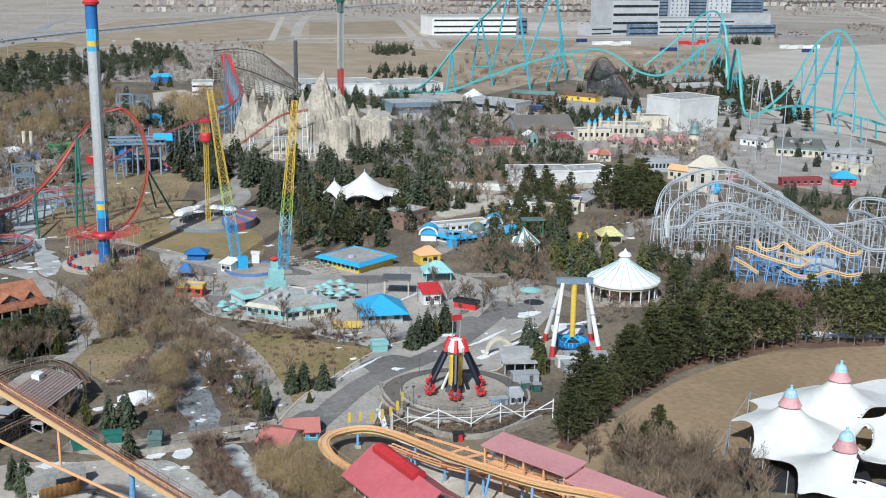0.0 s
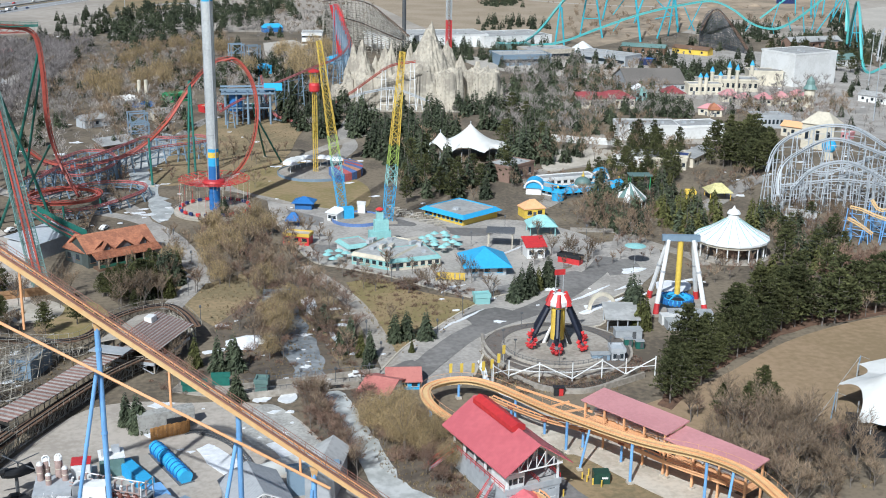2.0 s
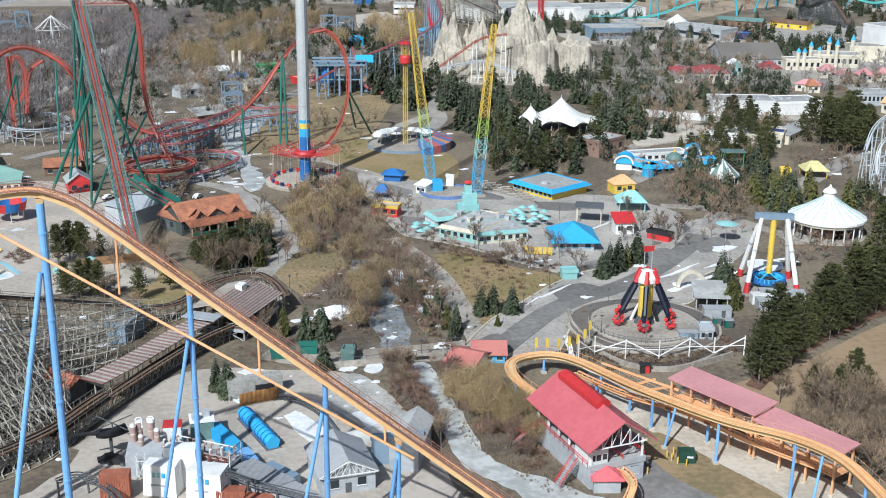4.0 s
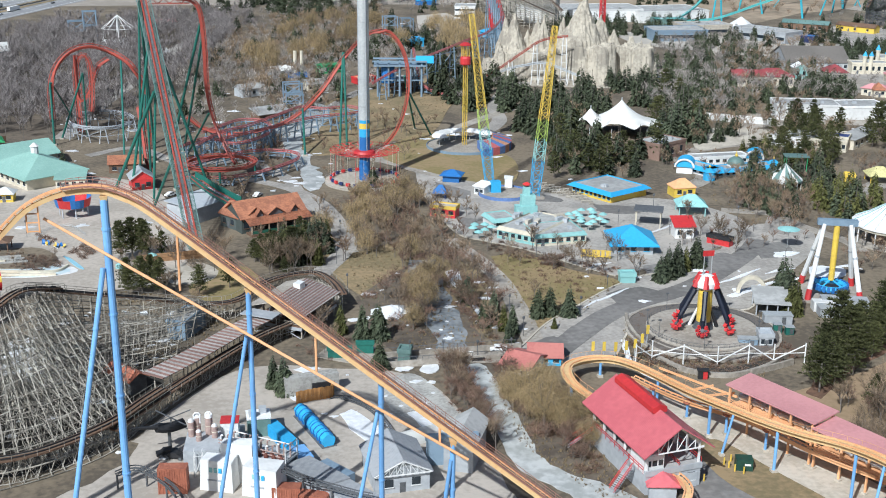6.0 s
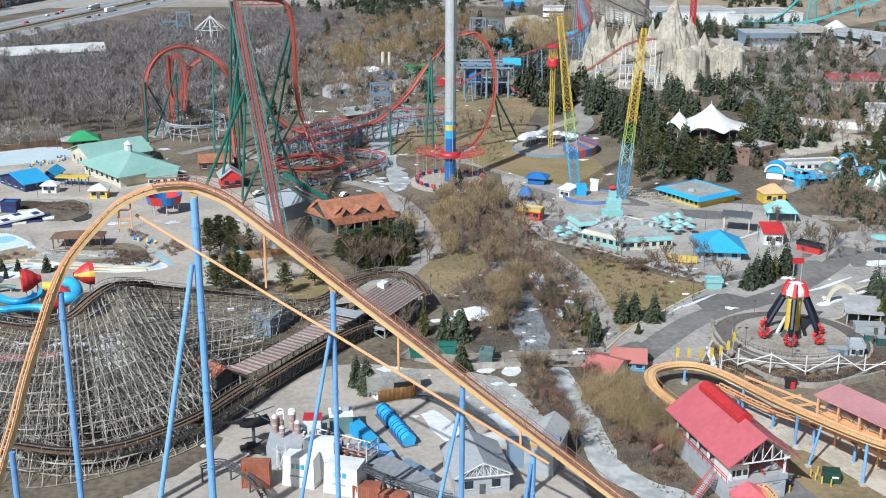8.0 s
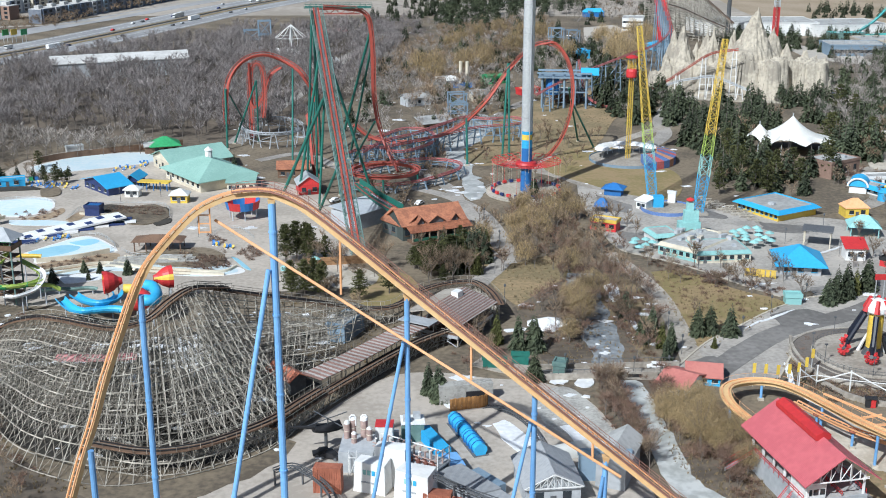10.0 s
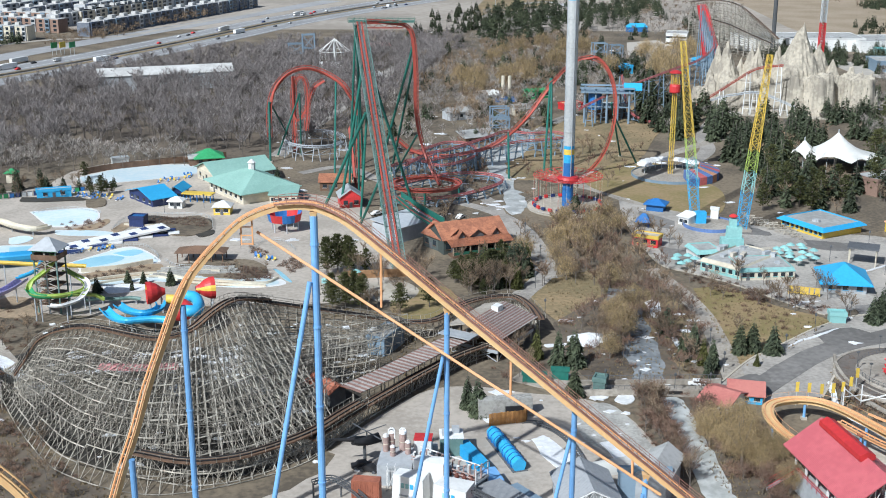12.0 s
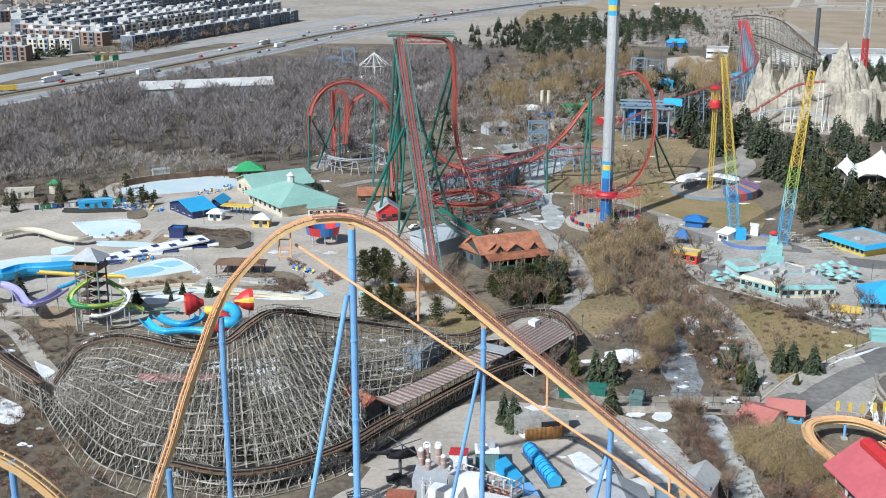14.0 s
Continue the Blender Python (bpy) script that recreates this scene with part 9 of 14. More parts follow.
# ---- service yard and film-set ride ----
def box_container(a, b, material, h=2.6, depth=2.4, base=0.0, label="", name="container"):
    a, b = Vector((*a, 0)), Vector((*b, 0))
    w = (b - a).length
    th = thing(name, (a.x, a.y, base), math.degrees(math.atan2(b.y - a.y, b.x - a.x)), label, "container")
    part("body", Shape().box((w / 2, depth / 2, 0), (w, depth, h)), material, th)
    ribs = Shape()
    for k in range(int(w / 0.45)):
        ribs.box((0.3 + k * 0.45, -0.04, 0.2), (0.2, 0.08, h - 0.4))
    tagged(part("rib", ribs, material, th), kind="stuff")
    for x in (0.06, w - 0.06):
        part("corner_post", Shape().box((x, -0.05, 0), (0.16, 0.16, h)), material, th)
    return th


for base in (0, 2.62):
    box_container((-19.2, 196.0), (-14.0, 195.3), M_RUST, base=base, label="rust-red shipping container, one stacked on another" if base else "rust-red shipping container on the yard")
box_container((1.2, 190.7), (6.2, 189.6), M_RUST, base=0, label="rust-red shipping container beside the white set")
box_container((5.8, 187.5), (10.7, 185.6), M_RUST, base=0, label="rust-red shipping container beside the white set")
box_container((0.5, 218.0), (4.7, 207.8), M_SKYB, depth=2.4, label="long bright blue container on the yard")
box_container((5.0, 205.8), (6.6, 200.4), M_BLUECOL, h=2.8, depth=3, label="pale blue steel storage container")
box_container((9.9, 199.1), (14.6, 192.7), M_BLUEGREY, depth=2.5, label="blue-grey shipping container beside the sheds")


box_container((143.5, 267.0), (153.3, 265.3), M_WHITE, 2.6, 3.0, label="white container beside the pendulum ride")


def wrapped(a, b, d, h, marks):
    a, b = Vector((*a, 0)), Vector((*b, 0))
    w = (b - a).length
    th = thing("white_set_wall", (a.x, a.y, 0), math.degrees(math.atan2(b.y - a.y, b.x - a.x)), "white wrapped set wall with faint blue lettering shapes", "set wall")
    s = Shape()
    v = []
    for x, y, z in ((0, 0, 0), (w, 0, 0), (w, d, 0), (0, d, 0), (0.3, 0.2, h), (w - 0.2, 0.3, h - 0.3), (w - 0.3, d, h), (0.2, d - 0.2, h - 0.2)):
        v.append((x, y, z))
    part("wrap", s.add(v, [(3, 2, 1, 0), (4, 5, 6, 7), (0, 1, 5, 4), (1, 2, 6, 5), (2, 3, 7, 6), (3, 0, 4, 7)]), M_WHITE, th)
    if marks:
        for k in range(3):
            part("mark", Shape().box((w * 0.35 + 0.9 * k, 0.02 + 0.16 * 0.7, h * 0.62), (0.6, 0.2, 0.9)), M_TURQ if k < 2 else M_SKYB, th)
        part("mark", Shape().box((w * 0.45, 0.05, h * 0.35), (2.6, 0.2, 0.25)), M_GREY, th)


wrapped((-11.8, 196.6), (-5.8, 194.3), 3.6, 6.2, True)
wrapped((-8.1, 198.9), (-2.0, 197.2), 3, 8.0, False)
wrapped((-4.2, 193.3), (2.1, 190.3), 4.5, 6.0, True)


def silo_set():
    th = thing("silo_block", (-11.6, 203.4), -4, "grey plant block with pinkish silos on its roof", "industrial set")
    part("block", Shape().box((0, 4.2, -0.1), (6.8, 8, 4.5)), M_GREY, th)
    part("pipe_mouth", Shape().sweep([(2.6, -0.4, 2.4), (2.6, 1.2, 2.4)], 1.5, 14), M_BLACK, th)
    silo = mat("pink_grey_silo", (0.50, 0.36, 0.32), 0.7)
    for x, y, r, h in ((-2.4, 6.4, 0.62, 3.9), (-1.4, 7.5, 0.7, 4.4), (-0.8, 4.4, 0.55, 2.4), (0.9, 7.1, 0.72, 4.5), (2.1, 5.6, 0.6, 3.0)):
        sl = part("silo", Shape().lathe((x, y, 4.4), [(r, 0), (r, h * 0.8)], 16), silo, th)
        part("lid", Shape().lathe((x, y, 4.4 + h * 0.8), [(r * 1.04, 0), (r * 0.8, h * 0.1), (0.15, h * 0.17)], 16), M_WHITE, sl)
        part("band", Shape().lathe((x, y, 4.4 + h * 0.4), [(r * 1.03, 0), (r * 1.03, 0.15)], 16), M_CREAM, sl)
    for x, y in ((-1.9, 7.0), (0.3, 7.2)):
        part("pipe", Shape().sweep([(x, y, 7.4), (x, y, 8.6), (x + 0.3, y, 9.0), (x + 0.9, y, 9.0), (x + 1.2, y, 8.6), (x + 1.2, y, 6.8)], 0.16, 8), M_WHITE, th)
    st = Shape()
    for x in (-1.2, 0.3):
        st.beam((x, -0.4, 0), (x, -0.4, 4.4), 0.1, 4).beam((x, -2.0, 0), (x, -2.0, 4.4), 0.1, 4)
        for z in (1.1, 2.2, 3.3, 4.4, 5.2):
            st.beam((x, -0.4, z), (x, -2.0, z), 0.07, 4)
    part("stair_frame", st.beam((-1.2, -2.0, 0.1), (0.3, -2.0, 4.3), 0.1, 4).beam((-1.2, -2.0, 4.4), (0.3, -2.0, 4.4), 0.08, 4), M_WHITE, th, "white scaffold stair")
    part("annexe", Shape().box((4.8, 8.6, -0.1), (3.4, 3.0, 6.6)), M_WHITE, th, "white annexe with a red roof line")
    part("annexe_trim", Shape().box((4.8, 8.6, 6.5), (3.6, 3.2, 0.2)), M_RED, th)
    hut = thing("plant_room", (-0.6, 216.6), 3, "pale grey plant room with boxy roof units", "industrial set")
    part("wall", Shape().box((0, 1.8, -0.1), (4.6, 4.0, 4.0)), M_TEALM, hut)
    part("roof", Shape().box((0, 1.8, 3.9), (4.9, 4.3, 0.3)), M_WHITE, hut)
    for x, y in ((-1.2, 1.0), (0.9, 2.4), (-3.6, 0.2)):
        part("unit", Shape().box((x, y, 4.2 if x > -3 else 0), (1.5, 1.4, 1.2 if x > -3 else 2.6)), M_GREY, hut)
    rack = thing("pipe_rack", (-2.0, 201.6), -34, "rack of pinkish pipes and valves on a grey deck", "industrial set")
    part("deck", Shape().box((0, 1.6, 3.9), (15.5, 4.6, 0.3)), M_GREY, rack)
    part("wall", Shape().box((0, 2.0, -0.1), (15, 3.4, 4.0)), M_DGREY, rack)
    rng = random.Random(4)
    for k in range(18):
        x, y, z = -7.2 + 0.84 * k, 0.2 + (k % 3) * 0.9, 6.0 + rng.uniform(0, 1.3)
        part("riser", Shape().sweep([(x, y, 4.1), (x, y, z - 0.3), (x + 0.1, y, z), (x + 0.5, y, z + 0.05)], 0.17, 8), silo if k % 3 else M_WHITE, rack)
    for z, y in ((4.9, -0.4), (5.6, -0.4), (6.3, 2.6)):
        part("header", Shape().beam((-7.4, y, z), (7.4, y, z), 0.13, 8), silo if z < 6 else M_WHITE, rack)
    rust = mat("dark_rust", (0.20, 0.07, 0.05), 0.8)
    for k in range(7):
        part("valve", Shape().lathe((1.6 + 0.85 * k, -0.5 + (k % 2) * 0.7, 4.1), [(0.25, 0), (0.5, 0.35), (0.42, 0.8), (0.15, 1.1)], 8), rust, rack)
    for y in (-0.7, 3.4):
        part("frame_leg", Shape().beam((7.7, y, 0), (7.7, y, 7.4), 0.13, 4), M_WHITE, rack)
        for z in (1.5, 3.0, 4.5, 6.0, 7.3):
            part("frame_rung", Shape().beam((7.7, -0.7, z), (7.7, 3.4, z), 0.08, 4), M_WHITE, rack)


silo_set()


def prop_car(at, turn):
    th = thing("burnt_car", at, turn, "blackened wrecked car on the yard", "car")
    s = Shape()
    prof = [(-2.1, 0.4), (-2.1, 0.9), (-1.2, 1.0), (-0.6, 1.5), (0.8, 1.5), (1.3, 1.0), (2.1, 0.85), (2.1, 0.4)]
    s.add([(x, y, z) for y in (-0.85, 0.85) for x, z in prof], [tuple(range(7, -1, -1)), tuple(range(8, 16))] + [(i, (i + 1) % 8, 8 + (i + 1) % 8, 8 + i) for i in range(8)])
    part("body", s, M_BLACK, th)
    for x in (-1.3, 1.3):
        for y in (-0.85, 0.85):
            part("wheel", Shape().sweep([(x, y - 0.1, 0.35), (x, y + 0.1, 0.35)], 0.35, 12), M_DGREY, th)


prop_car((-18.5, 211.1), 10)
prop_car((-16.9, 209.7), 160)
th = thing("prop_helicopter", (-18.0, 213.0), 200, "black wrecked helicopter propped over the cars", "helicopter")
part("fuselage", Shape().sweep([(-3.2, 0, 5.4), (-2.4, 0, 5.2), (-0.5, 0, 5.0), (1.2, 0, 5.2), (2.4, 0, 5.6)], 0, shape=[(1.2 * math.cos(a), 0.95 * math.sin(a)) for a in [2 * math.pi * i / 12 for i in range(12)]]), M_BLACK, th)
part("tail_boom", Shape().beam((2.2, 0, 5.6), (7.5, 0, 6.6), 0.5, 8, 0.15), M_BLACK, th)
part("rotor_mast", Shape().beam((-0.5, 0, 5.8), (-0.5, 0, 7.0), 0.15, 6), M_DGREY, th)
for a in (20, 110, 200, 290):
    part("rotor_blade", Shape().box((-0.5 + 2.4 * math.cos(radians(a)), 2.4 * math.sin(radians(a)), 7.0), (4.8, 0.3, 0.06), a), M_DGREY, th)
part("prop_stand", Shape().beam((0, 0, 0), (0, 0, 4.6), 0.35, 6), M_DGREY, th)

M_SHEET = mat("grey_sheet_roof", (0.36, 0.37, 0.385), 0.65, second=(0.29, 0.30, 0.315), wave=(1.5, "X", 0.05))


def low_shed(poly, h, label, wall_m=M_GREY):
    th = thing("low_shed", (0, 0, 0), 0, label, "shed")
    cx, cy = sum(p[0] for p in poly) / len(poly), sum(p[1] for p in poly) / len(poly)
    part("wall", Shape().prism(poly, -0.1, h), wall_m, th)
    part("roof", Shape().prism([(cx + (x - cx) * 1.05, cy + (y - cy) * 1.05) for x, y in poly], h, h + 0.25), M_SHEET, th)


low_shed([(3.8, 197.6), (8.6, 200.1), (15.2, 190.9), (10.4, 188.6)], 3.3, "low ribbed metal shed roof in the yard")
low_shed([(10.5, 188.4), (15.3, 190.7), (22.5, 180.5), (17.7, 178.3)], 3.0, "low ribbed metal shed roof in the yard")
th = bldg("trussed_shed", (19.9, 189.7), (30.1, 190.7), 12, 4.0, M_GREY, "gable", M_SHEET, 2.8, False, label="grey metal shed with an open trussed gable", category="shed", windows=2)
w = math.dist(*((19.9, 189.7), (30.1, 190.7)))
tr = Shape().beam((-0.4, -0.7, 4.0), (w + 0.4, -0.7, 4.0), 0.12, 4).beam((-0.4, -0.7, 4.0), (w / 2, -0.7, 6.7), 0.12, 4).beam((w + 0.4, -0.7, 4.0), (w / 2, -0.7, 6.7), 0.12, 4)
for k in range(1, 8):
    x = w * k / 8
    z = 4.0 + 2.7 * (1 - abs(k - 4) / 4)
    tr.beam((x, -0.7, 4.0), (x, -0.7, z), 0.07, 4).beam((x, -0.7, 4.0), (w * (k + (1 if k < 4 else -1)) / 8, -0.7, 4.0 + 2.7 * (1 - abs(k + (1 if k < 4 else -1) - 4) / 4)), 0.06, 4)
part("gable_truss", tr, M_WHITE, th)
bldg("grey_shed", (33.8, 197.4), (39.0, 195.1), 12, 5.4, M_GREY, "gable", M_GROOF, 2.2, False, label="tall grey shed below the lift hill", category="shed")
bldg("steel_gate", (30.8, 199.4), (40.6, 199.0), 0.5, 6.0, M_BLUEGREY, "flat", M_GREY, label="ribbed grey steel gate wall", category="gate")
th = thing("white_tunnel", (30.6, 210.4), 20, "pale fabric-covered tunnel on the gravel", "tunnel")
part("cover", Shape().sweep([(-6.2, 0, 0), (6.2, 0, 0)], 0, shape=[(2 * math.cos(a), 2.4 * math.sin(a)) for a in [math.pi * i / 12 for i in range(13)]]), M_TENT, th)
# wrapped train
th = thing("wrapped_train", (10.3, 218.0), 0, "small train wrapped in bright blue tarpaulin", "train")
p0, p1 = Vector((*(8.0, 225.2), 1.2)), Vector((*(13.0, 209.7), 1.2))
th.matrix_basis = Matrix.Identity(4)
for t0, t1 in ((0, 0.52), (0.54, 0.98)):
    pts = [p0.lerp(p1, t0 + (t1 - t0) * k / 9) for k in range(10)]
    cv = part("tarpaulin", Shape().sweep(pts, 0, shape=[(1.35 * math.cos(a) * (1 + 0.12 * math.sin(5 * a)), 1.5 * math.sin(a)) for a in [2 * math.pi * i / 14 for i in range(14)]]), M_SKYB, th)
    for k in range(1, 9, 2):
        d = (p1 - p0).normalized()
        part("strap", Shape().sweep([pts[k], pts[k] + d * 0.15], 1.6, 14), M_BLUE, cv)
part("siding", Shape().sweep([p0 + Vector((0, 0, -1.1)), p1 + Vector((0, 0, -1.1))], 0, shape=[(-1.6, -0.1), (1.6, -0.1), (1.6, 0.1), (-1.6, 0.1)]), M_DGREY, th)


def junior_track(pts, label):
    th = thing("junior_coaster", (0, 0, 0), 0, label, "roller coaster")
    line = even(spline([Vector(p) for p in pts], 8), 0.9)
    for sgn in (-1, 1):
        for dz in (0, 0.5):
            part("rail", Shape().sweep([p + Vector((0, 0, dz)) for p in line], 0, shape=[(sgn * 0.55 - 0.09, -0.09), (sgn * 0.55 + 0.09, -0.09), (sgn * 0.55 + 0.09, 0.09), (sgn * 0.55 - 0.09, 0.09)]), M_DGREY, th)
    tie = Shape()
    for i, p in enumerate(line[:-1]):
        d = (line[i + 1] - p).normalized()
        sd = Vector((-d.y, d.x, 0)).normalized() * 0.55
        tie.beam(p - sd, p + sd, 0.07, 4).beam(p + sd, p + sd + Vector((0, 0, 0.5)), 0.06, 4).beam(p - sd, p - sd + Vector((0, 0, 0.5)), 0.06, 4)
    tagged(part("tie", tie, M_DGREY, th), kind="stuff")
    for p in line[::7]:
        if p.z > 0.8:
            part("support", Shape().beam((p.x, p.y, 0), p, 0.2, 6), M_DGREY, th)


junior_track([(19.9, 207.0, -0.7), (18.4, 212.2, -1.1), (15.7, 219.4, -1.0), (13.9, 223.6, -1.1), (12.6, 227.7, -1.2), (12.9, 230.6, -0.7), (14.5, 232.5, -0.5), (16.7, 232.4, -0.1), (19.1, 230.2, 0.3), (21.4, 227.0, 0.6), (23.5, 222.8, 0.6), (24.6, 217.6, 0.8), (25.3, 212.5, 1.1)], "low dark steel junior coaster track on short posts")
junior_track([(2.5, 194.4, 4.5), (5.6, 191.0, 4.5), (9.1, 187.7, 4.5), (12.5, 185.2, 4.5), (15.8, 182.8, 4.5), (19.1, 181.0, 4.5)], "low dark steel track over the sheds")
junior_track([(-26.7, 199.0, 3.0), (-23.7, 200.8, 3.0), (-20.2, 197.9, 3.0), (-16.6, 192.6, 3.0), (-14.2, 186.4, 3.0)], "low dark steel track by the containers")
# timber screen and rock cave
th = thing("timber_screen", (0, 0, 0), 0, "warm orange-brown timber screen fence", "fence")
scr = even(spline([(*p, 0) for p in [(7.6, 230.7), (10.8, 231.7), (15.4, 233.2), (14.2, 237.8), (11.4, 239.4)]], 6), 0.5)
for i, p in enumerate(scr):
    part("board", Shape().box((p.x, p.y, 0), (0.46, 0.12, 2.8 + 0.06 * (i % 3)), 20 * (i % 2)), mat("orange_timber", (0.48, 0.24, 0.08), 0.8) if i == 0 else bpy.data.materials["orange_timber"], th)
th = thing("rock_cave", (10.9, 234.2), 0, "grey stone retaining wall with a dark tunnel mouth", "wall")
part("stone_wall", Shape().box((0, 2, -0.1), (12, 2.5, 4.4), 10), M_GRAVEL, th)
part("mouth", Shape().box((2.4, 0.7, 0), (4.6, 0.4, 2.8), 10), M_BLACK, th)


# ---- water park ----
bldg("bath_hall", (-104.2, 461.2), (-93.4, 444.7), 24.2, 4.4, M_CREAM, "gable", M_MINT, 3.8, False, windows=3, over=1.2, label="cream bath hall with a mint green metal roof")
bldg("bath_hall", (-95.2, 440.9), (-78.1, 418.0), 21.9, 4.4, M_CREAM, "hip", M_MINT, 5.0, windows=7, over=1.8, label="large cream bath hall with a mint green hipped roof")
bldg("bath_wing", (-68.6, 419.0), (-58.6, 419.3), 8, 3.4, M_CREAM, "shed", M_MINT, 1.6, windows=4, label="low wing with a mint green shed roof")
bldg("green_pavilion", (-108.8, 481.5), (-98.6, 484.4), 9, 3.6, M_WOODB, "hip", M_GREEN, 3.0, over=1.2, windows=3, label="open pavilion with a bright green roof")
th = thing("roof_cupola", (*(-77.9, 437.6), 0), 0, "small white octagonal cupola on the mint roof", "cupola")
part("cupola", Shape().lathe((0, 0, 0), [(1.4, 9.0), (1.4, 11.6), (1.8, 11.7), (0.2, 13.0)], 8), M_WHITE, th)
bldg("pool_pavilion", (-122.8, 427.8), (-110.6, 414.1), 8.5, 3.0, M_NAVY, "gable", M_SKYB, 2.6, False, windows=4, over=1.2, label="dark blue pool pavilion with a vivid blue gabled roof")
bldg("pool_pavilion", (-107.5, 427.3), (-103.0, 426.7), 8, 2.8, M_NAVY, "gable", M_SKYB, 2.0, False, windows=2, over=1.0, label="small dark blue pool pavilion with a vivid blue gabled roof")
canopy("striped_canopy", (-101.6, 422.2), (-90.5, 420.0), 3.5, 3.0, M_YELLOW, M_BLUE, "flat", 1, "long yellow canopy on blue posts", posts=5)
bldg("kiosk", (-104.5, 412.6), (-99.5, 412.1), 4, 3.0, M_WHITE, "hip", M_WHITE, 1.2, label="small white kiosk by the deck", windows=2)
bldg("kiosk", (-86.3, 403.6), (-80.4, 403.5), 5, 3.2, M_YELLOW, "hip", M_WHITE, 1.6, label="pale yellow kiosk with a white roof", windows=2)
bldg("dark_blue_hut", (-112.3, 388.0), (-107.2, 387.3), 4, 3.2, M_NAVY, "flat", M_BLUE, label="dark blue service hut", category="hut")
bldg("grey_box", (-144.8, 483.5), (-138.8, 486.8), 3, 2.6, M_STEEL, "flat", M_SILVER, label="pale grey utility container", category="container")
bldg("grey_box", (-112.0, 482.1), (-106.4, 483.8), 4, 3.2, M_WOODB, "gable", M_GROOF, 1.4, label="small brown shed at the forest edge", category="hut")
bldg("pool_hut", (-178.1, 451.2), (-174.3, 451.3), 3, 4.2, M_CREAM, "hip", M_GREEN, 1.4, label="cream lifeguard hut with a green roof", category="hut")
canopy("gazebo", (-86.6, 346.4), (-71.7, 346.1), 6.5, 3.2, M_WOODB, M_WOODB, "hip", 1.6, "long brown timber gazebo above stone terraces", posts=5)
th = thing("stone_terrace", (-78.0, 337.8), 6, "stepped grey stone terraces below the gazebo", "terrace")
for k in range(4):
    part("step", Shape().box((0, -1.4 * k, -0.1), (22 + 2 * k, 1.4, 1.6 - 0.4 * k)), M_GRAVEL, th)
fence = thing("timber_fence", (0, 0, 0), 0, "long brown timber fence behind the pool", "fence")
pts = even(spline([(*p, 0) for p in [(-151.7, 465.9), (-143.1, 474.8), (-131.9, 481.2), (-120.4, 487.6), (-108.4, 493.5), (-99.6, 499.4)]], 6), 2.4)
for p, q in zip(pts, pts[1:]):
    d = math.degrees(math.atan2(q.y - p.y, q.x - p.x))
    part("panel", Shape().box((*((p + q) / 2).to_2d(), 0), ((q - p).length - 0.1, 0.12, 2.6), d), M_WOODB, fence)
    part("fence_post", Shape().box((p.x, p.y, 0), (0.2, 0.2, 2.8), d), M_WOODB, fence)


def flume(name, pts, r, material, label, support=True, closed=False):
    """An open half-pipe slide, or a closed tube, on posts."""
    th = thing(name, (0, 0, 0), 0, label, "water slide", "water slides")
    line = even(spline([Vector(p) for p in pts], 10), 1.2)
    if closed:
        part("tube", Shape().sweep(line, r, 12), material, th, smooth=True)
    else:
        out = [(r * math.cos(a), r * math.sin(a)) for a in [math.pi + math.pi * i / 8 for i in range(9)]]
        inn = [(x * 0.88, y * 0.88) for x, y in out[::-1]]
        part("chute", Shape().sweep(line, 0, shape=out + inn), material, th)
    if support:
        for p in line[4::8]:
            if p.z > 1.8:
                part("post", Shape().beam((p.x, p.y, 0), (p.x, p.y, p.z - r * 0.8), 0.18, 6), M_SILVER, th)


def slide_tower():
    at = (-110.1, 302.8)
    th = thing("slide_tower", at, -8, "tall timber and steel slide tower with a grey hipped roof", "tower")
    H = 15.5
    for x in (-3.2, 0, 3.2):
        for y in (-2.6, 2.6):
            part("post", Shape().box((x, y, 0), (0.35, 0.35, H + 2.6)), M_TEALM if x else M_WOOD, th)
    for z in np.arange(2.5, H, 2.6):
        part("landing", Shape().box((0, 0, float(z)), (6.6, 5.4, 0.18)), M_WOODB, th)
        part("brace", Shape().beam((-3.2, -2.7, float(z)), (3.2, -2.7, float(z) + 2.5), 0.12, 4).beam((3.2, -2.7, float(z)), (-3.2, -2.7, float(z) + 2.5), 0.12, 4), M_WOOD, th)
    part("deck", Shape().box((0, 0, H - 0.2), (7.4, 6.2, 0.4)), M_WOODB, th)
    part("balustrade", Shape().box((0, -3.1, H), (7.4, 0.15, 1.3)).box((-3.7, 0, H), (0.15, 6, 1.3)).box((3.7, 0, H), (0.15, 6, 1.3)), M_WOODB, th)
    part("frame", Shape().box((0, 0, H + 2.2), (7.6, 6.4, 0.5)), M_GREEN, th)
    part("roof", Shape().add([(-4.3, -3.8, H + 2.6), (4.3, -3.8, H + 2.6), (4.3, 3.8, H + 2.6), (-4.3, 3.8, H + 2.6), (-0.5, 0, H + 5.6), (0.5, 0, H + 5.6)], [(0, 1, 5, 4), (1, 2, 5), (2, 3, 4, 5), (3, 0, 4), (3, 2, 1, 0)]), M_GREY, th, "grey hipped roof")


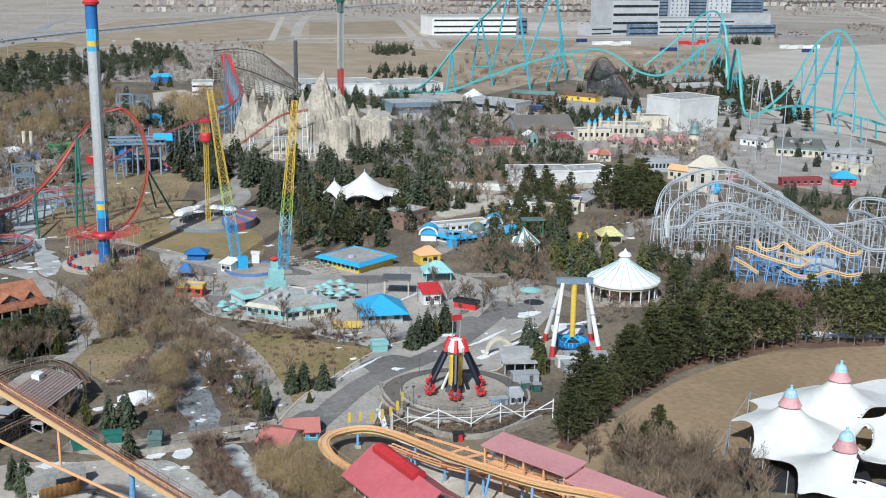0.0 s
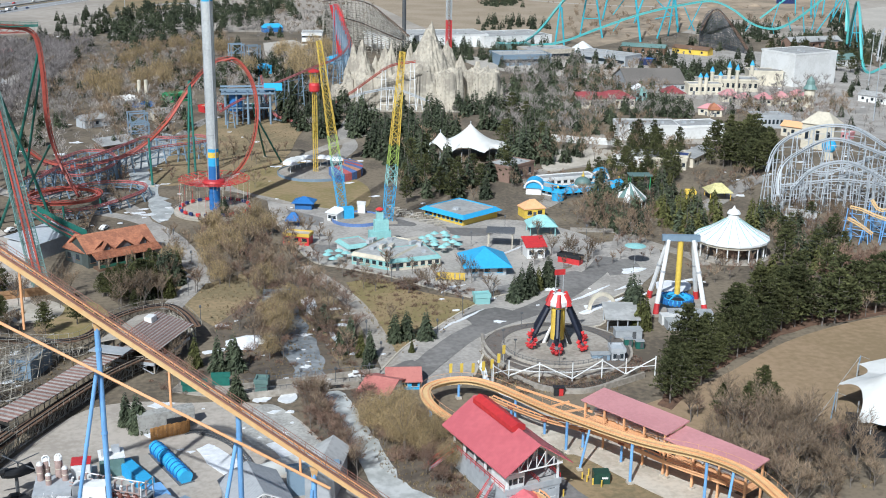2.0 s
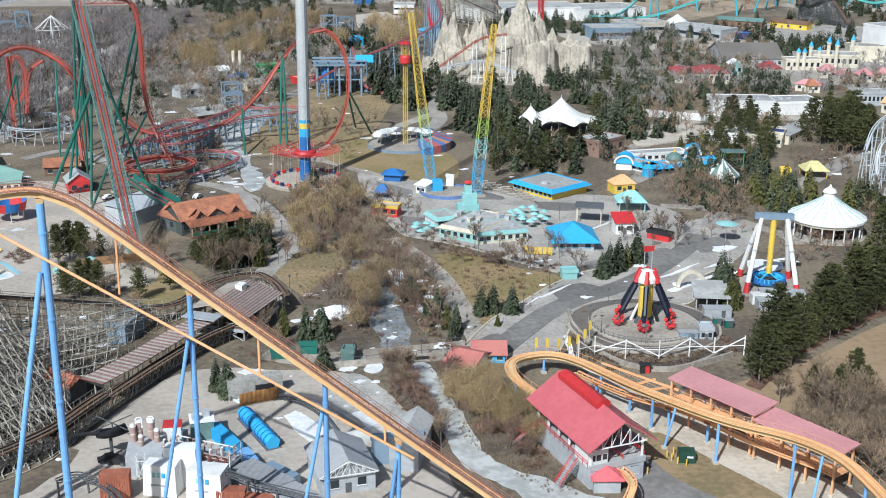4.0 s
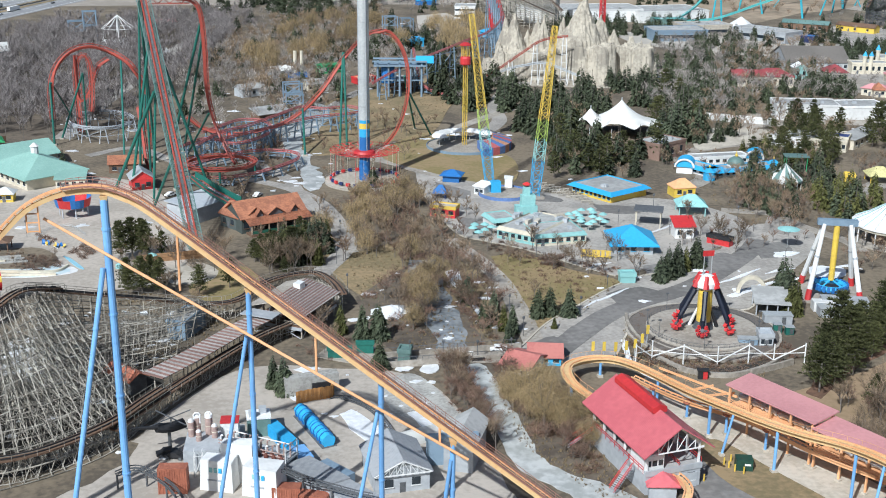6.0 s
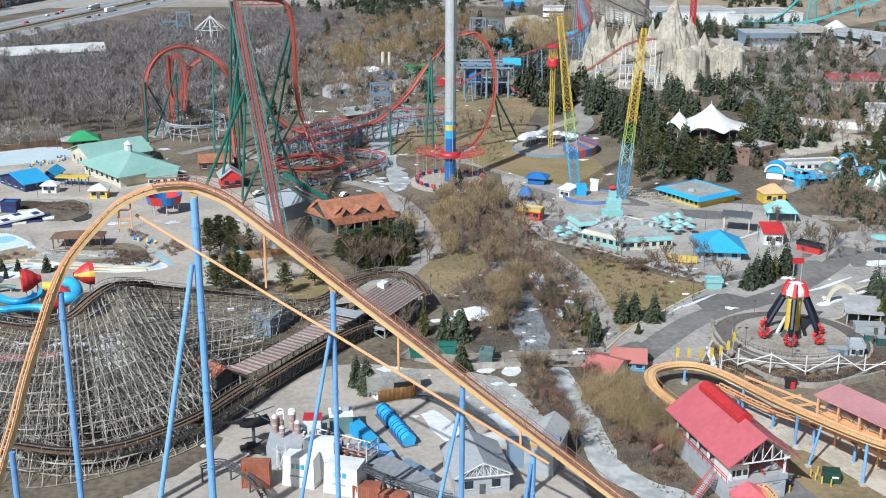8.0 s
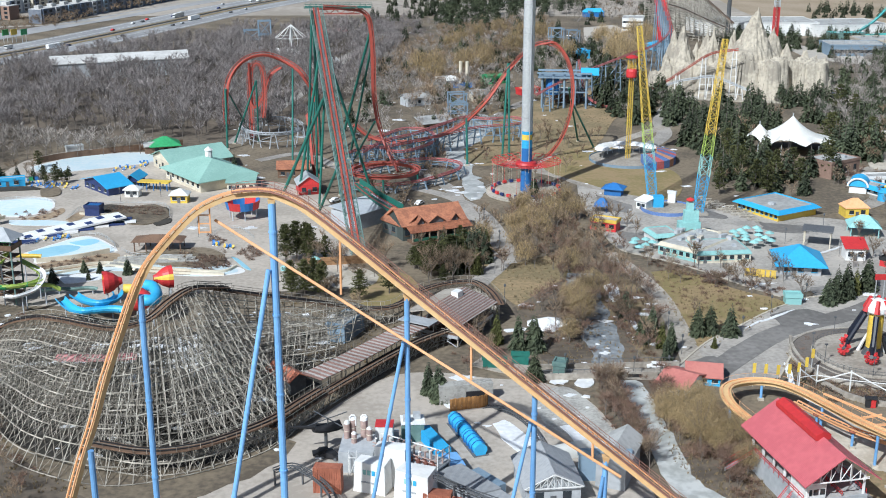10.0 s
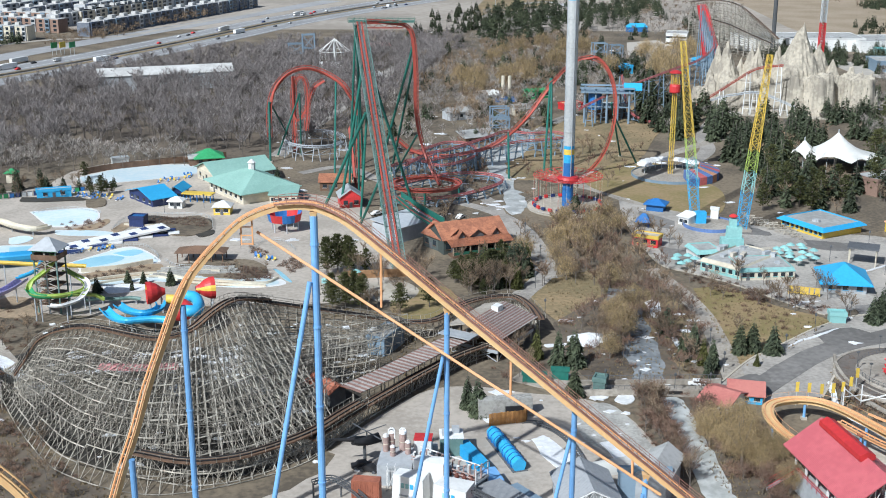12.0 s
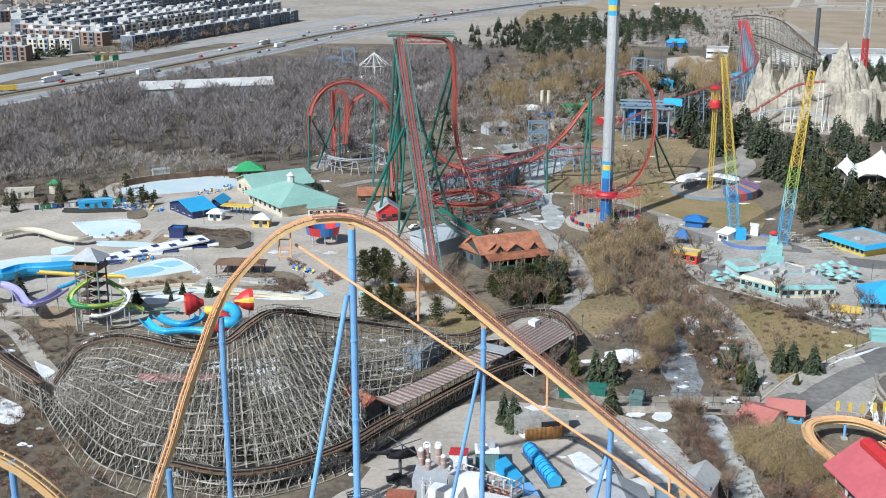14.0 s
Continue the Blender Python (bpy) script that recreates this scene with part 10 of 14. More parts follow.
slide_tower()
flume("water_slide", [(-109.1, 302.5, 16.4), (-109.4, 301.1, 13.7), (-111.2, 299.2, 12.1), (-113.5, 297.0, 10.4), (-113.8, 295.7, 8.5), (-111.0, 294.1, 7.7), (-106.7, 294.5, 7.4), (-103.0, 297.1, 7.2), (-100.6, 300.4, 7.2), (-100.6, 303.0, 7.7), (-102.6, 304.8, 8.7), (-105.6, 306.4, 9.8), (-108.1, 307.9, 10.4)], 0.9, M_LIME, "yellow-green spiral water slide")
flume("water_slide", [(-114.0, 295.6, 9.0), (-112.0, 293.8, 7.9), (-108.5, 293.9, 7.4), (-105.2, 296.3, 6.9), (-102.5, 297.2, 7.1)], 1.0, M_GREEN, "green spiral water slide")
flume("water_slide", [(-107.4, 291.7, 5.7), (-104.8, 291.4, 5.6), (-102.4, 293.4, 5.7), (-100.3, 296.6, 6.2), (-99.7, 300.7, 7.9), (-101.3, 304.0, 8.7), (-104.6, 306.6, 9.2)], 0.8, M_WHITE, "white spiral water slide")
flume("water_slide", [(-103.0, 297.1, 6.9), (-100.1, 299.3, 6.3), (-97.7, 301.3, 5.3), (-95.4, 302.0, 3.7)], 0.9, M_LIME, "yellow-green run-out of a slide")
flume("water_slide", [(-113.0, 306.2, 15.3), (-114.1, 307.1, 12.6), (-116.4, 307.6, 10.3), (-119.3, 307.7, 8.9), (-121.8, 308.0, 8.1)], 1.0, M_SKYB, "blue slide leaving the tower")
flume("water_slide", [(-105.1, 316.5, 8.8), (-110.6, 317.1, 8.8), (-116.1, 317.5, 8.8), (-121.8, 317.9, 8.9), (-127.3, 318.2, 9.1), (-131.8, 318.8, 9.1)], 0.9, M_YELLOW, "long yellow open water slide")
flume("water_slide", [(-122.0, 313.7, 6.0), (-123.6, 303.4, 6.0), (-127.6, 299.9, 6.0), (-135.4, 311.4, 6.0), (-142.2, 317.1, 6.0), (-144.8, 312.7, 6.0), (-151.7, 315.9, 6.0)], 1.5, M_PURPLE, "wide lilac winding slide")
flume("water_slide", [(-159.3, 335.2, 4.0), (-149.2, 333.6, 4.0), (-144.6, 339.8, 4.0), (-138.1, 341.3, 4.0), (-129.5, 344.2, 4.0)], 3.0, M_SKYB, "broad sky-blue wave slide")
flume("water_slide", [(-169.5, 382.4, 3.0), (-163.7, 387.8, 3.0), (-156.1, 385.6, 3.0), (-148.5, 379.4, 3.0), (-140.9, 376.4, 3.0), (-136.8, 380.0, 3.0)], 1.5, M_CREAM, "cream winding water slide tube")
flume("water_slide", [(-93.0, 292.0, 5.0), (-89.3, 286.1, 5.0), (-85.4, 282.6, 5.0), (-81.6, 283.3, 5.0), (-77.9, 284.0, 5.0), (-74.3, 283.3, 5.0)], 1.4, M_SKYB, "wide bright blue slide")
flume("water_slide", [(-89.4, 292.2, 6.0), (-85.7, 287.7, 6.0), (-82.2, 285.6, 6.0), (-79.4, 286.3, 6.0), (-77.6, 289.2, 6.0), (-78.2, 293.7, 6.0), (-79.7, 293.7, 6.0)], 1.3, M_SKYB, "bright blue looping slide")
flume("water_slide", [(-72.0, 295.5, 7.0), (-69.1, 294.0, 7.0), (-66.8, 287.9, 7.0), (-66.9, 283.6, 7.0), (-69.3, 283.6, 7.0)], 1.5, M_SKYB, "blue enclosed tube slide", closed=True)
flume("water_slide", [(-77.1, 295.3, 6.0), (-75.0, 295.3, 6.0), (-73.7, 293.8, 6.0)], 1.3, M_YELLOW, "short yellow water slide tube", closed=True)
flume("water_slide", [(-102.7, 306.6, 2.0), (-98.9, 308.2, 2.0), (-94.5, 307.4, 2.0), (-90.6, 308.6, 2.0), (-87.1, 307.5, 2.0)], 0.8, M_TEALM, "low teal slide lane")
for q, turn, z in (((-82.6, 302.0), 200, 5.6), ((-67.4, 303.0), 20, 6.6), ((-71.0, 289.5), 160, 5.0)):
    th = thing("funnel_slide", (q[0], q[1], z), turn, "red and yellow fibreglass funnel slide lying on its side", "water slide")
    prof = [(0.9, -3.4), (1.3, -2.4), (2.3, -1.2), (3.0, 0.4), (3.1, 1.6), (2.9, 1.6), (2.8, 0.4), (2.1, -1.1), (1.1, -2.3), (0.7, -3.4)]
    for k in range(12):
        v = [(h, r * math.cos(math.pi * (k + e) / 6), r * math.sin(math.pi * (k + e) / 6)) for r, h in prof for e in (0, 0.5, 1)]
        part("segment", Shape().add(v, [(3 * i + e, 3 * i + e + 1, 3 * i + e + 4, 3 * i + e + 3) for i in range(9) for e in (0, 1)]), M_YELLOW if k == 5 else M_RED, th)
    for x in (-2.4, 0.8):
        part("cradle", Shape().beam((x, -1.8, -z), (x, -1.2, -1.6), 0.2, 6).beam((x, 1.8, -z), (x, 1.2, -1.6), 0.2, 6).beam((x, -1.6, -2.2), (x, 1.6, -2.2), 0.16, 6), M_SILVER, th)
th = thing("bowl_slide", (-58.0, 384.1), 0, "red and blue raised bowl slide", "water slide")
for k in range(8):
    a0, a1 = 2 * math.pi * k / 8, 2 * math.pi * (k + 1) / 8
    v = []
    for r, z in ((2.2, 2.8), (5.4, 3.6), (6.0, 6.4), (5.8, 6.4), (5.2, 3.9), (2.2, 3.1)):
        for i in range(4):
            a = a0 + (a1 - a0) * i / 3
            v.append((r * math.cos(a), r * math.sin(a), z))
    part("segment", Shape().add(v, [(j * 4 + i, j * 4 + i + 1, (j + 1) * 4 + i + 1, (j + 1) * 4 + i) for j in range(5) for i in range(3)]), M_RED if k % 2 else M_BLUE, th)
for k in range(6):
    part("leg", Shape().beam((4.5 * math.cos(k), 4.5 * math.sin(k), 0), (4.5 * math.cos(k), 4.5 * math.sin(k), 3.4), 0.2, 6), M_SILVER, th)
# splash pads in black and white
rng = random.Random(8)
cells = [(-125.3, 360.4), (-122.9, 364.7), (-119.0, 367.9), (-114.9, 371.3), (-110.8, 374.7), (-106.6, 378.1), (-102.1, 380.4), (-98.7, 382.3)]
for k, (x, y) in enumerate(cells):
    for j in range(2):
        th = thing("slide_mat", (x + j * 2.2, y - 3.5 * j, 0.1), 12, "flat dark mat on the mat-racing slide" if (k + j) % 2 else "flat pale mat on the mat-racing slide", "mat", "racing mats")
        part("mat", Shape().box((0, 0, 0), (7.0, 3.2, 0.5)), M_NAVY if (k + j) % 2 else M_WHITE, th)
for poly, n, m in (([(-147.2, 436.6), (-127.3, 429.7), (-122.5, 422.8), (-144.0, 426.5)], 26, 0), ([(-119.4, 457.2), (-108.1, 469.3), (-105.6, 461.2), (-117.8, 450.7)], 22, 1), ([(-119.8, 358.3), (-110.6, 364.7), (-109.7, 361.5), (-119.1, 356.2)], 14, 0), ([(-65.1, 356.4), (-55.9, 350.0), (-55.5, 347.4), (-63.9, 353.0)], 12, 1)):
    xs, ys = [p[0] for p in poly], [p[1] for p in poly]
    k = 0
    while k < n:
        p = (rng.uniform(min(xs), max(xs)), rng.uniform(min(ys), max(ys)))
        if inside(p, poly):
            k += 1
            th = thing("sun_lounger", p, rng.uniform(-20, 20), "blue lounger stacked beside the pool", "lounger", "pool loungers")
            part("seat", Shape().box((0, 0, 0.35), (0.7, 1.3, 0.1)), M_BLUE if k % 3 else M_YELLOW, th)
            part("backrest", Shape().add([(-0.35, 0.6, 0.4), (0.35, 0.6, 0.4), (0.35, 1.1, 1.0), (-0.35, 1.1, 1.0), (-0.35, 0.7, 0.4), (0.35, 0.7, 0.4), (0.35, 1.2, 1.0), (-0.35, 1.2, 1.0)], [(0, 1, 2, 3), (7, 6, 5, 4), (0, 4, 5, 1), (3, 2, 6, 7), (0, 3, 7, 4), (1, 5, 6, 2)]), M_BLUE if k % 3 else M_YELLOW, th)
            part("frame", Shape().box((0, 0, 0), (0.6, 1.1, 0.35)), M_WHITE, th)
for q in ((-36.9, 324.5), (-37.2, 321.2), (-37.4, 323.5), (-29.4, 331.0)):
    umbrella(q, 1.6, M_TURQ, 2.4, "aqua umbrella beside the pool")


# rails and low walls of the water park
def rail_run(name, pts, label, m=M_STEEL, h=1.1):
    th = thing(name, (0, 0, 0), 0, label, "railing")
    line = even(spline([(*p, 0) for p in pts], 6), 1.8)
    for z in (h, h * 0.55):
        part("rail", Shape().sweep([p + Vector((0, 0, z)) for p in line], 0.06, 4), m, th)
    posts = Shape()
    for p in line:
        posts.beam(p, p + Vector((0, 0, h + 0.05)), 0.06, 4)
    tagged(part("post", posts, m, th), kind="stuff")


for pts in ([(-121.8, 352.6), (-114.3, 360.4), (-106.1, 364.5), (-100.3, 363.2), (-93.3, 351.9), (-94.2, 348.1)], [(-150.9, 403.8), (-145.7, 408.8), (-137.6, 410.5), (-127.4, 405.6)], [(-116.9, 383.6), (-116.1, 395.9), (-110.9, 401.7), (-99.2, 403.0), (-87.4, 399.8), (-82.5, 383.7)], [(-90.5, 348.1), (-85.3, 342.0), (-77.7, 340.8), (-70.2, 339.7)], [(-65.8, 357.2), (-64.2, 366.6), (-57.8, 370.8), (-50.6, 358.6)]):
    rail_run("pool_railing", pts, "low steel railing round the pools")
for pts, h in (([(-109.6, 325.0), (-104.1, 330.4), (-91.0, 335.1), (-79.9, 330.5), (-67.9, 327.6), (-56.3, 326.1), (-52.8, 331.1)], 0.8), ([(-106.7, 322.4), (-101.8, 327.3), (-90.3, 332.3), (-79.2, 327.4), (-67.3, 324.8), (-55.2, 323.7)], 0.7), ([(-113.1, 336.4), (-103.1, 339.5), (-93.7, 346.1)], 1.5), ([(-87.7, 339.6), (-79.9, 337.3), (-70.9, 336.1)], 1.2), ([(-114.5, 389.6), (-107.4, 388.1), (-101.0, 389.1)], 0.8)):
    line = spline([(*p, h / 2) for p in pts], 6)
    tagged(part("pool_wall", Shape().sweep(line, 0, shape=[(-0.3, -h / 2 - 0.1), (0.3, -h / 2 - 0.1), (0.3, h / 2), (-0.3, h / 2)]), M_CREAM), "low pale wall along the lazy river", "wall", kind="structure")
th = thing("racing_slide", (0, 0, 0), 0, "broad white racing slide with dark mat panels", "water slide")
a, b = Vector((*(-126.6, 361.5), 0.5)), Vector((*(-98.1, 381.9), 2.2))
part("bed", Shape().sweep([a.lerp(b, k / 8) for k in range(9)], 0, shape=[(-3.6, -0.6), (3.6, -0.6), (3.6, 0), (-3.6, 0)]), M_WHITE, th)
for k in range(7):
    p, q = a.lerp(b, (k + 0.35) / 7), a.lerp(b, (k + 0.8) / 7)
    off = Vector((-(b - a).normalized().y, (b - a).normalized().x, 0)) * (1.6 if k % 2 else -1.6)
    part("mat_panel", Shape().sweep([p + off, q + off], 0, shape=[(-1.5, -0.02), (1.5, -0.02), (1.5, 0.08), (-1.5, 0.08)]), M_NAVY, th)

# row of small coloured lockers and stalls along the forest edge
rng = random.Random(71)
a, b = Vector((-174.3, 424.9)), Vector((-142.8, 438.9))
for k in range(16):
    p = a.lerp(b, (k + 0.5) / 16)
    th = thing("locker_stand", (p.x, p.y, 0), math.degrees(math.atan2((b - a).y, (b - a).x)), "small painted locker stand along the deck", "locker", "deck lockers")
    part("case", Shape().box((0, 0, 0), (1.6, 0.8, 1.7)), (M_BLUE, M_WHITE, M_NAVY, M_RED, M_GREEN, M_WHITE)[rng.randrange(6)], th)
    part("top", Shape().box((0, 0, 1.7), (1.8, 1.0, 0.12)), M_DGREY, th)
for q, w, m in ((((-192.4, 442.3), (-181.9, 444.7)), 4, M_CREAM), (((-157.2, 425.7), (-145.4, 429.7)), 3, M_SKYB)):
    bldg("deck_hut", *q, w, 3.0, m, "flat", M_GROOF, label="small service hut at the forest edge", category="hut", windows=2)


# ---- the distance ----
def block(name, a, b, depth, h, wall_m, label, category="building", storeys=3, windows=10, roof_m=None):
    return bldg(name, a, b, depth, h, wall_m, "flat", roof_m or M_GROOF, windows=windows, storeys=storeys, label=label, category=category, door=False, band=windows > 0)


M_BLUEGLASS = mat("blue_grey_curtain_wall", (0.10, 0.16, 0.24), 0.25, second=(0.20, 0.26, 0.33), big=0.08, fine=0.4, bump=0.0)
block("hospital_tower", (1015.5, 1620.2), (1215.7, 1613.8), 40, 90, M_BLUEGLASS, "blue glass and white hospital tower", "hospital", 18, 26)
M_FRAME = mat("grey_white_panels", (0.55, 0.56, 0.57), 0.6, second=(0.47, 0.48, 0.50), big=0.06, fine=0.3)
for a, b in (((1032.7, 1604.6), (1064.9, 1601.2)), ((1107.3, 1610.7), (1147.5, 1606.5)), ((1166.1, 1618.9), (1210.5, 1614.4))):
    bay = block("hospital_bay", a, b, 8, 88, M_FRAME, "white panelled hospital bay with small windows", "hospital", 16, 0)
    rows = Shape()
    for r in range(15):
        for c in range(4):
            rows.box((math.dist(a, b) * (c + 0.5 + 0.12 * (r % 2)) / 4.3, -0.1, 6 + 5.4 * r), (2.4, 0.3, 2.6))
    tagged(part("window", rows, M_BLUEGLASS, bay), kind="stuff")
block("hospital_podium", (836.5, 1443.6), (912.0, 1444.8), 60, 46, M_FRAME, "white hospital podium over dark glass", "hospital", 4, 14)
block("hospital_glass", (852.6, 1425.1), (899.1, 1424.3), 6, 15, M_BLUEGLASS, "dark blue glazed hospital entrance", "hospital", 2, 8)
block("hospital_wing", (912.0, 1444.8), (1038.3, 1439.8), 50, 22, M_FRAME, "long white hospital wing over dark glass", "hospital", 3, 26)
block("hospital_wing", (1012.7, 1420.2), (1095.3, 1420.7), 40, 14, M_BLUEGLASS, "low dark blue glazed hospital wing", "hospital", 2, 12)
block("hospital_wing", (1060.3, 1484.7), (1136.1, 1487.9), 30, 26, M_FRAME, "low white upper hospital wing", "hospital", 4, 0)
block("hospital_wing", (801.0, 1437.5), (836.5, 1443.6), 30, 12, M_FRAME, "low white hospital annex by the road", "hospital", 2, 8)
block("office_block", (582.5, 1477.5), (707.5, 1471.7), 50, 24, M_WHITE, "long white office block with window bands", "office", 3, 24)
block("office_block", (705.0, 1466.6), (718.8, 1470.2), 50, 22, M_BLUEGLASS, "blue glazed corner of the office block", "office", 3, 3)
block("warehouse", (208.7, 867.3), (298.6, 865.3), 40, 9, M_WHITE, "long low white warehouse", "warehouse", 1, 0)
block("warehouse", (292.6, 856.7), (350.2, 863.2), 40, 8, M_WHITE, "long low white warehouse", "warehouse", 1, 0)
block("warehouse", (270.6, 759.9), (307.9, 758.3), 24, 7, M_BLUEGREY, "low blue-grey building behind conifers", "warehouse", 1, 9)
block("warehouse", (159.0, 898.9), (174.2, 895.2), 20, 9, M_WHITE, "white flat building behind the woods", "warehouse", 2, 8)
block("warehouse", (300.4, 783.3), (336.6, 785.0), 22, 7, M_SAND, "low tan event building with windows", "warehouse", 1, 8)
block("warehouse", (332.4, 775.1), (354.2, 738.2), 20, 7, M_GREY, "low grey event building with windows", "warehouse", 1, 8)
th = thing("event_tent", (352.7, 808.2), 0, "white marquee tent among grey buildings", "tent")
part("roof", Shape().lathe((0, 0, 3), [(11, 0), (5, 4), (0.3, 7)], 10), M_WHITE, th)
part("side", Shape().lathe((0, 0, 0), [(10.5, 0), (10.5, 3)], 10), M_WHITE, th)
th = thing("blue_marquee", (151.3, 995.6), 0, "bright blue marquee among bare trees", "tent")
part("roof", Shape().add([(-9, -5, 4), (9, -5, 4), (9, 5, 4), (-9, 5, 4), (-6, 0, 7), (6, 0, 7)], [(0, 1, 5, 4), (1, 2, 5), (2, 3, 4, 5), (3, 0, 4), (3, 2, 1, 0)]), M_SKYB, th)
part("side", Shape().box((0, 0, 0), (17, 9, 4)), M_BLUE, th)
M_PALEROOF = mat("pale_membrane_roof", (0.56, 0.555, 0.54), 0.85, second=(0.44, 0.435, 0.42), big=0.12, fine=0.6)
bldg("long_low_roof", (-204.5, 669.6), (-131.9, 696.1), 18, 9.5, M_GREY, "gable", M_PALEROOF, 3.5, label="long pale roof in the woods", category="shed")

M_NAVYB = mat("slate_blue_brick", (0.075, 0.10, 0.155), 0.8, second=(0.12, 0.145, 0.20), big=0.3, fine=0.8)
# suburbs: rows of houses
M_HROOF = [mat("charcoal_shingles", (0.09, 0.085, 0.085), 0.9), mat("brown_shingles", (0.14, 0.105, 0.085), 0.9), mat("grey_shingles", (0.20, 0.19, 0.185), 0.9)]
M_HWALL = [mat("grey_pink_brick", (0.42, 0.35, 0.32), 0.85), mat("tan_brick", (0.45, 0.40, 0.35), 0.85), mat("pale_brick", (0.58, 0.54, 0.49), 0.85)]


def house_mesh(v):
    th = thing("house", (0, 0, 0), 0, "two-storey brick suburban house with a shingle roof", "house", "suburban houses")
    w, d, h = 13, 13, 8.6
    part("wall", Shape().box((0, d / 2, 0), (w, d, h)), M_HWALL[v], th)
    r = 4.6
    part("roof", Shape().add([(-w / 2 - .5, -.5, h), (w / 2 + .5, -.5, h), (w / 2 + .5, d + .5, h), (-w / 2 - .5, d + .5, h), (-1, d / 2, h + r), (1, d / 2, h + r)], [(0, 1, 5, 4), (1, 2, 5), (2, 3, 4, 5), (3, 0, 4), (3, 2, 1, 0)]), M_HROOF[v], th)
    part("gable", Shape().add([(-4.6, -0.6, 0), (-0.4, -0.6, 0), (-0.4, -0.6, 6), (-4.6, -0.6, 6), (-2.5, -0.6, 8.4), (-4.6, 1, 0), (-0.4, 1, 0), (-0.4, 1, 6), (-4.6, 1, 6), (-2.5, 4, 8.4)], [(0, 1, 2, 4, 3), (0, 3, 8, 5), (1, 6, 7, 2), (3, 4, 9, 8), (4, 2, 7, 9)]), M_HWALL[(v + 1) % 3], th)
    return th


protos = [house_mesh(v) for v in range(3)]
rng = random.Random(11)
k = 0
lines = [((275.3, 2085.9), (327.2, 2083.9)), ((365.5, 2082.4), (431.7, 2079.8)), ((457.3, 2060.3), (519.0, 2057.7)), ((313.9, 2349.7), (596.5, 2327.4)), ((308.0, 2656.8), (705.3, 2648.5)), ((652.6, 2451.4), (1056.7, 2459.6)), ((1002.5, 2303.1), (1176.2, 2253.2)), ((1177.0, 2705.0), (1482.8, 2688.0)), ((900.6, 2041.7), (1052.6, 2015.4)), ((1731.8, 2301.1), (1996.0, 2191.9)), ((2070.8, 2754.5), (2454.7, 2699.5)), ((1640.8, 2101.1), (1695.1, 2076.1)), ((721.9, 2710.8), (1176.1, 2738.1)), ((1853.1, 2047.5), (1938.8, 1909.9)),
         ((860, 2083), (1168, 2115)), ((961, 2327), (1359, 2409)), ((986, 1888), (1076, 1900)), ((1745, 2196), (1943, 2300)), ((615, 2400), (725, 2426)), ((733, 2351), (940, 2404)), ((1765, 2356), (1878, 2386)), ((2026, 2357), (2201, 2419)), ((-503, 1188), (-497, 1201)), ((-530, 1253), (-465, 1277)), ((-560, 1325), (-472, 1353)), ((-590, 1397), (-464, 1430)), ((-573, 1461), (-392, 1499))]
for a, b in lines:
    a, b = Vector(a), Vector(b)
    L = (b - a).length
    t = 6
    while t < L:
        p = a + (b - a) * t / L
        turn = math.degrees(math.atan2((b - a).y, (b - a).x)) + rng.uniform(-3, 3)
        m = pose(p.x, p.y + rng.uniform(-3, 3), 0, 0, 0, turn)
        src = protos[rng.randrange(3)]
        if k < 3:
            protos[k].matrix_basis = m
        else:
            copy_thing(src, m)
        k += 1
        t += rng.uniform(17, 21) if rng.random() > 0.1 else 36


# stacked townhouses beside the motorway
def townhouse_row(a, b, n, wall, group="townhouse rows"):
    a, b = Vector(a), Vector(b)
    L = (b - a).length
    turn = math.degrees(math.atan2((b - a).y, (b - a).x))
    th = thing("townhouse_row", (a.x, a.y, 0), turn, "row of three-storey townhouses with dark brick fronts", "townhouses", group)
    part("wall", Shape().box((L / 2, 6, 0), (L, 12, 11.0)), wall, th)
    w = L / n
    for i in range(n):
        x = w * (i + 0.5)
        if i % 2 == 0:
            part("bay", Shape().box((x, -0.4, 0), (w * 0.6, 1.2, 11.4)), (M_NAVYB, M_FRAME, M_BLUEGREY)[i // 2 % 3], th)
    for z in (1.2, 4.6, 8.0):
        row = Shape()
        for i in range(n):
            row.box((w * (i + 0.5), -1.05 if i % 2 == 0 else -0.05, z), (w * 0.45, 0.1, 2.2))
        tagged(part("window", row, M_GLASS, th), kind="stuff")
    part("roof", Shape().box((L / 2, 6, 11.0), (L - 0.4, 11.6, 0.4)), M_PALEROOF, th)
    boxes = Shape()
    for i in range(n // 2):
        boxes.box((w * (2 * i + 0.8), 7, 11.4), (w * 0.7, 4.5, 2.4))
    tagged(part("stair_box", boxes, M_PALEROOF, th), kind="stuff")


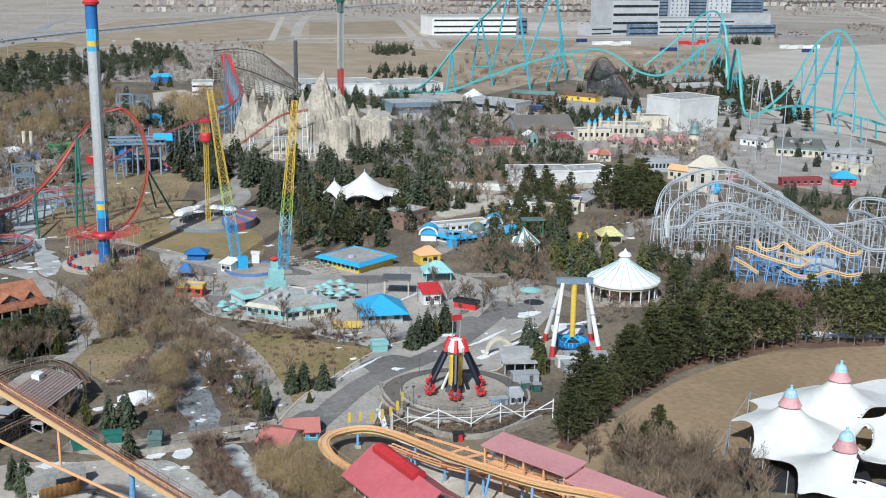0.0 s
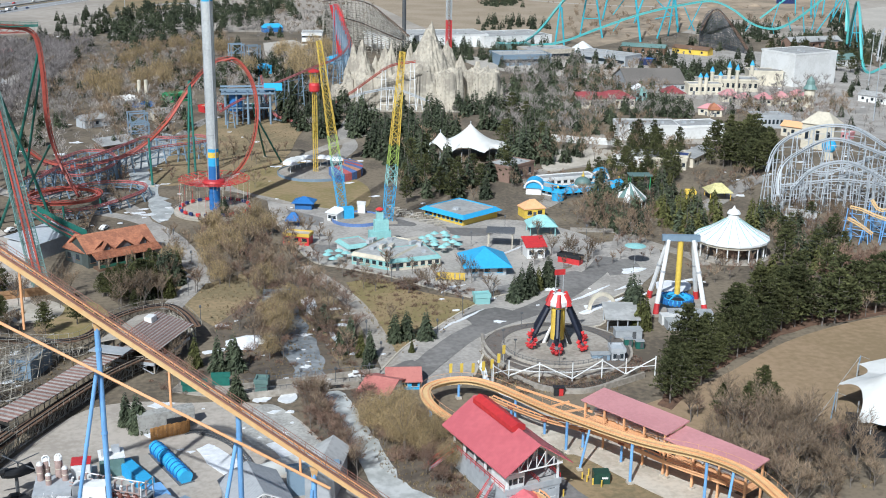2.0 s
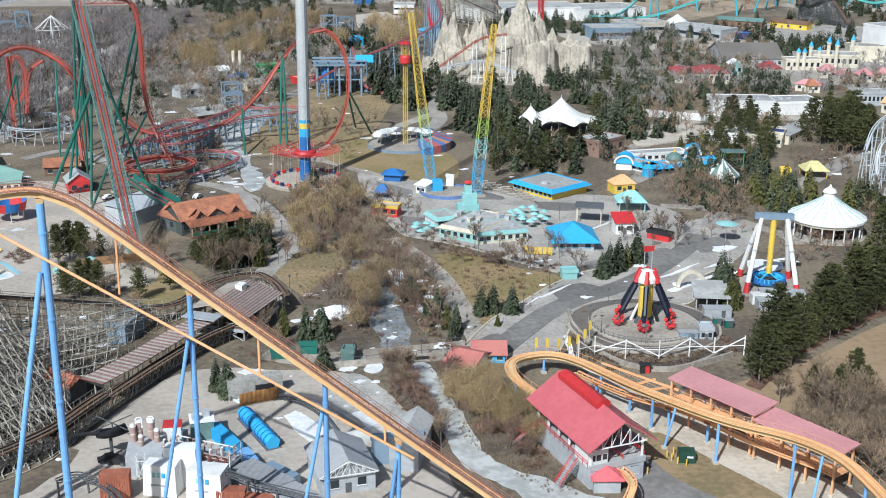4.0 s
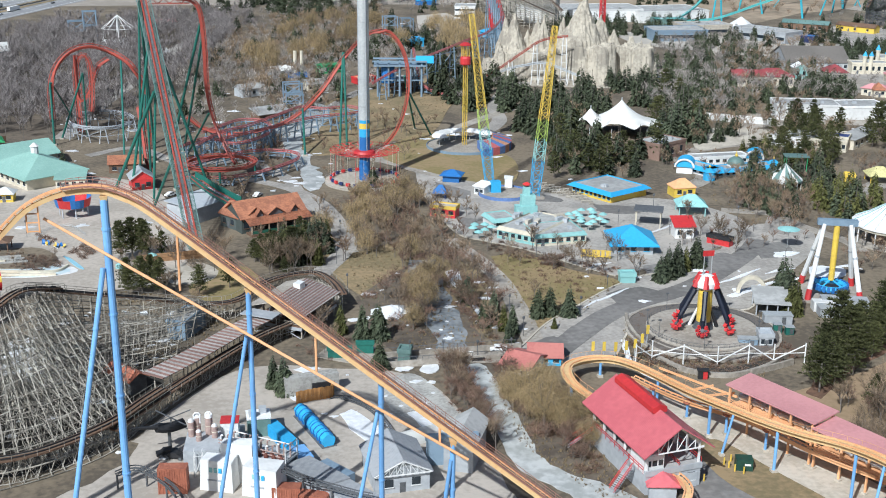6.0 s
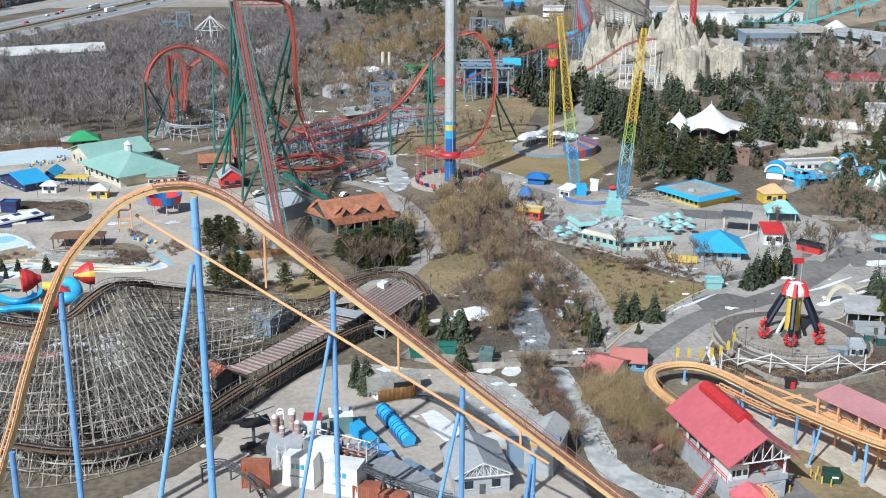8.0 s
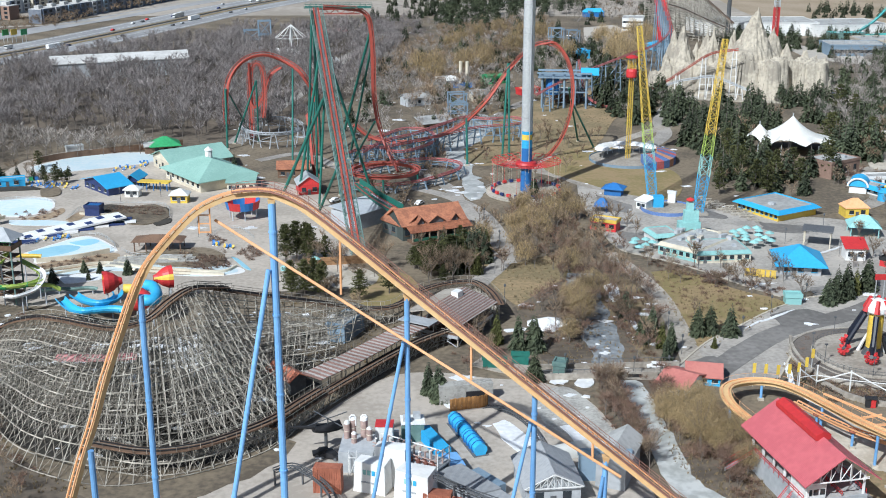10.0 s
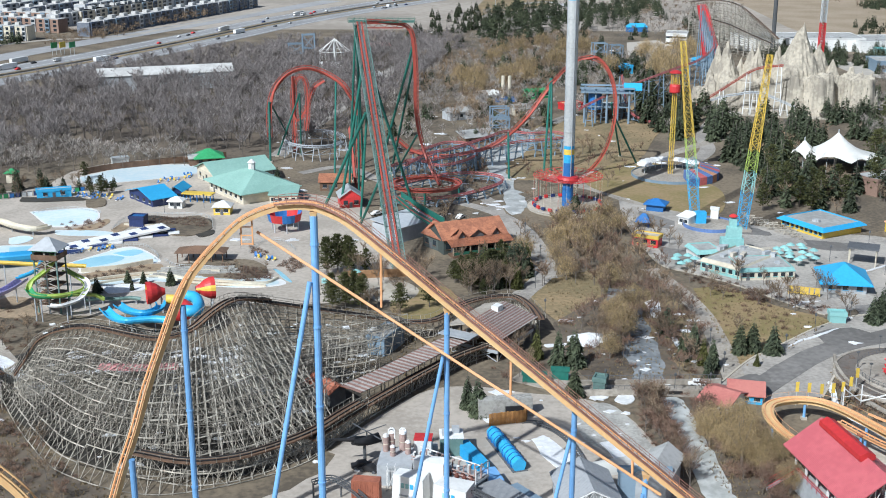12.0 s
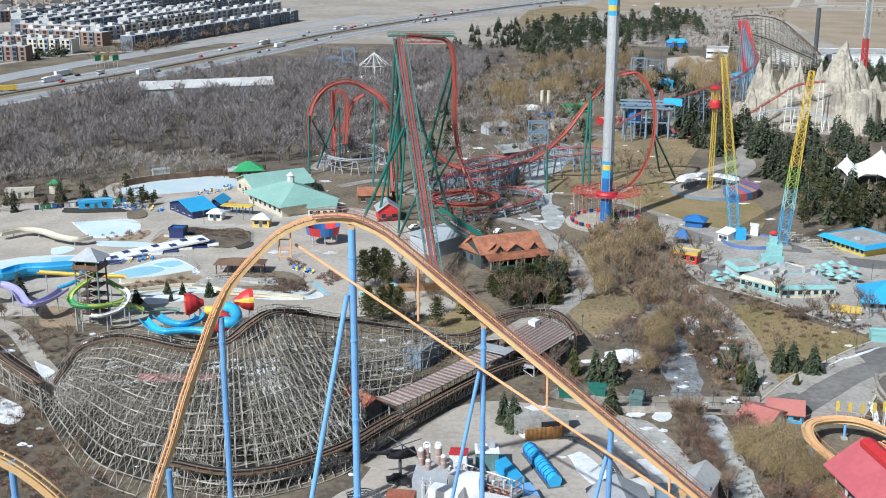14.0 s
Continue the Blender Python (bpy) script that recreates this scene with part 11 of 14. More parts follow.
M_DARKB = mat("charcoal_brick", (0.11, 0.135, 0.18), 0.85, second=(0.22, 0.24, 0.28), big=0.4, fine=1.0)
townhouse_rows_a = ((*((-295.0, 951.9), (-255.2, 1062.4)), 14, M_DARKB),
    (*((-255.2, 1062.4), (-202.6, 1217.2)), 16, M_DARKB),
    (*((-409.5, 1010.2), (-328.8, 978.3)), 12, M_BRICK),
    (*((-342.3, 1019.5), (-297.5, 1147.0)), 16, M_GREY),
    (*((-297.5, 1147.0), (-240.1, 1328.8)), 16, M_GREY),
    (*((-433.7, 1053.9), (-349.7, 1031.8)), 12, M_BRICK),
    (*((-388.3, 1083.5), (-330.9, 1246.7)), 18, M_DARKB),
    (*((-330.9, 1246.7), (-275.9, 1426.4)), 16, M_DARKB),
    (*((-423.4, 1110.7), (-370.9, 1302.2)), 18, M_GREY),
    (*((-445.8, 1102.2), (-402.6, 1352.5)), 18, M_DARKB),
    (*((-469.6, 1162.6), (-437.4, 1350.8)), 14, M_GREY),
    (*((-426.6, 956.7), (-384.8, 947.7)), 8, M_BRICK),
    (*((-378.6, 931.9), (-335.4, 923.5)), 9, M_CREAM),
    (*((-397.7, 876.3), (-352.8, 873.8)), 8, M_BRICK),)
townhouse_rows_b = ((*((-402.6, 1352.5), (-357.2, 1497.1)), 12, M_DARKB),
    (*((-463.8, 1187.6), (-429.9, 1384.2)), 14, M_GREY),
    (*((-502.3, 1185.8), (-468.9, 1222.0)), 9, M_BRICK),
    (*((-340.5, 1193.5), (-293.8, 1379.7)), 14, M_GREY),
    (*((-330.2, 1045.6), (-288.4, 1171.2)), 14, M_CREAM),
    (*((-347.7, 1114.3), (-305.3, 1276.0)), 14, M_GREY),)
for a, b, n, w in townhouse_rows_a + townhouse_rows_b:
    townhouse_row(a, b, n, w)


# traffic
def vehicle(kind, at, turn, m):
    th = thing(kind, at, turn, {"car": "parked or slow family car on the road", "van": "white delivery van on the motorway", "truck": "lorry with a pale box trailer on the motorway", "bus": "yellow school bus on the motorway"}[kind], kind, "road traffic")
    if kind == "car":
        prof = [(-2.1, 0.35), (-2.1, 0.9), (-1.3, 1.0), (-0.7, 1.45), (0.8, 1.45), (1.3, 0.95), (2.1, 0.8), (2.1, 0.35)]
        s = Shape().add([(x, y, z) for y in (-0.88, 0.88) for x, z in prof], [tuple(range(7, -1, -1)), tuple(range(8, 16))] + [(i, (i + 1) % 8, 8 + (i + 1) % 8, 8 + i) for i in range(8)])
        part("body", s, m, th)
        part("glass", Shape().box((0.05, 0, 1.0), (1.7, 1.78, 0.36)), M_GLASS, th)
        xs, r, y = (-1.35, 1.35), 0.34, 0.85
    else:
        L = {"van": 6, "truck": 16, "bus": 11}[kind]
        part("body", Shape().box((-1 if kind == "truck" else 0, 0, 0.7), (L - 2.6 if kind == "truck" else L, 2.5, 2.9 if kind != "van" else 2.1)), m, th)
        if kind == "truck":
            part("cab", Shape().box((L / 2 - 1.2, 0, 0.6), (2.4, 2.4, 2.6)), M_WHITE, th)
        part("glass", Shape().box((L / 2 - 0.2, 0, 1.7), (0.5, 2.3, 0.8)), M_GLASS, th)
        xs, r, y = (-L / 2 + 1.5, L / 2 - 1.4), 0.5, 1.1
    for x in xs:
        part("axle", Shape().sweep([(x, -y - 0.1, r), (x, y + 0.1, r)], r, 8), M_BLACK, th)
    return th


rng = random.Random(21)
hw = even(spline([(*p, 0.07) for p in HWY], 8), 14)
paints = [M_WHITE, M_GREY, M_BLACK, M_DGREY, M_SILVER, M_NAVY, M_RED]
for i, p in enumerate(hw[:-1]):
    d = (hw[i + 1] - p).normalized()
    sd = Vector((-d.y, d.x, 0))
    for lane in (-24, -20, -16, -11, 11, 16, 20, 24):
        if rng.random() < 0.075 and p.y < 1500:
            kind = "car" if rng.random() < 0.78 else rng.choice(["van", "truck", "truck"])
            vehicle(kind, p + sd * lane, math.degrees(math.atan2(d.y, d.x)) + (180 if lane > 0 else 0), rng.choice(paints) if kind == "car" else M_WHITE)
vehicle("bus", (*(-306.5, 724.5), 0.2), 30, M_YELLOW)
vehicle("truck", (-297.3, 797.7, 0.2), 68, M_WHITE)
vehicle("van", (*(193.6, 1444.4), 0.2), 0, M_WHITE)
for q in ((-28.2, 404.7), (1.8, 400.2), (-8.4, 416.7), (2.5, 428.5), (56.4, 253.1), (241.8, 1430.8), (164.6, 1430.5)):
    vehicle("car", (*q, 0.0), rng.uniform(0, 180), M_WHITE)
for q, m in (((-286, 838), M_GREEN), ((-281, 841), M_YELLOW), ((-274, 841), M_GREEN)):
    th = thing("road_sign", (*q, 0), 68, "large motorway direction sign on two posts", "road sign", "motorway signs")
    part("panel", Shape().box((0, 0, 5.2), (6.4, 0.3, 4.0)), m, th)
    for x in (-2, 2):
        part("post", Shape().beam((x, 0.25, 0), (x, 0.25, 9), 0.18, 6), M_STEEL, th)
line = even(spline([(*p, 0.2) for p in HWY], 8), 5)
mid = Shape().sweep(line, 0, shape=[(-0.4, 0), (0.4, 0), (0.25, 0.9), (-0.25, 0.9)])
tagged(part("median_barrier", mid, M_PATH), "low concrete barrier between the carriageways", "barrier", kind="structure")
for off in (-27, -14, 14, 27):
    tagged(part("lane_marking", Shape().sweep(line, 0, shape=[(off - 0.3, -0.14), (off + 0.3, -0.14), (off + 0.3, -0.11), (off - 0.3, -0.11)]), M_WHITE), "white painted lane line", "road marking", kind="structure")
for off in (-5, 5):
    tagged(part("verge", Shape().sweep(line, 0, shape=[(off - 3, -0.14), (off + 3, -0.14), (off + 3, -0.1), (off - 3, -0.1)]), M_GRASS), "dry grass strip along the motorway", "verge", kind="structure")

# building site, parked trailers and cars beyond the rides
rng = random.Random(52)
for spots, m, label in ((((731, 1291), (747, 1297), (750, 1279), (771, 1293), (946, 1203), (948, 1194), (964, 1200), (969, 1191), (986, 1196)), M_WHITE, "white site trailer on the building land"), (((848, 1281), (856, 1271), (887, 1294)), M_RED, "red site container on the building land"), (((766, 1192), (772, 1191), (732, 1336), (1553, 2058), (934, 1147)), M_NAVY, "dark site container on the building land")):
    for x, y in spots:
        box_container((x - 7, y), (x + 7, y + rng.uniform(-2, 2)), m, 4.2, 4.0, label=label, name="site_container")
for x, y in ((1092, 1410), (1102, 1417), (1104, 1412), (1107, 1410), (1111, 1409), (1124, 1418), (1128, 1405), (1144, 1412), (1152, 1470), (1150, 1461), (1147, 1450), (1164, 1466), (1162, 1456), (1178, 1464), (928, 1755), (940, 1768), (936, 1751), (946, 1760), (956, 1768), (948, 1744), (962, 1750), (964, 1744), (971, 1747), (983, 1759), (979, 1741), (898, 1688), (915, 1692), (924, 1689), (943, 1696), (950, 1691), (958, 1695), (1008, 1897), (1015, 1899), (1023, 1903), (1026, 1898), (1032, 1899), (1045, 1912), (1047, 1906), (1058, 1915), (1057, 1902), (810, 2003), (829, 2022), (825, 1999), (829, 1996), (841, 2010), (853, 2013), (856, 2008), (885, 2022)):
    vehicle("car", (x, y, 0.12), rng.uniform(-20, 20) + rng.choice((0, 90)), rng.choice(paints))
for x, y, r in ((683, 1154, 9), (715, 1170, 8), (711, 1134, 7), (668, 1178, 8), (759, 1140, 7), (809, 1278, 6), (585, 1090, 7), (567, 1032, 6), (482, 1022, 7), (774, 1122, 6)):
    heap = Shape().lathe((0, 0, 0), [(r, 0), (r * 0.8, r * 0.12), (r * 0.42, r * 0.3), (r * 0.1, r * 0.38)], 14)
    th = thing("earth_heap", (x, y), rng.uniform(0, 360), "heap of dug tan earth on a building site", "earth heap", "earth heaps")
    th.scale = (1.6, 1.0, rng.uniform(0.8, 1.2))
    part("mound", heap, M_DIRT, th, smooth=True)

# other small rides in the middle distance
trestle_coaster("inverted_coaster", "red-tracked steel coaster on blue-grey columns",
                [(161.4, 783.6, 41.1), (157.2, 743.6, 33.8), (149.2, 683.9, 27.6), (135.0, 651.2, 23.2), (118.0, 629.0, 21.4), (100.8, 611.8, 18.4), (84.4, 594.0, 15.8), (69.0, 575.9, 12.7), (58.9, 566.9, 9.2)], M_PINKTRACK, M_BLUEGREY, 0.34, 8, 0.8, 0.17)
trestle_coaster("inverted_coaster", "red-tracked steel coaster on blue-grey columns",
                [(85.5, 606.0, 20.8), (86.2, 599.8, 13.9), (87.4, 591.6, 6.4), (91.8, 584.8, 2.5), (101.5, 576.1, 1.3), (108.5, 577.9, 1.9)], M_PINKTRACK, M_BLUEGREY, 0.34, 5, 0.8, 0.17)
trestle_coaster("inverted_coaster", "red-tracked steel coaster on blue-grey columns",
                [(-19.9, 450.6, 8.0), (-11.5, 472.4, 8.0), (-0.6, 484.3, 8.0), (12.6, 505.2, 8.0), (23.2, 521.2, 8.0), (33.1, 516.4, 8.0), (45.2, 519.6, 8.0), (47.5, 506.8, 8.0), (27.1, 497.6, 8.0), (10.5, 481.0, 8.0), (-5.2, 465.3, 8.0), (-14.1, 456.4, 8.0)], M_PINKTRACK, M_BLUEGREY, 0.34, 6, 0.8, 0.17)
trestle_coaster("inverted_coaster", "red-tracked steel coaster on blue-grey columns",
                [(-24.0, 416.1, 4.0), (-12.8, 414.4, 4.0), (-1.7, 417.2, 4.0), (9.6, 427.6, 4.0), (17.9, 440.2, 4.0), (16.0, 451.0, 4.0), (4.1, 455.7, 4.0), (-7.9, 449.9, 4.0), (-19.4, 438.5, 4.0), (-27.6, 428.9, 4.0)], M_PINKTRACK, M_BLUEGREY, 0.34, 6, 0.8, 0.17)
trestle_coaster("inverted_coaster", "red-tracked steel coaster on blue-grey columns",
                [(-29.1, 452.3, 6.0), (-17.7, 470.3, 6.0), (-6.6, 460.1, 6.0), (2.6, 467.6, 6.0), (9.0, 482.7, 6.0), (5.9, 502.3, 6.0), (-4.0, 505.9, 6.0), (-12.0, 493.4, 6.0), (-19.7, 481.4, 6.0)], M_PINKTRACK, M_BLUEGREY, 0.34, 4, 0.8, 0.17)
wild = thing("timber_hill", (0, 0, 0), 0, "weathered wooden coaster hill behind the mountain", "roller coaster")
for b_, c_ in (([(181.5, 932.2, 0.0), (202.8, 946.4, 0.0), (216.9, 926.6, 0.0), (228.2, 897.5, 0.0), (237.6, 865.2, 0.0)], [(178.6, 912.7, 31.5), (197.7, 919.0, 32.2), (212.6, 905.4, 30.2), (219.3, 872.9, 22.8), (225.2, 830.0, 13.1)]), ([(186.3, 897.3, 0.0), (202.0, 888.5, 0.0), (215.4, 870.6, 0.0), (224.5, 849.3, 0.0)], [(179.4, 861.5, 24.7), (193.2, 848.3, 21.5), (205.5, 829.9, 16.3), (214.7, 812.1, 12.6)])):
    trestle(wild, b_, c_, 2, 4.5, 2.0)
trestle_coaster("mine_train_coaster", "red mine train track on white trestle legs round the mountain",
                [(125.3, 613.3, 4.4), (134.1, 611.5, 9.8), (144.3, 609.1, 17.3), (154.5, 606.6, 24.1), (167.5, 603.2, 26.6)], M_RTRACK, M_WHITE, 0.28, 10)
trestle_coaster("mine_train_coaster", "grey mine train track on white trestle legs round the mountain",
                [(125.2, 613.3, 3.2), (136.9, 610.8, 8.5), (147.1, 608.5, 10.9), (155.8, 606.3, 12.1), (165.9, 603.6, 9.0), (176.0, 600.8, 4.7)], M_SILVER, M_WHITE, 0.28, 10)
th = thing("red_lift_hill", (0, 0, 0), 0, "bright crimson lift hill rising behind the mountain", "roller coaster")
coaster_track(th, "lift", [Vector(p) for p in [(163.7, 742.2, 15.2), (167.8, 782.2, 24.8), (170.6, 812.3, 33.4), (169.5, 822.7, 38.3)]], M_RED, M_RED, 3.2, 1.2, 1.0)
coaster_track(th, "return", [Vector(p) for p in [(152.1, 724.2, 15.8), (160.8, 773.5, 22.1), (166.7, 813.1, 30.8), (167.9, 828.2, 37.3)]], M_RED, M_RED, 2.4, 1.2, 0.8)
for q, hq in ((((190.3, 862.4, 0.0)), 4), (((171.4, 826.6, 0.0)), 12)):
    part("column", Shape().beam(q, (q[0], q[1], hq), 0.6, 8), M_RED, th)
th = thing("swing_carousel", (-79.3, 770.8), 0, "white umbrella-shaped swing carousel frame", "ride")
part("mast", Shape().beam((0, 0, 0), (0, 0, 20), 0.5, 8), M_WHITE, th)
for k in range(12):
    a = 2 * math.pi * k / 12
    part("rib", Shape().beam((0, 0, 20), (10 * math.cos(a), 10 * math.sin(a), 12), 0.2, 5), M_WHITE, th)
    part("post", Shape().beam((10 * math.cos(a), 10 * math.sin(a), 12), (10 * math.cos(a), 10 * math.sin(a), 3), 0.12, 5), M_WHITE, th)
part("hoop", Shape().sweep([(10 * math.cos(a), 10 * math.sin(a), 12) for a in [2 * math.pi * i / 24 for i in range(25)]], 0.2, 5), M_WHITE, th)
for q, w, hh, m in (((-107.2, 790.5), 10, 14, M_BLUEGREY), ((-98.7, 790.6), 8, 20, M_BLUEGREY), ((21.3, 568.4), 8, 10, M_BLUEGREY), ((20.7, 545.4), 8, 9, M_BLUEGREY), ((97.6, 804.7), 9, 13, M_BLUEGREY), ((108.5, 801.9), 8, 12, M_BLUEGREY)):
    th = thing("steel_gantry", q, 10, "blue-grey steel ride gantry", "gantry", "ride gantries")
    for sx in (-1, 1):
        for sy in (-1, 1):
            part("post", Shape().beam((sx * w / 2, sy * 3, 0), (sx * w / 2, sy * 3, hh), 0.35, 6), m, th)
    for z in (hh, hh * 0.55):
        part("beam", Shape().box((0, -3, z), (w + 1, 0.5, 0.6)).box((0, 3, z), (w + 1, 0.5, 0.6)), m, th)
    part("brace", Shape().beam((-w / 2, -3, hh * 0.55), (w / 2, -3, hh), 0.2, 5).beam((w / 2, -3, hh * 0.55), (-w / 2, -3, hh), 0.2, 5), m, th)
th = thing("yellow_pylon", (27.9, 647.2), 0, "pair of tan ride pylons", "pylon")
for x in (-1.8, 1.8):
    part("shaft", Shape().beam((x, 0, 0), (x, 0, 14), 1.0, 8), M_CREAM, th)
part("base", Shape().box((0, 0, 0), (12, 8, 2)), M_BLUE, th)
th = thing("dark_pylon", (226.1, 846.5), 0, "slim dark grey pylon behind the mountain", "pylon")
part("shaft", Shape().beam((0, 0, 0), (0, 0, 44), 1.6, 8, 1.4), M_DGREY, th)
th = thing("dark_net_coaster", (0, 0, 0), 0, "dark lattice wooden coaster hill", "roller coaster")
trestle(th, [(460.0, 826.5, 0.0), (474.8, 828.2, 0.0), (476.6, 807.1, 0.0), (478.3, 786.8, 0.0)], [(456.6, 821.7, 14.2), (466.2, 827.8, 25.4), (472.5, 824.2, 29.5), (478.2, 815.1, 20.4), (479.0, 785.5, 1.9)], 2, 4.0, 2.0, M_DGREY)
for q in ((387.7, 489.3, 0.0), (396.2, 521.8, 0.0), (415.0, 459.6, 0.0), (407.4, 461.9, 0.0)):
    th = thing("light_mast", q, 0, "tall slim grey mast", "mast", "light masts")
    part("pole", Shape().beam((0, 0, 0), (0, 0, 45), 0.35, 6, 0.2), M_GREY, th)
    part("head", Shape().box((0, 0, 45), (2, 0.6, 0.8)), M_GREY, th)
for q in (((39.7, 1209.1)), ((117.0, 1796.2)), ((472.8, 631.7)), ((318.2, 1778.2))):
    th = thing("light_mast", q, 0, "tall slim grey lamp mast", "mast", "light masts")
    part("pole", Shape().beam((0, 0, 0), (0, 0, 32), 0.35, 6, 0.2), M_STEEL, th)
    part("head", Shape().lathe((0, 0, 32), [(1.4, 0), (1.4, 0.6), (0.3, 0.9)], 8), M_STEEL, th)

rng = random.Random(33)
stall_rows_a = ((*((30.4, 600.5), (38.4, 603.1)), 8, 3.5, M_CREAM, M_GROOF, "gable", "small tan hut among bare trees"),
    (*((13.5, 640.3), (25.2, 647.1)), 8, 4, M_GREY, M_WHITE, "gable", "pale-roofed stall among bare trees"),
    (*((41.4, 654.2), (53.5, 659.9)), 8, 4, M_GREEN, M_GREEN, "flat", "green game stall among bare trees"),
    (*((57.4, 618.5), (67.9, 623.7)), 6, 3, M_RED, M_ORANGE, "flat", "red and orange ride stall"),
    (*((4.5, 527.0), (18.6, 534.6)), 8, 3, M_WOODB, M_GROOF, "shed", "low brown queue shelter"),
    (*((160.7, 788.3), (174.7, 792.6)), 9, 4, M_SKYB, M_SKYB, "hip", "blue pavilion beside the mountain"),
    (*((102.1, 749.0), (113.3, 752.8)), 9, 5, M_SKYB, M_SKYB, "flat", "blue ride platform behind the loop"),
    (*((282.3, 882.0), (304.4, 882.0)), 12, 5, M_WOODB, M_GROOF, "gable", "brown lodge behind the mountain"),
    (*((297.6, 836.0), (321.8, 834.9)), 12, 5, M_TEALM, M_AQUA, "flat", "teal queue building by the far coaster"),
    (*((387.0, 814.1), (412.4, 793.5)), 10, 5, M_WOODB, M_TEALM, "gable", "brown lodge with green roof"),
    (*((363.9, 752.2), (376.2, 740.7)), 9, 4, M_NAVY, M_BLUE, "flat", "dark blue stall on the midway"),)
stall_rows_b = ((*((424.8, 804.8), (441.8, 781.4)), 9, 4, M_YELLOW, M_WOODB, "gable", "ochre coaster station with flat roof"),
    (*((274.8, 606.2), (284.1, 595.4)), 8, 4, M_CREAM, M_ORROOF, "hip", "cream stall with an orange roof"),
    (*((312.8, 558.5), (322.0, 549.6)), 7, 4, M_CREAM, M_PINKROOF, "hip", "cream stall with a pink roof"),
    (*((324.8, 497.2), (331.5, 486.8)), 8, 5, M_CREAM, M_ORANGE, "gable", "cream stall beside the silver coaster"),
    (*((421.7, 490.5), (430.3, 474.3)), 9, 4, M_CREAM, M_SAND, "flat", "cream food court block"),
    (*((343.7, 491.6), (350.8, 478.9)), 6, 3, M_PINKROOF, M_WHITE, "flat", "pink candy stall on paving"),
    (*((428.1, 579.9), (435.1, 563.5)), 8, 4, M_WHITE, M_GROOF, "gable", "white hall on the grey paving"),
    (*((232.2, 346.7), (239.7, 341.0)), 6, 4, M_GREY, M_GROOF, "gable", "grey station hut behind the carousel"),
    (*((69.4, 599.8), (85.5, 595.1)), 9, 5, M_WOODB, M_GROOF, "gable", "brown ride station under the loop"),
    (*((-2.8, 586.8), (8.7, 593.6)), 8, 4, M_GREY, M_GROOF, "gable", "grey stall below the willows"),)
stall_rows_c = ((*((-87.1, 763.8), (-69.1, 769.8)), 9, 4, M_WHITE, M_WHITE, "flat", "white stall behind the forest"),
    (*((-72.1, 850.8), (-48.3, 864.8)), 9, 4, M_GREY, M_PINKROOF, "gable", "pale stall behind the forest"),
    (*((-59.2, 716.3), (-45.9, 726.2)), 8, 3, M_WHITE, M_GROOF, "gable", "white stall beside the far path"),)
for a, b, d, h, wm, rm, kind, lab in stall_rows_a + stall_rows_b + stall_rows_c:
    bldg("stall", a, b, d, h, wm, kind, rm, 2.0, windows=3, label=lab, category="stall")
road("path", [(-77.9, 502.3), (-71.0, 568.5), (-60.3, 634.6), (-52.3, 694.4), (-42.8, 765.8), (-30.1, 822.0)], 8, M_ASPH_L, 0.05, "pale path past the steel coaster")
road("path", [(25.7, 536.7), (41.7, 565.1), (55.5, 596.3), (66.3, 607.7), (81.6, 619.7)], 6, M_ASPH_L, 0.05, "grey path below the willows")
road("path", [(96.6, 484.4), (112.3, 515.4), (117.5, 549.8), (131.1, 589.3), (154.1, 623.0)], 7, M_ASPH_L, 0.05, "grey path up to the mountain")
road("path", [(149.6, 386.8), (168.8, 407.2), (169.5, 439.6), (189.4, 452.7), (204.8, 455.9), (212.8, 442.2)], 7, M_PATH, 0.05, "pale path round the bazaar")
road("path", [(163.1, 334.0), (176.5, 356.8), (186.6, 370.3), (203.0, 372.8), (221.8, 382.2), (246.2, 403.2), (266.8, 419.5)], 8, M_ASPH_L, 0.05, "grey path to the silver coaster")
road("path", [(156.7, 362.0), (173.6, 354.5), (174.7, 342.2), (182.2, 323.4), (181.6, 313.0)], 5, M_PATH, 0.06, "pale path past the carousel")

th = thing("suspended_coaster_station", (75.8, 585.1), -8, "blue-grey steel coaster station with blue drums on tall columns", "station")
for x in (-11, -5.5, 0, 5.5, 11):
    for y in (-4, 4):
        part("column", Shape().beam((x, y, 0), (x, y, 17), 0.55, 8), M_BLUEGREY, th)
part("deck", Shape().box((0, 0, 15.2), (26, 11, 0.8)), M_BLUEGREY, th)
part("roof_beam", Shape().box((0, -5, 17.4), (27, 0.8, 0.8)).box((0, 5, 17.4), (27, 0.8, 0.8)), M_BLUEGREY, th)
part("lower_beam", Shape().box((0, -4, 8), (24, 0.5, 0.6)).box((0, 4, 8), (24, 0.5, 0.6)), M_BLUEGREY, th)
part("drum", Shape().lathe((-6, 0, 6.5), [(3.4, 0), (3.4, 8.0), (0.5, 8.4)], 14), M_BLUE, th, "blue drum")
part("awning", Shape().add([(8, -5, 17), (17, -5, 17), (17, 5, 17), (8, 5, 17), (8, 0, 20), (17, 0, 20)], [(0, 1, 5, 4), (2, 3, 4, 5), (1, 2, 5), (3, 0, 4), (3, 2, 1, 0)]), M_SKYB, th, "sky-blue awning")


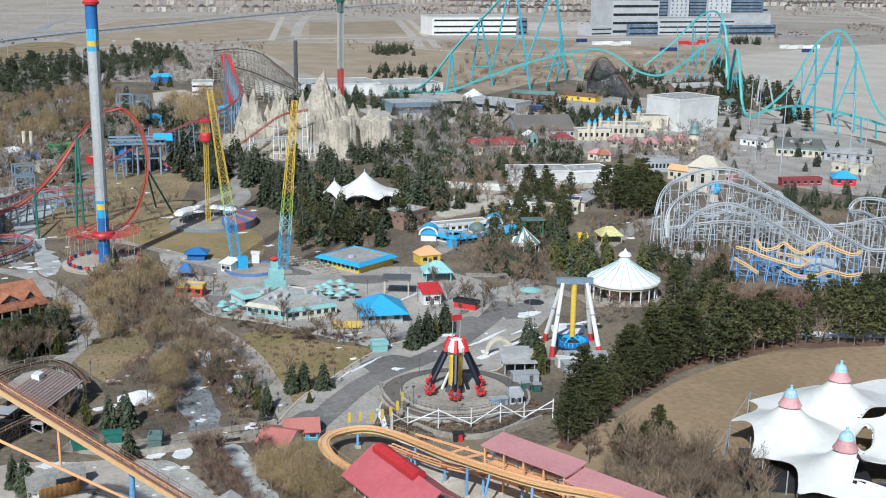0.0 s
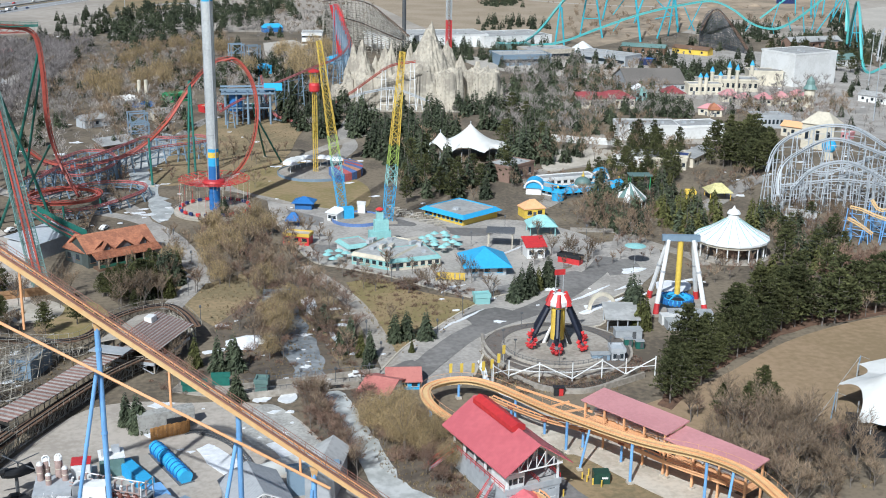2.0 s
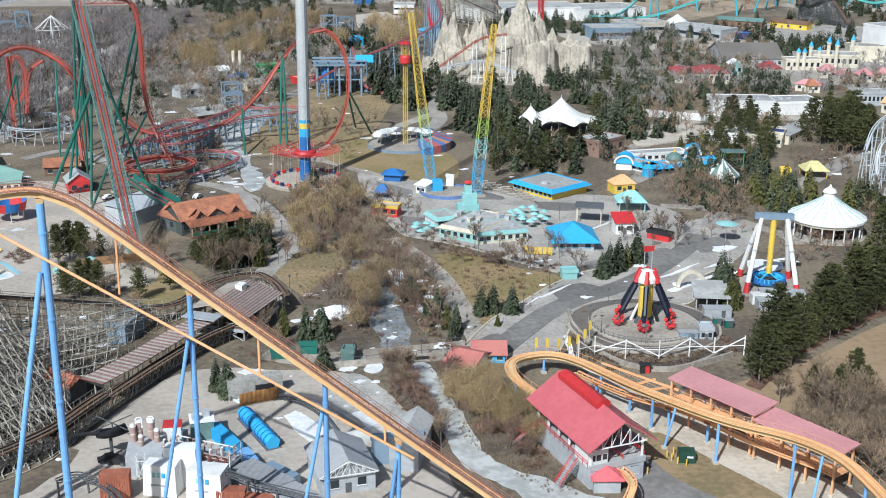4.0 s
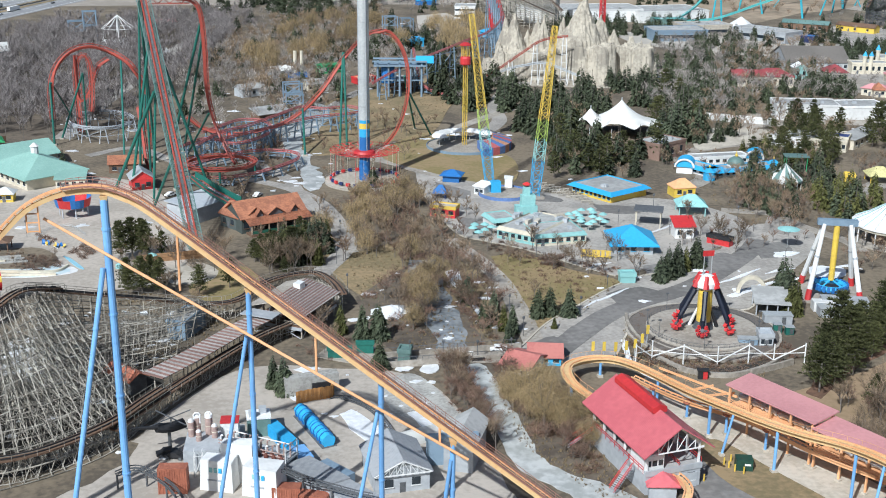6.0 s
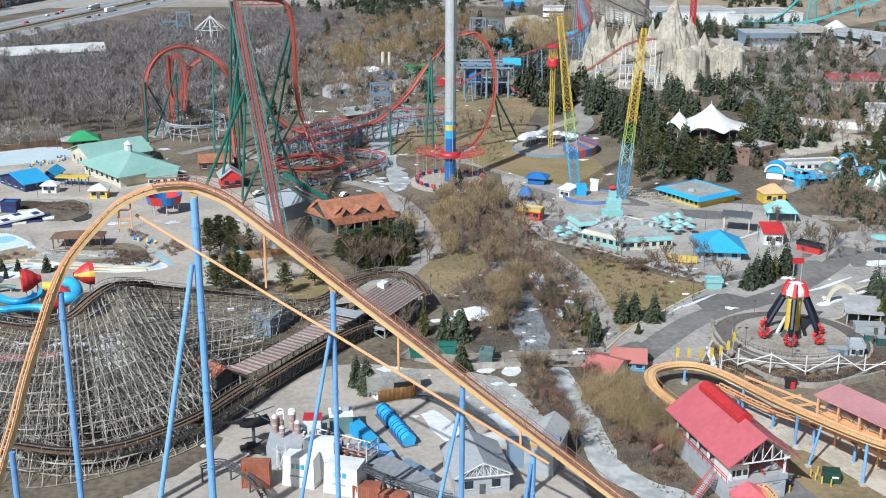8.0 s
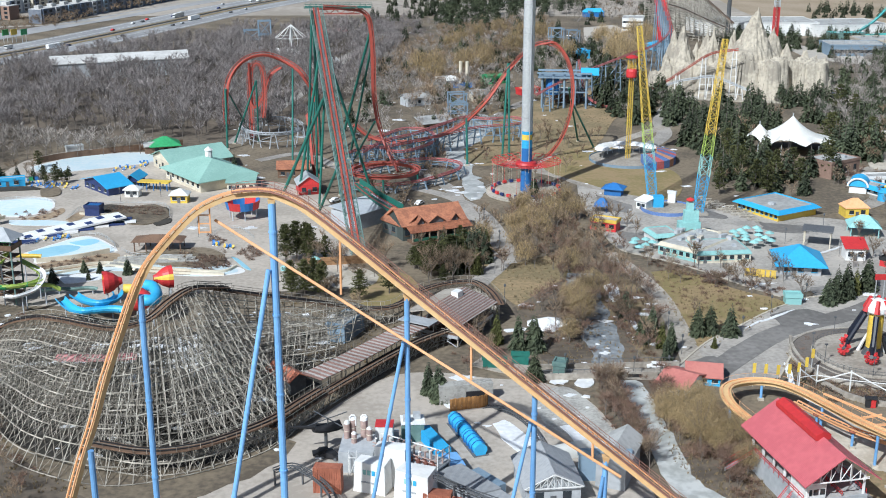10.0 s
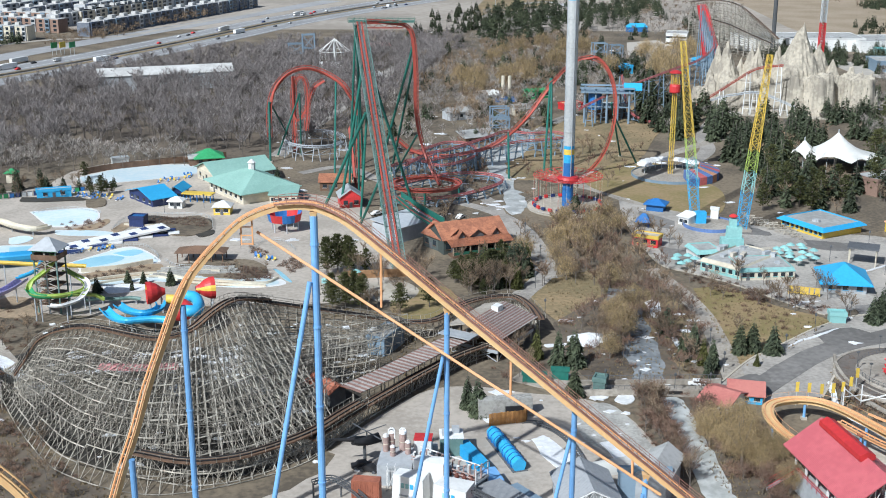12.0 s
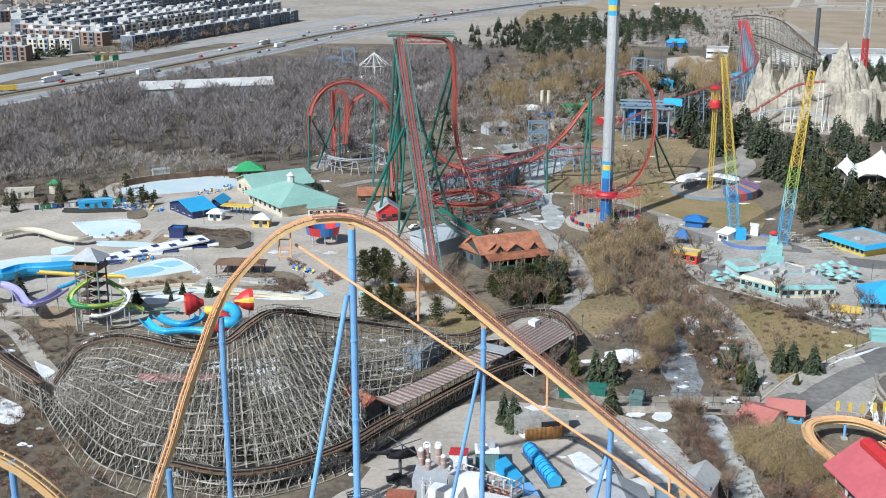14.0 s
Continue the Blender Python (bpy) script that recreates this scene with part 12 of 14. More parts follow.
# ---- trees ----
def bare_mesh(seed, h=10.0, spread=0.42, twigs=500, dense=3, rise=0.3, thick=0.0036, shown=9):
    """Trunk with limbs, and a crown of fine twigs, as two meshes."""
    rng = random.Random(seed)
    t, c = Shape(), Shape()
    tips = []

    def grow(p, d, length, r, level):
        q = p + d * length
        if level <= shown:
            t.beam(p, q, r, 5 if level < 1 else 3, r * 0.6, cap=False)
        if level >= 1:
            tips.append((p, q))
        if level == dense:
            return
        n = 3 if level else 5
        for k in range(n):
            a = 2 * math.pi * (k + rng.random()) / n
            out = Vector((math.cos(a), math.sin(a), 0))
            nd = (d * (0.75 if level else 0.8) + out * (spread + 0.3 * rng.random()) + Vector((0, 0, rise))).normalized()
            grow(p + d * length * rng.uniform(0.4, 1.0), nd, length * rng.uniform(0.6, 0.85), r * 0.52, level + 1)

    grow(Vector((0, 0, 0)), Vector((rng.uniform(-.05, .05), rng.uniform(-.05, .05), 1)).normalized(), h * 0.36, h * 0.0125, 0)
    for k in range(twigs):
        p, q = tips[k % len(tips)]
        s = p.lerp(q, rng.uniform(0.3, 1.0))
        d = ((q - p).normalized() * 0.8 + Vector((rng.uniform(-.9, .9), rng.uniform(-.9, .9), rng.uniform(-.1, 0.9)))).normalized()
        e = s + d * h * rng.uniform(0.07, 0.17)
        side = d.cross(Vector((rng.uniform(-1, 1), rng.uniform(-1, 1), rng.uniform(-1, 1)))).normalized() * h * thick
        c.add([s - side, s + side, e], [(0, 1, 2)])
    return t.mesh("trunk"), c.mesh("crown")


def spruce_mesh(seed, h=10.0, R=2.3, boughs=230):
    rng = random.Random(seed)
    t = Shape().beam((0, 0, 0), (0, 0, h * 0.97), h * 0.02, 5, 0.02)
    c = Shape()
    lean = [rng.uniform(0.85, 1.15) for _ in range(9)]
    for k in range(boughs):
        f = 1 - math.sqrt(1 - (k + rng.random()) / (boughs + 4))
        a = k * 2.4 + rng.uniform(-.6, .6)
        rad = (R * (1 - f) ** 0.85 + 0.12) * lean[int(a * 1.43) % 9]
        L = rad * rng.uniform(0.7, 1.18)
        d, sd = Vector((math.cos(a), math.sin(a), 0)), Vector((-math.sin(a), math.cos(a), 0))
        base = Vector((0, 0, h * (0.05 + 0.93 * f))) + d * L * 0.12
        tip = base + d * L - Vector((0, 0, L * rng.uniform(0.1, 0.5)))
        midp = base + d * L * 0.55 + Vector((0, 0, L * rng.uniform(-0.1, 0.12)))
        wd = L * rng.uniform(0.2, 0.32) + 0.1
        c.add([base, midp + sd * wd, tip, midp - sd * wd], [(0, 3, 2), (0, 2, 1)])
        if k % 2:
            c.add([midp, midp + sd * wd * 0.9 - Vector((0, 0, 0.4 * wd)), tip - Vector((0, 0, 0.5 * L))], [(0, 1, 2)])
    c.add([(0.12, 0, h * 0.93), (-0.06, 0.1, h * 0.93), (-0.06, -0.1, h * 0.93), (0, 0, h)], [(0, 1, 3), (1, 2, 3), (2, 0, 3)])
    return t.mesh("trunk"), c.mesh("crown")


def pine_mesh(seed, h=10.0, R=3.3, whorls=16, arms=6, tufts=6, blades=6, wide=0.2, big=0.62):
    """Pine with whorls of rising limbs, each set with tufts of needles."""
    rng = random.Random(seed)
    t, c = Shape().beam((0, 0, 0), (0, 0, h * 0.95), h * 0.018, 6, 0.04), Shape()
    for k in range(whorls):
        f = (k + rng.uniform(0.1, 0.9)) / whorls
        z = h * (0.2 + 0.77 * f)
        rad = R * (1 - f ** 2.2 * 0.86) * (0.7 + 0.3 * min(1, f / 0.2))
        for j in range(arms):
            a = 2 * math.pi * j / arms + k * 0.9 + rng.uniform(-.35, .35)
            d, sd = Vector((math.cos(a), math.sin(a), 0)), Vector((-math.sin(a), math.cos(a), 0))
            L = rad * rng.uniform(0.62, 1.12)
            rise = rng.uniform(-0.06, 0.3)
            base = Vector((0, 0, z))
            if j % 3 == 0:
                t.beam(base, base + d * L * 0.9 + Vector((0, 0, L * rise)), 0.06, 3, 0.02, cap=False)
            for q in range(tufts):
                u = (q + 0.7) / tufts
                p = base + d * L * u + sd * rng.uniform(-.28, .28) * L * u + Vector((0, 0, L * rise * u))
                size = R * rng.uniform(0.17, 0.27) * big
                for _ in range(blades):
                    v = (d * rng.uniform(-0.2, 1) + sd * rng.uniform(-1, 1) + Vector((0, 0, rng.uniform(-0.15, 0.9)))).normalized() * size
                    n = v.cross(Vector((rng.uniform(-1, 1), rng.uniform(-1, 1), rng.uniform(-.4, 1)))).normalized() * size * wide
                    c.add([p - n, p + n, p + v * 1.3], [(0, 1, 2)])
    return t.mesh("trunk"), c.mesh("crown")


def willow_mesh(seed, h=10.0, strands=62, fine=0.0042, wild=0.9):
    rng = random.Random(seed)
    t, c = Shape(), Shape()
    t.beam((0, 0, 0), (0, 0, h * 0.35), h * 0.035, 7, h * 0.025)
    for k in range(30):
        a = k * 2.4 + rng.uniform(-.4, .4)
        r, z = h * 0.44 * math.sqrt((k + 0.5) / 30), h * (0.98 - 0.36 * (k + .5) / 30 + rng.uniform(-.09, .07))
        p = Vector((math.cos(a) * r, math.sin(a) * r, z))
        t.beam((0, 0, h * 0.34), p, h * 0.012, 4, h * 0.003, cap=False)
        for _ in range(strands):
            s = p * rng.uniform(0.6, 1.1) + Vector((rng.gauss(0, .7), rng.gauss(0, .7), rng.gauss(0, .5)))
            s.z = max(s.z, h * 0.4)
            out = Vector((rng.gauss(0, wild), rng.gauss(0, wild), rng.uniform(0, wild - 0.8)))
            e = s + out + Vector((0, 0, -h * rng.uniform(0.02, 0.3) ))
            sd = Vector((rng.uniform(-1, 1), rng.uniform(-1, 1), 0.3)).normalized() * h * fine
            c.add([s - sd, s + sd, e], [(0, 1, 2)])
    return t.mesh("trunk"), c.mesh("crown")


def shrub_mesh(seed, h=2.0, n=170):
    rng = random.Random(seed)
    t, c = Shape(), Shape()
    for k in range(9):
        a = k * 0.7
        t.beam((0, 0, 0), (math.cos(a) * h * 0.35, math.sin(a) * h * 0.35, h * 0.6), 0.05, 3, 0.02, cap=False)
    for k in range(n):
        v = Vector((rng.gauss(0, 1), rng.gauss(0, 1), abs(rng.gauss(0.5, 0.6)))).normalized()
        s, e = v * h * rng.uniform(0.15, 0.5), v * h * rng.uniform(0.6, 0.95)
        sd = v.cross(Vector((rng.uniform(-1, 1), rng.uniform(-1, 1), rng.uniform(-1, 1)))).normalized() * h * 0.014
        c.add([s - sd, s + sd, e], [(0, 1, 2)])
    return t.mesh("stem"), c.mesh("crown")


KINDS = {
    "bare_tree": ([bare_mesh(s) for s in (1, 2, 3, 4)], M_TRUNK, M_TWIG, "leafless grey-brown deciduous tree with fine twigs", "tree"),
    "red_twig_tree": ([bare_mesh(s, spread=0.6) for s in (7, 8)], M_TRUNK, M_TWIGR, "leafless reddish-brown bushy tree", "tree"),
    "spruce": ([spruce_mesh(s) for s in (1, 2, 3)], M_TRUNK, M_SPRUCE, "dark green conical spruce with drooping boughs", "tree"),
    "pine": ([pine_mesh(s) for s in (1, 2, 3)], M_TRUNK, M_PINE, "full dark green pine with clumped needles", "tree"),
    "olive_conifer": ([spruce_mesh(s, R=1.9) for s in (5, 6)], M_TRUNK, M_OLIVE, "olive-green conifer with upright dense boughs", "tree"),
    "willow": ([willow_mesh(s, 10.0, 130, 0.0021, 1.5) for s in (1, 2)], M_TRUNK, M_WILLOW, "golden weeping willow with hanging strands", "tree"),
    "shrub": ([shrub_mesh(s) for s in (1, 2, 3)], M_TRUNK, M_TWIGR, "low leafless brown shrub", "shrub"),
}
for meshes, tm, cm, _, _ in KINDS.values():
    for a, b in meshes:
        a.materials.append(tm)
        b.materials.append(cm)
LEAN = [bare_mesh(s, spread=0.5, twigs=230, dense=2, rise=0.32, thick=0.0056, shown=1) for s in (31, 32, 33, 34)]
TALL = [bare_mesh(s, spread=0.4, twigs=250, dense=2, rise=0.42, thick=0.0046, shown=1) for s in (35, 36, 37, 38)]
SPARSE = [bare_mesh(s, spread=0.5, twigs=110, dense=2, rise=0.32, thick=0.009, shown=0) for s in (39, 40)]
FP2 = [pine_mesh(s, 10.0, 3.6, 9, 5, 2, 3, 0.45, 1.0) for s in (61, 62)]
CONE = [spruce_mesh(s, R=2.5, boughs=105) for s in (41, 42)]
FPINE = [pine_mesh(s, 10.0, 3.3, 11, 5, 3, 4, 0.32, 0.9) for s in (51, 52)]
FAR = {"willow": [willow_mesh(s) for s in (3, 4)], "pine": FPINE, "bare_tree": LEAN, "red_twig_tree": LEAN, "spruce": CONE, "olive_conifer": CONE}
TREES = random.Random(77)


def plant(kind, x, y, h, group=""):
    meshes, tm, cm, label, cat = KINDS[kind]
    a, b = meshes[TREES.randrange(len(meshes))]
    th = thing(kind, (x, y, 0), TREES.uniform(0, 360), label, cat, group)
    if kind in ("bare_tree", "red_twig_tree"):
        h *= 1.3
    k = h / (2.0 if kind == "shrub" else 10.0)
    wide = TREES.uniform(0.85, 1.2)
    th.scale = (k * wide, k * wide, k)
    trunk = new(a.name, a)
    trunk.parent = th
    if kind == "willow":
        tagged(trunk, kind="stuff")
    new(b.name, b).parent = th
    return th


def woods(name, poly, n, protos, lo, hi, material, label, seed, spots=None):
    rng = np.random.default_rng(seed)
    arrs = []
    for me in protos:
        v = np.empty(len(me.vertices) * 3)
        me.vertices.foreach_get("co", v)
        f = []
        for p in me.polygons:
            q = tuple(p.vertices)
            f += [q] if len(q) == 4 else [(q[0], q[i], q[i + 1], q[i + 1]) for i in range(1, len(q) - 1)]
        f = np.array(f)
        arrs.append((v.reshape(-1, 3), f))
    P = np.array(poly)
    V, F, o, k = [], [], 0, 0
    while k < n:
        p = spots[k] if spots else rng.uniform(P.min(0), P.max(0))
        if not spots and not inside(p, poly):
            continue
        k += 1
        v, f = arrs[rng.integers(len(arrs))]
        a, s = rng.uniform(0, 6.28), rng.uniform(lo, hi) / 10
        R = np.array([[math.cos(a), -math.sin(a), 0], [math.sin(a), math.cos(a), 0], [0, 0, 1]]) * s
        V.append(v @ R.T + [p[0], p[1], 0]); F.append(f + o); o += len(v)
    V, F = np.concatenate(V), np.concatenate(F)
    faces = [tuple(r[:3]) if r[2] == r[3] else tuple(r) for r in F.tolist()]
    me = bpy.data.meshes.new(name)
    me.from_pydata(V.tolist(), [], faces)
    me.materials.append(material)
    return tagged(new(name, me), label, "woods", kind="stuff")



CLEAR = [[(47.0, 241.8), (47.2, 229.6), (47.8, 219.0), (47.6, 209.3), (47.4, 200.3), (47.1, 195.0), (53.6, 194.9), (53.5, 199.1), (53.0, 207.5), (53.3, 219.0), (52.0, 228.2), (51.4, 242.6)],
         [(43.4, 284.4), (46.8, 288.5), (49.0, 272.8), (50.8, 253.6), (49.7, 248.8), (42.3, 248.8), (43.4, 260.4)],
         [(57.4, 335.7), (62.5, 316.6), (64.1, 292.3), (62.5, 267.6), (64.9, 256.1), (68.5, 262.2), (69.9, 287.1), (69.6, 310.5), (65.5, 332.3), (61.5, 344.4)],
         [(22.6, 322.0), (37.4, 327.8), (41.5, 314.3), (37.5, 295.9), (27.7, 297.3), (20.8, 307.4)],
         [(44.1, 288.4), (47.6, 277.5), (47.2, 262.2), (47.4, 248.2), (52.0, 247.5), (52.7, 265.1), (51.9, 281.0), (48.9, 294.4)],
         [(23.5, 381.7), (29.4, 361.0), (29.9, 337.1), (21.9, 322.1), (18.4, 330.4), (24.0, 349.4)],
         [(56.5, 435.8), (79.8, 505.1), (105.5, 509.8), (116.7, 490.3), (117.3, 464.0), (113.4, 422.8), (99.6, 380.9), (76.7, 381.0)]]


def grove(poly, n, mix, gap, group=""):
    """Scatter n trees in the outline; mix: kind -> (weight, lowest, highest)."""
    xs, ys = [p[0] for p in poly], [p[1] for p in poly]
    got, kinds = [], list(mix)
    for _ in range(n * 30):
        if len(got) >= n:
            break
        p = (TREES.uniform(min(xs), max(xs)), TREES.uniform(min(ys), max(ys)))
        if inside(p, poly) and not any(inside(p, c) for c in CLEAR) and all((p[0] - q[0]) ** 2 + (p[1] - q[1]) ** 2 > gap * gap for q in got):
            got.append(p)
    pick = [TREES.choices(kinds, [mix[k][0] for k in kinds])[0] for _ in got]
    away = math.hypot(sum(xs), sum(ys)) / len(xs)
    if away > 332 or kinds == ["shrub"]:
        # too far off to tell trees apart: one joined wood of each kind
        for kind in kinds:
            spots = [p for p, k in zip(got, pick) if k == kind]
            if spots:
                meshes, tm, cm, label, cat = KINDS[kind]
                meshes = SPARSE if kind in (BARE, RED) and away > 500 else FAR.get(kind, meshes)
                seed = TREES.randrange(10 ** 6)
                lo, hi = [v * (5 if kind == "shrub" else 1) for v in mix[kind][1:]]
                # bare crowns beyond these distances take the twig colour paled for haze
                woods(kind + "_crowns", poly, len(spots), [b for a, b in meshes], lo, hi, M_HAZETWIG if kind == BARE and away > (560 if sum(xs) > 0 else 480) else cm, label + ", in a far grove", seed, spots)
                woods(kind + "_trunks", poly, len(spots), [a for a, b in meshes], lo, hi, tm, "trunks and limbs of a far grove", seed, spots)
        return
    spots = [p for p, k in zip(got, pick) if k == "shrub"]
    if spots:
        meshes, tm, cm, label, cat = KINDS["shrub"]
        woods("shrub_crowns", poly, len(spots), [b for a, b in meshes], *[5 * v for v in mix["shrub"][1:]], cm, "low leafless brown shrubs on the bank", TREES.randrange(10 ** 6), spots)
    for p, kind in zip(got, pick):
        if kind != "shrub":
            plant(kind, *p, TREES.uniform(*mix[kind][1:]), group)


BARE, RED, SPR, PIN, OLI, WIL, SHR = "bare_tree", "red_twig_tree", "spruce", "pine", "olive_conifer", "willow", "shrub"
# pine belt along the field
grove([(118.3, 219.1), (127.9, 233.2), (142.4, 242.5), (163.5, 258.3), (179.2, 266.0), (179.3, 259.0), (158.5, 244.4), (140.1, 232.7), (127.6, 221.5)], 48, {PIN: (1, 9, 18)}, 3.8, "pine belt")
grove([(174.8, 259.2), (183.9, 267.5), (203.0, 269.9), (223.1, 264.6), (248.5, 258.0), (263.5, 252.9), (257.9, 247.2), (243.2, 252.2), (222.2, 258.4), (198.6, 258.3), (178.2, 253.2)], 46, {PIN: (6, 9, 17), BARE: (1, 8, 11)}, 3.8, "pine belt")
grove([(173.9, 269.4), (192.1, 283.0), (212.7, 283.5), (228.3, 276.4), (257.6, 268.2), (249.3, 258.9), (220.6, 266.5), (183.5, 269.7)], 34, {PIN: (2, 8, 12), RED: (3, 7, 10), BARE: (3, 7, 10)}, 4)
grove([(207.7, 294.3), (237.4, 293.7), (270.6, 282.5), (258.9, 269.5), (229.4, 277.8), (201.1, 284.5)], 34, {RED: (3, 8, 11), BARE: (2, 9, 12)}, 4)
grove([(118.0, 199.1), (132.7, 212.3), (140.3, 203.1), (150.5, 190.3), (141.1, 171.9), (113.5, 181.9)], 42, {BARE: (4, 6, 10), RED: (1, 5, 8)}, 3.6)
grove([(128.7, 210.4), (136.8, 214.1), (142.5, 208.8), (137.9, 204.0), (128.8, 205.7)], 6, {PIN: (1, 8, 11)}, 4)
grove([(119.7, 208.9), (128.9, 215.8), (137.2, 210.9), (140.6, 198.4), (140.9, 185.1), (131.3, 170.8), (129.7, 185.2), (128.8, 201.1)], 38, {BARE: (4, 6, 10), RED: (1, 5, 7)}, 3.6)
# behind the carousel
grove([(189.4, 356.6), (201.6, 369.1), (211.7, 370.1), (203.8, 351.8), (190.9, 340.7)], 8, {OLI: (2, 10, 13), SPR: (1, 9, 12)}, 4)
grove([(221.4, 354.1), (236.3, 366.5), (245.2, 346.3), (244.0, 330.6), (232.1, 326.9), (215.0, 325.3)], 16, {BARE: (2, 7, 11), PIN: (1, 8, 11)}, 5)
grove([(163.5, 365.1), (186.9, 391.6), (199.3, 387.6), (189.4, 356.6), (177.9, 345.0), (163.2, 349.9)], 20, {BARE: (3, 7, 11), RED: (2, 6, 9), SPR: (1, 9, 12)}, 4.5)
grove([(174.6, 395.6), (196.4, 428.3), (216.6, 421.9), (214.0, 392.2), (195.4, 379.8), (179.2, 385.1)], 20, {SPR: (3, 9, 14), OLI: (1, 7, 10), BARE: (2, 8, 11)}, 4.5)
grove([(195.6, 445.1), (217.1, 456.1), (238.4, 443.4), (234.6, 416.1), (216.4, 411.4), (196.4, 428.3)], 18, {PIN: (2, 7, 10), OLI: (1, 6, 9)}, 5)
grove([(227.9, 491.8), (257.9, 504.3), (260.8, 474.8), (246.3, 453.1), (224.4, 459.9)], 14, {PIN: (2, 8, 11), BARE: (1, 8, 12)}, 5)
grove([(275.5, 463.5), (296.9, 463.7), (279.1, 430.6), (258.3, 419.7), (261.6, 442.2)], 16, {PIN: (1, 11, 15)}, 4.5)
grove([(232.3, 416.9), (256.0, 420.4), (248.8, 390.8), (226.4, 378.8), (220.3, 390.2)], 10, {BARE: (1, 7, 10), SHR: (1, 1.5, 2.5)}, 5)
# wood below the mountain
grove([(114.0, 504.1), (143.5, 552.8), (160.0, 549.7), (169.4, 533.3), (158.3, 501.7), (137.0, 487.4), (123.4, 465.1), (109.5, 467.9)], 46, {SPR: (4, 11, 17), BARE: (1, 10, 14)}, 4.4, "spruces below the mountain")
grove([(124.0, 467.2), (140.3, 480.9), (146.8, 460.5), (168.6, 458.3), (162.7, 428.5), (142.2, 403.3), (126.1, 408.3), (104.3, 392.1), (103.3, 404.5), (113.0, 438.5)], 30, {SPR: (4, 11, 17), PIN: (1, 10, 13), BARE: (2, 8, 12)}, 4.6, "spruces round the tent")
grove([(175.0, 480.0), (192.6, 495.0), (195.7, 481.9), (184.0, 455.3), (170.2, 455.8)], 12, {SPR: (1, 14, 19)}, 4)
grove([(192.7, 551.1), (226.7, 568.7), (240.9, 549.8), (223.5, 508.9), (187.2, 502.6)], 46, {SPR: (2, 10, 15), BARE: (4, 10, 14)}, 6)
grove([(215.3, 539.2), (264.9, 561.6), (268.4, 529.2), (243.8, 478.8), (206.1, 467.9), (193.5, 476.3)], 40, {BARE: (5, 10, 14), SPR: (1, 10, 14)}, 6)
grove([(258.0, 597.9), (296.2, 630.1), (322.8, 625.4), (308.7, 570.6), (278.3, 542.8), (243.7, 549.3)], 44, {BARE: (4, 10, 14), SPR: (2, 9, 14)}, 7)
grove([(305.6, 571.2), (365.4, 597.6), (393.4, 573.3), (353.7, 513.1), (308.0, 521.7), (285.4, 526.0)], 44, {BARE: (5, 9, 13), SPR: (1, 9, 13)}, 7)
grove([(258.9, 716.4), (331.5, 773.1), (364.3, 725.0), (320.8, 636.2), (273.2, 634.2), (237.2, 640.5)], 46, {BARE: (3, 10, 14), SPR: (3, 10, 15)}, 9)
# along the tower-ride mound and the diner
grove([(39.4, 405.6), (52.5, 398.9), (60.1, 371.8), (59.7, 343.0), (47.0, 334.1), (36.3, 360.3), (33.0, 381.0)], 34, {BARE: (3, 8, 12), RED: (2, 6, 9)}, 4.5)
grove([(26.0, 344.4), (49.1, 348.3), (61.5, 320.1), (60.5, 290.9), (48.6, 260.9), (37.1, 267.2), (27.5, 293.7), (25.7, 322.6)], 40, {BARE: (3, 6, 10), RED: (3, 5, 8), SHR: (2, 1.5, 3)}, 3.6)
grove([(58.0, 323.5), (63.9, 299.4), (62.2, 277.5), (53.9, 252.5), (50.7, 264.2), (52.3, 288.3)], 12, {RED: (4, 5, 8), BARE: (2, 6, 9)}, 3.4)
grove([(41.5, 246.1), (45.2, 241.5), (45.3, 225.2), (46.3, 206.3), (43.2, 212.2), (41.2, 232.2)], 22, {RED: (4, 4, 7), BARE: (1, 5, 7)}, 3)
single_plants_a = (((71.0, 273.5), 9, SPR),
    ((74.5, 274.8), 9, SPR),
    ((79.1, 272.9), 9, SPR),
    ((59.9, 257.7), 7, SPR),
    ((55.9, 268.8), 9, SPR),
    ((59.6, 274.0), 9, SPR),
    ((60.3, 265.9), 8, OLI),
    ((62.0, 263.6), 9, SPR),
    ((54.8, 285.5), 9, SPR),
    ((73.2, 265.0), 4, OLI),
    ((25.0, 264.4), 11, SPR),
    ((28.9, 264.6), 11, SPR),
    ((20.1, 269.2), 9, OLI),
    ((27.2, 246.7), 8, SPR),
    ((2.8, 239.9), 9, SPR),
    ((5.1, 236.4), 10, SPR),
    ((-38.5, 334.6), 12, PIN),
    ((-32.5, 336.8), 12, PIN),
    ((-34.6, 309.6), 9, PIN),
    ((-28.0, 308.5), 10, PIN),
    ((-35.6, 338.5), 12, PIN),
    ((-31.5, 335.0), 12, PIN),
    ((-30.2, 304.3), 11, PIN),
    ((-25.9, 303.3), 10, PIN),
    ((-33.7, 303.8), 9, PIN),
    ((12.0, 335.1), 8, PIN),
    ((17.9, 337.6), 10, SPR),)
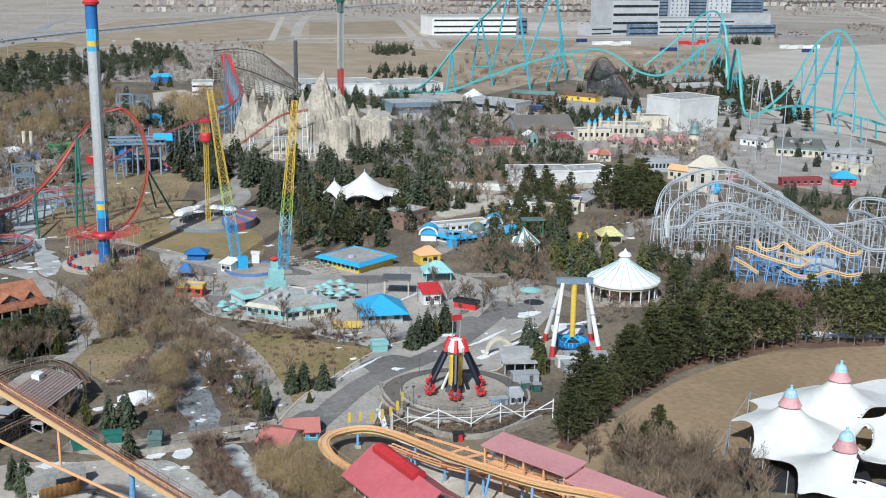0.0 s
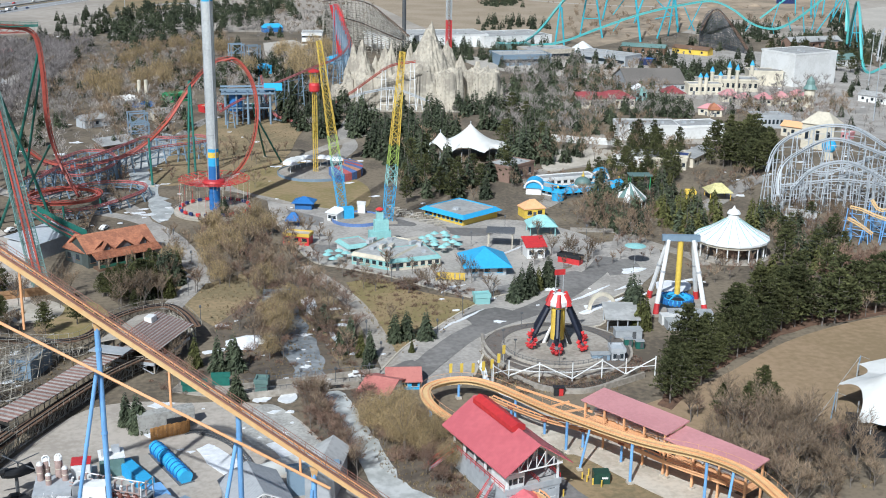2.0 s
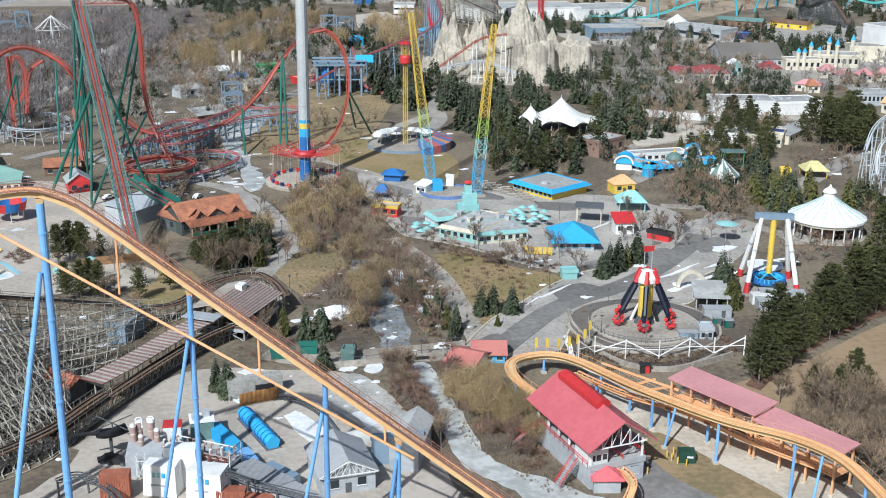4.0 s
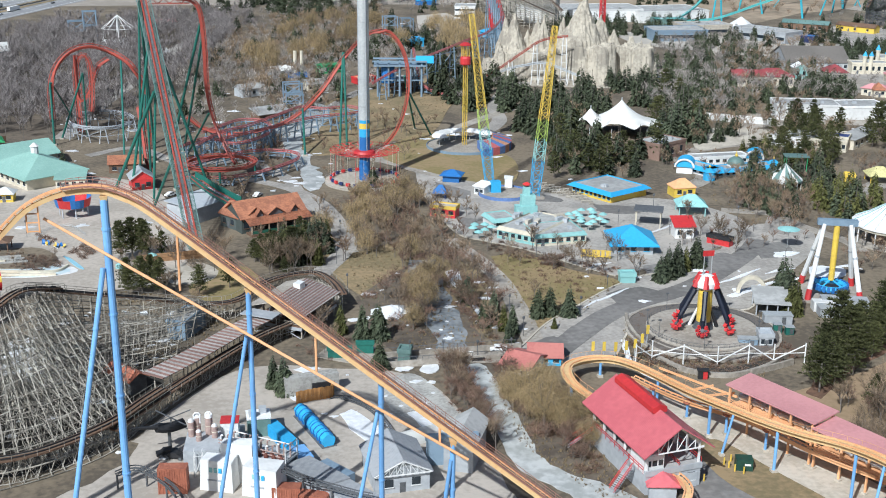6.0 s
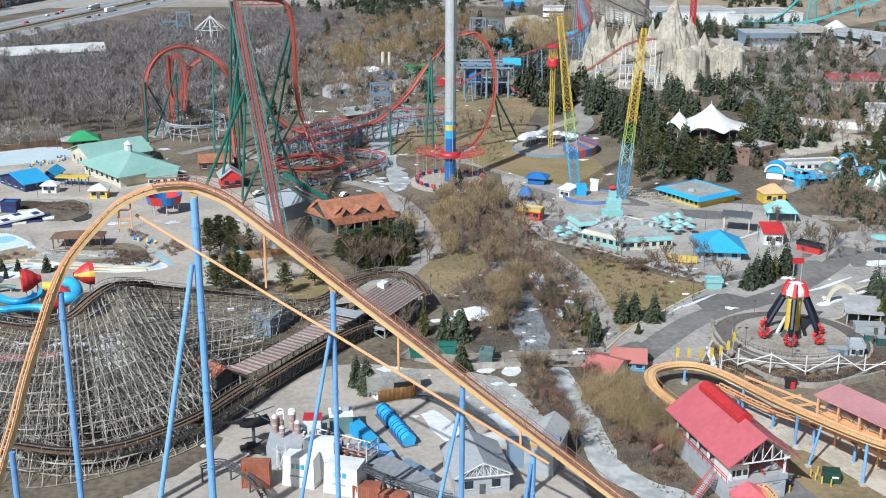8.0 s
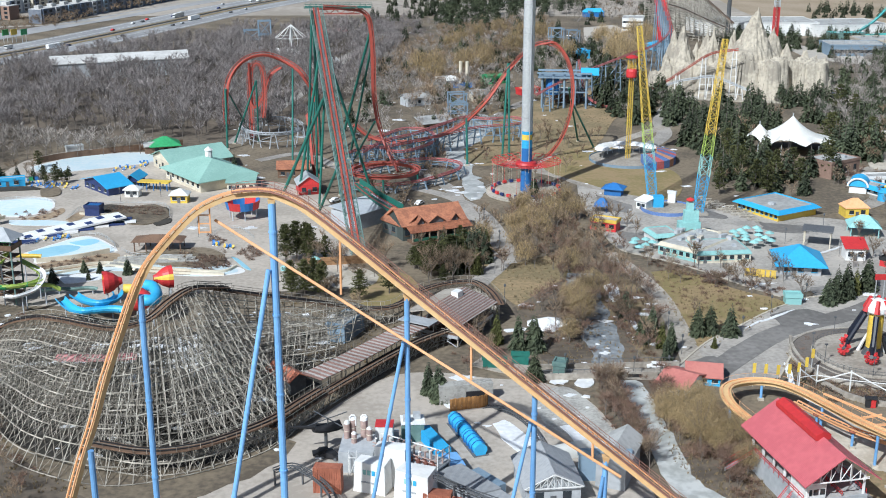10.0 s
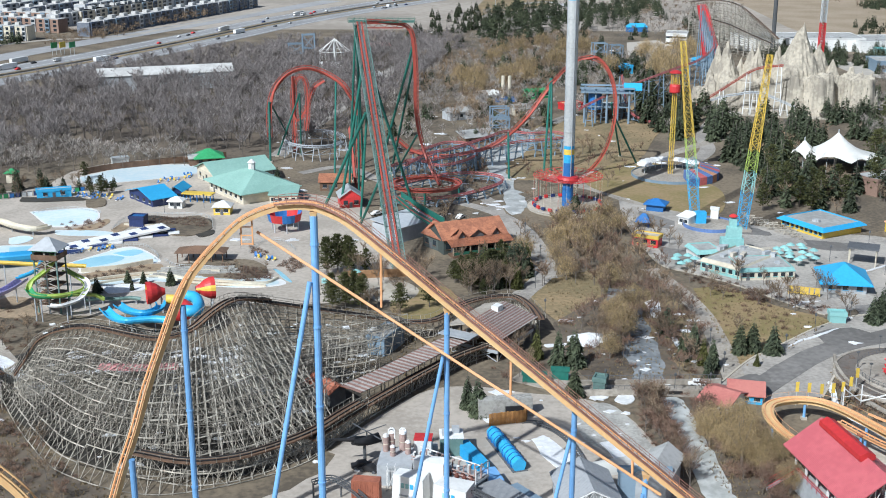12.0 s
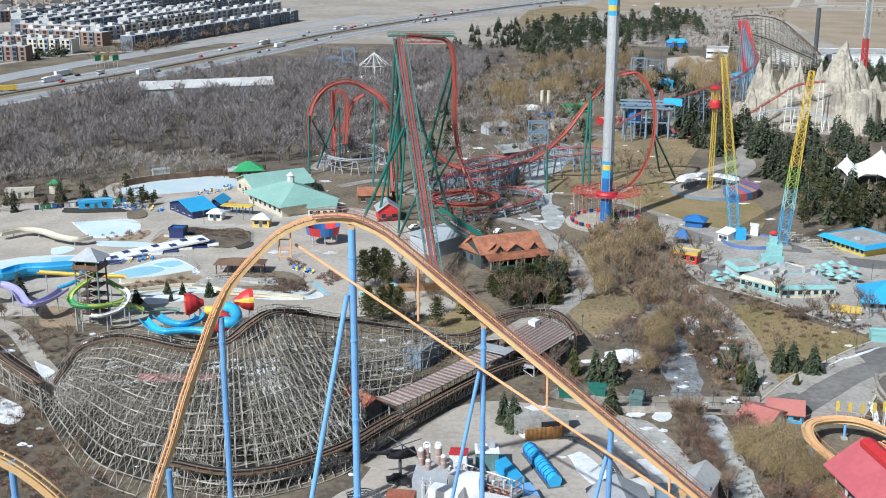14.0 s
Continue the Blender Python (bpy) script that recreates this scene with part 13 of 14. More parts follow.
single_plants_b = (((18.3, 336.6), 12, SPR),
    ((20.8, 334.4), 11, SPR),
    ((15.9, 332.2), 10, SPR),
    ((10.5, 329.4), 8, SPR),
    ((3.8, 330.0), 8, PIN),
    ((-0.2, 328.2), 7, PIN),
    ((19.8, 340.0), 11, SPR),
    ((13.4, 330.5), 7, PIN),
    ((114.4, 297.2), 11, SPR),
    ((118.1, 300.0), 12, SPR),
    ((111.6, 295.3), 9, SPR),
    ((126.2, 306.1), 11, SPR),
    ((121.7, 302.8), 9, OLI),
    ((139.6, 278.1), 14, SPR),
    ((139.2, 273.6), 13, SPR),
    ((137.5, 265.1), 12, OLI),
    ((136.4, 266.2), 10, OLI),
    ((42.7, 404.9), 10, SPR),
    ((-68.7, 440.5), 11, SPR),
    ((-139.1, 322.5), 9, SPR),
    ((-169.0, 438.7), 10, SPR),
    ((-155.8, 433.2), 9, SPR),
    ((-134.3, 431.1), 8, PIN),)
single_plants_c = (((-139.6, 433.9), 7, PIN),
    ((-102.6, 317.3), 6, SPR),
    ((-96.3, 326.8), 5, SPR),
    ((-91.4, 325.9), 5, SPR),
    ((-83.3, 325.1), 6, SPR),
    ((-93.2, 319.8), 4, SPR),
    ((55.3, 219.3), 10, WIL),
    ((57.2, 212.1), 11, WIL),
    ((52.7, 221.3), 9, WIL),
    ((58.7, 222.8), 9, WIL),)
for q, h, kind in single_plants_a + single_plants_b + single_plants_c:
    plant(kind, *q, h)
# lamp posts
LAMPS = [[(59.9, 320.4), (64.4, 301.7), (64.3, 277.0), (64.3, 261.2)], [(82.2, 273.1), (93.9, 288.2), (106.1, 297.5), (116.5, 302.9), (129.5, 313.6)], [(23.3, 376.2), (26.5, 350.1), (23.3, 323.1), (24.3, 298.9)], [(34.6, 250.0), (42.3, 248.9), (50.2, 247.9), (58.3, 248.1)], [(71.4, 334.6), (82.2, 321.0), (92.5, 308.1)], [(116.6, 350.2), (134.3, 366.9), (129.1, 336.8), (142.8, 330.7), (156.9, 348.8)], [(-69.3, 362.4), (-56.7, 409.7), (-104.4, 405.9)], [(-105.3, 423.6), (-91.6, 412.9), (-138.1, 446.5)]]
for row in LAMPS:
    for q in row:
        th = thing("lamp_post", q, 0, "slim dark lamp post with a small head", "lamp", "park lamps")
        part("pole", Shape().beam((0, 0, 0), (0, 0, 4.6), 0.08, 6), M_DGREY, th)
        part("lantern", Shape().lathe((0, 0, 4.5), [(0.2, 0), (0.34, 0.3), (0.28, 0.7), (0.05, 0.9)], 8), M_DGREY, th)
grove([(-3.4, 665.1), (19.7, 723.8), (47.4, 757.5), (56.1, 710.2), (43.5, 654.3), (17.1, 616.7)], 11, {WIL: (2, 12, 16), BARE: (1, 10, 13)}, 10, "golden willows")
grove([(131.7, 815.9), (175.2, 880.3), (173.6, 817.8), (148.1, 714.5), (120.5, 713.2)], 10, {WIL: (3, 13, 17), BARE: (1, 10, 13)}, 10, "golden willows")
grove([(89.0, 759.5), (134.8, 835.8), (118.2, 713.1), (95.6, 697.4)], 9, {WIL: (1, 12, 16), SPR: (1, 12, 16)}, 9, "golden willows")
grove([(97.7, 620.4), (132.9, 658.4), (134.0, 622.1), (121.3, 568.8), (101.4, 549.1), (93.5, 567.5)], 24, {SPR: (4, 12, 18), BARE: (1, 9, 12)}, 5)
grove([(-31.3, 706.1), (-1.6, 755.3), (1.0, 615.9), (-10.5, 582.7), (-26.2, 592.5)], 34, {BARE: (1, 9, 14)}, 6)
grove([(1.0, 615.9), (40.6, 641.6), (53.4, 618.4), (46.2, 575.2), (21.4, 564.2), (2.9, 568.2)], 26, {BARE: (3, 8, 12), SPR: (1, 9, 13)}, 7)
grove([(-16.1, 427.7), (-1.6, 406.3), (5.0, 386.6), (-3.9, 376.8), (-14.8, 395.4)], 16, {BARE: (3, 6, 9), RED: (1, 5, 8)}, 5)
grove([(44.0, 430.4), (53.5, 414.1), (60.9, 389.1), (54.8, 381.8), (45.0, 398.2)], 8, {BARE: (1, 6, 9)}, 5)
grove([(-0.5, 326.9), (5.4, 333.2), (14.2, 334.7), (22.4, 336.3), (22.5, 326.9), (14.0, 316.6), (4.9, 313.3), (0.8, 317.9)], 14, {PIN: (3, 5, 7), BARE: (3, 5, 8), SPR: (1, 6, 8)}, 4)
grove([(18.7, 343.3), (26.2, 381.2), (36.9, 395.9), (49.8, 389.3), (53.3, 344.9), (45.8, 313.3), (33.1, 312.7), (22.6, 322.1)], 36, {BARE: (3, 7, 11), RED: (3, 6, 9), WIL: (1, 7, 9)}, 4)
grove([(-119.7, 225.4), (-106.3, 228.8), (-93.4, 221.1), (-78.1, 204.3), (-69.6, 191.5), (-94.1, 184.3)], 26, {BARE: (2, 3, 6), RED: (3, 2, 5), SHR: (3, 1.5, 3)}, 3.5)
grove([(63.0, 224.7), (68.6, 209.4), (62.4, 193.5), (59.2, 194.2), (57.6, 209.3)], 12, {RED: (2, 3, 5), SHR: (3, 1.5, 2.5)}, 3)
grove([(93.7, 270.5), (91.6, 255.1), (94.7, 243.4), (105.3, 237.5), (117.9, 240.0), (116.3, 237.8), (102.4, 234.1), (91.6, 238.9), (88.3, 252.0)], 34, {SHR: (1, 1.0, 2.0)}, 2.0)
grove([(-66.4, 364.4), (-59.4, 356.9), (-58.9, 353.6), (-64.6, 357.4)], 9, {SHR: (1, 1.2, 1.8)}, 1.6)
grove([(-72.1, 345.3), (-56.7, 337.7), (-55.8, 331.6), (-70.4, 336.0)], 18, {SHR: (2, 1.5, 2.2), BARE: (1, 4, 5)}, 2)
grove([(-195.3, 443.9), (-149.6, 459.2), (-140.4, 433.9), (-185.4, 420.0)], 18, {BARE: (3, 5, 8), SPR: (1, 5, 8)}, 6)
grove([(36.1, 352.6), (65.4, 382.4), (76.8, 364.5), (64.0, 337.2), (42.6, 327.7)], 20, {BARE: (1, 8, 12), RED: (1, 6, 9)}, 5)


grove([(-0.1, 332.3), (23.9, 343.8), (22.8, 324.2), (14.1, 320.9), (1.1, 320.2)], 16, {PIN: (3, 8, 11), OLI: (2, 8, 11), SPR: (1, 9, 12)}, 3.2)
grove([(2.8, 325.1), (16.1, 326.9), (15.7, 319.8), (2.7, 317.1)], 10, {BARE: (1, 7, 9)}, 3)
grove([(36.0, 293.2), (42.3, 295.4), (42.3, 273.2), (38.0, 267.6), (34.5, 273.1)], 9, {BARE: (2, 6, 8), WIL: (1, 6, 8)}, 3)
grove([(48.9, 289.1), (52.9, 291.3), (53.3, 267.7), (49.2, 264.1)], 12, {RED: (3, 3, 5), BARE: (1, 4, 6)}, 2.4)
grove([(-172.5, 432.2), (-147.6, 438.8), (-133.2, 446.3), (-128.2, 428.4), (-165.2, 421.1)], 16, {SPR: (2, 4, 6), PIN: (1, 4, 6), BARE: (3, 4, 6)}, 3)
grove([(-110.3, 398.7), (-106.4, 400.6), (-97.9, 397.7), (-87.1, 396.6), (-86.0, 391.4), (-91.2, 388.5), (-101.0, 391.2), (-107.4, 393.5)], 46, {SHR: (1, 0.8, 1.5)}, 1.2)
grove([(166.2, 401.4), (188.7, 394.7), (206.2, 385.8), (188.9, 354.1), (170.4, 353.7), (164.5, 377.6)], 24, {BARE: (4, 5, 7), RED: (3, 4, 6), SPR: (2, 8, 11)}, 3.6)
grove([(203.9, 379.4), (227.1, 379.5), (212.0, 350.2), (193.5, 352.7)], 12, {SPR: (2, 8, 12), OLI: (2, 8, 11), BARE: (2, 5, 7)}, 3.6)
grove([(187.6, 322.8), (198.4, 315.4), (190.1, 301.6), (179.9, 304.8)], 8, {BARE: (2, 4, 6), RED: (2, 3, 5)}, 3)
# brush and small trees between the paths
grove([(28.4, 508.7), (76.0, 530.6), (90.8, 496.5), (72.5, 446.7), (54.0, 441.0), (26.6, 420.3)], 40, {BARE: (3, 6, 10), RED: (2, 5, 8)}, 6)
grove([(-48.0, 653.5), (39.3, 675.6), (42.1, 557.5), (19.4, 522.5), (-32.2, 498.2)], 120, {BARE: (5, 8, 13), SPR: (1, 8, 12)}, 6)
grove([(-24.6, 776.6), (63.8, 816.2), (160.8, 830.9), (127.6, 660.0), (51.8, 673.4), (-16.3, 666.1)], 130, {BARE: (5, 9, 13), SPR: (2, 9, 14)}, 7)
grove([(-18.4, 484.9), (19.4, 522.5), (12.6, 423.2), (-9.3, 427.7)], 40, {BARE: (4, 6, 9), RED: (2, 5, 7)}, 5)
grove([(35.0, 348.3), (49.5, 351.3), (60.2, 331.3), (58.3, 320.8), (45.4, 323.6), (33.2, 331.6)], 14, {BARE: (2, 6, 9), RED: (2, 5, 8)}, 4)
grove([(20.1, 383.7), (34.8, 380.6), (39.1, 353.5), (32.1, 337.3), (23.9, 339.1), (20.2, 357.5)], 16, {BARE: (3, 6, 9), RED: (2, 5, 8)}, 4)
grove([(88.3, 331.0), (100.4, 311.6), (108.5, 304.6), (102.9, 298.2), (88.6, 306.4)], 10, {BARE: (1, 5, 7), SHR: (2, 1.5, 2.5)}, 4)
grove([(165.7, 383.4), (185.4, 387.6), (196.4, 373.0), (187.8, 355.6), (167.8, 349.1), (160.2, 365.1)], 20, {BARE: (3, 6, 9), RED: (3, 5, 8)}, 4.5)
grove([(159.4, 344.0), (177.6, 343.6), (172.4, 325.0), (156.6, 316.3), (152.2, 323.2)], 10, {BARE: (2, 5, 7), RED: (2, 4, 6)}, 5)
grove([(173.9, 312.6), (197.8, 313.5), (192.0, 297.3), (170.0, 291.3)], 14, {BARE: (2, 6, 9), RED: (2, 5, 8)}, 5)
grove([(41.8, 247.7), (45.8, 244.7), (45.6, 222.0), (46.8, 203.2), (45.5, 201.6), (43.6, 214.9), (41.2, 232.2)], 30, {RED: (3, 4, 7), BARE: (2, 5, 8)}, 3)
grove([(61.3, 228.1), (67.0, 220.9), (67.8, 207.0), (63.4, 200.4), (59.2, 206.4)], 10, {WIL: (1, 6, 8), RED: (2, 4, 6)}, 4)
grove([(123.0, 186.7), (133.3, 186.8), (135.2, 176.7), (126.3, 163.4), (119.6, 169.1)], 20, {BARE: (3, 5, 9), RED: (1, 4, 7)}, 3.6)
grove([(-45.6, 358.3), (-35.3, 365.1), (-19.3, 341.6), (-18.1, 320.2), (-27.0, 310.0), (-37.6, 319.3)], 10, {BARE: (2, 5, 8), PIN: (1, 7, 9)}, 5)
grove([(-139.4, 286.8), (-123.1, 291.9), (-112.5, 279.7), (-115.3, 271.6), (-129.5, 271.0)], 10, {BARE: (2, 4, 6), SHR: (2, 1.5, 2.5)}, 4)

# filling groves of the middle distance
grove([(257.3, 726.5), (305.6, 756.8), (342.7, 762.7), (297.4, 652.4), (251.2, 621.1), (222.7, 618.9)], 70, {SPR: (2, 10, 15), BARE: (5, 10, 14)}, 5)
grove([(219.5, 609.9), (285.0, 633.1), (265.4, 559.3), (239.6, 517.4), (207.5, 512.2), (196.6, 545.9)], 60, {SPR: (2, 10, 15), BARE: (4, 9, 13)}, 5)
grove([(298.8, 664.0), (328.1, 644.0), (316.0, 620.0), (283.9, 622.5)], 14, {SPR: (2, 8, 12), BARE: (2, 8, 12)}, 6)
grove([(345.2, 590.3), (405.9, 588.1), (395.7, 539.8), (350.7, 516.7), (324.4, 542.0)], 40, {BARE: (5, 8, 12), RED: (1, 7, 10)}, 6)
grove([(366.5, 529.7), (386.1, 506.2), (349.8, 461.7), (333.9, 481.4)], 16, {BARE: (3, 7, 10), SPR: (1, 8, 11)}, 7)
grove([(238.1, 361.5), (270.5, 364.5), (260.4, 317.5), (234.2, 330.0)], 24, {BARE: (3, 6, 9), RED: (2, 5, 8)}, 5)
grove([(337.2, 444.5), (401.0, 453.5), (399.6, 425.3), (376.8, 400.0), (331.4, 408.2)], 20, {SPR: (2, 7, 10), BARE: (3, 6, 10)}, 8)
grove([(202.4, 499.6), (225.6, 499.5), (209.9, 458.3), (191.1, 458.2)], 14, {BARE: (3, 8, 11), SPR: (1, 9, 12)}, 5)
grove([(160.0, 450.8), (173.8, 440.9), (189.7, 430.4), (175.8, 409.4), (158.9, 414.8), (154.8, 436.2)], 16, {BARE: (3, 5, 8), RED: (2, 4, 7), SHR: (2, 1.5, 2.5)}, 5)
grove([(117.3, 458.8), (132.3, 465.1), (141.1, 445.9), (134.5, 417.9), (117.7, 414.1), (111.0, 430.3)], 22, {SPR: (3, 9, 13), PIN: (2, 9, 12), BARE: (2, 7, 10)}, 4)
grove([(11.1, 571.8), (28.4, 611.9), (44.2, 576.2), (36.3, 512.5), (21.6, 494.5), (8.4, 488.1)], 24, {BARE: (3, 7, 11), RED: (1, 5, 8)}, 6)
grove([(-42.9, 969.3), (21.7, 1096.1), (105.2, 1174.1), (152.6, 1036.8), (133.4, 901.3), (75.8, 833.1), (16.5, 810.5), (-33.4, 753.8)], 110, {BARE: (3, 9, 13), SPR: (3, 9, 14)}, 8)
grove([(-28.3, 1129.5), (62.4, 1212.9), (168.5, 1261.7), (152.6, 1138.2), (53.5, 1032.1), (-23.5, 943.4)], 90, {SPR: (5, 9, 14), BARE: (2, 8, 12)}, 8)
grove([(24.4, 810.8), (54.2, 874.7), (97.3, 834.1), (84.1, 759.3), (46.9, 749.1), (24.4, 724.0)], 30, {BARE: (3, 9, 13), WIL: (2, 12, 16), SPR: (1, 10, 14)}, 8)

# dark conifers round the mountain's foot, the tent and the mast rides
grove([(120.9, 576.4), (142.5, 622.4), (169.9, 596.1), (212.2, 608.1), (202.4, 560.5), (180.5, 509.0), (165.0, 504.2), (156.5, 520.6), (142.8, 501.8), (138.8, 525.9), (121.1, 508.5), (117.3, 525.6)], 38, {SPR: (5, 11, 17), BARE: (1, 8, 11)}, 3.6)
grove([(131.2, 505.3), (141.5, 497.0), (152.8, 466.7), (170.1, 468.3), (158.4, 424.8), (137.0, 411.5), (131.0, 428.7), (115.7, 414.7), (109.7, 416.7)], 17, {SPR: (3, 9, 15), PIN: (3, 9, 13), BARE: (2, 7, 10)}, 3.8)
grove([(208.9, 584.7), (224.7, 571.2), (194.0, 482.1), (175.9, 466.5), (177.5, 500.4)], 18, {SPR: (2, 13, 18), PIN: (2, 12, 15)}, 4)
grove([(103.5, 589.7), (120.1, 610.6), (110.7, 541.6), (97.6, 515.7), (93.5, 526.1)], 11, {SPR: (1, 11, 16)}, 4)
grove([(228.2, 649.0), (267.1, 660.8), (301.3, 660.9), (265.4, 559.3), (229.9, 552.4), (207.4, 585.1)], 60, {SPR: (2, 9, 14), BARE: (4, 9, 13)}, 5)
grove([(105.5, 705.4), (119.7, 720.1), (101.7, 590.3), (90.2, 580.8)], 9, {SPR: (1, 13, 17)}, 5)
grove([(217.1, 843.4), (232.0, 875.2), (290.6, 808.3), (270.2, 751.2), (252.2, 770.6), (214.9, 811.0)], 20, {SPR: (1, 9, 13)}, 7)
grove([(171.2, 387.7), (185.1, 387.7), (187.8, 366.9), (173.3, 335.7), (165.4, 345.5), (160.6, 358.3)], 34, {BARE: (4, 7, 11), RED: (1, 6, 9)}, 4)
grove([(196.6, 375.1), (213.9, 382.9), (205.7, 359.3), (187.2, 341.9)], 12, {OLI: (2, 9, 12), SPR: (2, 9, 13)}, 4)
grove([(283.9, 591.5), (325.8, 595.8), (303.6, 548.1), (263.9, 545.7)], 26, {SPR: (3, 8, 12), BARE: (1, 8, 11)}, 5)
grove([(286.6, 488.2), (309.3, 488.8), (283.6, 437.8), (261.2, 424.5), (263.0, 447.9)], 16, {PIN: (1, 12, 15)}, 4)
grove([(230.2, 484.2), (279.6, 476.0), (260.4, 442.5), (215.8, 450.4)], 24, {PIN: (2, 8, 11), BARE: (2, 8, 11), SPR: (1, 8, 11)}, 5)
grove([(369.0, 725.5), (431.3, 724.4), (395.3, 662.9), (342.9, 669.4)], 24, {SPR: (1, 9, 13)}, 6)
grove([(456.2, 766.8), (571.4, 833.6), (545.0, 727.5), (493.5, 663.9), (483.9, 710.8), (416.6, 684.3)], 46, {PIN: (2, 9, 13), SPR: (3, 9, 14)}, 7)
grove([(625.1, 821.0), (636.0, 797.7), (505.1, 607.5), (482.5, 601.4)], 22, {PIN: (1, 10, 14), SPR: (1, 10, 14)}, 7)
grove([(420.9, 848.9), (526.8, 887.3), (478.8, 796.8), (385.7, 767.8)], 26, {BARE: (3, 7, 10), SPR: (1, 8, 12)}, 8)
grove([(120.9, 1071.3), (249.6, 1155.0), (211.5, 959.3), (128.1, 918.7)], 110, {BARE: (4, 8, 13), SPR: (1, 9, 13)}, 8)
grove([(23.4, 943.7), (88.9, 987.3), (74.7, 802.2), (36.2, 747.6), (16.7, 741.2)], 110, {BARE: (4, 8, 13), SPR: (1, 10, 15)}, 7)
grove([(196.2, 439.3), (217.1, 456.1), (233.2, 441.4), (225.6, 419.0), (201.1, 406.1), (192.3, 419.1)], 16, {OLI: (1, 6, 9), PIN: (2, 7, 10), BARE: (2, 6, 9)}, 4.5)
grove([(227.4, 352.2), (258.1, 350.6), (241.5, 323.8), (209.5, 320.0)], 22, {RED: (2, 6, 9), BARE: (2, 7, 10), SPR: (1, 7, 10)}, 4.5)

grove([(22.5, 728.2), (61.9, 740.7), (88.1, 710.2), (73.5, 598.6), (42.9, 591.7), (20.5, 614.3)], 50, {BARE: (4, 8, 12), SPR: (1, 9, 13)}, 6)
grove([(74.7, 802.2), (139.8, 814.6), (128.3, 710.7), (94.4, 708.4), (71.2, 703.7)], 40, {BARE: (3, 8, 12), SPR: (2, 10, 14)}, 6)
grove([(386.0, 640.1), (454.4, 647.0), (407.3, 572.7), (351.8, 576.0)], 34, {BARE: (1, 9, 13)}, 6)
grove([(478.0, 668.0), (490.4, 611.5), (467.3, 500.2), (430.9, 459.9), (427.2, 530.7), (429.4, 592.7)], 34, {BARE: (4, 6, 10), SPR: (2, 7, 11)}, 9)

grove([(207.7, 294.3), (223.4, 298.5), (244.4, 291.3), (238.2, 280.8), (214.3, 280.0), (202.8, 284.0)], 30, {RED: (1, 8, 12)}, 3.2)
for poly in ([(94.8, 270.0), (98.5, 270.3), (97.3, 258.3), (101.5, 247.6), (111.5, 243.1), (116.6, 244.4), (113.4, 240.8), (104.5, 240.6), (95.1, 246.3), (92.5, 255.3)], [(91.5, 242.2), (97.4, 237.2), (106.4, 234.8), (120.1, 239.0), (120.2, 236.1), (106.7, 232.0), (96.4, 234.7)], [(119.1, 246.7), (127.6, 248.4), (126.2, 239.2), (116.7, 238.1)]):
    grove(poly, 34, {SHR: (1, 0.9, 1.7)}, 1.2)
# brush on the banks, planted mounds of the water park
grove([(58.4, 232.3), (62.3, 224.6), (63.8, 209.8), (64.2, 193.2), (59.9, 191.5), (58.0, 205.4), (56.4, 218.4)], 46, {SHR: (3, 1.5, 3), RED: (1, 3, 5)}, 1.8)
grove([(52.4, 247.1), (57.4, 244.9), (54.9, 218.7), (52.0, 214.0), (51.7, 230.6)], 22, {SHR: (3, 1.5, 3), RED: (2, 3, 6)}, 2.2)
for poly, n in (([(-107.5, 398.5), (-98.6, 400.4), (-86.4, 394.4), (-84.8, 386.7), (-96.1, 389.1), (-105.1, 392.2)], 30), ([(-69.5, 332.6), (-66.2, 342.1), (-58.6, 340.9), (-55.0, 331.5), (-60.8, 327.5)], 44), ([(-53.8, 342.9), (-51.1, 350.8), (-46.8, 343.4), (-49.3, 336.7)], 20), ([(-112.8, 335.5), (-103.3, 337.9), (-93.7, 343.2), (-92.1, 339.6), (-101.1, 332.5), (-109.6, 329.5)], 16), ([(-137.7, 389.5), (-125.5, 399.0), (-119.5, 395.9), (-121.4, 385.1), (-133.6, 382.0)], 16),
                ([(-116.5, 253.4), (-96.3, 232.2), (-78.3, 211.5), (-66.9, 200.2), (-86.6, 197.1), (-110.0, 220.4)], 60), ([(26.2, 327.7), (57.4, 315.7), (54.6, 255.9), (29.0, 269.0)], 60), ([(92.8, 258.6), (115.8, 235.2), (112.4, 230.8), (89.9, 234.2), (86.7, 245.2)], 30)):
    grove(poly, n, {SHR: (1, 1.0, 2.2)}, 1.5)


def tuft_mesh(seed):
    rng = random.Random(seed)
    s = Shape()
    for k in range(9):
        a = rng.uniform(0, 6.28)
        d = Vector((math.cos(a), math.sin(a), 0))
        p = d * rng.uniform(0.5, 4.0)
        q = Vector((-d.y, d.x, 0)) * rng.uniform(0.5, 1.2)
        s.add([p - q, p + q, p + d * rng.uniform(-2, 3) + Vector((0, 0, rng.uniform(3, 9)))], [(0, 1, 2)])
    return s.mesh("tuft")


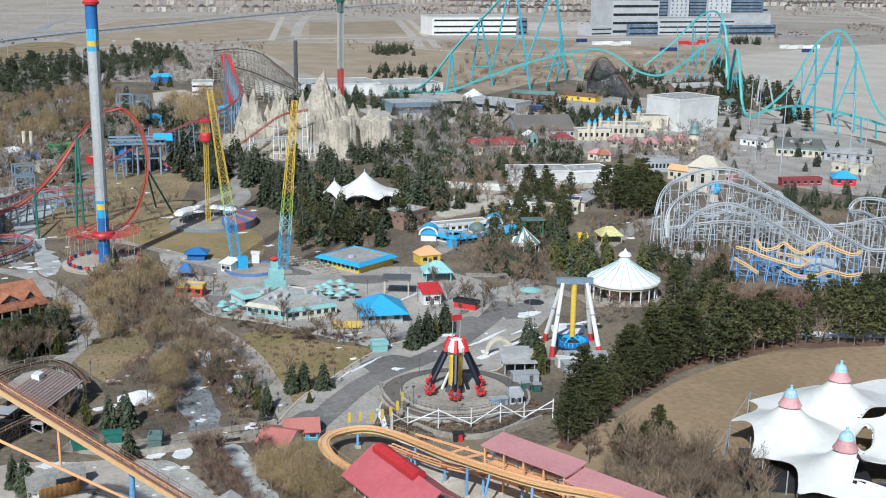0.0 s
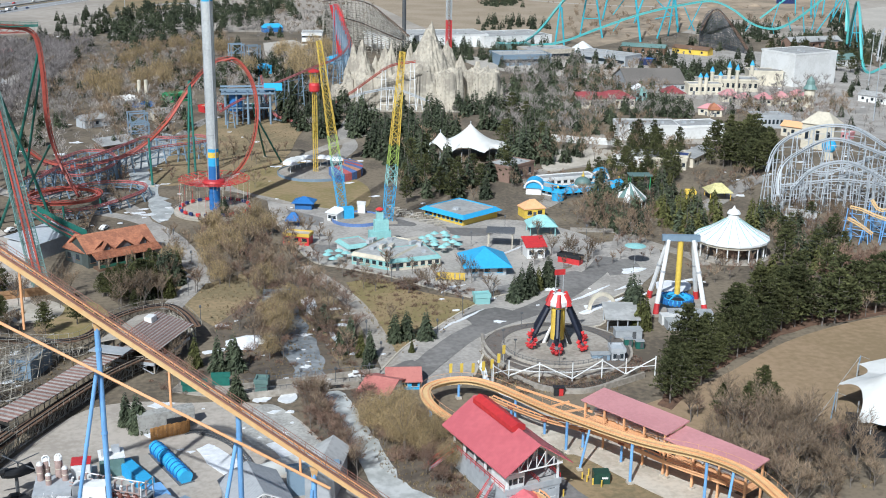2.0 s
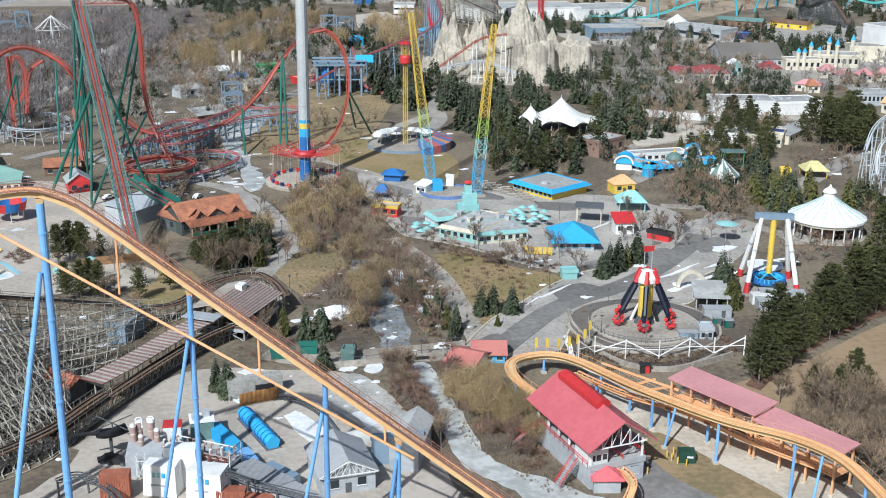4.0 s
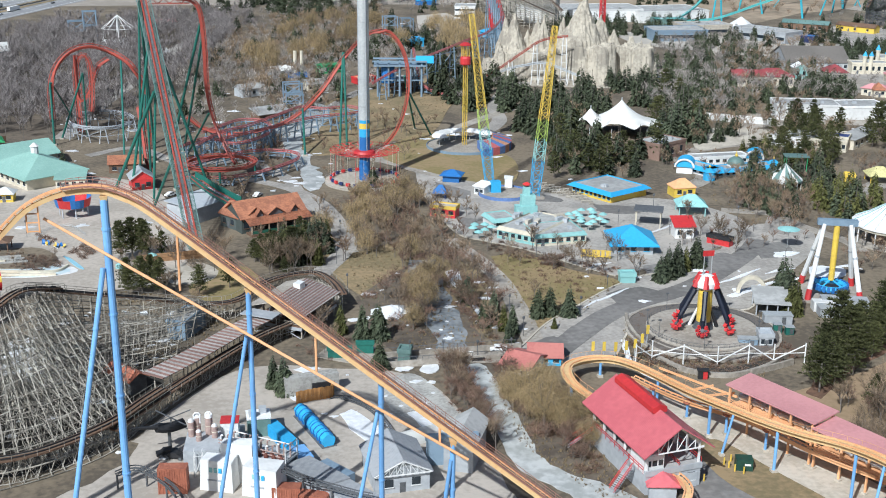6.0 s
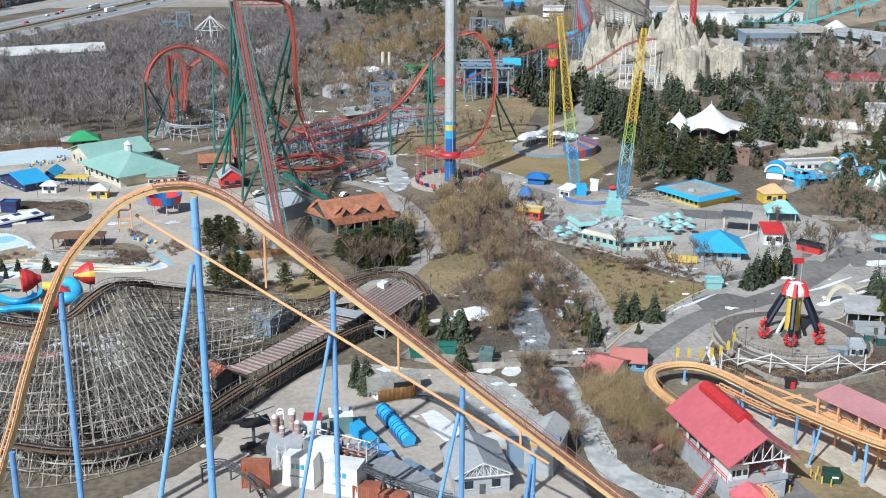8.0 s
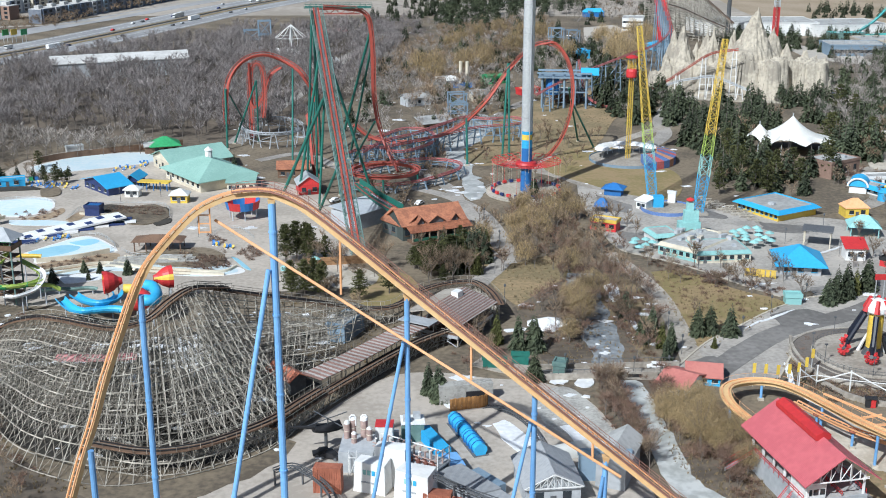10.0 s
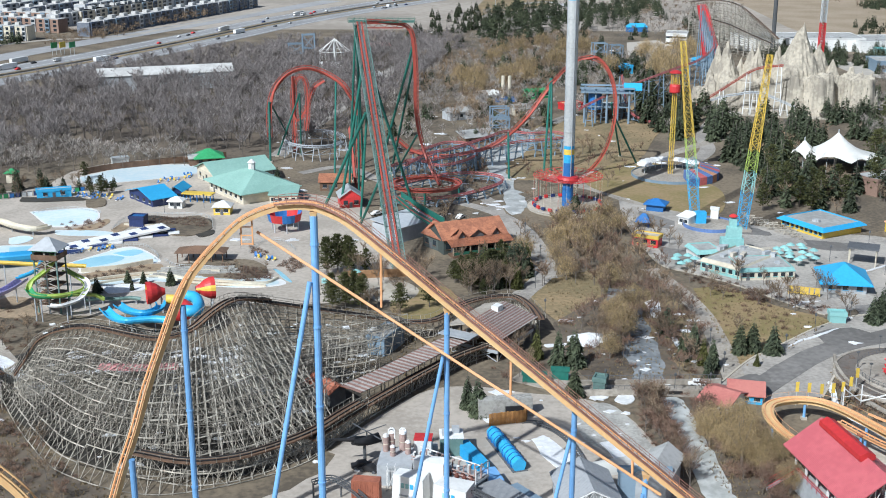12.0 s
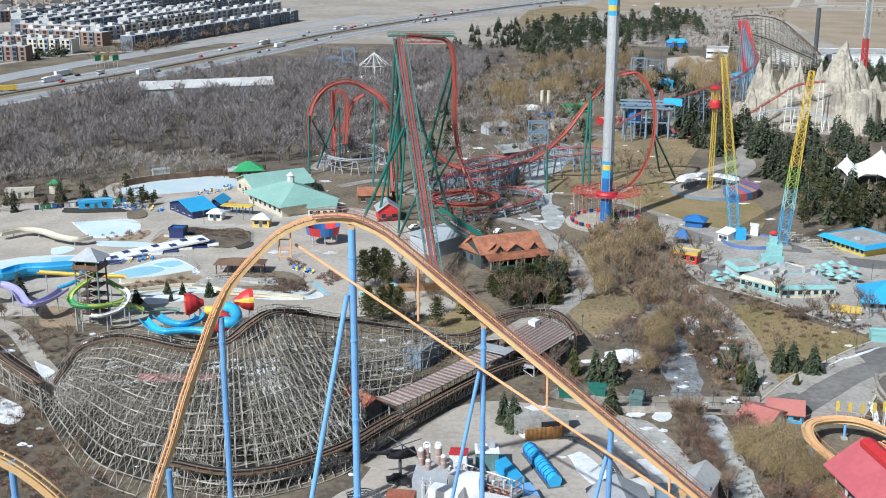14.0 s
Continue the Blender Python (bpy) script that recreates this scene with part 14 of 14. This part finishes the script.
M_TUFT = island(mat("dry_grass_blades", (0.30, 0.235, 0.14), 0.95, second=(0.20, 0.15, 0.09), bump=0.0), 0.5, 1.4)
TUFTS = [tuft_mesh(s) for s in (1, 2, 3)]
tuft_areas_a = (([(-123.0, 249.7), (-104.7, 244.0), (-75.2, 209.2), (-60.8, 198.3), (-97.6, 192.3)], 900),
    ([(26.0, 344.4), (61.3, 336.8), (57.2, 255.4), (44.8, 247.7), (28.1, 261.9)], 1300),
    ([(44.5, 246.1), (51.8, 242.8), (50.8, 205.8), (60.3, 182.9), (66.3, 181.1), (66.2, 218.2), (62.1, 230.9)], 700),
    ([(119.4, 201.5), (140.3, 203.1), (154.0, 189.0), (141.1, 171.9), (113.5, 181.9)], 500),
    ([(93.7, 270.5), (94.7, 243.4), (117.2, 238.3), (113.0, 229.0), (89.9, 234.2), (85.2, 249.1)], 500),)
tuft_areas_b = (([(20.6, 390.7), (72.3, 419.4), (62.3, 342.5), (47.0, 334.1), (20.6, 339.8)], 700),
    ([(19.0, 473.7), (53.6, 597.3), (117.3, 616.6), (79.2, 498.0), (40.3, 464.5)], 600),
    ([(243.8, 382.6), (280.4, 370.8), (264.0, 275.2), (247.7, 257.2), (194.6, 286.8)], 700),
    ([(163.6, 461.0), (202.9, 448.6), (216.2, 401.3), (185.3, 342.5), (157.7, 351.7)], 600),
    ([(68.9, 322.8), (79.2, 322.7), (89.0, 307.8), (99.8, 296.4), (89.3, 281.0), (70.8, 264.3), (67.6, 269.0), (68.7, 289.1)], 700),)
tuft_areas_c = (([(-39.7, 309.4), (-17.0, 301.1), (4.3, 277.0), (-3.8, 255.1), (-22.7, 257.6), (-38.4, 275.1)], 700),)
for i, (poly, n) in enumerate((tuft_areas_a + tuft_areas_b + tuft_areas_c)):
    woods("dry_grass", poly, n, TUFTS, 0.35, 1.0, M_TUFT, "tufts of dry winter grass and weeds", 300 + i)

# small trees and hedges round the diner lawn
for q in ((105.1, 314.1), (104.3, 322.8), (106.1, 300.4), (82.9, 328.6), (74.4, 322.5), (68.9, 328.4), (88.4, 310.5), (93.2, 304.0), (138.7, 334.9), (141.6, 327.7), (151.1, 331.5), (141.5, 354.5)):
    plant(BARE, *q, TREES.uniform(6, 9))
grove([(68.7, 344.3), (80.2, 332.2), (91.3, 320.6), (103.1, 308.1), (99.0, 300.8), (84.6, 308.9), (68.9, 328.4)], 60, {SHR: (1, 0.9, 2.0)}, 1.5)
grove([(83.3, 320.0), (89.6, 321.1), (88.0, 312.2), (82.1, 312.3)], 16, {SHR: (1, 1.5, 2.2)}, 1.0)
grove([(129.9, 337.2), (147.8, 342.4), (155.6, 323.9), (147.2, 314.0), (129.0, 324.9)], 14, {BARE: (2, 6, 9), RED: (1, 5, 7)}, 4)

grove([(-238.2, 456.8), (-214.5, 490.2), (-169.1, 504.1), (-117.6, 500.5), (-107.6, 482.8), (-147.7, 474.5), (-178.3, 459.6), (-212.6, 432.1)], 120, {BARE: (1, 9, 15)}, 4.5)
grove([(-198.9, 421.2), (-177.7, 433.7), (-159.0, 443.8), (-148.4, 460.9), (-145.1, 454.1), (-153.7, 434.8), (-173.0, 421.5)], 16, {BARE: (3, 6, 9), SPR: (1, 6, 9), PIN: (1, 6, 8)}, 5)
grove([(36.5, 393.2), (52.5, 398.9), (58.3, 372.2), (52.1, 350.7), (42.2, 349.8), (36.3, 360.3)], 7, {WIL: (1, 7, 10), RED: (1, 6, 9)}, 4, "golden willows")
grove([(41.9, 299.6), (49.4, 307.4), (46.8, 280.9), (42.4, 273.8)], 3, {WIL: (1, 7, 10)}, 4, "golden willows")
grove([(-137.8, 305.0), (-113.3, 299.1), (-93.0, 288.9), (-101.1, 272.3), (-115.3, 271.6)], 26, {SHR: (2, 1, 2), BARE: (1, 4, 6)}, 3)

grove([(-32.4, 339.6), (-12.6, 342.6), (-4.2, 310.7), (-14.2, 285.8), (-29.2, 296.0)], 18, {BARE: (3, 5, 9), RED: (2, 4, 7), PIN: (1, 6, 9)}, 4.5)
grove([(-2.4, 350.0), (11.7, 356.0), (25.3, 346.6), (23.4, 322.1), (10.2, 318.7), (-0.9, 330.3)], 12, {PIN: (3, 5, 7), SPR: (1, 6, 8), BARE: (2, 5, 7)}, 3.4)
grove([(3.0, 283.6), (14.6, 284.2), (21.8, 265.9), (17.7, 249.1), (7.5, 253.7)], 14, {BARE: (2, 4, 7), RED: (2, 3, 6), SHR: (2, 1, 2)}, 3.5)

# woods round the carousel and behind the pine belt
grove([(187.9, 292.0), (206.0, 307.6), (224.0, 315.1), (227.2, 303.8), (207.7, 285.2), (187.6, 279.0)], 15, {PIN: (2, 10, 14), OLI: (1, 9, 12), BARE: (1, 7, 9)}, 4)
grove([(214.6, 295.1), (232.3, 298.7), (247.4, 292.3), (238.2, 280.8), (211.0, 281.1)], 26, {RED: (1, 9, 13)}, 3.4)
grove([(244.4, 291.3), (272.9, 285.0), (281.0, 275.7), (267.7, 261.8), (234.2, 273.2)], 26, {PIN: (3, 10, 14), RED: (1, 8, 11)}, 4)
grove([(174.6, 395.6), (192.7, 403.9), (197.3, 388.3), (180.7, 359.4), (165.8, 360.4)], 22, {BARE: (3, 7, 11), SPR: (2, 8, 12)}, 3.8)
grove([(197.3, 388.3), (211.8, 392.9), (199.7, 365.5), (186.3, 361.6)], 10, {OLI: (1, 8, 11), SPR: (2, 8, 12)}, 3.8)
grove([(226.9, 365.1), (242.1, 373.7), (227.0, 344.1), (211.4, 333.8)], 9, {OLI: (2, 8, 12), SPR: (1, 8, 12)}, 4)
grove([(218.9, 331.3), (240.1, 331.9), (231.3, 312.7), (206.0, 304.3)], 18, {SPR: (2, 8, 12), BARE: (2, 8, 11), PIN: (1, 8, 11)}, 4)
grove([(247.3, 372.0), (270.5, 364.5), (247.8, 329.3), (226.7, 336.3)], 24, {BARE: (3, 8, 11), RED: (2, 6, 9)}, 4.2)
grove([(267.8, 465.9), (308.1, 481.7), (277.2, 425.2), (248.2, 411.8)], 14, {PIN: (1, 13, 16)}, 4)
grove([(212.4, 463.7), (233.9, 473.7), (246.7, 459.3), (233.1, 433.3), (206.7, 433.8)], 18, {PIN: (3, 7, 11), BARE: (1, 7, 9)}, 4)
grove([(234.6, 416.1), (265.9, 423.0), (251.0, 390.1), (224.6, 388.8)], 16, {BARE: (2, 6, 9), RED: (2, 5, 8)}, 4.5)
grove([(185.3, 342.5), (196.3, 346.4), (193.5, 318.5), (182.3, 302.9), (176.3, 317.6)], 12, {BARE: (2, 5, 8), RED: (2, 4, 7)}, 4)
grove([(432.4, 627.4), (467.4, 582.1), (454.5, 486.0), (404.5, 430.7), (393.2, 487.2), (380.1, 544.3)], 44, {BARE: (4, 6, 10), SPR: (1, 7, 10)}, 7)
grove([(184.1, 366.4), (192.2, 355.6), (177.1, 330.9), (169.0, 344.3)], 8, {BARE: (1, 5, 8)}, 4)

grove([(68.8, 318.5), (78.3, 319.1), (89.5, 303.6), (90.8, 291.2), (76.5, 274.4), (69.3, 275.9), (69.7, 293.5)], 26, {SHR: (4, 0.8, 1.8), BARE: (1, 4, 6)}, 3)
grove([(-127.2, 252.9), (-112.4, 253.6), (-92.8, 229.4), (-76.3, 209.1), (-81.7, 201.8), (-101.2, 205.6)], 60, {SHR: (4, 1, 2.4), BARE: (1, 3, 5)}, 2.4)
grove([(-1.1, 352.1), (8.9, 363.4), (23.9, 343.8), (22.1, 318.1), (7.5, 316.1)], 5, {PIN: (2, 5, 7), BARE: (2, 6, 8)}, 4)
grove([(167.7, 407.2), (182.1, 407.3), (176.9, 390.3), (162.5, 388.8)], 8, {BARE: (1, 5, 8)}, 4)

grove([(41.4, 248.1), (46.0, 245.0), (46.9, 224.7), (45.8, 209.6), (42.4, 209.6), (39.6, 227.4)], 34, {RED: (3, 3, 6), SHR: (2, 1.5, 3)}, 2)
grove([(53.7, 238.9), (56.7, 235.9), (55.6, 219.5), (57.4, 207.3), (54.6, 204.9), (52.4, 219.5)], 26, {RED: (2, 3, 5), SHR: (3, 1.5, 3)}, 2)
grove([(45.2, 305.8), (48.5, 296.7), (49.4, 265.0), (45.5, 258.0), (43.2, 280.1)], 16, {RED: (2, 5, 8), BARE: (1, 6, 9)}, 2.6)
grove([(54.6, 296.8), (59.9, 292.5), (60.4, 265.1), (56.3, 258.1), (52.0, 272.4)], 22, {RED: (3, 3, 6), OLI: (1, 4, 7), SHR: (2, 1.5, 2.5)}, 2.6)

# joined far woods
FOREST = [(-238.2, 456.8), (-267.9, 590.5), (-249.6, 654.3), (-223.6, 732.2), (-176.9, 800.5), (-130.3, 854.5), (-74.9, 883.7), (-20.1, 903.8), (-5.9, 767.5), (-23.9, 655.0), (-41.9, 592.9), (-60.8, 527.6), (-79.3, 511.8), (-102.7, 501.2), (-142.9, 530.4), (-167.8, 516.4), (-193.4, 474.5)]
woods("forest_twigs", FOREST, 1450, [b for a, b in TALL], 12, 21, M_GTWIG, "dense leafless grey woodland crowns", 1)
woods("forest_trunks", FOREST, 1450, [a for a, b in TALL], 12, 21, M_TRUNK, "dense leafless grey woodland trunks and limbs", 1)
con = [spruce_mesh(s, R=2.7, boughs=62) for s in (43, 44)]
conifer_areas_a = (([(20.6, 860.2), (28.3, 1091.0), (61.9, 1191.4), (110.6, 1212.3), (166.0, 1303.5), (212.4, 1259.6), (187.2, 1082.9), (121.7, 1001.2), (71.3, 932.3), (40.7, 825.2)], 170, 9, 15),
    ([(221.7, 883.8), (281.3, 908.9), (345.2, 854.1), (316.3, 779.2), (262.3, 792.9), (207.7, 796.4)], 90, 9, 14),
    ([(345.7, 1034.2), (411.0, 1057.2), (393.0, 973.1), (329.5, 964.8)], 30, 9, 14),
    ([(552.0, 860.0), (678.6, 927.8), (531.1, 713.7), (486.1, 725.2)], 50, 9, 14),)
conifer_areas_b = (([(381.8, 711.2), (480.6, 726.6), (431.8, 651.6), (361.3, 662.0)], 50, 9, 14),
    ([(580.6, 771.6), (640.4, 810.6), (513.3, 638.6), (497.8, 642.8)], 24, 9, 14),
    ([(305.8, 600.2), (331.8, 607.1), (295.4, 539.4), (275.9, 545.1)], 24, 9, 13),
    ([(335.0, 436.0), (399.4, 425.1), (358.4, 379.7), (331.1, 411.8)], 30, 6, 9),)
for i, (poly, n, lo, hi) in enumerate((conifer_areas_a + conifer_areas_b)):
    woods("conifer_belt", poly, n, [b for a, b in (FP2 if i == 0 else con)], lo, hi, M_SPRUCE, "belt of dark green conifers", 50 + i)
bare_areas_a = (([(15.0, 688.0), (21.7, 891.8), (72.8, 950.8), (110.4, 982.4), (104.7, 808.7), (66.1, 716.2), (30.3, 645.6)], 110, 9, 14),
    ([(178.7, 1182.4), (309.0, 1297.5), (262.3, 1087.7), (184.1, 945.2), (149.2, 953.3)], 60, 8, 12),
    ([(284.4, 700.0), (392.6, 749.1), (325.2, 608.9), (251.5, 564.1), (231.9, 569.8)], 110, 9, 13),
    ([(346.4, 574.9), (423.6, 581.2), (376.8, 515.4), (313.4, 511.4)], 60, 8, 12),
    ([(183.7, 509.9), (212.1, 520.8), (186.4, 457.2), (170.1, 462.3)], 40, 8, 12),)
bare_areas_b = (([(247.1, 2181.1), (1036.4, 2207.9), (874.4, 1861.3), (530.5, 1853.8), (234.6, 2034.8)], 230, 6, 11),
    ([(1592.1, 2056.9), (1865.1, 2047.1), (1617.5, 1773.0), (1440.1, 1859.1)], 60, 5, 9),
    ([(1119.0, 1441.1), (1348.4, 1475.3), (1125.1, 1228.1), (1022.9, 1292.2)], 30, 4, 8),
    ([(390.4, 1415.4), (518.7, 1324.5), (580.1, 1232.3), (535.7, 1166.2), (394.7, 1205.9)], 60, 5, 9),
    ([(150.4, 1320.9), (297.9, 1376.3), (317.6, 1292.5), (210.1, 1212.8), (138.7, 1176.5)], 90, 6, 11),)
bare_areas_c = (([(-3.4, 576.2), (15.0, 688.0), (34.7, 626.8), (40.5, 562.9), (17.8, 506.8)], 50, 8, 12),
    ([(310.3, 395.0), (364.3, 401.4), (353.2, 374.0), (295.0, 365.1)], 40, 5, 9),
    ([(-956.1, 1846.0), (-761.8, 1950.4), (-528.2, 2030.6), (-451.4, 1731.7), (-631.0, 1496.9)], 120, 6, 10),)
for i, (poly, n, lo, hi) in enumerate((bare_areas_a + bare_areas_b + bare_areas_c)):
    woods("bare_belt", poly, n, [b for a, b in SPARSE], lo, hi, M_TWIG, "belt of leafless trees in the distance", 80 + i)
far_conifers = (([(476, 856), (531, 823), (637, 989), (578, 1030)], 30),
    ([(451, 1335), (493, 1295), (453, 1181), (405, 1190)], 24),
    ([(567, 966), (616, 955), (545, 840), (494, 831)], 34),
    ([(721, 1050), (745, 1046), (619, 866), (603, 861)], 22),
    ([(648, 883), (663, 880), (584, 771), (561, 758)], 22),
    ([(954, 1332), (998, 1326), (946, 1256), (905, 1263)], 26),
    ([(534, 973), (584, 1029), (553, 953), (483, 863)], 18),
    ([(380, 803), (419, 786), (392, 735), (355, 750)], 30),
    ([(430, 1273), (481, 1281), (459, 1223), (411, 1217)], 26),
    ([(-398, 934), (-354, 953), (-333, 907), (-369, 863)], 30))
for i, (poly, n) in enumerate(far_conifers):
    woods("conifer_belt", poly, n, [b for a, b in con], 8, 13, M_SPRUCE, "belt of dark green conifers", 150 + i)
far_bare = (([(374, 922), (448, 842), (594, 1121), (519, 1205)], 50),
    ([(916, 1358), (1056, 1359), (974, 1252), (858, 1270)], 30),
    ([(1354, 1570), (1395, 1538), (1277, 1397), (1250, 1449)], 40),
    ([(895, 2166), (1271, 2252), (1064, 1883), (759, 1837)], 90),
    ([(697, 2129), (876, 2166), (783, 1936), (626, 1911)], 70),
    ([(596, 2304), (706, 2304), (607, 1981), (514, 1986)], 60),
    ([(1586, 2013), (2146, 2358), (1865, 2047), (1411, 1788)], 70),
    ([(438, 1058), (594, 1121), (482, 897), (367, 862)], 60),
    ([(613, 1023), (702, 1017), (648, 938), (561, 936)], 34),
    ([(-600, 1423), (-446, 1486), (-431, 1286), (-484, 1141)], 80),
    ([(-328, 930), (-308, 971), (-255, 966), (-267, 896), (-306, 866)], 60),
    ([(-297, 1016), (-237, 1130), (-228, 1087), (-278, 948)], 60))
for i, (poly, n) in enumerate(far_bare):
    woods("bare_belt", poly, n, [b for a, b in SPARSE], 7, 13, M_TWIG, "belt of leafless trees in the distance", 180 + i)
park_bare = (([(-24, 791), (0, 817), (27, 767), (22, 608), (0, 579), (-18, 586)], 90, M_TWIG),
    ([(26, 723), (70, 792), (65, 723), (38, 615), (23, 608)], 50, M_TWIG),
    ([(-27, 921), (0, 938), (15, 817), (-20, 791)], 60, M_GTWIG),
    ([(16, 873), (79, 905), (70, 792), (20, 756)], 50, M_TWIG),
    ([(-87, 546), (-53, 572), (-47, 517), (-78, 500)], 24, M_GTWIG))
for i, (poly, n, m) in enumerate(park_bare):
    woods("bare_belt", poly, n, [b for a, b in SPARSE], 9, 15, m, "belt of leafless trees behind the rides", 230 + i)
    woods("bare_belt", poly, n // 2, [a for a, b in TALL], 9, 14, M_TRUNK, "trunks of leafless trees behind the rides", 250 + i)
for i, (poly, n) in enumerate((([(4.1, 1058.3), (67.2, 1155.8), (108.6, 1103.3), (91.1, 942.2), (46.0, 932.5), (6.1, 953.7)], 80), ([(-64.6, 919.8), (-21.9, 980.8), (-11.1, 879.9), (-56.2, 857.9)], 30), ([(116.4, 1158.1), (201.4, 1288.4), (195.0, 1191.1), (111.3, 1053.9)], 40))):
    woods("conifer_belt", poly, n, [b for a, b in con], 8, 13, M_SPRUCE, "belt of dark green conifers", 120 + i)
